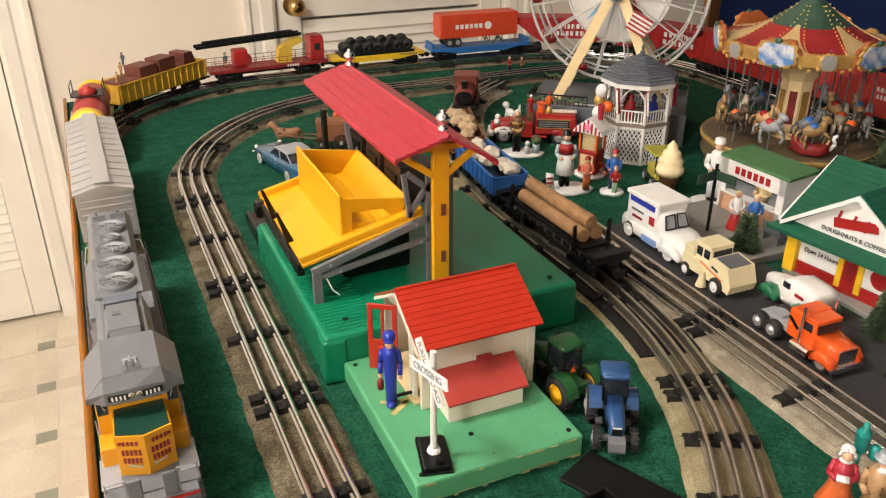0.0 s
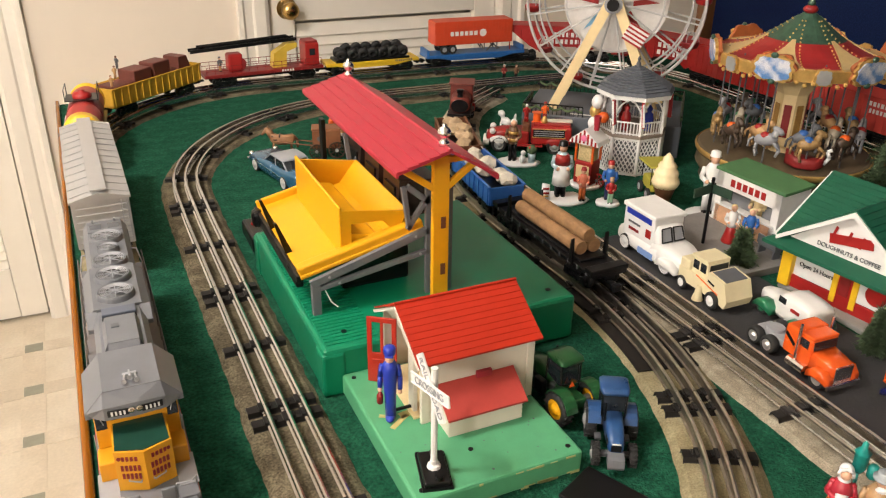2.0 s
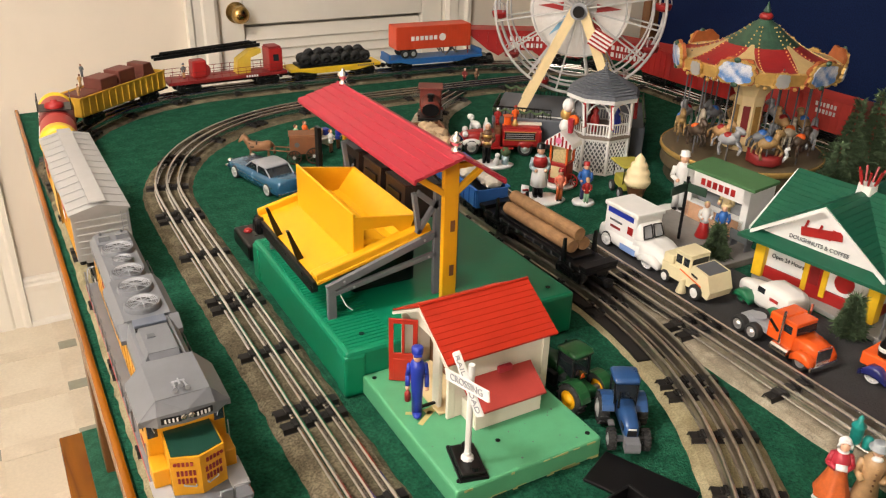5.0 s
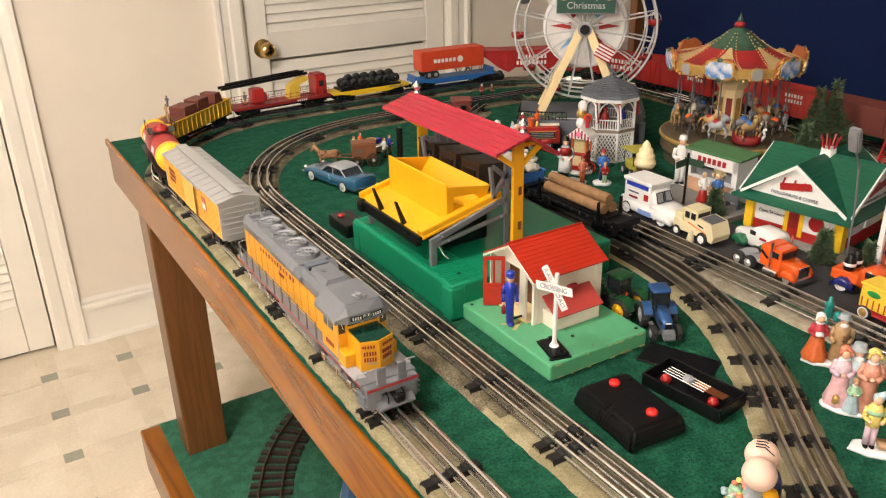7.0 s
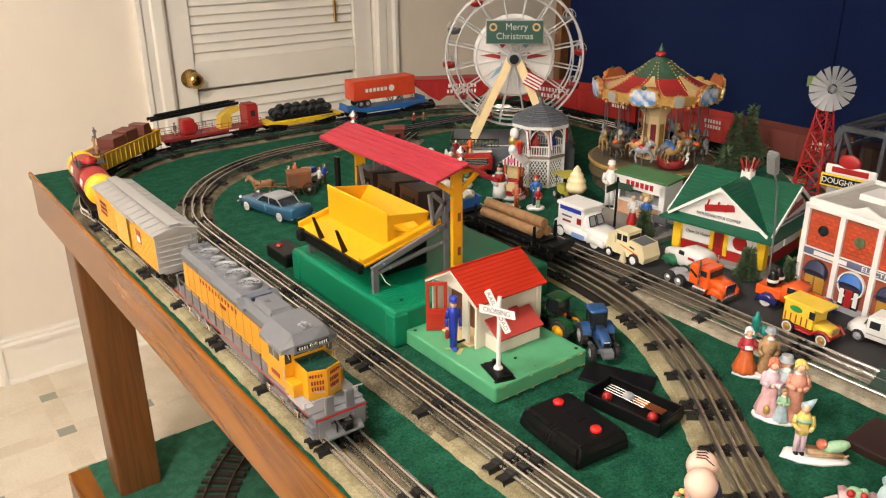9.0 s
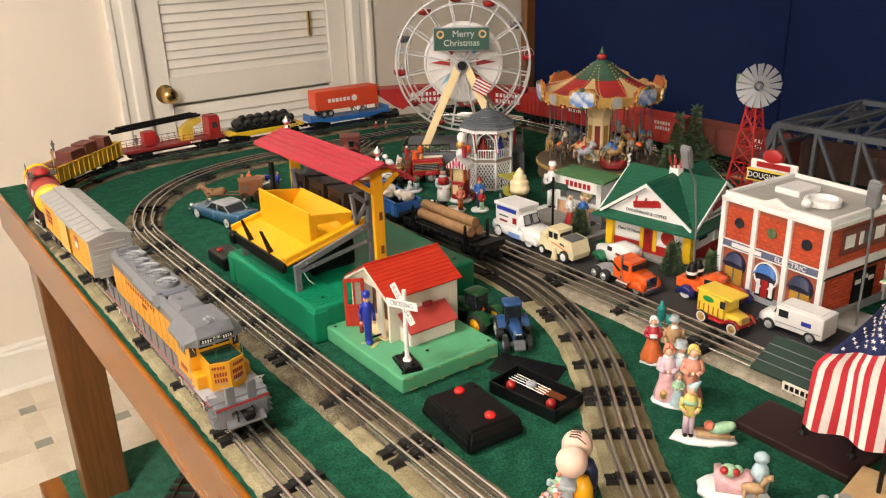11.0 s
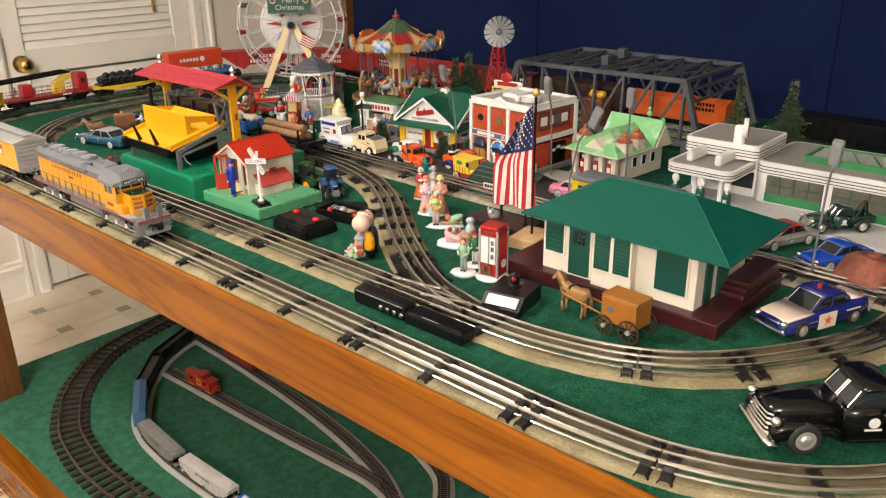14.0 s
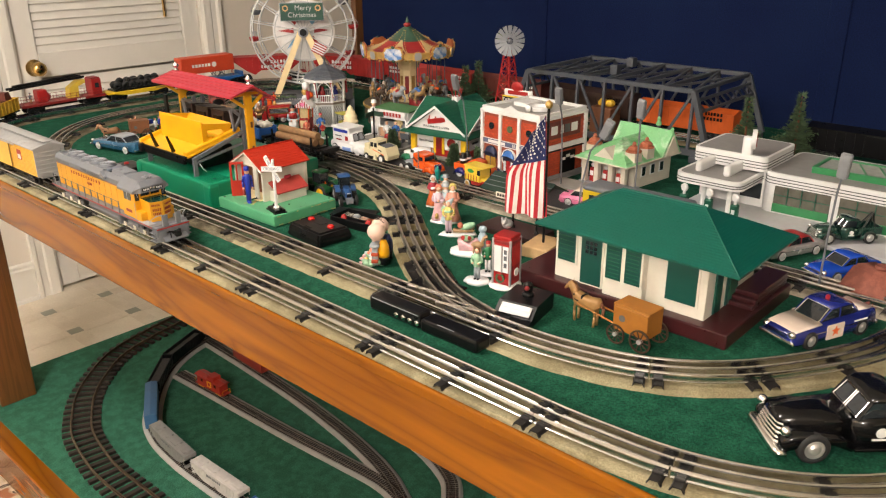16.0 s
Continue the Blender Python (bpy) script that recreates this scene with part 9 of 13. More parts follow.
def diner():
    g = resized(1, thing("toy_filling_station", (0.0, -0.033, T), 0, "white streamlined toy filling station with black stripes and canopy", "toy building"), 1, 0.92)
    part("forecourt", box(B(), (0.90, 1.83, 0.004), (0.24, 0.44, 0.008), 0.001), mat("forecourt_grey", (0.46, 0.46, 0.47), 0.7, var=0.08), g, "pale grey forecourt")

    def rounded(x0, x1, y0, y1, z0, z1, r, m_, name, label=""):
        bm = B()
        poly = []
        for cx, cy, a in ((x1 - r, y1 - r, 0), (x0 + r, y1 - r, 90), (x0 + r, y0 + r, 180), (x1 - r, y0 + r, 270)):
            for k in range(6):
                t = radians(a + 18 * k)
                poly.append((cx + r * math.cos(t), cy + r * math.sin(t)))
        prism(bm, poly, "z", z0, z1)
        return part(name, bm, m_, g, label)
    rounded(0.80, 0.93, 1.925, 2.055, 0.064, 0.083, 0.02, WHITE, "canopy", "white rounded canopy")
    rounded(0.806, 0.925, 1.931, 2.049, 0.0825, 0.0835, 0.016, mat("canopy_grey", (0.26, 0.25, 0.24), 0.6), "canopy_roof")
    for z in (0.069, 0.074):
        rounded(0.7992, 0.9305, 1.9242, 2.0555, z, z + 0.0014, 0.0205, BLACK, "black_stripe")
    part("canopy_fin", box(B(), (0.875, 1.965, 0.094), (0.1, 0.014, 0.024), 0.006), WHITE, g, "white canopy fin")
    part("canopy_fin", box(B(), (0.875, 2.02, 0.094), (0.1, 0.014, 0.024), 0.006), WHITE, g)
    for y in (1.95, 2.0):
        part("column", cyl(B(), (0.818, y, 0.008), (0.818, y, 0.064), 0.0045, seg=12), WHITE, g, "white round column")
    part("office", box(B(), (0.95, 1.985, 0.045), (0.09, 0.13, 0.09), 0.006), WHITE, g, "white office block")
    rounded(0.885, 1.03, 1.915, 2.06, 0.088, 0.118, 0.012, WHITE, "tower", "white stepped tower")
    rounded(0.891, 1.024, 1.921, 2.054, 0.1175, 0.1185, 0.01, bpy.data.materials["canopy_grey"], "tower_roof")
    for z in (0.094, 0.1, 0.106):
        rounded(0.8843, 1.0307, 1.9143, 2.0607, z, z + 0.0014, 0.0125, BLACK, "black_stripe")
    rounded(0.89, 1.08, 1.655, 1.92, 0.008, 0.09, 0.02, WHITE, "garage", "white garage block")
    rounded(0.896, 1.074, 1.661, 1.914, 0.0895, 0.0905, 0.016, bpy.data.materials["canopy_grey"], "garage_roof")
    for z in (0.068, 0.074, 0.080):
        rounded(0.8892, 1.0808, 1.6542, 1.9208, z, z + 0.0014, 0.0206, BLACK, "black_stripe")
    fin = part("sign_fin", box(B(), (0.893, 1.957, 0.12), (0.014, 0.02, 0.07), 0.005), WHITE, g, "white sign fin")
    part("round_sign", lathe(B(), [(0.0001, -0.004), (0.02, -0.004), (0.02, 0.004), (0.0001, 0.004)], seg=24), WHITE, fin, "round sign with red centre").matrix_basis = pose(0.893, 1.947, 0.15, 90, 0, 20)
    part("sign_centre", lathe(B(), [(0.0001, 0), (0.0155, 0), (0.0155, 0.0012), (0.0001, 0.0012)], seg=24), DKRED, fin).matrix_basis = pose(0.8945, 1.9426, 0.15, 90, 0, 20)
    # garage doors with green sills and panes
    for y0, w in ((1.845, 0.1), (1.72, 0.12)):
        f = part("garage_window", box(B(), (0.8895, y0, 0.04), (0.003, w, 0.05), 0.0005), mat("interior_beige", (0.12, 0.112, 0.09), 0.2, var=0.3, scale=40) if y0 > 1.8 else bpy.data.materials["interior_beige"], g, "glazed garage door with green sill")
        part("green_sill", box(B(), (0.8875, y0, 0.0205), (0.004, w, 0.017), 0.0005), mat("frame_green", (0.03, 0.2, 0.07), 0.4), f)
        for k in range(1, 4):
            part("glazing_bar", box(B(), (0.8876, y0 - w / 2 + w * k / 4, 0.045), (0.002, 0.0016, 0.042)), ROOFGREEN, f)
        part("glazing_bar", box(B(), (0.8876, y0, 0.047), (0.002, w, 0.0014)), ROOFGREEN, f)
    part("office_window", box(B(), (0.9045, 1.945, 0.042), (0.002, 0.04, 0.034), 0.0008), GLASSY, g, "dark rounded window")
    sk = part("skylight", box(B(), (0.98, 1.775, 0.096), (0.08, 0.14, 0.01), 0.001), mat("skylight_glass", (0.42, 0.42, 0.38), 0.2, var=0.15, scale=60), g, "skylight with green frame")
    bm = B()
    for s in (-1, 1):
        box(bm, (0.98 + s * 0.042, 1.775, 0.0965), (0.007, 0.15, 0.014), 0.001)
        box(bm, (0.98, 1.775 + s * 0.0715, 0.0965), (0.077, 0.007, 0.014), 0.001)
    for k in range(3):
        box(bm, (0.98, 1.74 + k * 0.035, 0.1015), (0.078, 0.0025, 0.002), rot=(0, 0, 25))
    part("skylight_frame", bm, bpy.data.materials["frame_green"], sk)
    for y in (1.93, 1.98, 2.03):
        p = part("gas_pump", box(B(), (0.80, y, 0.024), (0.013, 0.014, 0.034), 0.003), ROOFGREEN, g, "dark green pump with round white globe")
        part("pump_label", box(B(), (0.793, y, 0.026), (0.001, 0.006, 0.009)), WHITE, p)
        part("pump_neck", cyl(B(), (0.80, y, 0.04), (0.80, y, 0.047), 0.003, seg=8), WHITE, p)
        gl = part("pump_globe", lathe(B(), [(0.0001, -0.003), (0.0075, -0.003), (0.009, 0), (0.0075, 0.003), (0.0001, 0.003)], seg=16), WHITE, p)
        gl.matrix_basis = pose(0.80, y, 0.054, 90, 0, 60)


diner()


def truss_bridge():
    g = thing("truss_bridge", (1.297, 2.394, T), 0, "dark grey metal toy truss bridge over the back track", "toy bridge")
    m_ = mat("bridge_grey", (0.085, 0.092, 0.105), 0.5, 0.2, var=0.15)
    L, Wt, Wb, H = 0.233, 0.15, 0.156, 0.161

    def beam(bm, a, b, w=0.008, h=0.008):
        a, b = Vector(a), Vector(b)
        d = b - a
        q = d.to_track_quat("X", "Z").to_matrix().to_4x4()
        bmesh.ops.create_cube(bm, size=1.0, matrix=Matrix.Translation((a + b) / 2) @ q @ Matrix.Diagonal((d.length, w, h, 1)))
    tl = L - 0.0
    for s in (-1, 1):
        bm = B()
        beam(bm, (s * Wt, -tl, H), (s * Wt, tl, H), 0.012, 0.01)
        sd = part("top_chord", bm, m_, g, "top beam")
        bm = B()
        beam(bm, (s * Wb, -L - 0.05, 0.022), (s * Wb, L + 0.05, 0.022), 0.01, 0.014)
        part("bottom_chord", bm, m_, g)
        ys = [-tl + 2 * tl * k / 6 for k in range(7)]
        for k, y in enumerate(ys):
            bm = B()
            beam(bm, (s * Wt, y, H), (s * Wb, y, 0.022), 0.006, 0.008)
            if k < 6:
                y2 = ys[k + 1]
                if k < 3:
                    beam(bm, (s * Wt, y, H), (s * Wb, y2, 0.022), 0.005, 0.006)
                else:
                    beam(bm, (s * Wb, y, 0.022), (s * Wt, y2, H), 0.005, 0.006)
            part("web_member", bm, m_, sd)
        for e in (-1, 1):
            bm = B()
            beam(bm, (s * Wt, e * tl, H), (s * Wb, e * (L + 0.05), 0.02), 0.012, 0.012)
            part("end_post", bm, m_, sd)
            bm = B()
            box(bm, (s * Wb, e * (L + 0.03), 0.008), (0.024, 0.04, 0.016), 0.002)
            part("pier_foot", bm, m_, g)
    ys = [-tl + 2 * tl * k / 6 for k in range(7)]
    for y in ys:
        bm = B()
        beam(bm, (-Wt, y, H), (Wt, y, H), 0.008, 0.008)
        part("cross_beam", bm, m_, g)
    for k in range(6):
        bm = B()
        beam(bm, (-Wt, ys[k], H + 0.001), (Wt, ys[k + 1], H + 0.001), 0.006, 0.005)
        beam(bm, (Wt, ys[k], H - 0.001), (-Wt, ys[k + 1], H - 0.001), 0.005, 0.005)
        part("lateral_brace", bm, m_, g)
    for e in (-1, 1):
        for z in (0.14, 0.115):
            bm = B()
            f = (H - z) / (H - 0.02)
            beam(bm, (-Wt, e * (tl + 0.05 * f), z), (Wt, e * (tl + 0.05 * f), z), 0.006, 0.006)
            part("portal_brace", bm, m_, g)
        bm = B()
        for k in range(10):
            x = -Wt + 2 * Wt * k / 10
            beam(bm, (x, e * (tl + 0.009), 0.14), (x + 2 * Wt / 10, e * (tl + 0.017), 0.115), 0.003, 0.003)
        part("portal_lattice", bm, m_, g)
    for y, x in ((0.02, -0.07), (0.05, 0.06)):
        part("warning_box", box(B(), (x, y, H + 0.014), (0.024, 0.02, 0.024), 0.002), m_, g, "small grey box on the bridge top")


truss_bridge()
g = thing("cargo_load", (1.2, 2.42, T), 0, "brown and yellow toy load standing beside the back track", "toy load")
part("crate", box(B(), (0, 0, 0.043), (0.05, 0.06, 0.086), 0.003), BROWN, g, "dark brown lower crate")
bm = B()
for x, y, z, r in ((0.0, -0.012, 0.094, 0.012), (0.004, 0.012, 0.092, 0.011), (-0.01, 0.002, 0.1, 0.009)):
    ball(bm, (x, y, z), r, (1.1, 1.2, 0.8), 8)
part("sack", bm, mat("signal_yellow", (0.7, 0.42, 0.03), 0.5), g, "yellow sacks on top")


def windmill():
    g = thing("toy_windmill", (1.036, 2.608, T), 0, "red lattice toy windmill with grey vaned wheel", "toy windmill")
    H = 0.232
    for sx in (-1, 1):
        for sy in (-1, 1):
            part("leg", cyl(B(), (sx * 0.032, sy * 0.032, 0), (sx * 0.007, sy * 0.007, H), 0.0028, 0.0018, 6), RED, g, "red tapering leg")
    for k in range(8):
        z0, z1 = H * k / 8, H * (k + 1) / 8
        a0, a1 = 0.032 - 0.025 * k / 8, 0.032 - 0.025 * (k + 1) / 8
        for (x0, y0), (x1, y1) in (((-1, -1), (1, -1)), ((1, -1), (1, 1)), ((1, 1), (-1, 1)), ((-1, 1), (-1, -1))):
            part("cross_brace", cyl(B(), (x0 * a0, y0 * a0, z0), (x1 * a1, y1 * a1, z1), 0.0012, seg=5), RED, g)
            part("cross_brace", cyl(B(), (x1 * a0, y1 * a0, z0), (x0 * a1, y0 * a1, z1), 0.0012, seg=5), RED, g)
            part("girt", cyl(B(), (x0 * a1, y0 * a1, z1), (x1 * a1, y1 * a1, z1), 0.0012, seg=5), RED, g)
    wh = part("wheel_hub", lathe(B(), [(0.0001, -0.006), (0.006, -0.006), (0.006, 0.006), (0.0001, 0.008)], seg=12), GREY, g, "grey vaned wheel")
    wh.matrix_basis = pose(-0.012, -0.012, H + 0.018, 90, 0, -42)
    vane = mesh_of("vane", prism(B(), [(0.008, -0.0022), (0.037, -0.0062), (0.037, 0.0062), (0.008, 0.0022)], "z", -0.0006, 0.0006), LTGREY)
    for k in range(16):
        v = new("vane", vane)
        v.parent = wh
        v.matrix_basis = pose(0, 0, 0, 0, 0, 360 * k / 16) @ pose(0, 0, 0, 24, 0, 0)
    part("tail_boom", cyl(B(), (-0.005, -0.005, H + 0.018), (0.02, 0.02, H + 0.02), 0.0015, seg=6), RED, g)
    part("tail_vane", box(B(), (0.012, 0.03, H + 0.022), (0.03, 0.0012, 0.018), 0.0003, rot=(0, 0, 130)), mat("tail_green", (0.12, 0.18, 0.06), 0.5), g, "olive tail vane")


windmill()


def fir(at, h, seed, label, wide=0.36):
    g = thing("toy_tree", at, 0, label, "toy tree", "toy fir trees")
    rng = random.Random(seed)
    part("trunk", cyl(B(), (0, 0, 0), (0.0, 0, h * 0.97), h * 0.028, h * 0.006, 7), BROWN, g, "thin brown trunk")
    bm = B()
    tiers = 15
    for i in range(tiers):
        f = i / (tiers - 1)
        z = h * (0.1 + 0.88 * f)
        R = h * wide * max(0.0, 1 - f * 1.12) ** 1.25 + h * 0.04 * (1.1 - f)
        for k in range(max(6, int(20 * (1 - f) + 5))):
            a = rng.uniform(0, 6.28)
            L = R * rng.uniform(0.55, 1.15)
            tip = Vector((L * math.cos(a), L * math.sin(a), z + L * rng.uniform(-0.1, 0.35)))
            root = Vector((0, 0, z))
            d = tip - root
            side = Vector((-d.y, d.x, 0)).normalized()
            n = 7
            for j in range(1, n + 1):
                c = root + d * (j / n)
                ln = 0.0095 * (1.2 - 0.4 * j / n)
                for sgn in (-1, 1):
                    e = c + side * sgn * ln * rng.uniform(0.5, 1.1) + d.normalized() * ln * 0.8 + Vector((0, 0, rng.uniform(-0.7, 0.9) * ln))
                    w = Vector((0, 0, ln * 0.35))
                    v = [bm.verts.new(c - w * 0.5), bm.verts.new(e), bm.verts.new(c + w * 0.5 + d.normalized() * ln * 0.3)]
                    bm.faces.new(v)
    part("crown", bm, FIR, g, "layered needle branches with gaps")
    return g


fir((1.245, 1.957, T), 0.168, 1, "dusty green toy fir tree behind the filling station", 0.36)
fir((1.125, 2.024, T), 0.166, 2, "dusty green toy fir tree beside the bridge", 0.34)
fir((1.2, 2.842, T), 0.156, 3, "tall bushy dark green toy tree beside the carousel", 0.36)
fir((1.13, 2.832, T), 0.152, 5, "bushy dark green toy tree beside the carousel", 0.36)
fir((1.06, 2.80, T), 0.1, 4, "low bushy dark green toy tree behind the shop", 0.45)
fir((0.757, 2.742, T), 0.052, 6, "small potted toy fir by the shop corner", 0.3)
fir((0.752, 2.538, T), 0.05, 7, "small potted toy fir by the shop corner", 0.3)
fir((0.765, 2.475, T), 0.05, 8, "small frosted toy fir by the brick building", 0.25)


def floodlight(at, lx, ly, h):
    g = thing("toy_floodlight", at, 0, "grey toy street floodlight on a thin post", "toy street lamp", "toy floodlights")
    part("foot", lathe(B(), [(0.007, 0), (0.006, 0.003), (0.002, 0.004)], seg=10), GREY, g)
    part("post", tube(B(), [(0, 0, 0.002), (lx * 0.12, ly * 0.12, h * 0.45), (lx * 0.4, ly * 0.4, h * 0.78), (lx * 0.86, ly * 0.86, h - 0.014)], 0.0016, 7), GREY, g)
    bm = B()
    prism(bm, [(-0.005, -0.021), (0.005, -0.021), (0.0075, -0.012), (0.007, 0.016), (0.003, 0.021), (-0.004, 0.019), (-0.0065, 0.01)], "y", -0.0105, 0.0105)
    bmesh.ops.bevel(bm, geom=list(bm.edges), offset=0.0022, segments=2, affect="EDGES")
    hd = part("lamp_head", bm, mat("floodlight_grey", (0.19, 0.195, 0.205), 0.5) if "floodlight_grey" not in bpy.data.materials else bpy.data.materials["floodlight_grey"], g, "boxy grey lamp head")
    hd.matrix_basis = pose(lx, ly, h, -math.degrees(math.atan2(ly, h)) * 1.6, math.degrees(math.atan2(lx, h)) * 1.3, 0) @ Matrix.Diagonal((0.8, 0.72, 0.9, 1))
    return g


for x_, y_, lx_, ly_, h_ in ((0.592, 1.675, -0.007, -0.008, 0.198), (0.558, 2.078, -0.019, -0.061, 0.204), (0.785, 2.266, -0.046, -0.016, 0.2), (0.736, 2.066, -0.025, -0.013, 0.205), (0.772, 2.513, -0.06, -0.014, 0.202)):
    floodlight((x_, y_, T), lx_, ly_, h_)


def booth():
    g = resized(0.72, thing("snack_booth", (0.852, 2.816, T), 4, "white toy snack booth with green roof and open counter", "toy booth"), 0.93, 0.9)
    w, d, h = 0.115, 0.07, 0.088
    part("back_wall", box(B(), (d / 2, 0, h / 2), (0.003, w, h), 0.0005), WHITE, g)
    for s in (-1, 1):
        part("side_wall", box(B(), (0, s * (w / 2 - 0.0015), h / 2), (d, 0.003, h), 0.0005), WHITE, g)
    part("counter_front", box(B(), (-d / 2, 0, 0.018), (0.004, w - 0.008, 0.036), 0.0006), mat("peach_panel", (0.62, 0.36, 0.22), 0.5, var=0.2), g, "peach counter front")
    part("counter", box(B(), (-d / 2 + 0.004, 0, 0.0375), (0.018, w - 0.008, 0.003), 0.0005), WHITE, g)
    part("header", box(B(), (-d / 2, 0, h - 0.012), (0.004, w, 0.024), 0.0006), WHITE, g, "white header board")
    for k in range(6):
        part("lettering_bar", box(B(), (-d / 2 - 0.0026, 0.0275 - k * 0.011, h - 0.012), (0.0008, 0.0075, 0.011)), RED, g)
    for s in (-1, 1):
        part("jamb", box(B(), (-d / 2, s * (w / 2 - 0.006), h / 2), (0.004, 0.012, h), 0.0006), WHITE, g)
    part("roof", box(B(), (0.0, 0, h + 0.004), (d + 0.006, w + 0.01, 0.005), 0.001, rot=(0, -3, 0)), mat("felt_green", (0.06, 0.16, 0.06), 0.8), g, "green flat roof")
    part("inner_shelf", box(B(), (0.01, 0, 0.03), (0.03, w - 0.01, 0.04), 0.001), LTGREY, g)


booth()
figure("vendor_figure", (0.85, 2.813, T), -90, "yellow-coated toy vendor behind the booth counter", folk(0.07, CREAMYEL, WHITE, None, CREAMYEL), "street figures")
figure("customer_figure", (0.786, 2.793, T + 0.01), -40, "toy girl in white blouse and red skirt", folk(0.052, WHITE, RED, None, CREAMYEL, skirt=True), "street figures")
figure("customer_figure", (0.796, 2.772, T + 0.01), -40, "toy boy in blue coat before the booth", folk(0.053, BLUEP, BLUEP, None, CREAMYEL), "street figures")
g = thing("toy_bench", (0.805, 2.743, T + 0.01), 90, "dark toy bench by the booth", "toy bench")
part("seat", box(B(), (0, 0, 0.012), (0.03, 0.012, 0.003), 0.0006), DKGREY, g)
part("backrest", box(B(), (0, 0.007, 0.02), (0.03, 0.002, 0.012), 0.0006), DKGREY, g)
for s in (-1, 1):
    part("leg", box(B(), (s * 0.012, 0, 0.0055), (0.002, 0.012, 0.011)), DKGREY, g)
g = thing("street_sign", (0.752, 2.803, T), 10, "dark green toy street sign post with two blades", "toy street sign")
part("post", cyl(B(), (0, 0, 0), (0, 0, 0.1), 0.0022, seg=8), BLACK, g)
part("blade", box(B(), (-0.014, 0, 0.086), (0.04, 0.002, 0.012), 0.0005), mat("sign_green", (0.02, 0.05, 0.03), 0.5), g)
part("blade", box(B(), (0.0, -0.012, 0.086), (0.002, 0.036, 0.012), 0.0005), bpy.data.materials["sign_green"], g)


def cone_man():
    g = resized(0.78, thing("ice_cream_cone", (0.8, 2.945, T), 0, "large toy soft ice cream cone beside a vendor figure", "toy ice cream"))
    part("cone", lathe(B(), [(0.008, 0.004), (0.012, 0.008), (0.02, 0.036), (0.023, 0.04), (0.02, 0.043)], seg=16), BROWN, g, "brown wafer cone", True)
    prof = []
    for z, r in ((0.038, 0.022), (0.046, 0.026), (0.054, 0.024), (0.056, 0.021), (0.064, 0.023), (0.07, 0.02), (0.072, 0.016), (0.079, 0.017), (0.084, 0.014), (0.086, 0.010), (0.092, 0.010), (0.1, 0.004), (0.103, 0.001)):
        prof.append((r, z))
    part("swirl", lathe(B(), prof, seg=20), mat("soft_ice", (0.8, 0.66, 0.4), 0.4), g, "cream coloured swirl", True)
    part("foot", lathe(B(), [(0.014, 0), (0.014, 0.003), (0.008, 0.004)], seg=14), BROWN, g)


cone_man()
figure("vendor_figure", (0.834, 2.89, T), -35, "toy man in white uniform and cap beside the cone", folk(0.089, WHITE, WHITE, WHITE, BROWN, base=0.005), "street figures")
g = resized(0.82, thing("toy_tractor", (0.812, 2.98, T), 70, "yellow-roofed toy buggy standing behind the cone", "toy buggy"))
part("canopy", box(B(), (0, 0, 0.064), (0.07, 0.05, 0.004), 0.002, rot=(0, 4, 0)), mat("olive_yellow", (0.4, 0.36, 0.05), 0.5), g, "olive yellow canopy")
part("body", box(B(), (0, 0, 0.026), (0.05, 0.034, 0.022), 0.004), bpy.data.materials["olive_yellow"], g)
for x in (-0.025, 0.025):
    for y in (-0.018, 0.018):
        part("canopy_post", cyl(B(), (x, y, 0.03), (x, y, 0.063), 0.001, seg=5), BLACK, g)
wheels_for(g, (-0.02, 0.022), 0.02, 0.011, 0.006, LTGREY)


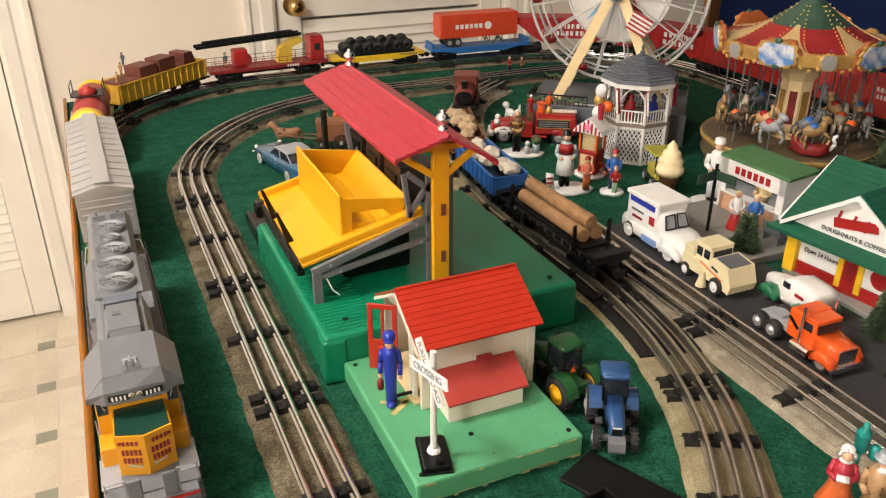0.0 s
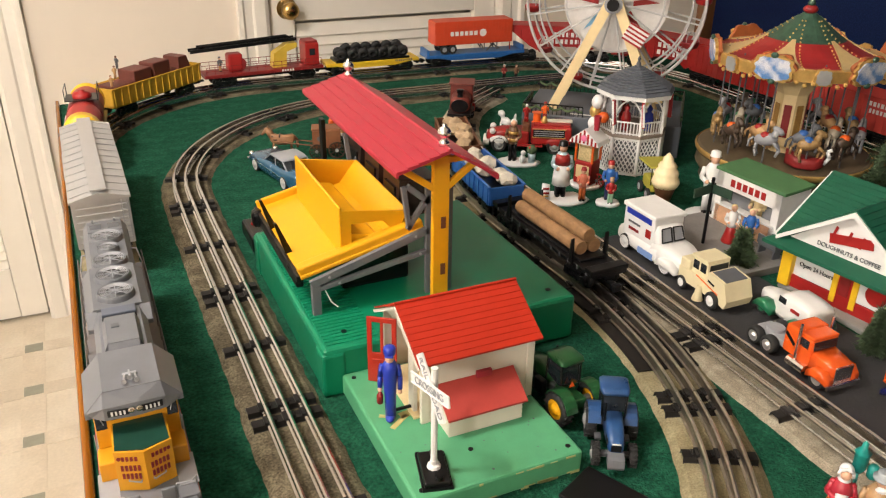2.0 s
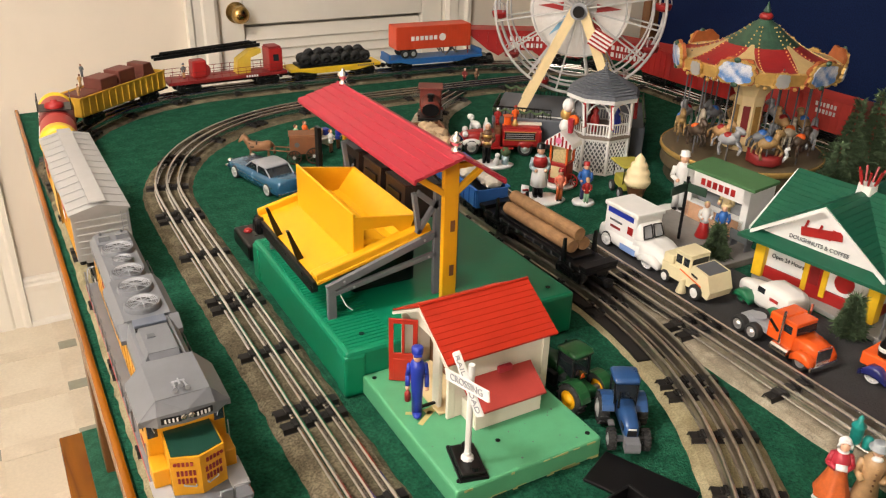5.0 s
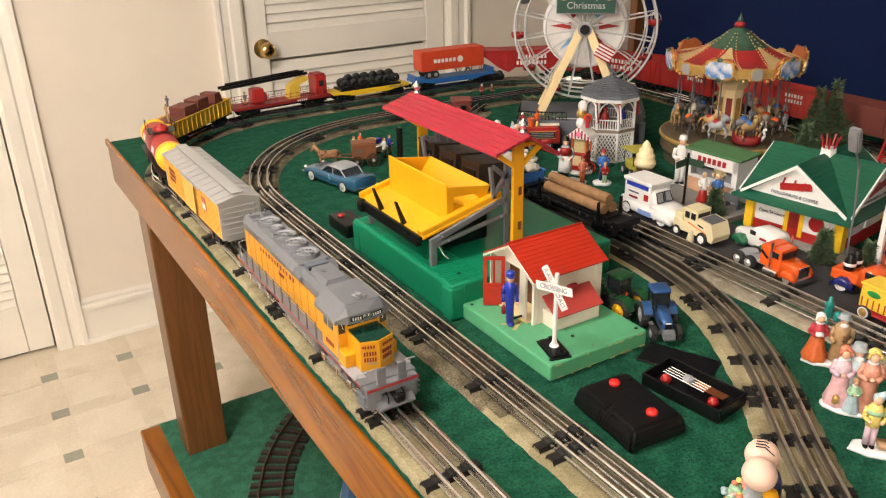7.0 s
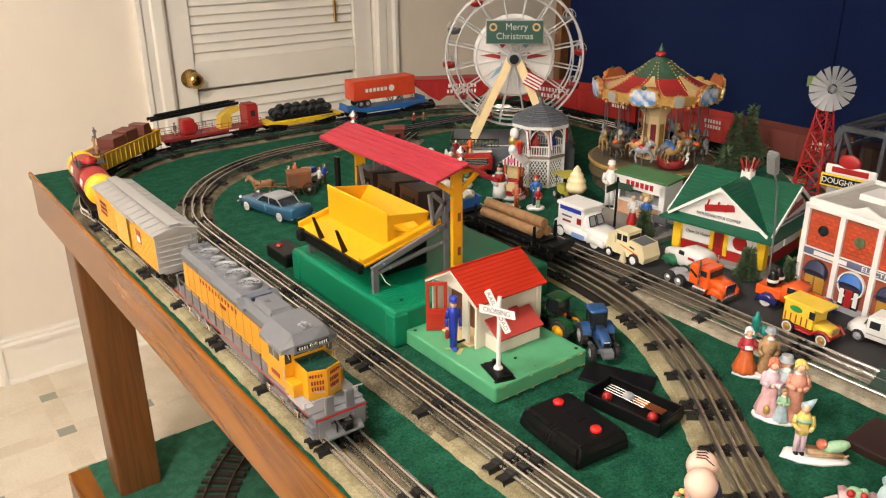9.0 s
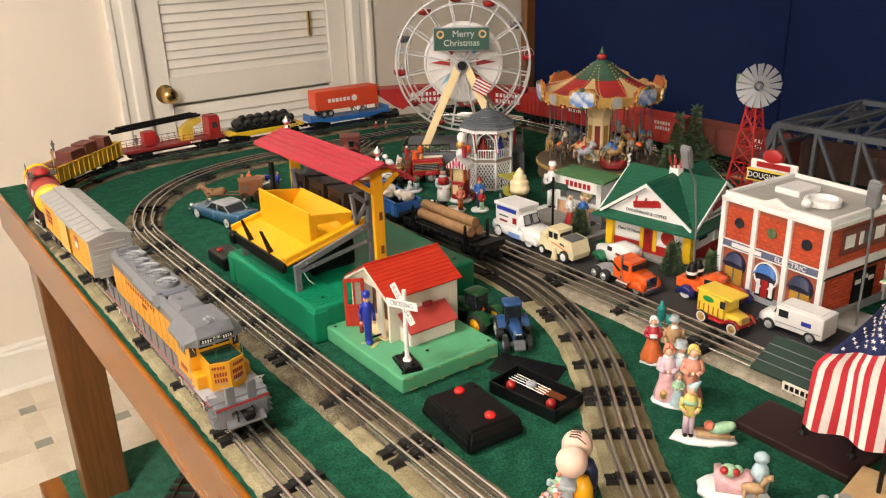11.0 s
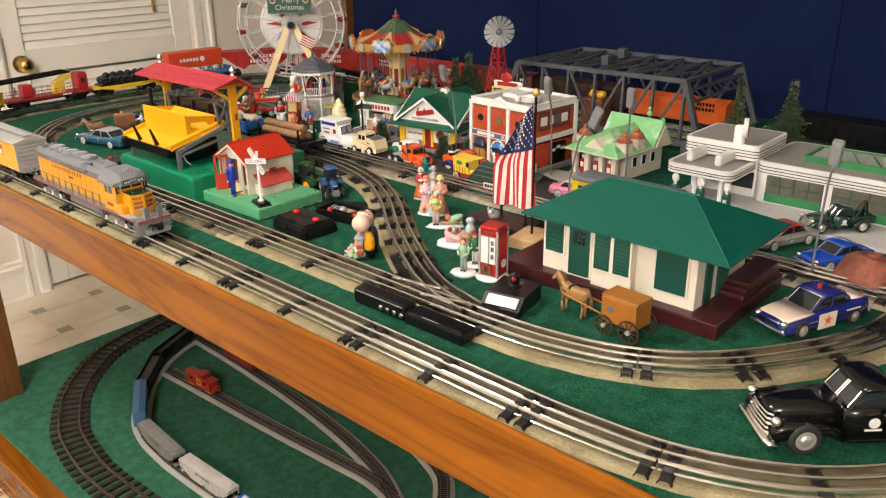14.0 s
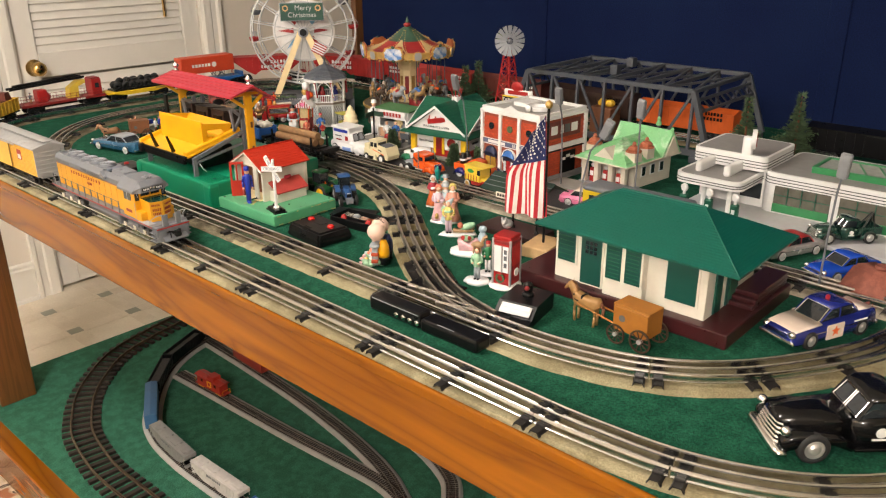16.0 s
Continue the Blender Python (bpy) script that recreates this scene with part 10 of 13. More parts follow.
def gazebo():
    g = thing("toy_gazebo", (0.855, 3.107, T), 0, "white toy gazebo with grey shingled roof and lattice base", "toy gazebo")
    n, R = 8, 0.0535
    P = [(R * math.cos(2 * math.pi * (i + 0.5) / n), R * math.sin(2 * math.pi * (i + 0.5) / n)) for i in range(n)]
    hb, hr, he, ht = 0.064, 0.086, 0.124, 0.172
    part("deck", prism(B(), [(x * 1.06, y * 1.06) for x, y in P], "z", hb - 0.003, hb + 0.002), mat("deck_brown", (0.25, 0.2, 0.16), 0.6), g, "grey-brown deck")
    # Solid dark grey block behind the lattice, painting the shade below the deck.
    core = part("base_core", prism(B(), [(x * 0.9, y * 0.9) for x, y in P], "z", 0.0, hb - 0.003), DKGREY, g, "dark grey block standing in for shade under the deck")
    for i in range(n):
        (xa, ya), (xb, yb) = P[i], P[(i + 1) % n]
        a, b = Vector((xa, ya, 0)), Vector((xb, yb, 0))
        d = b - a
        bm = B()
        k = 6
        for j in range(-5, k + 1):
            for sg in (1, -1):
                f0, f1 = j / k, (j + 5) / k
                z0, z1 = 0.003, hb - 0.006
                c0, c1 = max(0, f0), min(1, f1)
                if c0 >= c1:
                    continue
                za = z0 + (z1 - z0) * (c0 - f0) / (f1 - f0)
                zb = z0 + (z1 - z0) * (c1 - f0) / (f1 - f0)
                if sg < 0:
                    za, zb = z0 + z1 - za, z0 + z1 - zb
                cyl(bm, a + d * c0 + Vector((0, 0, za)), a + d * c1 + Vector((0, 0, zb)), 0.0011, seg=4)
        box(bm, (a + d / 2 + Vector((0, 0, 0.002)))[:], (d.length, 0.003, 0.004), rot=(0, 0, math.degrees(math.atan2(d.y, d.x))))
        box(bm, (a + d / 2 + Vector((0, 0, hb - 0.005)))[:], (d.length, 0.003, 0.004), rot=(0, 0, math.degrees(math.atan2(d.y, d.x))))
        part("lattice_panel", bm, WHITE, g, "white lattice panel")
        for zz in (hb + 0.004, hr):
            part("rail", cyl(B(), a + Vector((0, 0, zz)), b + Vector((0, 0, zz)), 0.0014, seg=6), WHITE, g)
        for j in range(1, 8):
            c = a + d * j / 8
            part("baluster", cyl(B(), c + Vector((0, 0, hb)), c + Vector((0, 0, hr)), 0.001, seg=5), WHITE, g)
        part("column", cyl(B(), (xa, ya, 0.0), (xa, ya, he), 0.0028, seg=8), WHITE, g)
        bm = B()
        for sg in (0, 1):
            p, q = (a, b) if sg == 0 else (b, a)
            for t in range(4):
                t0, t1 = t / 4, (t + 1) / 4
                fx = lambda t_: (0.45 * t_, he - 0.004 - 0.022 * (1 - t_) ** 2)
                (u0, w0), (u1, w1) = fx(t0), fx(t1)
                cyl(bm, p + (q - p) * u0 + Vector((0, 0, w0)), p + (q - p) * u1 + Vector((0, 0, w1)), 0.0014, seg=5)
        part("arch_trim", bm, WHITE, g)
    bm = B()
    E = [(x * 1.15, y * 1.15) for x, y in P]
    part("eave", prism(B(), E, "z", he - 0.002, he + 0.005), WHITE, g, "white eave board")
    prev = None
    N = 12
    for i in range(N + 1):
        f = i / N
        r = (1 - f) * 1.18 + 0.03 * f
        z = he + 0.005 + (ht - he - 0.012) * (f ** 0.8)
        ring = [bm.verts.new((x * r, y * r, z)) for x, y in P]
        if prev:
            for k in range(n):
                bm.faces.new((prev[k], prev[(k + 1) % n], ring[(k + 1) % n], ring[k]))
            if i < N:
                ring2 = [bm.verts.new((v.co.x * 1.012, v.co.y * 1.012, v.co.z + 0.0016)) for v in ring]
                for k in range(n):
                    bm.faces.new((ring[k], ring[(k + 1) % n], ring2[(k + 1) % n], ring2[k]))
                ring = ring2
        prev = ring
    bm.faces.new(prev)
    part("roof", bm, mat("slate_shingle", (0.1, 0.11, 0.13), 0.6, var=0.3, scale=180), g, "grey shingled roof")
    part("finial", lathe(B(), [(0.004, ht - 0.008), (0.004, ht - 0.004), (0.002, ht), (0.003, ht + 0.003), (0.0004, ht + 0.008)], seg=8), DKGREY, g)
    rw = mat("bunting_red", (0.45, 0.03, 0.04), 0.7)
    for i in (4, 5, 7):
        x, y = P[i]
        part("hanging_flag", box(B(), (x * 1.08, y * 1.08, 0.101), (0.004, 0.009, 0.04), 0.001, rot=(0, 6, 30 * i)), rw, g, "red and white hanging bunting")
        part("flag_stripe", box(B(), (x * 1.13, y * 1.13, 0.101), (0.004, 0.004, 0.038), 0.001, rot=(0, 6, 30 * i)), WHITE, g)
    part("tuba_bell", lathe(B(), [(0.004, 0), (0.006, 0.004), (0.014, 0.007), (0.015, 0.008), (0.011, 0.007), (0.003, 0.004)], seg=16), LTGREY, g, "grey horn bell").matrix_basis = pose(-0.025, 0.012, 0.1, 0, -80, 25)
    for i, (x, y) in enumerate(((-0.02, -0.01), (0.01, -0.028), (0.0, 0.025))):
        part("band_player", lathe(B(), [(0.006, 0.044), (0.008, 0.062), (0.006, 0.072), (0.003, 0.074), (0.005, 0.08), (0.001, 0.086)], (x, y, 0.022), 10), (RED, DOLLBLUE, DKRED)[i], g, "seated toy band player", True)


gazebo()
figure("balloon_post", (0.788, 3.112, T), 0, "cluster of white, yellow and orange toy balloons", [(SNOW, lambda b: (ball(b, (0, 0, 0.112), 0.0095, (1, 1, 1.2)), ball(b, (-0.004, 0.0, 0.078), 0.009, (1, 1, 1.2)))), (GOLD, lambda b: ball(b, (0.0, 0.004, 0.096), 0.009, (1, 1, 1.2))), (ORANGE, lambda b: ball(b, (0.008, -0.008, 0.088), 0.009)), (WHITE, lambda b: cyl(b, (0, 0, 0), (0, 0, 0.09), 0.0012, seg=5))], category="toy balloons")


def ferris():
    g = thing("toy_ferris_wheel", (0.906, 3.252, T), -41, "toy Ferris wheel with cream A-frames and a Christmas sign", "toy Ferris wheel")
    hub, R = 0.239, 0.147
    part("platform", box(B(), (0, 0.0, 0.0275), (0.27, 0.17, 0.055), 0.002), mat("platform_grey", (0.1, 0.11, 0.13), 0.55), g, "dark grey platform")
    part("white_road_mark", box(B(), (-0.02, -0.068, 0.0555), (0.07, 0.004, 0.001)), WHITE, g)
    for (xa, ya), (xb, yb) in (((-0.133, 0.0), (-0.133, -0.083)), ((-0.133, -0.083), (-0.03, -0.083)), ((0.133, -0.083), (0.133, 0.083)), ((-0.133, 0.083), (0.133, 0.083))):
        bm = B()
        a, b = Vector((xa, ya, 0.054)), Vector((xb, yb, 0.054))
        n = max(3, int((b - a).length / 0.007))
        for i in range(n + 1):
            c = a + (b - a) * i / n
            cyl(bm, c, c + Vector((0, 0, 0.018)), 0.0008, seg=4)
        cyl(bm, a + Vector((0, 0, 0.018)), b + Vector((0, 0, 0.018)), 0.0014, seg=5)
        fn = part("fence", bm, BLACK, g, "black fence with green garland")
        bm = B()
        m = n * 3
        for i in range(m):
            c = a + (b - a) * i / m + Vector((0, -0.001, 0.0145 - 0.005 * abs(math.sin(i * math.pi / 9))))
            ball(bm, c[:], 0.0024, seg=5)
        part("garland", bm, FIR, fn)
    for side in (-1, 1):
        y = side * 0.042
        for s in (-1, 1):
            bm = B()
            a, b = Vector((s * 0.09, y * 1.2, 0.054)), Vector((s * 0.006, y, hub + 0.004))
            d = b - a
            q = d.to_track_quat("X", "Z").to_matrix().to_4x4()
            bmesh.ops.create_cube(bm, size=1.0, matrix=Matrix.Translation((a + b) / 2) @ q @ Matrix.Diagonal((d.length, 0.006, 0.0165, 1)))
            part("a_frame_leg", bm, CREAMYEL, g, "cream A-frame leg")
    part("axle", cyl(B(), (0, -0.055, hub), (0, 0.055, hub), 0.01, seg=18), BLACK, g, "black axle hub")
    part("hub_plate", lathe(B(), [(0.0001, 0), (0.015, 0), (0.015, 0.004), (0.0001, 0.004)], seg=20), LTGREY, g).matrix_basis = pose(0, -0.044, hub, 90, 0, 0)
    WH = mat("wheel_silver", (0.52, 0.52, 0.52), 0.4, 0.4)
    for side in (-1, 1):
        y = side * 0.026
        for rr, th in ((R, 0.0026), (R * 0.86, 0.0018), (R * 0.55, 0.0016)):
            ring_bm = lathe(B(), [(rr + th * math.cos(k * math.pi / 3), th * math.sin(k * math.pi / 3)) for k in range(7)], seg=64, close=False)
            part("wheel_ring", ring_bm, WH, g, "silver wheel ring").matrix_basis = pose(0, y, hub, 90, 0, 0)
        for i in range(16):
            a = 2 * math.pi * (i + 0.5) / 16
            bm = B()
            cyl(bm, (0.012 * math.cos(a), y, hub + 0.012 * math.sin(a)), (R * math.cos(a), y, hub + R * math.sin(a)), 0.0017, seg=5)
            part("spoke", bm, WH, g)
    bm = B()
    lathe(bm, [(0.0001, -0.001), (R * 0.6, -0.001), (R * 0.6, 0.001), (0.0001, 0.001)], seg=40)
    bmesh.ops.transform(bm, matrix=pose(0, 0.0, hub, 90, 0, 0), verts=bm.verts)
    disc = part("light_disc", bm, mat("milky_disc", (0.7, 0.68, 0.66), 0.4), g, "milky white centre disc")
    for i in range(8):
        a = 2 * math.pi * i / 8
        bm = B()
        pts_ = [(0.03 * math.cos(a - 0.25), hub + 0.03 * math.sin(a - 0.25)), (R * 0.5 * math.cos(a), hub + R * 0.5 * math.sin(a)), (0.03 * math.cos(a + 0.25), hub + 0.03 * math.sin(a + 0.25))]
        prism(bm, pts_, "y", -0.0025, -0.0012)
        part("star_point", bm, (RED, mat("pale_blue_star", (0.2, 0.42, 0.6), 0.4), WHITE, RED)[i % 4], disc)
    for i in range(12):
        a = 2 * math.pi * i / 12 + 0.1
        c = Vector((R * 0.97 * math.cos(a), 0, hub + R * 0.97 * math.sin(a)))
        cabin = part("gondola", lathe(B(), [(0.004, -0.014), (0.0125, -0.011), (0.0145, -0.004), (0.0145, -0.001), (0.0125, -0.001), (0.004, -0.006)], c[:], 14), (RED, DKGREY, RED, DKRED)[i % 4], g, "round seat gondola", True)
        bm = B()
        for k in range(6):
            b = 2 * math.pi * k / 6
            pts_ = [(c.x + 0.014 * math.cos(b) * math.cos(t), 0.014 * math.sin(b) * math.cos(t), c.z - 0.001 + 0.016 * math.sin(t)) for t in (0, 0.5, 1.0, 1.57)]
            tube(bm, pts_, 0.0008, 4)
        tagged(part("gondola_cage", bm, WH, cabin), "thin wire cage", kind="stuff")
    sg = part("sign", box(B(), (0, -0.05, hub + 0.056), (0.118, 0.004, 0.046), 0.001), mat("sign_dark_green", (0.01, 0.06, 0.04), 0.5), g, "dark green sign with silver letters")
    part("sign_frame", box(B(), (0, -0.049, hub + 0.056), (0.122, 0.003, 0.05), 0.001), LTGREY, sg)
    words("Merry", sg, SILVER, (0.004, -0.0525, hub + 0.0665), (90, 0, 0), 0.019)
    words("Christmas", sg, SILVER, (0, -0.0525, hub + 0.0475), (90, 0, 0), 0.019)
    for s in (-1, 1):
        part("sign_wreath", lathe(B(), [(0.005, 0), (0.0085, 0), (0.0085, 0.002), (0.005, 0.002), (0.005, 0)], seg=12, close=False), TAN, sg).matrix_basis = pose(s * 0.045, -0.052, hub + 0.066, 90, 0, 0)
    fl = part("small_flag", box(B(), (0.042, -0.06, hub - 0.045), (0.036, 0.001, 0.03), 0.0003, rot=(0, 28, 0)), WHITE, g, "small striped flag")
    for k in range(5):
        part("flag_stripe", box(B(), (0.042 + 0.003 * (k - 2), -0.061, hub - 0.045 + (k - 2) * 0.006), (0.036, 0.0008, 0.003), rot=(0, 28, 0)), RED, fl)


ferris()


def carousel():
    g = thing("toy_carousel", (1.027, 2.953, T + 0.024), 12, "toy carousel with red and gold canopy and painted animals", "toy carousel")
    R = 0.124
    part("pedestal", lathe(B(), [(R * 0.93, -0.024), (R * 0.95, -0.021), (R * 0.92, -0.004), (R * 0.98, 0.002)], seg=40), mat("pedestal_olive", (0.07, 0.06, 0.035), 0.5), g, "dark olive round pedestal")
    part("base", lathe(B(), [(R * 1.0, 0), (R * 1.02, 0.004), (R * 1.0, 0.022), (R * 1.03, 0.026), (R * 1.03, 0.031), (R * 0.99, 0.033), (0.0001, 0.033)], seg=40), mat("carousel_deck", (0.12, 0.09, 0.05), 0.5), g, "olive brown round deck", False)
    part("gold_rim", lathe(B(), [(R * 1.03, 0.024), (R * 1.045, 0.027), (R * 1.045, 0.031), (R * 1.03, 0.033), (R * 1.02, 0.031), (R * 1.03, 0.024)], seg=40, close=False), GOLD, g)
    part("centre_drum", lathe(B(), [(0.03, 0.033), (0.03, 0.04), (0.024, 0.042), (0.024, 0.12), (0.034, 0.136), (0.05, 0.164)], seg=8), CREAMYEL, g, "cream centre drum")
    crest_ = mat("drum_ochre", (0.36, 0.2, 0.05), 0.45, var=0.3, scale=80)
    for i in range(8):
        a = 2 * math.pi * (i + 0.5) / 8
        p = part("drum_panel", box(B(), (0, 0, 0), (0.001, 0.011, 0.05), 0.0004), (DKRED, crest_)[i % 2], g)
        p.matrix_basis = pose(0.0228 * math.cos(a), 0.0228 * math.sin(a), 0.08, 0, 0, math.degrees(a))
    # canopy: cream and red gores running up into green
    z0, z1, Rc = 0.179, 0.232, 0.121
    cream = mat("canopy_cream", (0.5, 0.37, 0.17), 0.45, var=0.15)
    green = mat("canopy_green", (0.035, 0.085, 0.055), 0.4, var=0.35, scale=90)
    crimson = mat("canopy_crimson", (0.3, 0.02, 0.02), 0.4, var=0.12)
    crest = mat("crest_orange", (0.36, 0.1, 0.03), 0.45, var=0.25, scale=60)

    def roof_at(f):
        return Rc * (1 - f) + 0.016 * f, z0 + (z1 - z0) * f ** 1.75

    def gore(a0, a1, f0, f1, paint, narrow=False):
        bm = B()
        rows = []
        for k in range(6):
            f = f0 + (f1 - f0) * k / 5
            r, z = roof_at(f)
            am, ha = (a0 + a1) / 2, (a1 - a0) / 2 * ((1 - 0.85 * k / 5) if narrow else 1)
            rows.append([bm.verts.new((r * math.cos(am + ha * t), r * math.sin(am + ha * t), z + (0.0012 if narrow else 0.0))) for t in (-1, -0.33, 0.33, 1)])
        for p, q in zip(rows, rows[1:]):
            for j in range(3):
                bm.faces.new((p[j], p[j + 1], q[j + 1], q[j]))
        ob = part("canopy_gore", bm, paint, g, "painted canopy gore")
        ob.modifiers.new("thickness", "SOLIDIFY").thickness = 0.0015

    for i in range(12):
        a0, a1 = 2 * math.pi * i / 12, 2 * math.pi * (i + 1) / 12
        gore(a0, a1, 0.0, 0.62, crimson)
        gore(a0, a1, 0.62, 1.0, green)
        if i % 2 == 0:
            gore(a0 - 0.06, a1 + 0.06, 0.0, 0.66, cream, True)
    for i in range(12):
        bm = B()
        for k in range(16):
            f = k / 16
            r, z = roof_at(f)
            a = 2 * math.pi * i / 12 + (0.06 if i % 2 else -0.06) * (1 - f) + (0.22 if i % 2 == 0 else -0.22) * f * 0.8
            ball(bm, (r * math.cos(a), r * math.sin(a), z + 0.0012), 0.0013, seg=5)
        tagged(part("bead", bm, GOLD, g), "gold bead string", kind="stuff")
    part("top_cap", lathe(B(), [(0.018, z1 - 0.004), (0.012, z1 + 0.002), (0.01, z1 + 0.004)], seg=14), green, g)
    part("top_knob", ball(B(), (0, 0, z1 + 0.009), 0.0105, (1, 1, 0.62)), crimson, g, "red top knob with pearls", True)
    part("top_tip", lathe(B(), [(0.005, z1 + 0.014), (0.0055, z1 + 0.018), (0.003, z1 + 0.023), (0.0004, z1 + 0.031)], seg=10), green, g, "green tip", True)
    part("valance", lathe(B(), [(Rc * 0.98, 0.165), (Rc * 1.0, 0.163), (Rc * 1.01, 0.179), (Rc * 0.98, 0.181), (Rc * 0.98, 0.165)], seg=36, close=False), GOLD, g, "gold scrolled valance")
    bm = B()
    for i in range(72):
        a = 2 * math.pi * i / 72
        ball(bm, (Rc * 1.01 * math.cos(a), Rc * 1.01 * math.sin(a), 0.162 + 0.003 * math.sin(i * 1.57)), 0.0034, (0.8, 1, 0.9), 6)
    tagged(part("scroll", bm, GOLD, g), "small gold scrolls", kind="stuff")
    sky = two_tone("painted_scene", (0.09, 0.22, 0.5), (0.62, 0.64, 0.7), 0.35, 70, lo=0.4, hi=0.62)

    def plate(w, h, bumps, amp, x0, x1, seed):
        rng = random.Random(seed)
        ring = []
        for k in range(48):
            t = 2 * math.pi * k / 48
            c, s = math.cos(t), math.sin(t)
            q = (abs(c) ** 3.2 + abs(s) ** 3.2) ** (-1 / 3.2) * (1 + amp * math.sin(bumps * t + 0.7) + rng.uniform(-0.02, 0.02))
            ring.append((w * q * c, h * q * s))
        return prism(B(), ring, "x", x0, x1)

    for i in range(12):
        a = 2 * math.pi * (i + 0.5) / 12
        big = i % 2 == 0
        w, h, zc = (0.0275, 0.018, 0.178) if big else (0.011, 0.012, 0.172)
        fr = part("gold_frame", plate(w, h, 11, 0.06, -0.002, 0.002, i), GOLD, g, "curly gold frame")
        fr.matrix_basis = pose(Rc * 1.03 * math.cos(a), Rc * 1.03 * math.sin(a), zc, 0, 6, math.degrees(a))
        part("painted_panel", plate(w * 0.86, h * 0.84, 9, 0.05, 0.0018, 0.0034, i + 20), sky if big else SILVER, fr, "small painted winter scene" if big else "pale mirror panel")
        if big:
            part("panel_back", plate(w * 1.02, h * 1.08, 7, 0.08, -0.0075, -0.0022, i + 40), crest, fr, "orange-brown moulded panel back")
            for zz in (h * 1.02, -h * 0.98):
                part("leaf_knob", ball(B(), (0.002, 0, zz), 0.0048, (0.7, 1.1, 0.9), 8), green, fr)
    # poles and animals
    tones = (LTGREY, TAN, mat("carved_ochre", (0.32, 0.2, 0.08), 0.45, var=0.35, scale=90), GREY, mat("carved_umber", (0.07, 0.045, 0.03), 0.45, var=0.35, scale=90), mat("carved_ivory", (0.5, 0.44, 0.34), 0.45, var=0.3, scale=90))
    for ring, (r, n) in enumerate(((0.102, 11), (0.07, 7))):
        for i in range(n):
            a = 2 * math.pi * (i + 0.5 * ring) / n
            c = (r * math.cos(a), r * math.sin(a))
            part("pole", cyl(B(), (c[0], c[1], 0.033), (c[0], c[1], 0.184), 0.0013, seg=6), DKGREY, g)
            m_ = tones[(i * 2 + ring) % 6]
            bm = B()
            zc = 0.072 + 0.012 * ((i * 3) % 3)
            ball(bm, (0, 0, 0), 0.012, (1.45, 0.7, 0.8), 10)
            ball(bm, (0.017, 0, 0.013), 0.0065, (1.5, 0.7, 0.8), 8, rot=(0, 35, 0))
            cyl(bm, (0.01, 0, 0.003), (0.016, 0, 0.014), 0.006, 0.0045, 8)
            for sx, sy, kx in ((0.012, 0.005, 0.008), (0.012, -0.005, 0.014), (-0.012, 0.005, -0.008), (-0.012, -0.005, -0.004)):
                tube(bm, [(sx, sy, -0.004), (sx + kx * 0.6, sy, -0.014), (sx + kx * 0.2, sy, -0.024)], 0.0022, 6)
            tube(bm, [(-0.017, 0, 0.003), (-0.024, 0, -0.002), (-0.026, 0, -0.012)], 0.0018, 5)
            an = part("carved_animal", bm, m_, g, "carved prancing animal", True)
            an.matrix_basis = pose(c[0], c[1], zc, 0, -8, math.degrees(a) + 90)
            part("saddle", ball(B(), (-0.001, 0, 0.005), 0.009, (0.9, 0.85, 0.7), 8), (RED, BLUEP, mat("saddle_green", (0.03, 0.2, 0.08), 0.4) if i == 2 else ORANGE)[i % 3], an, "bright saddle", True)
    sl = part("swan_sleigh", hull(B(), [(-0.026, 0.006, -0.004, 0.016, 0.6), (-0.01, 0.014, -0.008, 0.008, 0.7), (0.014, 0.014, -0.008, 0.006, 0.7), (0.026, 0.005, -0.004, 0.012, 0.6)]), DKRED, g, "red sleigh with white swan neck", True)
    sl.matrix_basis = pose(-0.062, -0.072, 0.044, 0, 0, -62)
    part("swan_neck", tube(B(), [(0.026, 0, 0.0), (0.032, 0, 0.01), (0.028, 0, 0.019), (0.034, 0, 0.022)], 0.0028, 7), SNOW, sl, "", True)


carousel()

# ---- figures and cars among the tracks ----
PALE = {k: mat("glazed_" + k, c, 0.42, var=0.28, scale=110) for k, c in dict(
    rust=(0.55, 0.12, 0.03), tan=(0.42, 0.26, 0.13), rose=(0.62, 0.28, 0.2), lilac=(0.6, 0.45, 0.52), blue=(0.38, 0.5, 0.55),
    yellow=(0.7, 0.56, 0.16), mint=(0.3, 0.5, 0.32), pinkish=(0.68, 0.4, 0.42), grey=(0.3, 0.33, 0.35), teal=(0.01, 0.25, 0.22),
    coral=(0.68, 0.2, 0.12), navy=(0.02, 0.03, 0.1), cocoa=(0.16, 0.08, 0.04)).items()}


def snow_base(sx, sy, seed=1, h=0.006):
    rng = random.Random(seed)
    wob = [rng.uniform(0.88, 1.08) for _ in range(18)]

    def build(b):
        rings = []
        for f, z in ((1.0, 0.0), (1.02, h * 0.4), (0.93, h * 0.85), (0.6, h), (0.02, h * 1.1)):
            rings.append([b.verts.new((sx * f * wob[i] * math.cos(i * math.pi / 9), sy * f * wob[i] * math.sin(i * math.pi / 9), z)) for i in range(18)])
        for p, q in zip(rings, rings[1:]):
            for i in range(18):
                b.faces.new((p[i], p[(i + 1) % 18], q[(i + 1) % 18], q[i]))
        b.faces.new(rings[0][::-1])
        b.faces.new(rings[-1])
    return [(SNOW, build)]


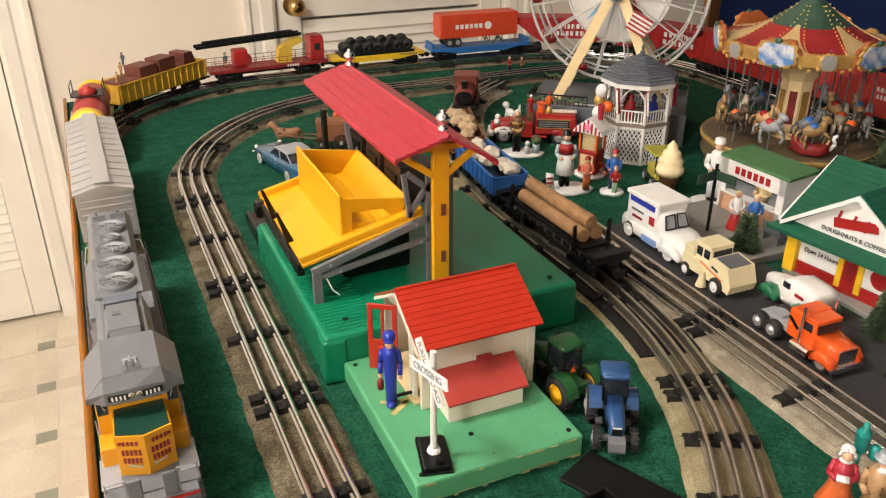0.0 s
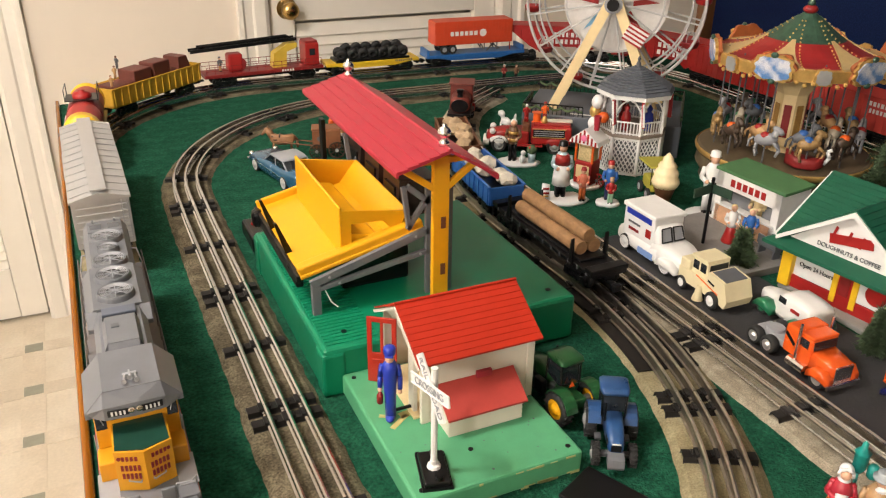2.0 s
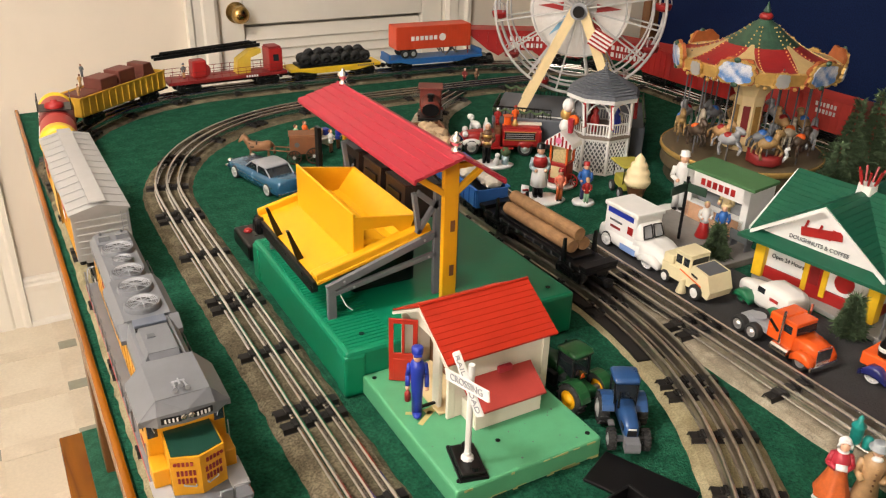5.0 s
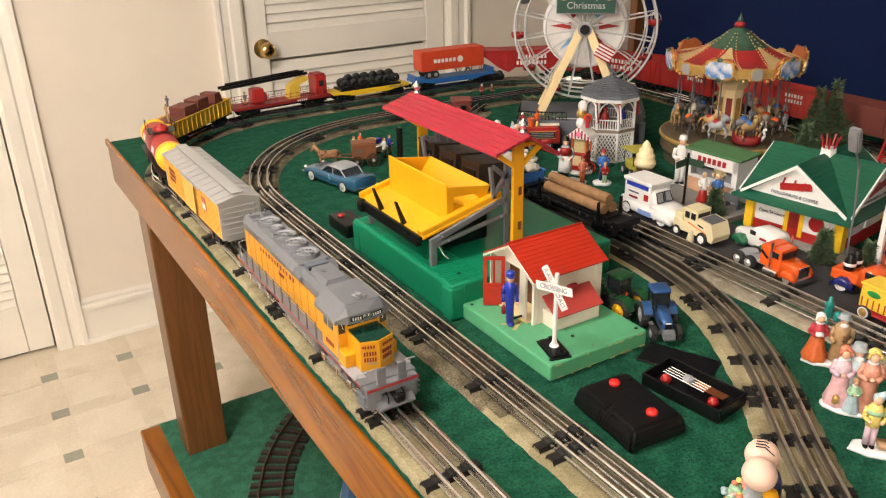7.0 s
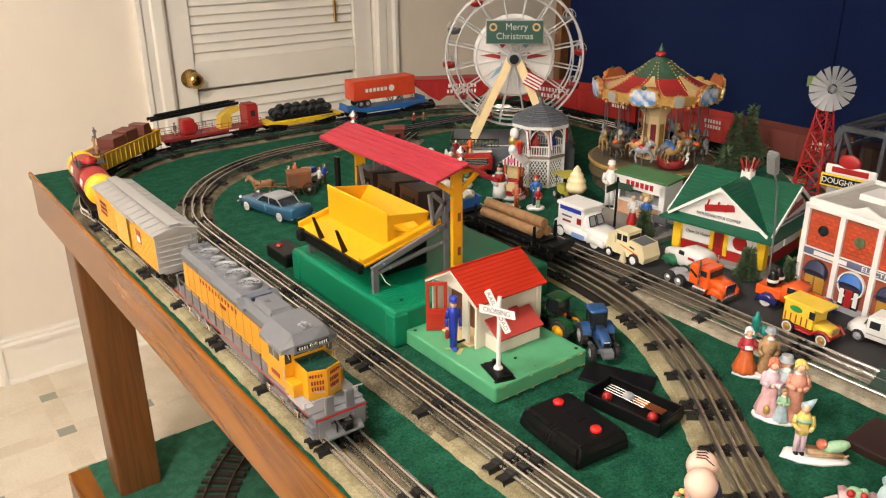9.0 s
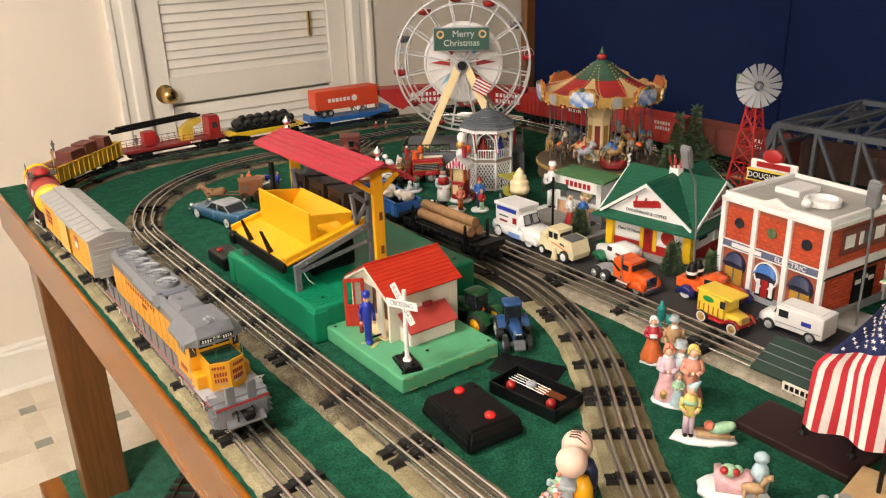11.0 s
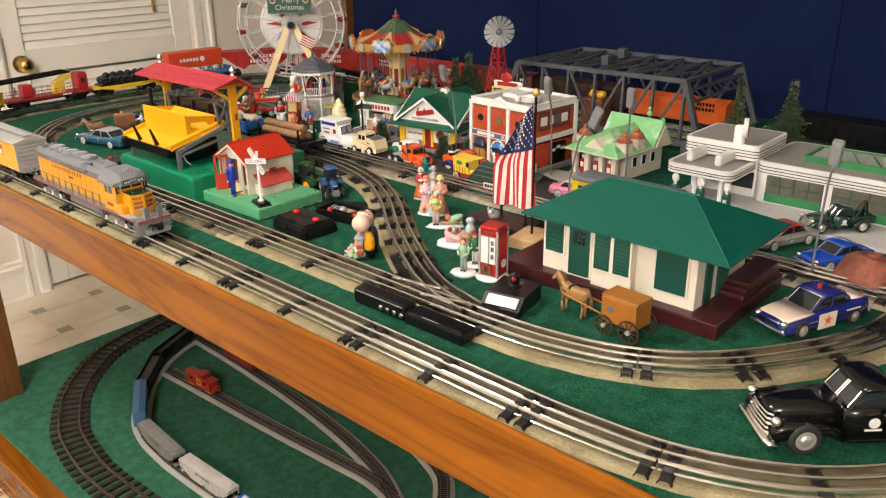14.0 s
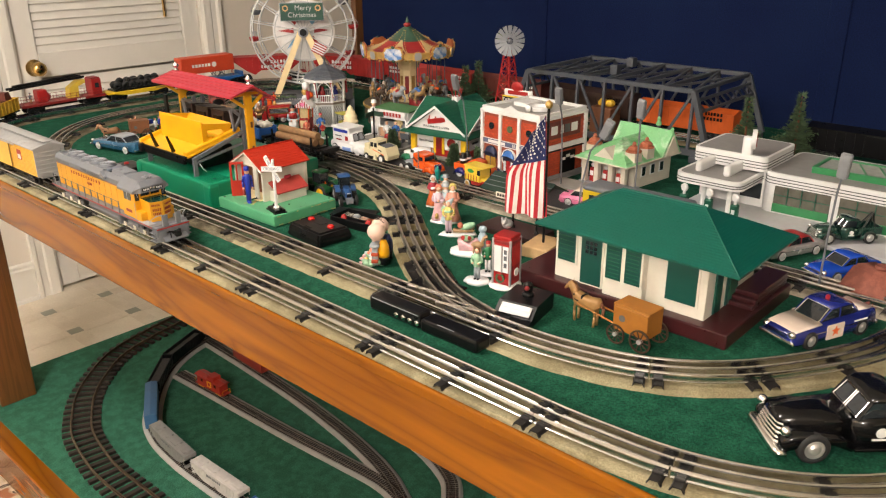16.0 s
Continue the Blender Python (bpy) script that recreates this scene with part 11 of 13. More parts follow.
def gown(h, dress, cape, bonnet, x=0.0, y=0.0, z=0.005, wide=0.24, book=True):
    """A standing porcelain lady in a long gown, h high."""
    def skirt(b):
        rings = []
        for r, zz in ((wide, 0.0), (wide * 1.03, 0.03), (wide * 0.86, 0.16), (wide * 0.66, 0.32), (0.125, 0.46), (0.105, 0.53)):
            rings.append([b.verts.new((x + h * r * (1 + 0.07 * math.cos(7 * t) * (0.53 - zz) * 2) * math.cos(t), y + h * r * (1 + 0.07 * math.cos(7 * t) * (0.53 - zz) * 2) * math.sin(t), z + h * zz)) for t in [2 * math.pi * k / 28 for k in range(28)]])
        for p, q in zip(rings, rings[1:]):
            for i in range(28):
                b.faces.new((p[i], p[(i + 1) % 28], q[(i + 1) % 28], q[i]))
        b.faces.new(rings[0][::-1])
        b.faces.new(rings[-1])
    out = [(dress, skirt),
           (cape, lambda b: lathe(b, [(h * 0.115, h * 0.5), (h * 0.14, h * 0.56), (h * 0.135, h * 0.66), (h * 0.115, h * 0.73), (h * 0.06, h * 0.79), (h * 0.04, h * 0.82)], (x, y, z), 14)),
           (cape, lambda b: (tube(b, [(x - h * 0.115, y, z + h * 0.72), (x - h * 0.165, y - h * 0.04, z + h * 0.58), (x - h * 0.06, y - h * 0.15, z + h * 0.56)], h * 0.04, 8), tube(b, [(x + h * 0.115, y, z + h * 0.72), (x + h * 0.165, y - h * 0.04, z + h * 0.58), (x + h * 0.06, y - h * 0.15, z + h * 0.56)], h * 0.04, 8), ball(b, (x - h * 0.118, y, z + h * 0.715), h * 0.045, seg=8), ball(b, (x + h * 0.118, y, z + h * 0.715), h * 0.045, seg=8))),
           (FLESH, lambda b: (ball(b, (x, y - h * 0.03, z + h * 0.885), h * 0.075, (0.92, 0.95, 1.12), 12), ball(b, (x, y - h * 0.155, z + h * 0.57), h * 0.035, seg=8))),
           (BROWN, lambda b: ball(b, (x, y - h * 0.008, z + h * 0.905), h * 0.08, (1.0, 0.95, 1.05), 12)),
           (bonnet, lambda b: (ball(b, (x, y + h * 0.022, z + h * 0.925), h * 0.088, (1.02, 0.95, 0.98), 12), tube(b, [(x - h * 0.085, y - h * 0.03, z + h * 0.86), (x - h * 0.075, y - h * 0.05, z + h * 0.945), (x, y - h * 0.06, z + h * 0.985), (x + h * 0.075, y - h * 0.05, z + h * 0.945), (x + h * 0.085, y - h * 0.03, z + h * 0.86)], h * 0.022, 7))),
           (SNOW, lambda b: lathe(b, [(h * 0.06, h * 0.775), (h * 0.085, h * 0.785), (h * 0.05, h * 0.815)], (x, y, z), 12))]
    if book:
        out.append((WHITE, lambda b: box(b, (x, y - h * 0.17, z + h * 0.61), (h * 0.15, h * 0.09, h * 0.025), 0.0, (35, 0, 0))))
    return out


def overcoat(h, coat, hat, x=0.0, y=0.0, z=0.005):
    """A standing porcelain man in a long coat and a hat, h high."""
    return [(BLACK, lambda b: (ball(b, (x - h * 0.06, y - h * 0.06, z + h * 0.02), h * 0.05, (0.9, 1.7, 0.6), 8), ball(b, (x + h * 0.06, y - h * 0.06, z + h * 0.02), h * 0.05, (0.9, 1.7, 0.6), 8))),
            (coat, lambda b: (lathe(b, [(h * 0.17, h * 0.02), (h * 0.175, h * 0.06), (h * 0.14, h * 0.3), (h * 0.13, h * 0.5), (h * 0.155, h * 0.68), (h * 0.1, h * 0.77), (h * 0.05, h * 0.79)], (x, y, z), 14), tube(b, [(x - h * 0.15, y, z + h * 0.7), (x - h * 0.185, y - h * 0.02, z + h * 0.5), (x - h * 0.12, y - h * 0.13, z + h * 0.43)], h * 0.045, 7), tube(b, [(x + h * 0.15, y, z + h * 0.7), (x + h * 0.185, y - h * 0.02, z + h * 0.5), (x + h * 0.12, y - h * 0.13, z + h * 0.43)], h * 0.045, 7))),
            (BROWN, lambda b: [ball(b, (x + h * 0.02, y - h * (0.135 + 0.01 * (k < 3)), z + h * (0.3 + 0.09 * k)), h * 0.016, seg=6) for k in range(5)]),
            (WHITE, lambda b: ball(b, (x, y - h * 0.07, z + h * 0.77), h * 0.07, (1.1, 0.7, 0.7), 8)),
            (FLESH, lambda b: ball(b, (x, y - h * 0.01, z + h * 0.86), h * 0.078, (0.95, 1, 1.1), 10)),
            (hat, lambda b: lathe(b, [(h * 0.13, h * 0.9), (h * 0.13, h * 0.915), (h * 0.085, h * 0.92), (h * 0.09, h * 0.99), (h * 0.06, h * 1.0)], (x, y, z), 14))]


SNOWY = "porcelain village figurines"
resized(0.74, figure("caroler_figurine", (0.522, 2.372, T), -48, "porcelain carol-singing couple and teal lantern on a snow base",
       snow_base(0.036, 0.021, 1) + gown(0.078, PALE["rust"], PINKRED, SNOW, -0.016, 0) + overcoat(0.082, PALE["tan"], PALE["grey"], 0.017, 0.0)
       + [(PALE["teal"], lambda b: (cyl(b, (-0.004, 0.016, 0.005), (-0.004, 0.016, 0.07), 0.0018, seg=8), lathe(b, [(0.004, 0.068), (0.0065, 0.072), (0.007, 0.09), (0.0085, 0.092), (0.003, 0.098), (0.003, 0.103), (0.001, 0.105)], (-0.004, 0.016, 0), 6), lathe(b, [(0.003, 0.064), (0.0055, 0.066), (0.006, 0.078), (0.003, 0.081)], (0.009, 0.015, 0), 6)))], SNOWY))
resized(0.7, figure("family_figurine", (0.462, 2.302, T), -48, "pastel porcelain family with a child on a snow base",
       snow_base(0.04, 0.026, 2) + gown(0.1, PALE["rose"], PALE["rose"], PALE["yellow"], 0.02, -0.002, wide=0.2, book=False) + overcoat(0.1, PALE["blue"], PALE["grey"], 0.002, 0.012) + gown(0.096, PALE["pinkish"], PALE["lilac"], PALE["coral"], -0.017, 0.004, wide=0.2, book=False)
       + gown(0.055, PALE["blue"], PALE["mint"], PALE["tan"], 0.0, -0.015, wide=0.22, book=False) + [(GOLD, lambda b: lathe(b, [(0.003, 0.012), (0.0055, 0.014), (0.005, 0.024), (0.001, 0.028)], (-0.022, -0.014, 0), 8))], SNOWY))
resized(0.74, figure("sledding_figurine", (0.425, 2.238, T), -48, "pastel porcelain child pulling a sled on a snow base",
       snow_base(0.046, 0.02, 3) + [(p, f) for p, f in folk(0.08, PALE["yellow"], PALE["lilac"], None, PALE["blue"], x=-0.022, z=0.005, skin=FLESH)]
       + [(PALE["mint"], lambda b: (ball(b, (0.024, 0, 0.021), 0.012, (1.7, 0.8, 0.7), 10, (0, -20, 0)), lathe(b, [(0.011, 0.058), (0.0115, 0.063), (0.004, 0.069)], (-0.022, 0, 0), 10))),
          (PALE["blue"], lambda b: cyl(b, (-0.022, 0.002, 0.078), (-0.01, 0.002, 0.092), 0.008, 0.001, 10)),
          (PALE["coral"], lambda b: ball(b, (0.006, -0.001, 0.024), 0.0075, seg=10)),
          (PALE["tan"], lambda b: (tube(b, [(-0.012, -0.009, 0.01), (0.034, -0.009, 0.01), (0.04, -0.009, 0.015)], 0.0014), tube(b, [(-0.012, 0.008, 0.01), (0.034, 0.008, 0.01), (0.04, 0.008, 0.015)], 0.0014), box(b, (0.012, 0, 0.0125), (0.046, 0.02, 0.002))))], SNOWY))
resized(0.82, figure("sleigh_figurine", (0.372, 2.165, T), -55, "pastel porcelain sleigh with a fawn-coloured deer on a snow base",
       snow_base(0.042, 0.03, 4, 0.009) + [(PALE["pinkish"], lambda b: prism(b, [(-0.02, 0.008), (0.012, 0.008), (0.02, 0.028), (0.012, 0.03), (-0.002, 0.022), (-0.018, 0.032), (-0.024, 0.03)], "y", -0.012, 0.012)),
       (PALE["mint"], lambda b: (ball(b, (-0.008, 0, 0.032), 0.009, (1.1, 1, 0.8), 10), ball(b, (0.002, 0.006, 0.03), 0.006, seg=8))), (RED, lambda b: (ball(b, (-0.013, -0.006, 0.035), 0.005, seg=8), ball(b, (0.0, -0.005, 0.034), 0.0045, seg=8))),
       (PALE["blue"], lambda b: (lathe(b, [(0.011, 0.008), (0.012, 0.02), (0.009, 0.036), (0.005, 0.044)], (0.026, 0.008, 0), 10), ball(b, (0.026, 0.008, 0.05), 0.0075, (1.2, 1, 1), 10))),
       (PALE["tan"], lambda b: (ball(b, (0.018, -0.018, 0.026), 0.008, (1.7, 0.8, 0.9), 10), tube(b, [(0.026, -0.018, 0.028), (0.031, -0.018, 0.042), (0.038, -0.018, 0.043)], 0.0035), [cyl(b, (0.01 + 0.013 * (k % 2), -0.021 + 0.006 * (k // 2), 0.007), (0.01 + 0.013 * (k % 2), -0.021 + 0.006 * (k // 2), 0.024), 0.0016, seg=6) for k in range(4)]))], SNOWY))
figure("standing_figurine", (0.288, 2.078, T), -70, "porcelain boy in green coat and grey trousers on snow", snow_base(0.02, 0.016, 5) + folk(0.052, PALE["mint"], PALE["grey"], None, BROWN, z=0.005), SNOWY)
figure("standing_figurine", (0.35, 2.072, T), -60, "porcelain woman in orange coat and pale hat on snow", snow_base(0.018, 0.014, 6) + gown(0.06, PALE["coral"], PALE["coral"], PALE["grey"], wide=0.16), SNOWY)


def flower_wall():
    rng = random.Random(4)

    def blooms(n, seed):
        r2 = random.Random(seed)
        spots = [(r2.uniform(-0.03, 0.03), r2.uniform(-0.03, -0.004), r2.uniform(0.007, 0.02)) for _ in range(n)]
        return lambda b: [ball(b, (x, y - 0.003, z + 0.012 * (y > -0.015)), 0.0042, (1, 1, 0.7), 7) for x, y, z in spots]
    parts = [(PALE["mint"], lambda b: [ball(b, (rng.uniform(-0.03, 0.03), rng.uniform(-0.026, 0.012), rng.uniform(0.004, 0.014)), 0.0075, (1, 1, 0.8), 7) for _ in range(46)]),
             (BRICKRED, lambda b: [box(b, (-0.024 + 0.012 * i + 0.006 * (k % 2), 0.0, 0.008 + 0.0075 * k), (0.0112, 0.014, 0.0068), 0.0006) for i in range(5) for k in range(5)]),
             (PALE["grey"], lambda b: (box(b, (0.003, 0, 0.026), (0.058, 0.0125, 0.04)), box(b, (0.003, 0, 0.0485), (0.066, 0.02, 0.006), 0.0012)))]
    for c, n, s in ((PALE["pinkish"], 9, 1), (WHITE, 8, 2), (PALE["yellow"], 8, 3), (PALE["blue"], 7, 4), (PALE["coral"], 7, 5)):
        parts.append((c, blooms(n, s)))
    skin = mat("matte_pale_skin", (0.74, 0.52, 0.42), 0.6, var=0.05)
    for x, z, c in ((-0.014, 0.082, PALE["navy"]), (0.02, 0.082, YELLOW)):
        parts.append((skin, lambda b, x=x: (ball(b, (x, 0.002, 0.076), 0.0185, (1.08, 1, 0.95), 18), tube(b, [(x - 0.012, 0.012, 0.052), (x - 0.014, 0.0, 0.054), (x - 0.004, -0.006, 0.055)], 0.0035, 7))))
        parts.append((c, lambda b, x=x: lathe(b, [(0.011, 0.022), (0.012, 0.03), (0.011, 0.045), (0.006, 0.058)], (x, 0.0165, 0), 14)))
    parts.append((BLACK, lambda b: (lathe(b, [(0.0105, 0.006), (0.0112, 0.02), (0.0108, 0.023)], (0.02, 0.0165, 0), 12), lathe(b, [(0.0105, 0.006), (0.0112, 0.02), (0.0108, 0.023)], (-0.014, 0.0165, 0), 12), [tube(b, [(-0.014 + 0.005 * (k - 2), 0.014, 0.086), (-0.014 + 0.0055 * (k - 2), 0.004, 0.0945), (-0.014 + 0.005 * (k - 2), -0.006, 0.093)], 0.0007, 5) for k in range(5)])))
    resized(0.78, figure("garden_figurine", (0.243, 2.25, T), -146, "two round-headed glazed children leaning on a brick wall above flowers", parts, "porcelain village figurines"))


flower_wall()


def horse(at, turn, h, coat, label, group="horse teams"):
    s = h / 0.06
    P = lambda *v: tuple(s * k for k in v)
    figure("toy_horse", at, turn, label, [
        (coat, lambda b: (hull(b, [(-0.027 * s, 0.004 * s, 0.035 * s, 0.043 * s, 0.5), (-0.021 * s, 0.0085 * s, 0.028 * s, 0.0465 * s, 0.4), (-0.006 * s, 0.0088 * s, 0.0265 * s, 0.044 * s, 0.4), (0.008 * s, 0.009 * s, 0.0265 * s, 0.0455 * s, 0.4), (0.018 * s, 0.0078 * s, 0.029 * s, 0.049 * s, 0.3), (0.0235 * s, 0.004 * s, 0.035 * s, 0.049 * s, 0.3)]),
                          prism(b, [(0.012 * s, 0.044 * s), (0.023 * s, 0.037 * s), (0.0315 * s, 0.052 * s), (0.03 * s, 0.059 * s), (0.024 * s, 0.0595 * s)], "y", -0.0042 * s, 0.0042 * s),
                          prism(b, [(0.0255 * s, 0.0605 * s), (0.027 * s, 0.053 * s), (0.0385 * s, 0.0455 * s), (0.0405 * s, 0.0475 * s), (0.0325 * s, 0.06 * s)], "y", -0.0036 * s, 0.0036 * s),
                          cyl(b, P(0.0275, 0.0022, 0.059), P(0.0275, 0.0026, 0.0645), 0.0014 * s, 0.0003 * s, 5), cyl(b, P(0.0275, -0.0022, 0.059), P(0.0275, -0.0026, 0.0645), 0.0014 * s, 0.0003 * s, 5),
                          [tube(b, [P(x, y, 0.034), P(x + k, y, 0.018), P(x + k * 0.4, y, 0.0)], 0.0022 * s, 7) for x, y, k in ((0.016, 0.005, 0.002), (0.017, -0.005, 0.0), (-0.017, 0.005, -0.003), (-0.017, -0.005, -0.001))])),
        (CREAMYEL if coat is TAN else BROWN, lambda b: (tube(b, [P(0.018, 0, 0.048), P(0.023, 0, 0.056), P(0.029, 0, 0.06)], 0.0028 * s, 6), tube(b, [P(-0.026, 0, 0.042), P(-0.031, 0, 0.034), P(-0.031, 0, 0.018)], 0.0025 * s, 6))),
        (BLACK, lambda b: (lathe(b, [(0.0094 * s, -0.001), (0.01 * s, 0), (0.0094 * s, 0.001)], P(0.012, 0, 0.037), 12, False), [box(b, P(x, 0, 0.0365), P(0.003, 0.0168, 0.02), 0.0008) for x in (0.004,)], tube(b, [P(0.018, 0.0085, 0.044), P(0.021, 0, 0.047), P(0.018, -0.0085, 0.044)], 0.0012 * s, 5)))], group, "toy horse")


def spoked(parent, x, y, r, paint, n=10):
    bm = B()
    lathe(bm, [(r * 0.86, -0.001), (r, -0.001), (r, 0.001), (r * 0.86, 0.001), (r * 0.86, -0.001)], seg=22, close=False)
    w = part("wheel", bm, paint, parent, "spoked wagon wheel")
    me = mesh_of("spoke", cyl(B(), (0, 0, 0), (r * 0.9, 0, 0), 0.0008, seg=5), paint)
    for k in range(n):
        sp = new("spoke", me)
        sp.parent = w
        sp.matrix_basis = pose(0, 0, 0, 0, 0, 360 * k / n)
    w.matrix_basis = pose(x, y, r, 90, 0, 0)
    part("hub", cyl(B(), (0, 0, -0.003), (0, 0, 0.003), r * 0.2, seg=10), SILVER, w)


def buggy(at, turn, body_m, label, s=1.0, horse_coat=TAN, horse_label=""):
    g = thing("box_wagon", at, turn, label, "toy wagon", "horse teams")
    wheel_m = bpy.data.materials.get("dark_wheel_wood") or mat("dark_wheel_wood", (0.045, 0.026, 0.014), 0.5)
    bm = B()
    prism(bm, [(-0.0165 * s, 0.018 * s), (0.0165 * s, 0.018 * s), (0.0175 * s, 0.05 * s), (0.012 * s, 0.0535 * s), (-0.012 * s, 0.0535 * s), (-0.0175 * s, 0.05 * s)], "x", -0.025 * s, 0.025 * s)
    body = part("body", bm, body_m, g, "closed wagon box")
    part("roof", box(B(), (0, 0, 0.0525 * s), (0.053 * s, 0.033 * s, 0.0028 * s), 0.001), body_m, body)
    for sd in (-1, 1):
        part("side_window", cyl(B(), (0.012 * s, sd * 0.0168 * s, 0.036 * s), (0.012 * s, sd * 0.0176 * s, 0.036 * s), 0.0046 * s, seg=14), DKGREY, body, "small round window")
        spoked(g, 0.018 * s, sd * 0.0205 * s, 0.0135 * s, wheel_m)
        spoked(g, -0.018 * s, sd * 0.0205 * s, 0.0155 * s, wheel_m)
        part("shaft", tube(B(), [(0.024 * s, sd * 0.012 * s, 0.022 * s), (0.088 * s, sd * 0.0105 * s, 0.03 * s)], 0.0012 * s), body_m, g)
    for x, r in ((0.018, 0.0135), (-0.018, 0.0155)):
        part("axle", cyl(B(), (x * s, -0.018 * s, r * s), (x * s, 0.018 * s, r * s), 0.0013 * s, seg=8), BROWN, g)
        part("spring", box(B(), (x * s, 0, (r + 0.018) / 2 * s), (0.004 * s, 0.02 * s, (0.018 - r) * s + 0.002)), BROWN, g)
    a = radians(turn)
    horse((at[0] + 0.08 * s * math.cos(a), at[1] + 0.08 * s * math.sin(a), at[2]), turn, 0.053 * s, horse_coat, horse_label)


buggy((0.277, 1.797, T), 86, mat("orange_wagon_wood", (0.31, 0.12, 0.016), 0.5, var=0.15), "orange-brown wooden box wagon before the station", 1.02, mat("golden_brown_horse", (0.3, 0.165, 0.055), 0.5, var=0.2), "tan toy horse with black harness")
buggy((0.413, 3.34, T), 162, mat("brown_wagon_wood", (0.2, 0.075, 0.03), 0.5, var=0.15), "dark brown wooden box wagon on the carpet", 0.92, mat("brown_horse", (0.26, 0.13, 0.06), 0.5), "brown toy horse with black harness")

# picnic and small figures
g = thing("picnic_table", (0.462, 3.395, T), 20, "small cream toy picnic table with goods", "toy table")
part("tabletop", box(B(), (0, 0, 0.018), (0.05, 0.03, 0.003), 0.001), CREAM, g)
for sx in (-0.018, 0.018):
    part("trestle", box(B(), (sx, 0, 0.0085), (0.004, 0.024, 0.017), 0.001), CREAM, g)
part("basket", lathe(B(), [(0.008, 0.0195), (0.011, 0.026), (0.0115, 0.034), (0.009, 0.034), (0.008, 0.0215)], (-0.005, 0, 0), 14), TAN, g, "tan basket")
part("blue_box", box(B(), (0.017, 0.003, 0.025), (0.012, 0.014, 0.011), 0.001), DOLLBLUE, g)
for x, y, c, l in ((0.425, 3.41, PALE["mint"], "tiny painted picnic figure in pale green"), (0.447, 3.425, ORANGE, "tiny painted picnic figure in orange"), (0.49, 3.375, DOLLBLUE, "tiny painted picnic figure in blue"), (0.47, 3.36, WHITE, "tiny painted picnic figure in white")):
    figure("picnic_figure", (x, y, T), 40, l, folk(0.042, c, BROWN, None, BROWN), "picnic figures")
for k, (x, y) in enumerate(((0.685, 3.43), (0.71, 3.43), (0.735, 3.44), (0.93, 3.675), (0.955, 3.665))):
    figure("lawn_figure", (x, y, T), 200 + 40 * k, "tiny red and brown painted figure on the carpet", folk(0.036, (DKRED, PALE["cocoa"], RED)[k % 3], BLACK, None, SNOW if k % 2 else BROWN), "lawn figures")
g = thing("lawn_bench", (0.67, 3.36, T), 30, "tiny dark green toy bench", "bench")
part("seat", box(B(), (0, 0, 0.01), (0.035, 0.01, 0.002), 0.0005), ROOFGREEN, g)
part("backrest", box(B(), (0, 0.006, 0.017), (0.035, 0.002, 0.01), 0.0005, (-10, 0, 0)), ROOFGREEN, g)
for sx in (-0.014, 0.014):
    part("leg", box(B(), (sx, 0, 0.0045), (0.002, 0.01, 0.009)), BLACK, g)


# ---- fire engine and snack cart ----
FIRE_AT, FIRE_TURN = (0.738, 3.241, T), 150


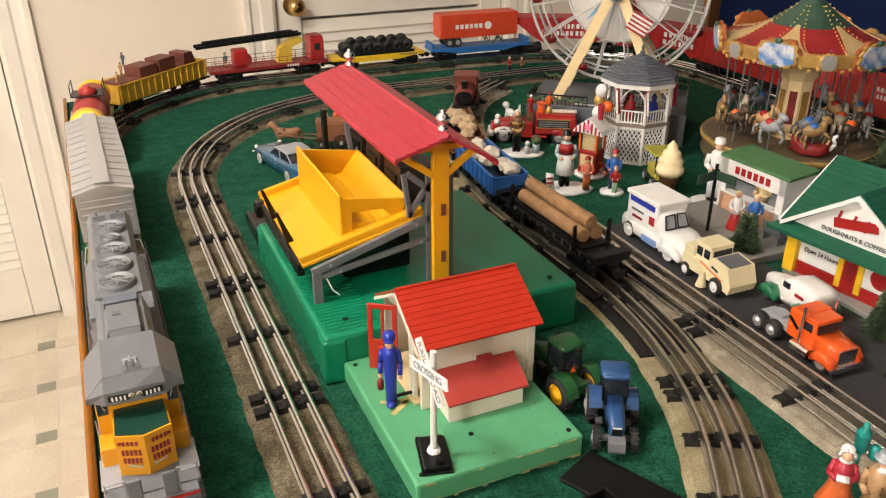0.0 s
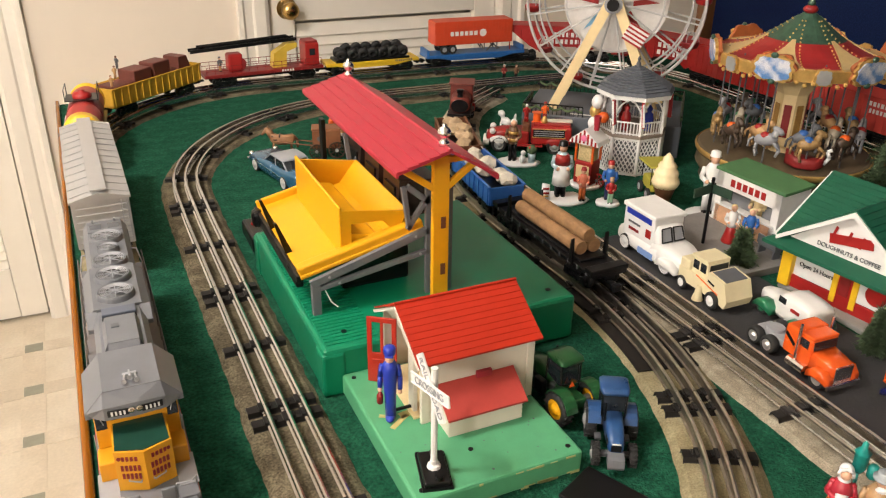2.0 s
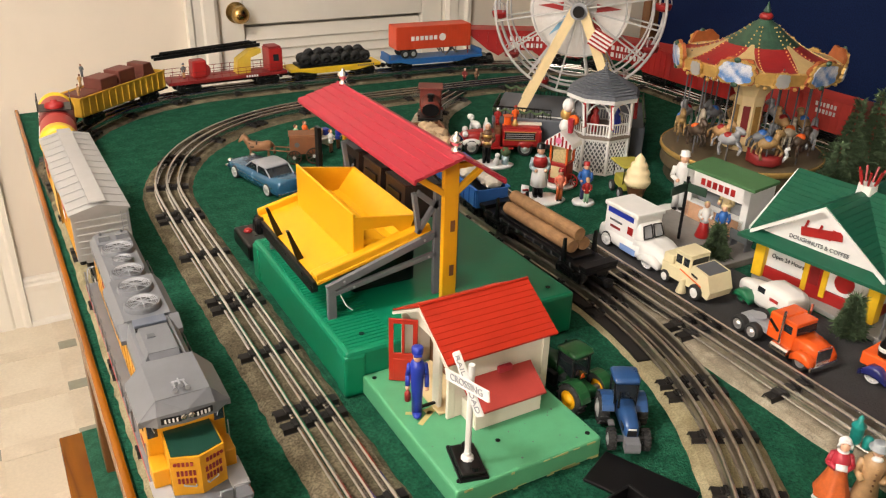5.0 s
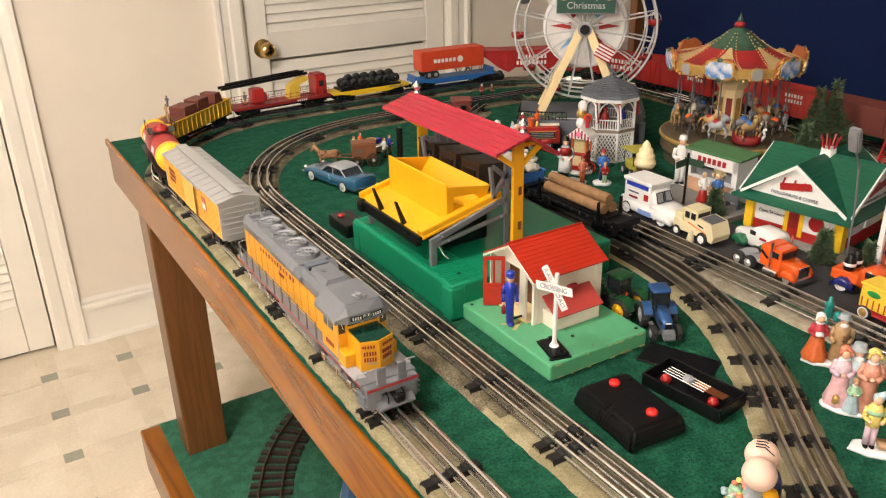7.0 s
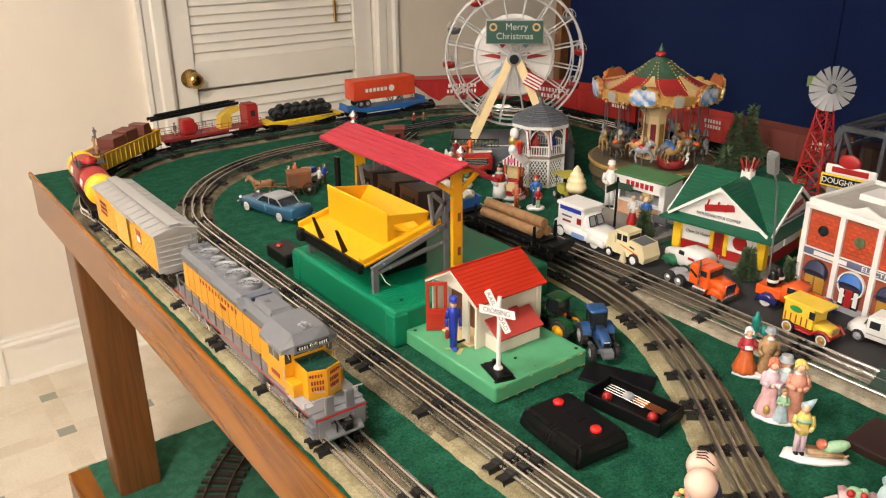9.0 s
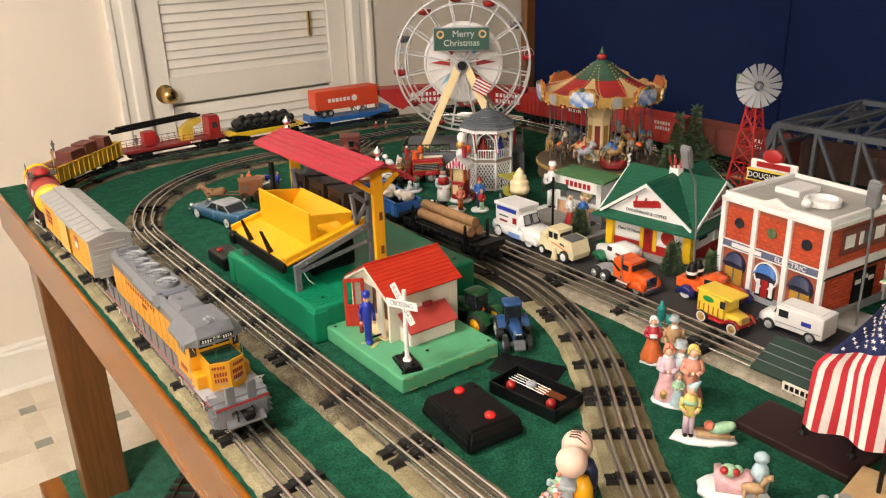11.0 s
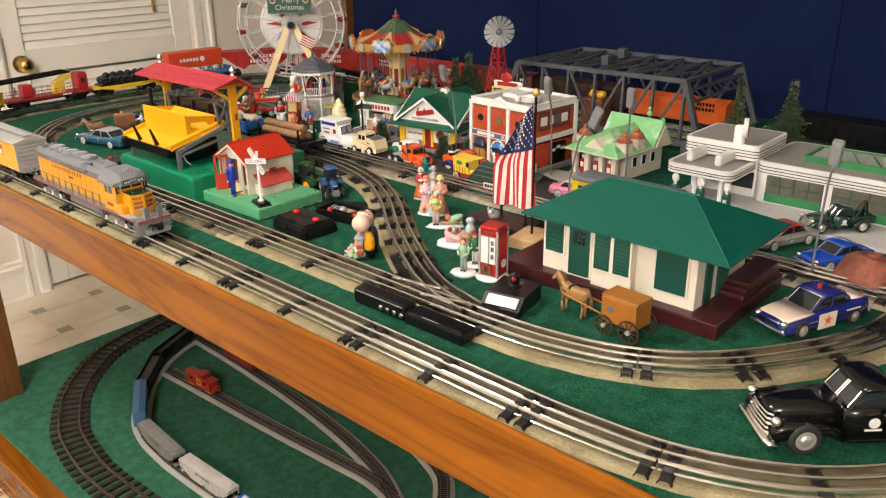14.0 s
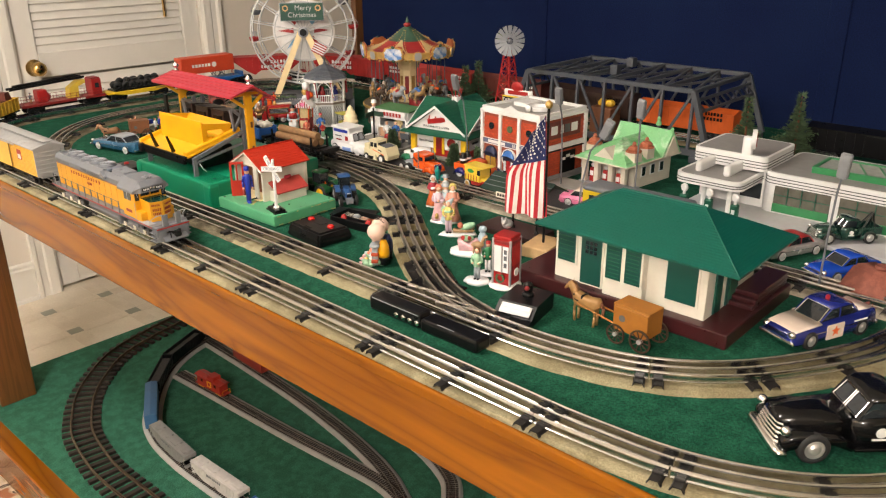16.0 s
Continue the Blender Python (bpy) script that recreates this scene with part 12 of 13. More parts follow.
def fire_engine():
    g = resized(1.07, thing("fire_engine", FIRE_AT, FIRE_TURN, "red porcelain fire engine with white fenders and black louvred panel", "toy fire truck"))
    part("chassis", box(B(), (-0.006, 0, 0.0135), (0.126, 0.03, 0.006), 0.001), BLACK, g)
    part("hood", hull(B(), [(0.018, 0.0165, 0.013, 0.036, 0.6), (0.04, 0.0155, 0.013, 0.035, 0.5), (0.057, 0.014, 0.014, 0.031, 0.4), (0.062, 0.011, 0.016, 0.027, 0.3)]), RED, g, "glossy red hood", True)
    part("cab_floor", box(B(), (0.008, 0, 0.024), (0.026, 0.038, 0.022), 0.003), RED, g)
    part("seat", box(B(), (0.0, 0, 0.038), (0.012, 0.034, 0.016), 0.003), BROWN, g, "brown bench seat")
    part("windscreen", box(B(), (0.02, 0, 0.044), (0.003, 0.036, 0.018), 0.001, rot=(0, -14, 0)), SNOW, g, "white snow-dusted windscreen")
    part("rear_body", box(B(), (-0.04, 0, 0.0295), (0.064, 0.042, 0.03), 0.004), RED, g, "red rear body")
    part("rear_deck", box(B(), (-0.04, 0, 0.0455), (0.058, 0.034, 0.004), 0.001), RED, g)
    for s in (-1, 1):
        part("fender", ball(B(), (0.042, s * 0.018, 0.019), 0.012, (1.3, 0.5, 0.62), 14), WHITE, g, "white rounded fender", True)
        part("fender", ball(B(), (-0.046, s * 0.0195, 0.019), 0.012, (1.2, 0.4, 0.62), 14), RED, g, "red rounded fender", True)
        part("running_board", box(B(), (-0.002, s * 0.019, 0.0125), (0.05, 0.008, 0.003), 0.001), RED, g)
        pn = part("side_panel", box(B(), (-0.036, s * 0.0212, 0.034), (0.05, 0.0014, 0.0125), 0.0008), BLACK, g, "black louvred panel with gold edge")
        for z in (0.0272, 0.0408):
            part("gold_line", box(B(), (-0.036, s * 0.0216, z), (0.053, 0.0012, 0.0014)), GOLD, pn)
        for k in range(3):
            part("louvre", box(B(), (-0.036, s * 0.0221, 0.0305 + 0.0034 * k), (0.046, 0.0008, 0.0012)), LTGREY, pn)
        part("headlight", ball(B(), (0.053, s * 0.0135, 0.0325), 0.0052, seg=10), SNOW, g, "round white headlight", True)
    wheels_for(g, (0.042, -0.046), 0.019, 0.0125, 0.008, SILVER, False)
    part("bumper", hull(B(), [(0.058, 0.021, 0.01, 0.0185, 0.8), (0.068, 0.019, 0.01, 0.0185, 0.8)]), WHITE, g, "white front bumper", True)
    part("grille", box(B(), (0.0625, 0, 0.0225), (0.002, 0.016, 0.012), 0.001), CHROME, g)
    part("hose_reel", lathe(B(), [(0.003, -0.008), (0.0085, -0.008), (0.006, -0.006), (0.006, 0.006), (0.0085, 0.008), (0.003, 0.008)], (-0.016, 0, 0.054), 14), ORANGE, g)
    part("bell", lathe(B(), [(0.006, 0), (0.0045, 0.004), (0.003, 0.009), (0.001, 0.0105)], (-0.028, 0.006, 0.0475), 12), GOLD, g, "gold bell", True)
    part("ladder", box(B(), (-0.05, 0, 0.049), (0.045, 0.012, 0.003), 0.001), CREAM, g)


fire_engine()
figure("driver_figurine", (0.737, 3.241, T + 0.046), 150, "red-suited porcelain driver with white beard on the fire engine", folk(0.034, RED, RED, None, SNOW), "fire engine crew")
figure("rider_figurine", (0.764, 3.226, T + 0.05), 150, "porcelain rider in red helmet on the fire engine", folk(0.034, ORANGE, RED, RED, BROWN), "fire engine crew")
figure("spotted_dog_figurine", (0.745, 3.325, T), 100, "white spotted porcelain dog before the fire engine", [(SNOW, lambda b: (ball(b, (0, 0, 0.024), 0.009, (1.5, 0.8, 0.9), 10), ball(b, (0.014, 0, 0.036), 0.0065, (1.3, 0.9, 0.9), 10), [cyl(b, (x, y, 0), (x, y, 0.022), 0.0022, seg=6) for x in (-0.009, 0.009) for y in (-0.004, 0.004)], tube(b, [(0.009, 0, 0.028), (0.013, 0, 0.034)], 0.004))), (BLACK, lambda b: [ball(b, (-0.01 + 0.006 * k, -0.0062 + 0.001 * (k % 2), 0.021 + 0.004 * (k % 3)), 0.002, seg=6) for k in range(5)])], "fire engine crew")
figure("fireman_figurine", (0.69, 3.18, T), -35, "porcelain fireman in dark coat with spotted dog on snow",
       snow_base(0.036, 0.022, 8) + folk(0.07, PALE["cocoa"], BLACK, None, SNOW, x=-0.01, z=0.005)
       + [(GOLD, lambda b: (lathe(b, [(0.0087, 0.034), (0.0089, 0.037), (0.0087, 0.039)], (-0.01, 0, 0.005), 12), lathe(b, [(0.0088, 0.046), (0.009, 0.049), (0.0088, 0.051)], (-0.01, 0, 0.005), 12))),
          (SNOW, lambda b: (ball(b, (0.008, -0.012, 0.013), 0.006, (0.9, 0.9, 1.3), 8), ball(b, (0.009, -0.014, 0.024), 0.0045, seg=8))), (PALE["blue"], lambda b: lathe(b, [(0.006, 0.005), (0.0065, 0.02), (0.005, 0.02)], (0.022, -0.002, 0), 10)), (FIR, lambda b: ball(b, (0.022, -0.002, 0.027), 0.009, (1, 1, 0.9), 8)), (RED, lambda b: [ball(b, (0.022 + 0.005 * math.cos(k * 2), -0.002 + 0.006 * math.sin(k * 2), 0.031), 0.0025, seg=6) for k in range(4)])], "fire engine crew")


def snack_cart():
    g = thing("popcorn_cart", (0.74, 3.056, T), -62, "red and yellow striped porcelain popcorn cart on snow", "toy food cart")
    part("snow_foot", lathe(B(), [(0.024, 0), (0.025, 0.003), (0.02, 0.005)], seg=18), SNOW, g)
    part("lower_box", box(B(), (0, 0, 0.024), (0.03, 0.028, 0.036), 0.002), RED, g, "red lower cabinet")
    part("yellow_panel", box(B(), (0, -0.0145, 0.026), (0.022, 0.0014, 0.02), 0.0005), CREAMYEL, g)
    for y in (-0.013, 0.013):
        for x in (-0.014, 0.014):
            part("corner_post", box(B(), (x, y, 0.056), (0.003, 0.003, 0.03)), ORANGE, g)
    part("glass_box", box(B(), (0, 0, 0.055), (0.024, 0.022, 0.027), 0.002), mat("popcorn_yellow", (0.62, 0.5, 0.26), 0.6, var=0.35, scale=500, bump=0.6), g, "heaped yellow popcorn behind glass")
    bm = B()
    prism(bm, [(-0.025, 0.07), (0.025, 0.07), (0.022, 0.076), (0.0, 0.094), (-0.022, 0.076)], "y", -0.018, 0.018)
    roof = part("roof", bm, WHITE, g, "white gabled roof with red stripes")
    bm = B()
    for k in range(-3, 4):
        box(bm, (k * 0.0065, -0.0183, 0.082 - abs(k) * 0.003), (0.0028, 0.0008, 0.02 - abs(k) * 0.004))
    part("red_stripe", bm, RED, roof)
    part("emblem", cyl(B(), (0, -0.0187, 0.08), (0, -0.0193, 0.08), 0.0052, seg=16), PINK, roof)
    spoked(g, 0.019, 0.0, 0.012, RED, 8)
    part("paper_cup", lathe(B(), [(0.004, 0.09), (0.0055, 0.112), (0.0045, 0.112), (0.003, 0.094)], (0.01, 0.0, 0), 10), PINKRED, g, "striped cups")


snack_cart()
figure("snack_vendor_figurine", (0.674, 3.017, T), -25, "porcelain vendor in striped shirt, apron and black cap on snow",
       snow_base(0.04, 0.026, 9) + folk(0.083, PALE["blue"], BLACK, BLACK, BLACK, x=-0.004, y=0.004, z=0.005)
       + [(SNOW, lambda b: (lathe(b, [(0.0135, 0.025), (0.0125, 0.04), (0.0108, 0.055)], (-0.004, 0.002, 0), 12), prism(b, [(-0.034, 0.006), (-0.02, 0.006), (-0.022, 0.03), (-0.033, 0.032)], "y", -0.016, -0.0135))), (RED, lambda b: (lathe(b, [(0.0112, 0.056), (0.0118, 0.065), (0.0085, 0.071)], (-0.004, 0.003, 0), 12), box(b, (-0.027, -0.0165, 0.024), (0.009, 0.0006, 0.003)), box(b, (-0.027, -0.0165, 0.017), (0.009, 0.0006, 0.003)))),
          (GOLD, lambda b: box(b, (-0.027, -0.0166, 0.0125), (0.008, 0.0006, 0.0022)))]
       + folk(0.05, PALE["coral"], PALE["rust"], RED, BROWN, x=0.026, y=-0.012, z=0.005), "street figures")
figure("child_figurine", (0.727, 2.979, T), -40, "two small porcelain children in blue and red on snow", snow_base(0.018, 0.015, 10) + folk(0.06, BLUEP, PALE["navy"], RED, BROWN, y=0.004, z=0.004) + folk(0.04, RED, PALE["mint"], PALE["tan"], BROWN, x=0.004, y=-0.008, z=0.004), "street figures")


# ---- cars on the middle track ----
def log_car():
    at, turn = on_track(pts_d, (0.549, 2.845), 0.16)
    g = thing("log_car", at, turn, "black toy flat car carrying three brown logs", "train car", "cars on the middle track")
    bogie(g, 0.078); bogie(g, -0.078)
    couplers(g, 0.112)
    bm = B()
    box(bm, (0, 0, 0.0215), (0.225, 0.046, 0.005), 0.001)
    box(bm, (0, 0, 0.0175), (0.225, 0.014, 0.006), 0.001)
    for x in (-0.105, 0.105):
        box(bm, (x, 0, 0.026), (0.014, 0.05, 0.006), 0.001)
    part("flatbed", bm, BLACK, g, "black flatbed with rivets")
    part("load_board", box(B(), (0, 0, 0.0255), (0.16, 0.034, 0.003), 0.001), BLACK, g)
    for x in (-0.07, 0.07):
        for s in (-1, 1):
            bm = B()
            prism(bm, [(x - 0.0035, 0.022), (x + 0.0035, 0.022), (x + 0.002, 0.05), (x - 0.001, 0.052)], "y", s * 0.0235 - 0.0015, s * 0.0235 + 0.0015)
            part("stake", bm, BLACK, g)
    bm = B()
    for k in range(12):
        for s in (-1, 1):
            box(bm, (-0.1 + k * 0.018, s * 0.0234, 0.0215), (0.0014, 0.0012, 0.005))
    tagged(part("rivet", bm, DKGREY, g), "small dark rivets", kind="stuff")


def log_load():
    at, turn = on_track(pts_d, (0.549, 2.845), 0.16)
    m = mat("log_brown", (0.26, 0.14, 0.06), 0.75, var=0.3, scale=90, bump=0.4)
    for y, z in ((-0.009, 0.0355), (0.009, 0.0355), (0.0, 0.05)):
        lg = solo("log", lathe(B(), [(0.001, -0.068), (0.0079, -0.068), (0.0085, -0.066), (0.0085, 0.066), (0.0079, 0.068), (0.001, 0.068)], seg=18), m, "round brown wooden log lying on the flat car", "log", "logs on the flat car", smooth=False)
        lg.matrix_basis = pose(at[0], at[1], at[2], 0, 0, turn) @ pose(0, y, z, 0, 90, 0)


log_car()
log_load()
ROCK = mat("pale_rock", (0.55, 0.5, 0.42), 0.85, var=0.25, scale=80, bump=0.6, bump_scale=300)
ROCK_TAN = mat("tan_rock", (0.46, 0.33, 0.2), 0.85, var=0.25, scale=80, bump=0.6, bump_scale=300)


def ore_gondola(near, paint, rock, label, seed):
    at, turn = on_track(pts_d, near, 0.1)
    g = resized(0.95, thing("gondola", at, turn, label, "train car", "cars on the middle track"), 0.92, 0.8)
    bogie(g, 0.05); bogie(g, -0.05)
    couplers(g, 0.08)
    for s in (-1, 1):
        bm = B()
        box(bm, (0, s * 0.026, 0.0385), (0.155, 0.002, 0.033), 0.0005)
        for k in range(9):
            box(bm, (-0.072 + 0.018 * k, s * 0.0275, 0.038), (0.003, 0.002, 0.031), 0.0004)
        box(bm, (0, s * 0.0272, 0.0545), (0.158, 0.004, 0.003), 0.0005)
        part("side", bm, paint, g, "ribbed car side")
        part("end", box(B(), (s * 0.0775, 0, 0.038), (0.002, 0.05, 0.032), 0.0004), paint, g)
    part("deck", box(B(), (0, 0, 0.022), (0.154, 0.05, 0.004)), BLACK, g)
    rng = random.Random(seed)
    for k in range(9):
        bm = B()
        bmesh.ops.create_icosphere(bm, subdivisions=2, radius=1.0)
        for v in bm.verts:
            v.co *= rng.uniform(0.82, 1.1)
        sz = rng.uniform(0.01, 0.015)
        bmesh.ops.scale(bm, vec=(sz * rng.uniform(0.9, 1.4), sz * rng.uniform(0.8, 1.1), sz * 0.75), verts=bm.verts)
        bmesh.ops.translate(bm, vec=(-0.06 + 0.015 * k, rng.uniform(-0.01, 0.01), 0.04 + rng.uniform(0, 0.009)), verts=bm.verts)
        rk = solo("rock", bm, rock, "rough pale rock heaped in the gondola" if rock is ROCK else "rough tan rock heaped in the gondola", "rock", "rocks in the gondolas")
        rk.matrix_basis = pose(*at, 0, 0, turn)


ore_gondola((0.546, 3.035), BLUEP, ROCK, "blue ribbed toy gondola heaped with pale rocks", 2)
ore_gondola((0.582, 3.195), BROWN, ROCK_TAN, "brown toy gondola heaped with tan rocks", 3)


def small_engine():
    at, turn = on_track(pts_c, (0.69, 3.40), 0.1)
    g = resized(0.85, thing("switch_engine", at, turn, "small red-brown toy steam engine on the middle track", "toy locomotive", "cars on the middle track"), 0.95, 0.72)
    bogie(g, 0.0, 3, 0.03)
    m = mat("red_oxide_paint", (0.16, 0.03, 0.02), 0.45, var=0.2)
    part("frame", box(B(), (0, 0, 0.021), (0.13, 0.042, 0.006), 0.001), BLACK, g)
    bm = cyl(B(), (-0.01, 0, 0.045), (0.062, 0, 0.045), 0.019, seg=20)
    part("boiler", bm, m, g, "red-brown boiler", True)
    part("smokebox", cyl(B(), (0.0605, 0, 0.045), (0.066, 0, 0.045), 0.0165, seg=20), BLACK, g)
    part("cab", box(B(), (-0.035, 0, 0.05), (0.045, 0.044, 0.05), 0.003), m, g)
    part("cab_roof", box(B(), (-0.035, 0, 0.077), (0.054, 0.05, 0.004), 0.002), m, g)
    part("chimney", lathe(B(), [(0.006, 0.06), (0.005, 0.07), (0.007, 0.082), (0.005, 0.083)], (0.05, 0, 0), 14), BLACK, g)
    part("dome", lathe(B(), [(0.008, 0.06), (0.008, 0.068), (0.004, 0.073), (0.0003, 0.074)], (0.018, 0, 0), 14), m, g)


small_engine()


def yellow_car():
    g = rail_car("yellow_coach", pts_c, (0.597, 1.985), 0.2, "yellow toy coach with a rounded grey roof", "train car", "cars on the middle track")
    m = mat("coach_yellow", (0.62, 0.43, 0.015), 0.4, var=0.08)
    bogie(g, 0.06); bogie(g, -0.06)
    couplers(g, 0.098)
    body = part("body", box(B(), (0, 0, 0.04), (0.19, 0.05, 0.046), 0.002), m, g, "yellow coach body")
    part("roof", hull(B(), [(-0.1, 0.018, 0.062, 0.065, 0.7), (-0.09, 0.027, 0.062, 0.071, 0.6), (0.09, 0.027, 0.062, 0.071, 0.6), (0.1, 0.018, 0.062, 0.065, 0.7)]), GREY, g, "rounded grey roof", True)
    for y in (-0.012, 0.012):
        part("end_window", box(B(), (-0.0953, y, 0.048), (0.0012, 0.014, 0.017), 0.0004), GLASSY, body)
    for sd in (-1, 1):
        for k in range(6):
            part("window", box(B(), (-0.072 + 0.029 * k, sd * 0.0252, 0.047), (0.018, 0.001, 0.017), 0.0004), GLASSY, body)


yellow_car()


# ---- tractors ----
def tractor(at, turn, paint, rim, label, size, weight=True, rear=-0.02):
    g = resized(size, thing("tractor", at, turn, label, "toy tractor", "toy tractors"))
    bm = B()
    hull(bm, [(-0.006, 0.0105, 0.021, 0.0425, 0.75), (0.018, 0.0098, 0.022, 0.041, 0.65), (0.036, 0.0085, 0.0225, 0.0375, 0.5), (0.0405, 0.0065, 0.0235, 0.033, 0.4)])
    bon = part("bonnet", bm, paint, g, "sloping engine bonnet", True)
    part("grille", box(B(), (0.0402, 0, 0.0285), (0.0014, 0.011, 0.008), 0.0005), BLACK, bon)
    part("side_grille", box(B(), (0.028, 0, 0.0305), (0.014, 0.0196, 0.006), 0.001), BLACK, bon)
    part("lettering_bar", box(B(), (0.0405, 0, 0.034), (0.001, 0.009, 0.0014)), WHITE, bon)
    part("chassis", box(B(), (0.008, 0, 0.0175), (0.064, 0.012, 0.011), 0.002), DKGREY, g)
    part("rear_axle", cyl(B(), (rear, -0.02, 0.0188), (rear, 0.02, 0.0188), 0.005, seg=10), DKGREY, g)
    if rear < -0.03:
        part("rear_frame", box(B(), (rear * 0.8, 0, 0.022), (0.04, 0.016, 0.014), 0.003), paint, g, "rear frame of the hinged tractor")
        part("side_step", box(B(), (-0.006, 0.019, 0.024), (0.016, 0.008, 0.018), 0.002), BLACK, g)
    part("front_axle", box(B(), (0.029, 0, 0.0125), (0.007, 0.036, 0.005), 0.001), DKGREY, g)
    if weight:
        part("front_weight", prism(B(), [(0.0395, 0.012), (0.052, 0.01), (0.054, 0.014), (0.052, 0.022), (0.0395, 0.024)], "y", -0.0085, 0.0085), GREY, g, "grey front weight block")
    # cab: corner posts, glazing, roof
    for x, xt in ((-0.034, -0.0325), (-0.0065, -0.009)):
        for s in (-1, 1):
            part("cab_post", tube(B(), [(x, s * 0.0125, 0.032), (xt, s * 0.0135, 0.0635)], 0.0012, 5), BLACK, g)
    part("cab_glass", prism(B(), [(-0.033, 0.034), (-0.008, 0.0405), (-0.0095, 0.0628), (-0.0315, 0.0628)], "y", -0.0125, 0.0125), GLASSY, g, "dark cab glazing")
    part("cab_roof", hull(B(), [(-0.0375, 0.0135, 0.0628, 0.0665, 0.8), (-0.033, 0.016, 0.0625, 0.0685, 0.8), (-0.012, 0.016, 0.0625, 0.0685, 0.8), (-0.005, 0.0135, 0.0628, 0.0665, 0.8)]), paint, g, "rounded cab roof", True)
    part("seat", box(B(), (-0.024, 0, 0.04), (0.009, 0.01, 0.012), 0.002), BLACK, g)
    part("warning_triangle", prism(B(), [(-0.004, 0.034), (0.004, 0.034), (0, 0.041)], "x", -0.0375, -0.0368), ORANGE, g, "orange warning triangle")
    part("hitch", box(B(), (-0.039, 0, 0.017), (0.008, 0.016, 0.008), 0.001), DKGREY, g)
    part("exhaust", cyl(B(), (0.006, -0.0105, 0.038), (0.006, -0.0105, 0.06), 0.0014, seg=8), BLACK, g)
    for s in (-1, 1):
        bm = B()
        arc_ = [(rear + 0.0215 * math.cos(radians(a)), 0.019 + 0.0215 * math.sin(radians(a))) for a in range(25, 171, 18)]
        inn = [(rear + 0.0198 * math.cos(radians(a)), 0.019 + 0.0198 * math.sin(radians(a))) for a in range(25, 171, 18)]
        prism(bm, arc_ + inn[::-1], "y", s * 0.0125, s * 0.0265)
        part("mudguard", bm, paint, g, "curved mudguard")
        part("step", box(B(), (0.0025, s * 0.0155, 0.014), (0.011, 0.007, 0.002)), DKGREY, g)
        for x, y, r, w in ((rear, 0.0225, 0.0188, 0.012), (0.029, 0.0195, 0.012, 0.0085)):
            wv = road_wheel(g, x, s * y, r, w, rim, s)
            bm = B()
            for k in range(16):
                a = 2 * math.pi * k / 16
                for h_ in (-1, 1):
                    box(bm, (r * math.cos(a), r * math.sin(a), h_ * w * 0.25), (0.002, 0.002, w * 0.46), rot=(h_ * 22, 0, math.degrees(a)))
            part("tread_lug", bm, RUBBER, wv)


tractor((0.417, 2.528, T), -120, mat("tractor_blue", (0.02, 0.07, 0.2), 0.3, coat=0.3), SILVER, "dark blue toy tractor with a grey front weight", 0.78)
tractor((0.407, 2.612, T), 95, mat("tractor_green", (0.012, 0.075, 0.022), 0.3, coat=0.3), YELLOW, "dark green toy tractor with yellow wheel rims", 0.82, False, -0.045)

# ---- by the street's end ----
TARP = two_tone("red_brown_canvas", (0.2, 0.06, 0.04), (0.28, 0.09, 0.06), 0.7, 60, bump=0.4)
bm = B()
prism(bm, [(-0.05, 0.0), (0.055, 0.0), (0.05, 0.012), (0.022, 0.043), (-0.02, 0.046), (-0.046, 0.016)], "y", -0.033, 0.033)
bmesh.ops.bevel(bm, geom=list(bm.edges), offset=0.004, segments=2, affect="EDGES")
g = thing("canvas_tent", (0.632, 1.605, T), -28, "red-brown toy canvas tent with folds beside the track", "toy tent")
part("canvas", bm, TARP, g, "", True)
part("top_ring", lathe(B(), [(0.008, 0.044), (0.01, 0.048), (0.009, 0.051), (0.005, 0.0505)], seg=14), TARP, g)
part("fold", tube(B(), [(-0.02, -0.0335, 0.02), (0.0, -0.0345, 0.027), (0.022, -0.034, 0.022), (0.03, -0.034, 0.01)], 0.0014), TARP, g)


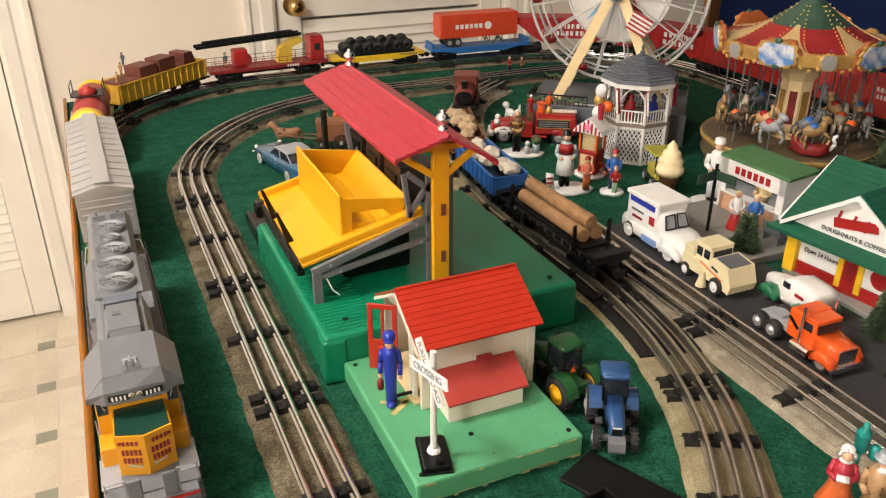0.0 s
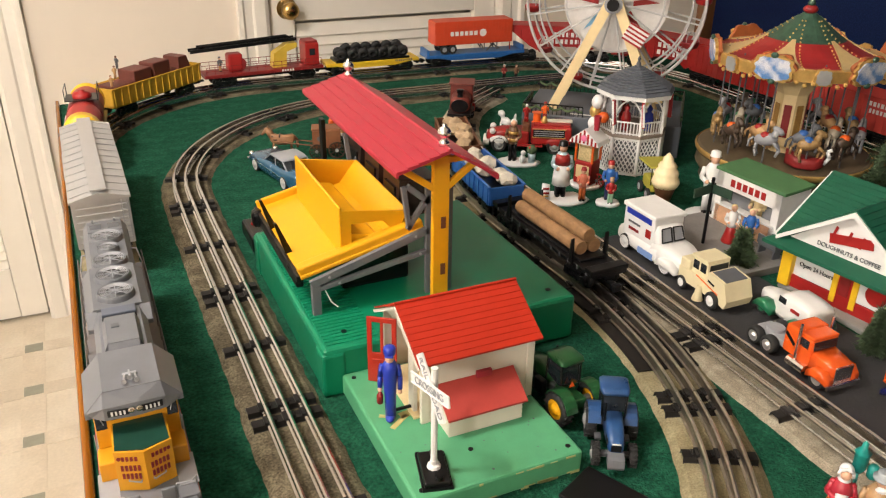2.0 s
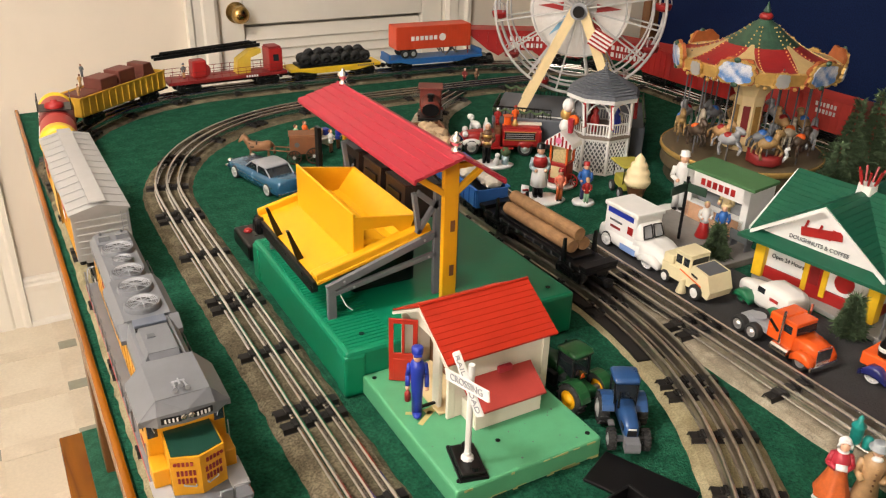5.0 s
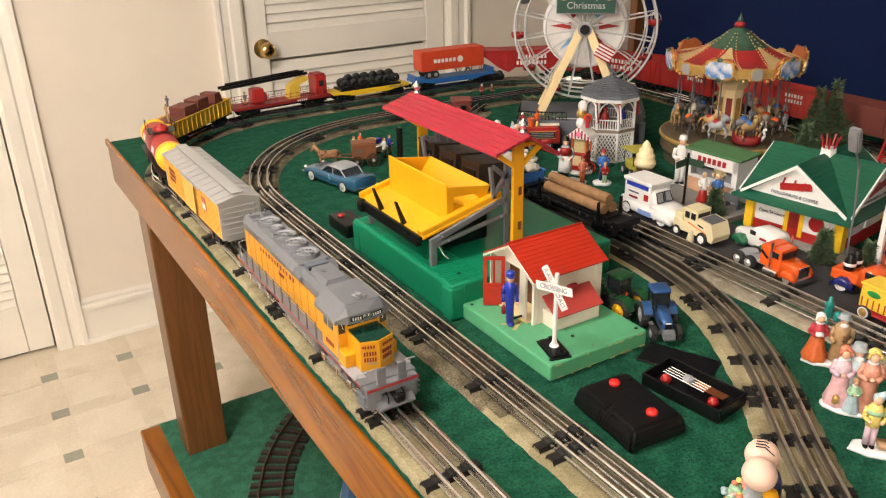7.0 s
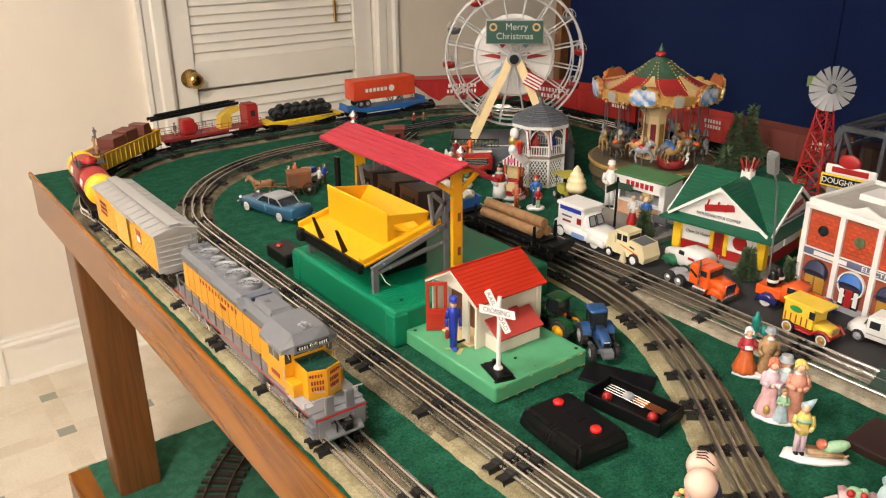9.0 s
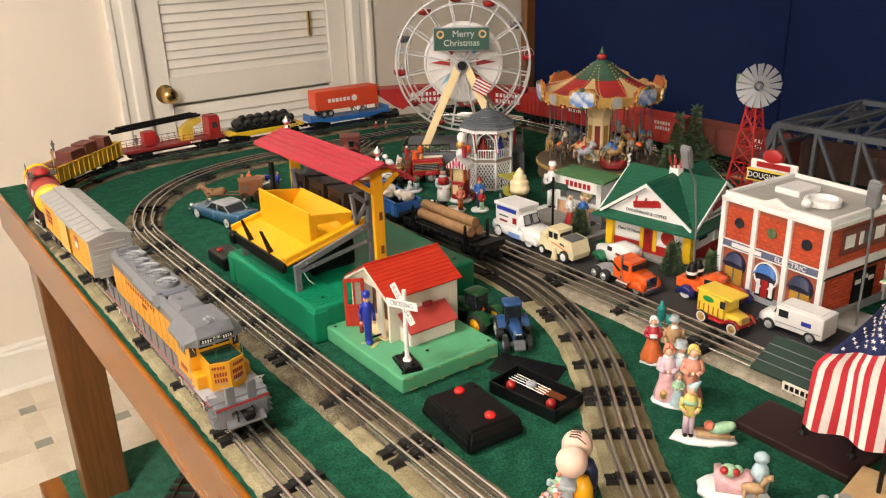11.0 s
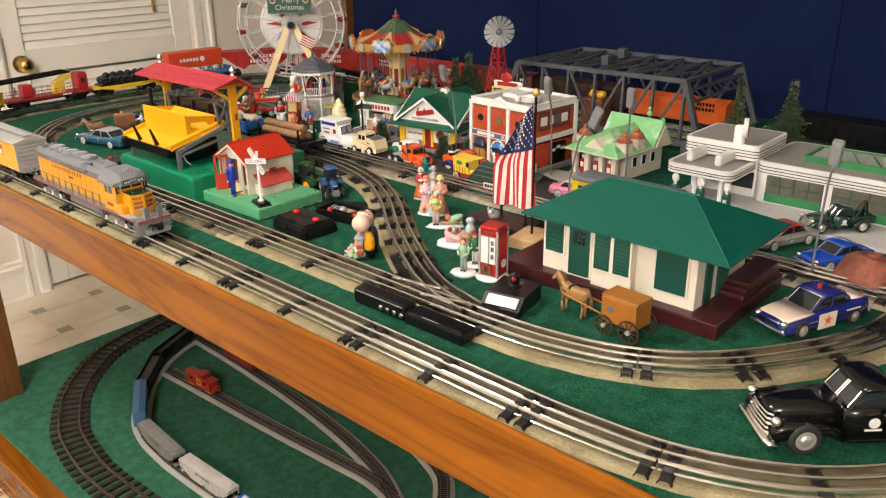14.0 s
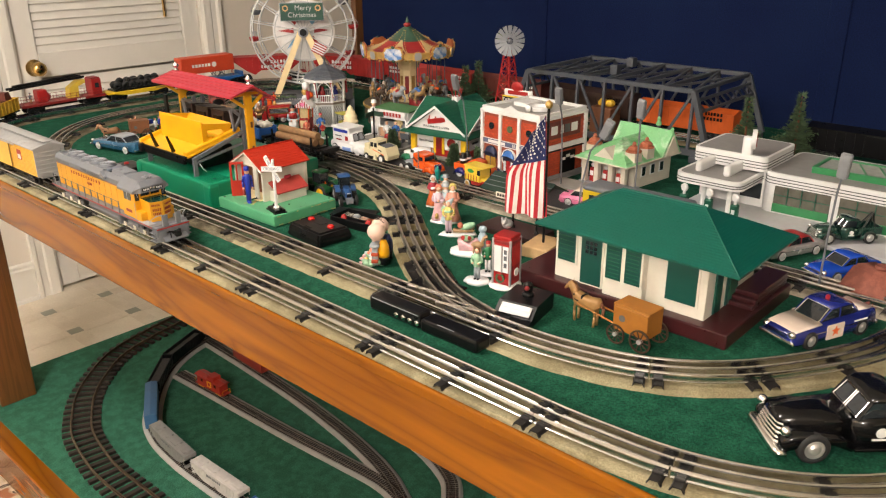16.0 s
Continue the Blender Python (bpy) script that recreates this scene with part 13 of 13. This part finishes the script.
def flasher():
    g = thing("crossing_flasher", (0.785, 1.585, T), -68, "grey toy railroad crossing signal with two red lights", "railroad signal")
    bm = B()
    prism(bm, [(-0.036, -0.028), (0.036, -0.028), (0.036, 0.028), (-0.036, 0.028)], "z", 0, 0.01)
    part("base", bm, BLACK, g)
    part("pedestal", lathe(B(), [(0.02, 0.009), (0.012, 0.034), (0.009, 0.036)], seg=4), BLACK, g)
    part("mast", cyl(B(), (0, 0, 0.03), (0, 0, 0.222), 0.0052, seg=12), LTGREY, g)
    part("mast_cap", lathe(B(), [(0.006, 0.22), (0.006, 0.224), (0.002, 0.228)], seg=12), SILVER, g)
    for s, text in ((-1, "RAIL ROAD"), (1, "CROSSING")):
        bd = part("board", box(B(), (0, 0, 0), (0.095, 0.002, 0.0155), 0.0006), WHITE, g, "white crossed board with black letters")
        bd.matrix_basis = pose(0, -0.0065 - 0.0022 * (s > 0), 0.19, 0, -s * 24, 0)
        words(text, bd, BLACK, (0, -0.0013, 0), (90, 0, 0), 0.0125)
    part("light_bar", box(B(), (0, -0.005, 0.142), (0.06, 0.006, 0.008), 0.002), BLACK, g)
    for s in (-1, 1):
        hd = part("hood", lathe(B(), [(0.001, 0), (0.0185, 0), (0.0195, 0.003), (0.0195, 0.005), (0.001, 0.005)], seg=22), BLACK, g, "black round light shield")
        hd.matrix_basis = pose(s * 0.029, -0.006, 0.142, 90, 0, 0)
        part("red_lens", ball(B(), (0, 0, 0.0055), 0.007, (1, 1, 0.5), 14), mat("lit_red_lens", (1.0, 0.03, 0.02), 0.2, var=0, emit=2.5) if s < 0 else bpy.data.materials["lit_red_lens"], hd, "glowing red lens", True)
        part("visor", lathe(B(), [(0.0085, 0.005), (0.0085, 0.015), (0.0095, 0.015), (0.0095, 0.005)], seg=16), BLACK, hd)
    words("STOP", g, WHITE, (0, -0.0085, 0.14), (90, 90, 0), 0.009)


flasher()
g = thing("toy_depot", (0.985, 1.55, T), 0, "toy depot with a steep green roof beyond the crossing signal", "toy building")
part("wall", box(B(), (0, 0, 0.03), (0.13, 0.15, 0.06)), CREAM, g)
bm = B()
prism(bm, [(-0.085, 0.055), (0.085, 0.055), (0.015, 0.115), (-0.015, 0.115)], "y", -0.09, 0.09)
part("roof", bm, TEAL, g, "green ribbed roof")

# ---- platform shelter behind the flag ----
def shelter():
    g = thing("platform_shelter", (0.499, 2.15, T), 0, "dark green pitched shelter roof on black posts over a brown platform", "toy shelter")
    hx, hy, ez, rz = 0.041, 0.065, 0.083, 0.106
    part("platform", box(B(), (0.0, 0.018, 0.005), (0.066, 0.126, 0.01), 0.0015), mat("dark_brown_platform", (0.028, 0.013, 0.011), 0.35), g, "dark brown plastic platform")
    m = mat("shelter_green", (0.01, 0.03, 0.021), 0.5, var=0.2)
    for sd in (-1, 1):
        rf = part("roof_slope", prism(B(), [(sd * hx, ez), (sd * hx, ez + 0.0022), (0.0, rz), (0.0, rz - 0.0022)], "y", -hy, hy), m, g, "dark green roof slope")
        for k in range(3):
            f = 0.25 + 0.25 * k
            part("roof_seam", box(B(), (sd * hx * (1 - f), 0, ez + 0.0026 + (rz - ez - 0.0022) * f), (0.0009, 2 * hy, 0.0008)), GREY, rf)
    part("ridge_cap", cyl(B(), (0, -hy, rz), (0, hy, rz), 0.0014, seg=8), m, g)
    for y in (-0.03, 0.022):
        ps = part("post", lathe(B(), [(0.005, 0.009), (0.0045, 0.012), (0.002, 0.015), (0.002, rz - 0.006)], (0, y, 0), 10), BLACK, g, "black post")
        for sd in (-1, 1):
            part("bracket", tube(B(), [(0, y, ez - 0.02), (sd * 0.012, y, ez - 0.008), (sd * 0.03, y, ez + 0.003)], 0.0012, 6), BLACK, ps)
    bd = part("name_board", box(B(), (-hx - 0.0012, 0.012, ez - 0.002), (0.0016, 0.032, 0.0095), 0.0003), CREAM, g, "cream name board with dark bars")
    for k in range(5):
        part("lettering_bar", box(B(), (-hx - 0.0023, 0.001 + 0.0055 * k, ez - 0.002), (0.0006, 0.0037, 0.005)), BLACK, bd)


shelter()


# ---- the lower deck ----
DT = DZ + 0.0045
BROWNTIE = mat("dark_brown_tie", (0.024, 0.015, 0.011), 0.6, var=0.3, scale=120)
OLDBRASS = mat("tarnished_brass_rail", (0.15, 0.105, 0.07), 0.42, 0.8, var=0.3, scale=60)
ROADBED = mat("grey_plastic_roadbed", (0.38, 0.37, 0.35), 0.6, var=0.12, scale=40)
NICKEL = mat("nickel_rail", (0.3, 0.27, 0.23), 0.35, 0.9, var=0.2, scale=90)
G_TIE = mesh_of("tie", prism(B(), [(-0.051, 0), (-0.051, 0.006), (-0.049, 0.0085), (0.049, 0.0085), (0.051, 0.006), (0.051, 0)], "y", -0.0064, 0.0064), BROWNTIE)


def wide_track(ctrl, step=0.0295, section=0.295):
    pts = spline(ctrl, 0.015)
    s = lengths(pts)
    k = int(s[-1] / section)
    for q in range(k):
        a, b = q * section, (q + 1) * section
        mid, _ = along(pts, s, (a + b) / 2)
        t = thing("wide_track_section", (mid.x, mid.y, DT), 0, "wide two-rail brass track section with dark brown ties", "train track", "wide track sections")
        line = []
        for i in range(17):
            p, d = along(pts, s, a + (b - a - 0.0008) * i / 16)
            line.append((p, Vector((d.y, -d.x, 0))))
        for u in (-0.0262, 0.0262):
            part("rail", sweep(B(), [tuple(p + sd * u - mid + Vector((0, 0, 0.008))) for p, sd in line], [(-0.003, 0), (-0.001, 0.0015), (-0.0008, 0.006), (-0.0014, 0.0065), (-0.0014, 0.0085), (0.0014, 0.0085), (0.0014, 0.0065), (0.0008, 0.006), (0.001, 0.0015), (0.003, 0)]), OLDBRASS, t)
        for i in range(10):
            p, d = along(pts, s, a + (i + 0.5) * step)
            ob = new("tie", G_TIE)
            ob.parent = t
            ob.matrix_basis = pose(p.x - mid.x, p.y - mid.y, 0, 0, 0, math.degrees(math.atan2(d.y, d.x)) - 90)


wide_track([(1.2, 3.80), (0.78, 3.785), (0.523, 3.738), (0.386, 3.685), (0.27, 3.585), (0.205, 3.505), (0.163, 3.432), (0.12, 3.334), (0.093, 3.183), (0.088, 3.09), (0.093, 2.94), (0.1, 2.6), (0.1, 2.0), (0.1, 1.2)])


def narrow_track(ctrl, label, lift=0.0):
    pts = spline(ctrl, 0.012)
    s = lengths(pts)
    t = thing("narrow_track", (0, 0, DT), 0, label, "train track", "narrow track lines")
    n = int(s[-1] / 0.02)
    line = [along(pts, s, s[-1] * i / n) for i in range(n + 1)]
    up = Vector((0, 0, lift))
    part("roadbed", sweep(B(), [tuple(p + up) for p, d in line], [(-0.027, 0), (-0.026, 0.003), (-0.019, 0.0065), (0.019, 0.0065), (0.026, 0.003), (0.027, 0)]), ROADBED, t, "grey moulded roadbed")
    for u in (-0.00825, 0.00825):
        part("rail", sweep(B(), [tuple(p + up + Vector((d.y, -d.x, 0)) * u + Vector((0, 0, 0.008))) for p, d in line], [(-0.0011, 0), (-0.0005, 0.0006), (-0.0005, 0.0022), (0.0005, 0.0022), (0.0005, 0.0006), (0.0011, 0)]), NICKEL, t)
    bm = B()
    k = int(s[-1] / 0.0078)
    for i in range(k):
        p, d = along(pts, s, (i + 0.5) * 0.0078)
        sd = Vector((d.y, -d.x, 0)) * 0.0152
        dd = Vector((d.x, d.y, 0)) * 0.002
        z0, z1 = p + up + Vector((0, 0, 0.0062)), p + up + Vector((0, 0, 0.0084))
        lo = [bm.verts.new(z0 + a) for a in (-sd - dd, sd - dd, sd + dd, -sd + dd)]
        hi = [bm.verts.new(z1 + a) for a in (-sd - dd, sd - dd, sd + dd, -sd + dd)]
        bm.faces.new(hi)
        for j in range(4):
            bm.faces.new((lo[j], lo[(j + 1) % 4], hi[(j + 1) % 4], hi[j]))
    tagged(part("tie", bm, BROWNTIE, t), "fine dark ties", kind="stuff")
    return pts


LAB = "narrow two-rail track on grey moulded roadbed"
pts_l = narrow_track([(0.95, 3.585), (0.70, 3.575), (0.54, 3.53), (0.412, 3.435), (0.298, 3.285), (0.255, 3.175), (0.241, 3.06), (0.239, 2.96), (0.245, 2.75), (0.25, 2.4), (0.25, 1.3)], LAB)
pts_s = narrow_track([(0.475, 3.44), (0.487, 3.25), (0.503, 2.95), (0.52, 2.72), (0.528, 2.58), (0.508, 2.485), (0.46, 2.41), (0.39, 2.3), (0.36, 2.0), (0.36, 1.4)], LAB, 0.0006)
pts_r = narrow_track([(0.655, 3.55), (0.648, 3.3), (0.632, 3.02), (0.6, 2.77), (0.56, 2.6), (0.512, 2.492)], LAB, 0.001)
narrow_track([(0.72, 2.75), (0.7, 2.6), (0.655, 2.47), (0.6, 2.41), (0.535, 2.355), (0.47, 2.22), (0.46, 1.6)], LAB, 0.0014)
LR = DT + 0.0102


def small_pose(pts, near, length):
    i = min(range(len(pts)), key=lambda k: (pts[k].x - near[0]) ** 2 + (pts[k].y - near[1]) ** 2)
    s = lengths(pts)
    a, _ = along(pts, s, s[i] + length / 2)
    b, _ = along(pts, s, s[i] - length / 2)
    d = a - b
    c = (a + b) / 2
    return (c.x, c.y, LR), math.degrees(math.atan2(d.y, d.x))


SWHEEL = mesh_of("wheel", cyl(B(), (0, -0.0012, 0), (0, 0.0012, 0), 0.0058, seg=14), BLACK)


def small_car(pts, near, L, paint, label, style, seed=1):
    at, turn = small_pose(pts, near, L * 0.6)
    g = thing("small_rail_car", at, turn, label, "train car", "small cars of the lower train")
    for x in (-L / 2 + 0.026, L / 2 - 0.026):
        bm = B()
        for s in (-1, 1):
            box(bm, (x, s * 0.0115, 0.006), (0.027, 0.002, 0.004), 0.0006)
        box(bm, (x, 0, 0.009), (0.008, 0.022, 0.004))
        tr = part("truck", bm, BLACK if style != "caboose" else YELLOW, g)
        for dx in (-0.009, 0.009):
            for s in (-1, 1):
                w = new("wheel", SWHEEL)
                w.parent = tr
                w.location = (x + dx, s * 0.0085, 0.0058)
    for s in (-1, 1):
        part("coupler", box(B(), (s * (L / 2 + 0.003), 0, 0.009), (0.012, 0.004, 0.003), 0.0008), BLACK, g)
    if style == "hopper":
        bm = B()
        prism(bm, [(-L / 2, 0.046), (L / 2, 0.046), (L / 2, 0.036), (L / 2 - 0.02, 0.02), (L / 2 - 0.05, 0.01), (0.012, 0.01), (0.0, 0.016), (-0.012, 0.01), (-L / 2 + 0.05, 0.01), (-L / 2 + 0.02, 0.02), (-L / 2, 0.036)], "y", -0.0165, 0.0165)
        body = part("body", bm, paint, g, "covered hopper body")
        bm = B()
        for k in range(14):
            for s in (-1, 1):
                box(bm, (-L / 2 + 0.006 + k * (L - 0.012) / 13, s * 0.017, 0.033), (0.0016, 0.0014, 0.024))
        part("side_rib", bm, paint, body)
        part("roof_walk", box(B(), (0, 0, 0.0485), (L - 0.01, 0.008, 0.0014)), paint, body)
        for k in range(4):
            part("roof_hatch", box(B(), (-L * 0.36 + k * L * 0.24, 0.0, 0.0472), (L * 0.15, 0.022, 0.003), 0.001), paint, body)
        bars(body, 1, DKGREY, -0.0172, -0.03, 0.036, 0.005, 0.003, 8, seed)
        bars(body, 1, DKGREY, 0.0172, -0.03, 0.036, 0.005, 0.003, 8, seed)
        for s in (-1, 1):
            part("end_sill", box(B(), (s * (L / 2 - 0.005), 0, 0.0125), (0.012, 0.03, 0.003), 0.0005), paint, g)
    elif style == "gondola":
        for s in (-1, 1):
            bm = B()
            box(bm, (0, s * 0.016, 0.027), (L, 0.0015, 0.032), 0.0004)
            for k in range(11):
                box(bm, (-L / 2 + 0.005 + k * (L - 0.01) / 10, s * 0.017, 0.026), (0.002, 0.0016, 0.03))
            part("side", bm, paint, g)
            part("end", box(B(), (s * (L / 2 - 0.0008), 0, 0.027), (0.0016, 0.0315, 0.032)), paint, g)
        part("deck", box(B(), (0, 0, 0.0125), (L - 0.004, 0.031, 0.003)), paint, g)
        part("coal_load", box(B(), (0, 0, 0.026), (L - 0.006, 0.0295, 0.014), 0.003), mat("grey_gravel_load", (0.07, 0.065, 0.06), 0.9, var=0.5, scale=300, bump=1.0), g, "dark gravel load")
    elif style == "box":
        part("body", box(B(), (0, 0, 0.031), (L, 0.033, 0.04), 0.001), paint, g, "plain blue car body")
        part("roof", prism(B(), [(-0.017, 0.051), (0.017, 0.051), (0.0, 0.0545)], "x", -L / 2, L / 2), paint, g)
        part("underframe", box(B(), (0, 0, 0.0105), (L - 0.01, 0.02, 0.003)), BLACK, g)
    elif style == "engine":
        part("walkway", box(B(), (0, 0, 0.0135), (L, 0.032, 0.004), 0.001), paint, g)
        part("hood", box(B(), (-0.02, 0, 0.029), (L - 0.06, 0.022, 0.028), 0.003), paint, g, "long engine hood")
        part("cab", box(B(), (L / 2 - 0.04, 0, 0.032), (0.03, 0.032, 0.036), 0.002), paint, g)
        part("nose", box(B(), (L / 2 - 0.015, 0, 0.024), (0.022, 0.02, 0.018), 0.004), paint, g)
        part("white_emblem", box(B(), (-0.06, 0, 0.0435), (0.02, 0.012, 0.0008)), WHITE, g)
    else:
        part("body", box(B(), (0, 0, 0.0265), (L - 0.026, 0.03, 0.031), 0.001), paint, g, "red caboose body")
        part("roof", prism(B(), [(-0.0175, 0.042), (0.0175, 0.042), (0.0, 0.046)], "x", -L / 2 + 0.004, L / 2 - 0.004), paint, g)
        part("cupola", box(B(), (0.012, 0, 0.049), (0.03, 0.027, 0.014), 0.001), paint, g, "raised cupola")
        part("platform", box(B(), (0, 0, 0.0105), (L, 0.028, 0.003), 0.0005), paint, g)
        for s in (-1, 1):
            part("yellow_emblem", box(B(), (0.005, s * 0.0153, 0.028), (0.02, 0.0008, 0.02), 0.0002), YELLOW, g, "yellow square emblem")
            part("emblem_centre", box(B(), (0.005, s * 0.0158, 0.028), (0.01, 0.0006, 0.01), 0.0002), RED, g)
            for x in (-0.03, 0.033):
                part("window", box(B(), (x, s * 0.0154, 0.031), (0.009, 0.0006, 0.008)), GLASSY, g)
            part("end_railing", tube(B(), [(s * (L / 2 - 0.001), -0.013, 0.011), (s * (L / 2 - 0.001), -0.013, 0.025), (s * (L / 2 - 0.001), 0.013, 0.025), (s * (L / 2 - 0.001), 0.013, 0.011)], 0.0006), YELLOW, g)


small_car(pts_l, (0.24, 2.645), 0.18, mat("bright_blue_paint", (0.01, 0.09, 0.42), 0.35), "bright blue small toy diesel engine with white mark", "engine")
small_car(pts_l, (0.241, 2.853), 0.2, mat("warm_white_paint", (0.56, 0.53, 0.5), 0.5), "white small toy covered hopper car with lettering bars", "hopper", 2)
small_car(pts_l, (0.25, 3.068), 0.2, mat("mid_grey_paint", (0.24, 0.235, 0.225), 0.55, var=0.15), "grey small toy covered hopper car", "hopper", 3)
small_car(pts_l, (0.302, 3.277), 0.185, mat("dusty_blue_paint", (0.05, 0.14, 0.28), 0.5), "dusty blue small toy box car", "box")
small_car(pts_l, (0.415, 3.437), 0.165, BLACK, "black small toy gondola with gravel load", "gondola")
small_car(pts_l, (0.555, 3.537), 0.17, BLACK, "black small toy gondola with gravel load", "gondola")
small_car(pts_l, (0.73, 3.58), 0.17, BLACK, "black small toy gondola with gravel load", "gondola")
small_car(pts_s, (0.486, 3.262), 0.135, mat("caboose_red", (0.34, 0.02, 0.012), 0.4), "red small toy caboose with yellow emblem on the siding", "caboose")
small_car(pts_r, (0.647, 3.30), 0.16, mat("red_box_paint", (0.26, 0.025, 0.015), 0.5), "dark red small toy box car on the far siding", "box")

# ---- rug ----
RUG = two_tone("cream_rug", (0.5, 0.41, 0.29), (0.62, 0.53, 0.4), 0.95, 30, bump=0.8, bump_scale=500)
_n, _l = RUG.node_tree.nodes, RUG.node_tree.links
_tc = _n.new("ShaderNodeTexCoord")
_src = _n["Principled BSDF"].inputs["Base Color"].links[0].from_socket
_warp = _n.new("ShaderNodeTexNoise")
_warp.inputs["Scale"].default_value, _warp.inputs["Detail"].default_value = 9, 2
_l.new(_tc.outputs["Object"], _warp.inputs["Vector"])
_bend = _n.new("ShaderNodeMix")
_bend.data_type = "RGBA"
_bend.blend_type = "ADD"
_bend.inputs["Factor"].default_value = 0.16
_l.new(_tc.outputs["Object"], _bend.inputs["A"])
_l.new(_warp.outputs["Color"], _bend.inputs["B"])
for sc, lo, hi, keep, col in ((24, 0.03, 0.07, 0.5, (0.07, 0.045, 0.035)), (7.5, 0.16, 0.2, 0.44, (0.34, 0.13, 0.06)), (13, 0.08, 0.11, 0.5, (0.12, 0.09, 0.07)), (9, 0.1, 0.14, 0.55, (0.2, 0.22, 0.17))):
    _v = _n.new("ShaderNodeTexVoronoi")
    _v.feature = "DISTANCE_TO_EDGE" if sc == 24 else "F1"
    _v.inputs["Scale"].default_value = sc
    _l.new(_bend.outputs["Result"], _v.inputs["Vector"])
    _r = _n.new("ShaderNodeMapRange")
    _r.inputs["From Min"].default_value, _r.inputs["From Max"].default_value = lo, hi
    _l.new(_v.outputs["Distance"], _r.inputs["Value"])
    _k = _n.new("ShaderNodeTexNoise")
    _k.inputs["Scale"].default_value, _k.inputs["Detail"].default_value = sc * 0.6, 1
    _l.new(_tc.outputs["Object"], _k.inputs["Vector"])
    _c = _n.new("ShaderNodeMath")
    _c.operation = "LESS_THAN"
    _c.inputs[1].default_value = keep
    _l.new(_k.outputs["Fac"], _c.inputs[0])
    _o = _n.new("ShaderNodeMath")
    _o.operation = "MAXIMUM"
    _l.new(_r.outputs["Result"], _o.inputs[0])
    _l.new(_c.outputs[0], _o.inputs[1])
    _m = _n.new("ShaderNodeMix")
    _m.data_type = "RGBA"
    _m.inputs["A"].default_value = (*col, 1)
    _l.new(_o.outputs[0], _m.inputs["Factor"])
    _l.new(_src, _m.inputs["B"])
    _src = _m.outputs["Result"]
_l.new(_src, _n["Principled BSDF"].inputs["Base Color"])
solo("rug", box(B(), (0, 0, 0.005), (1.5, 2.4, 0.01), 0.004), RUG, "cream floral patterned rug on the vinyl floor", "rug", at=(-0.76, 2.37, 0.0015), turn=2)
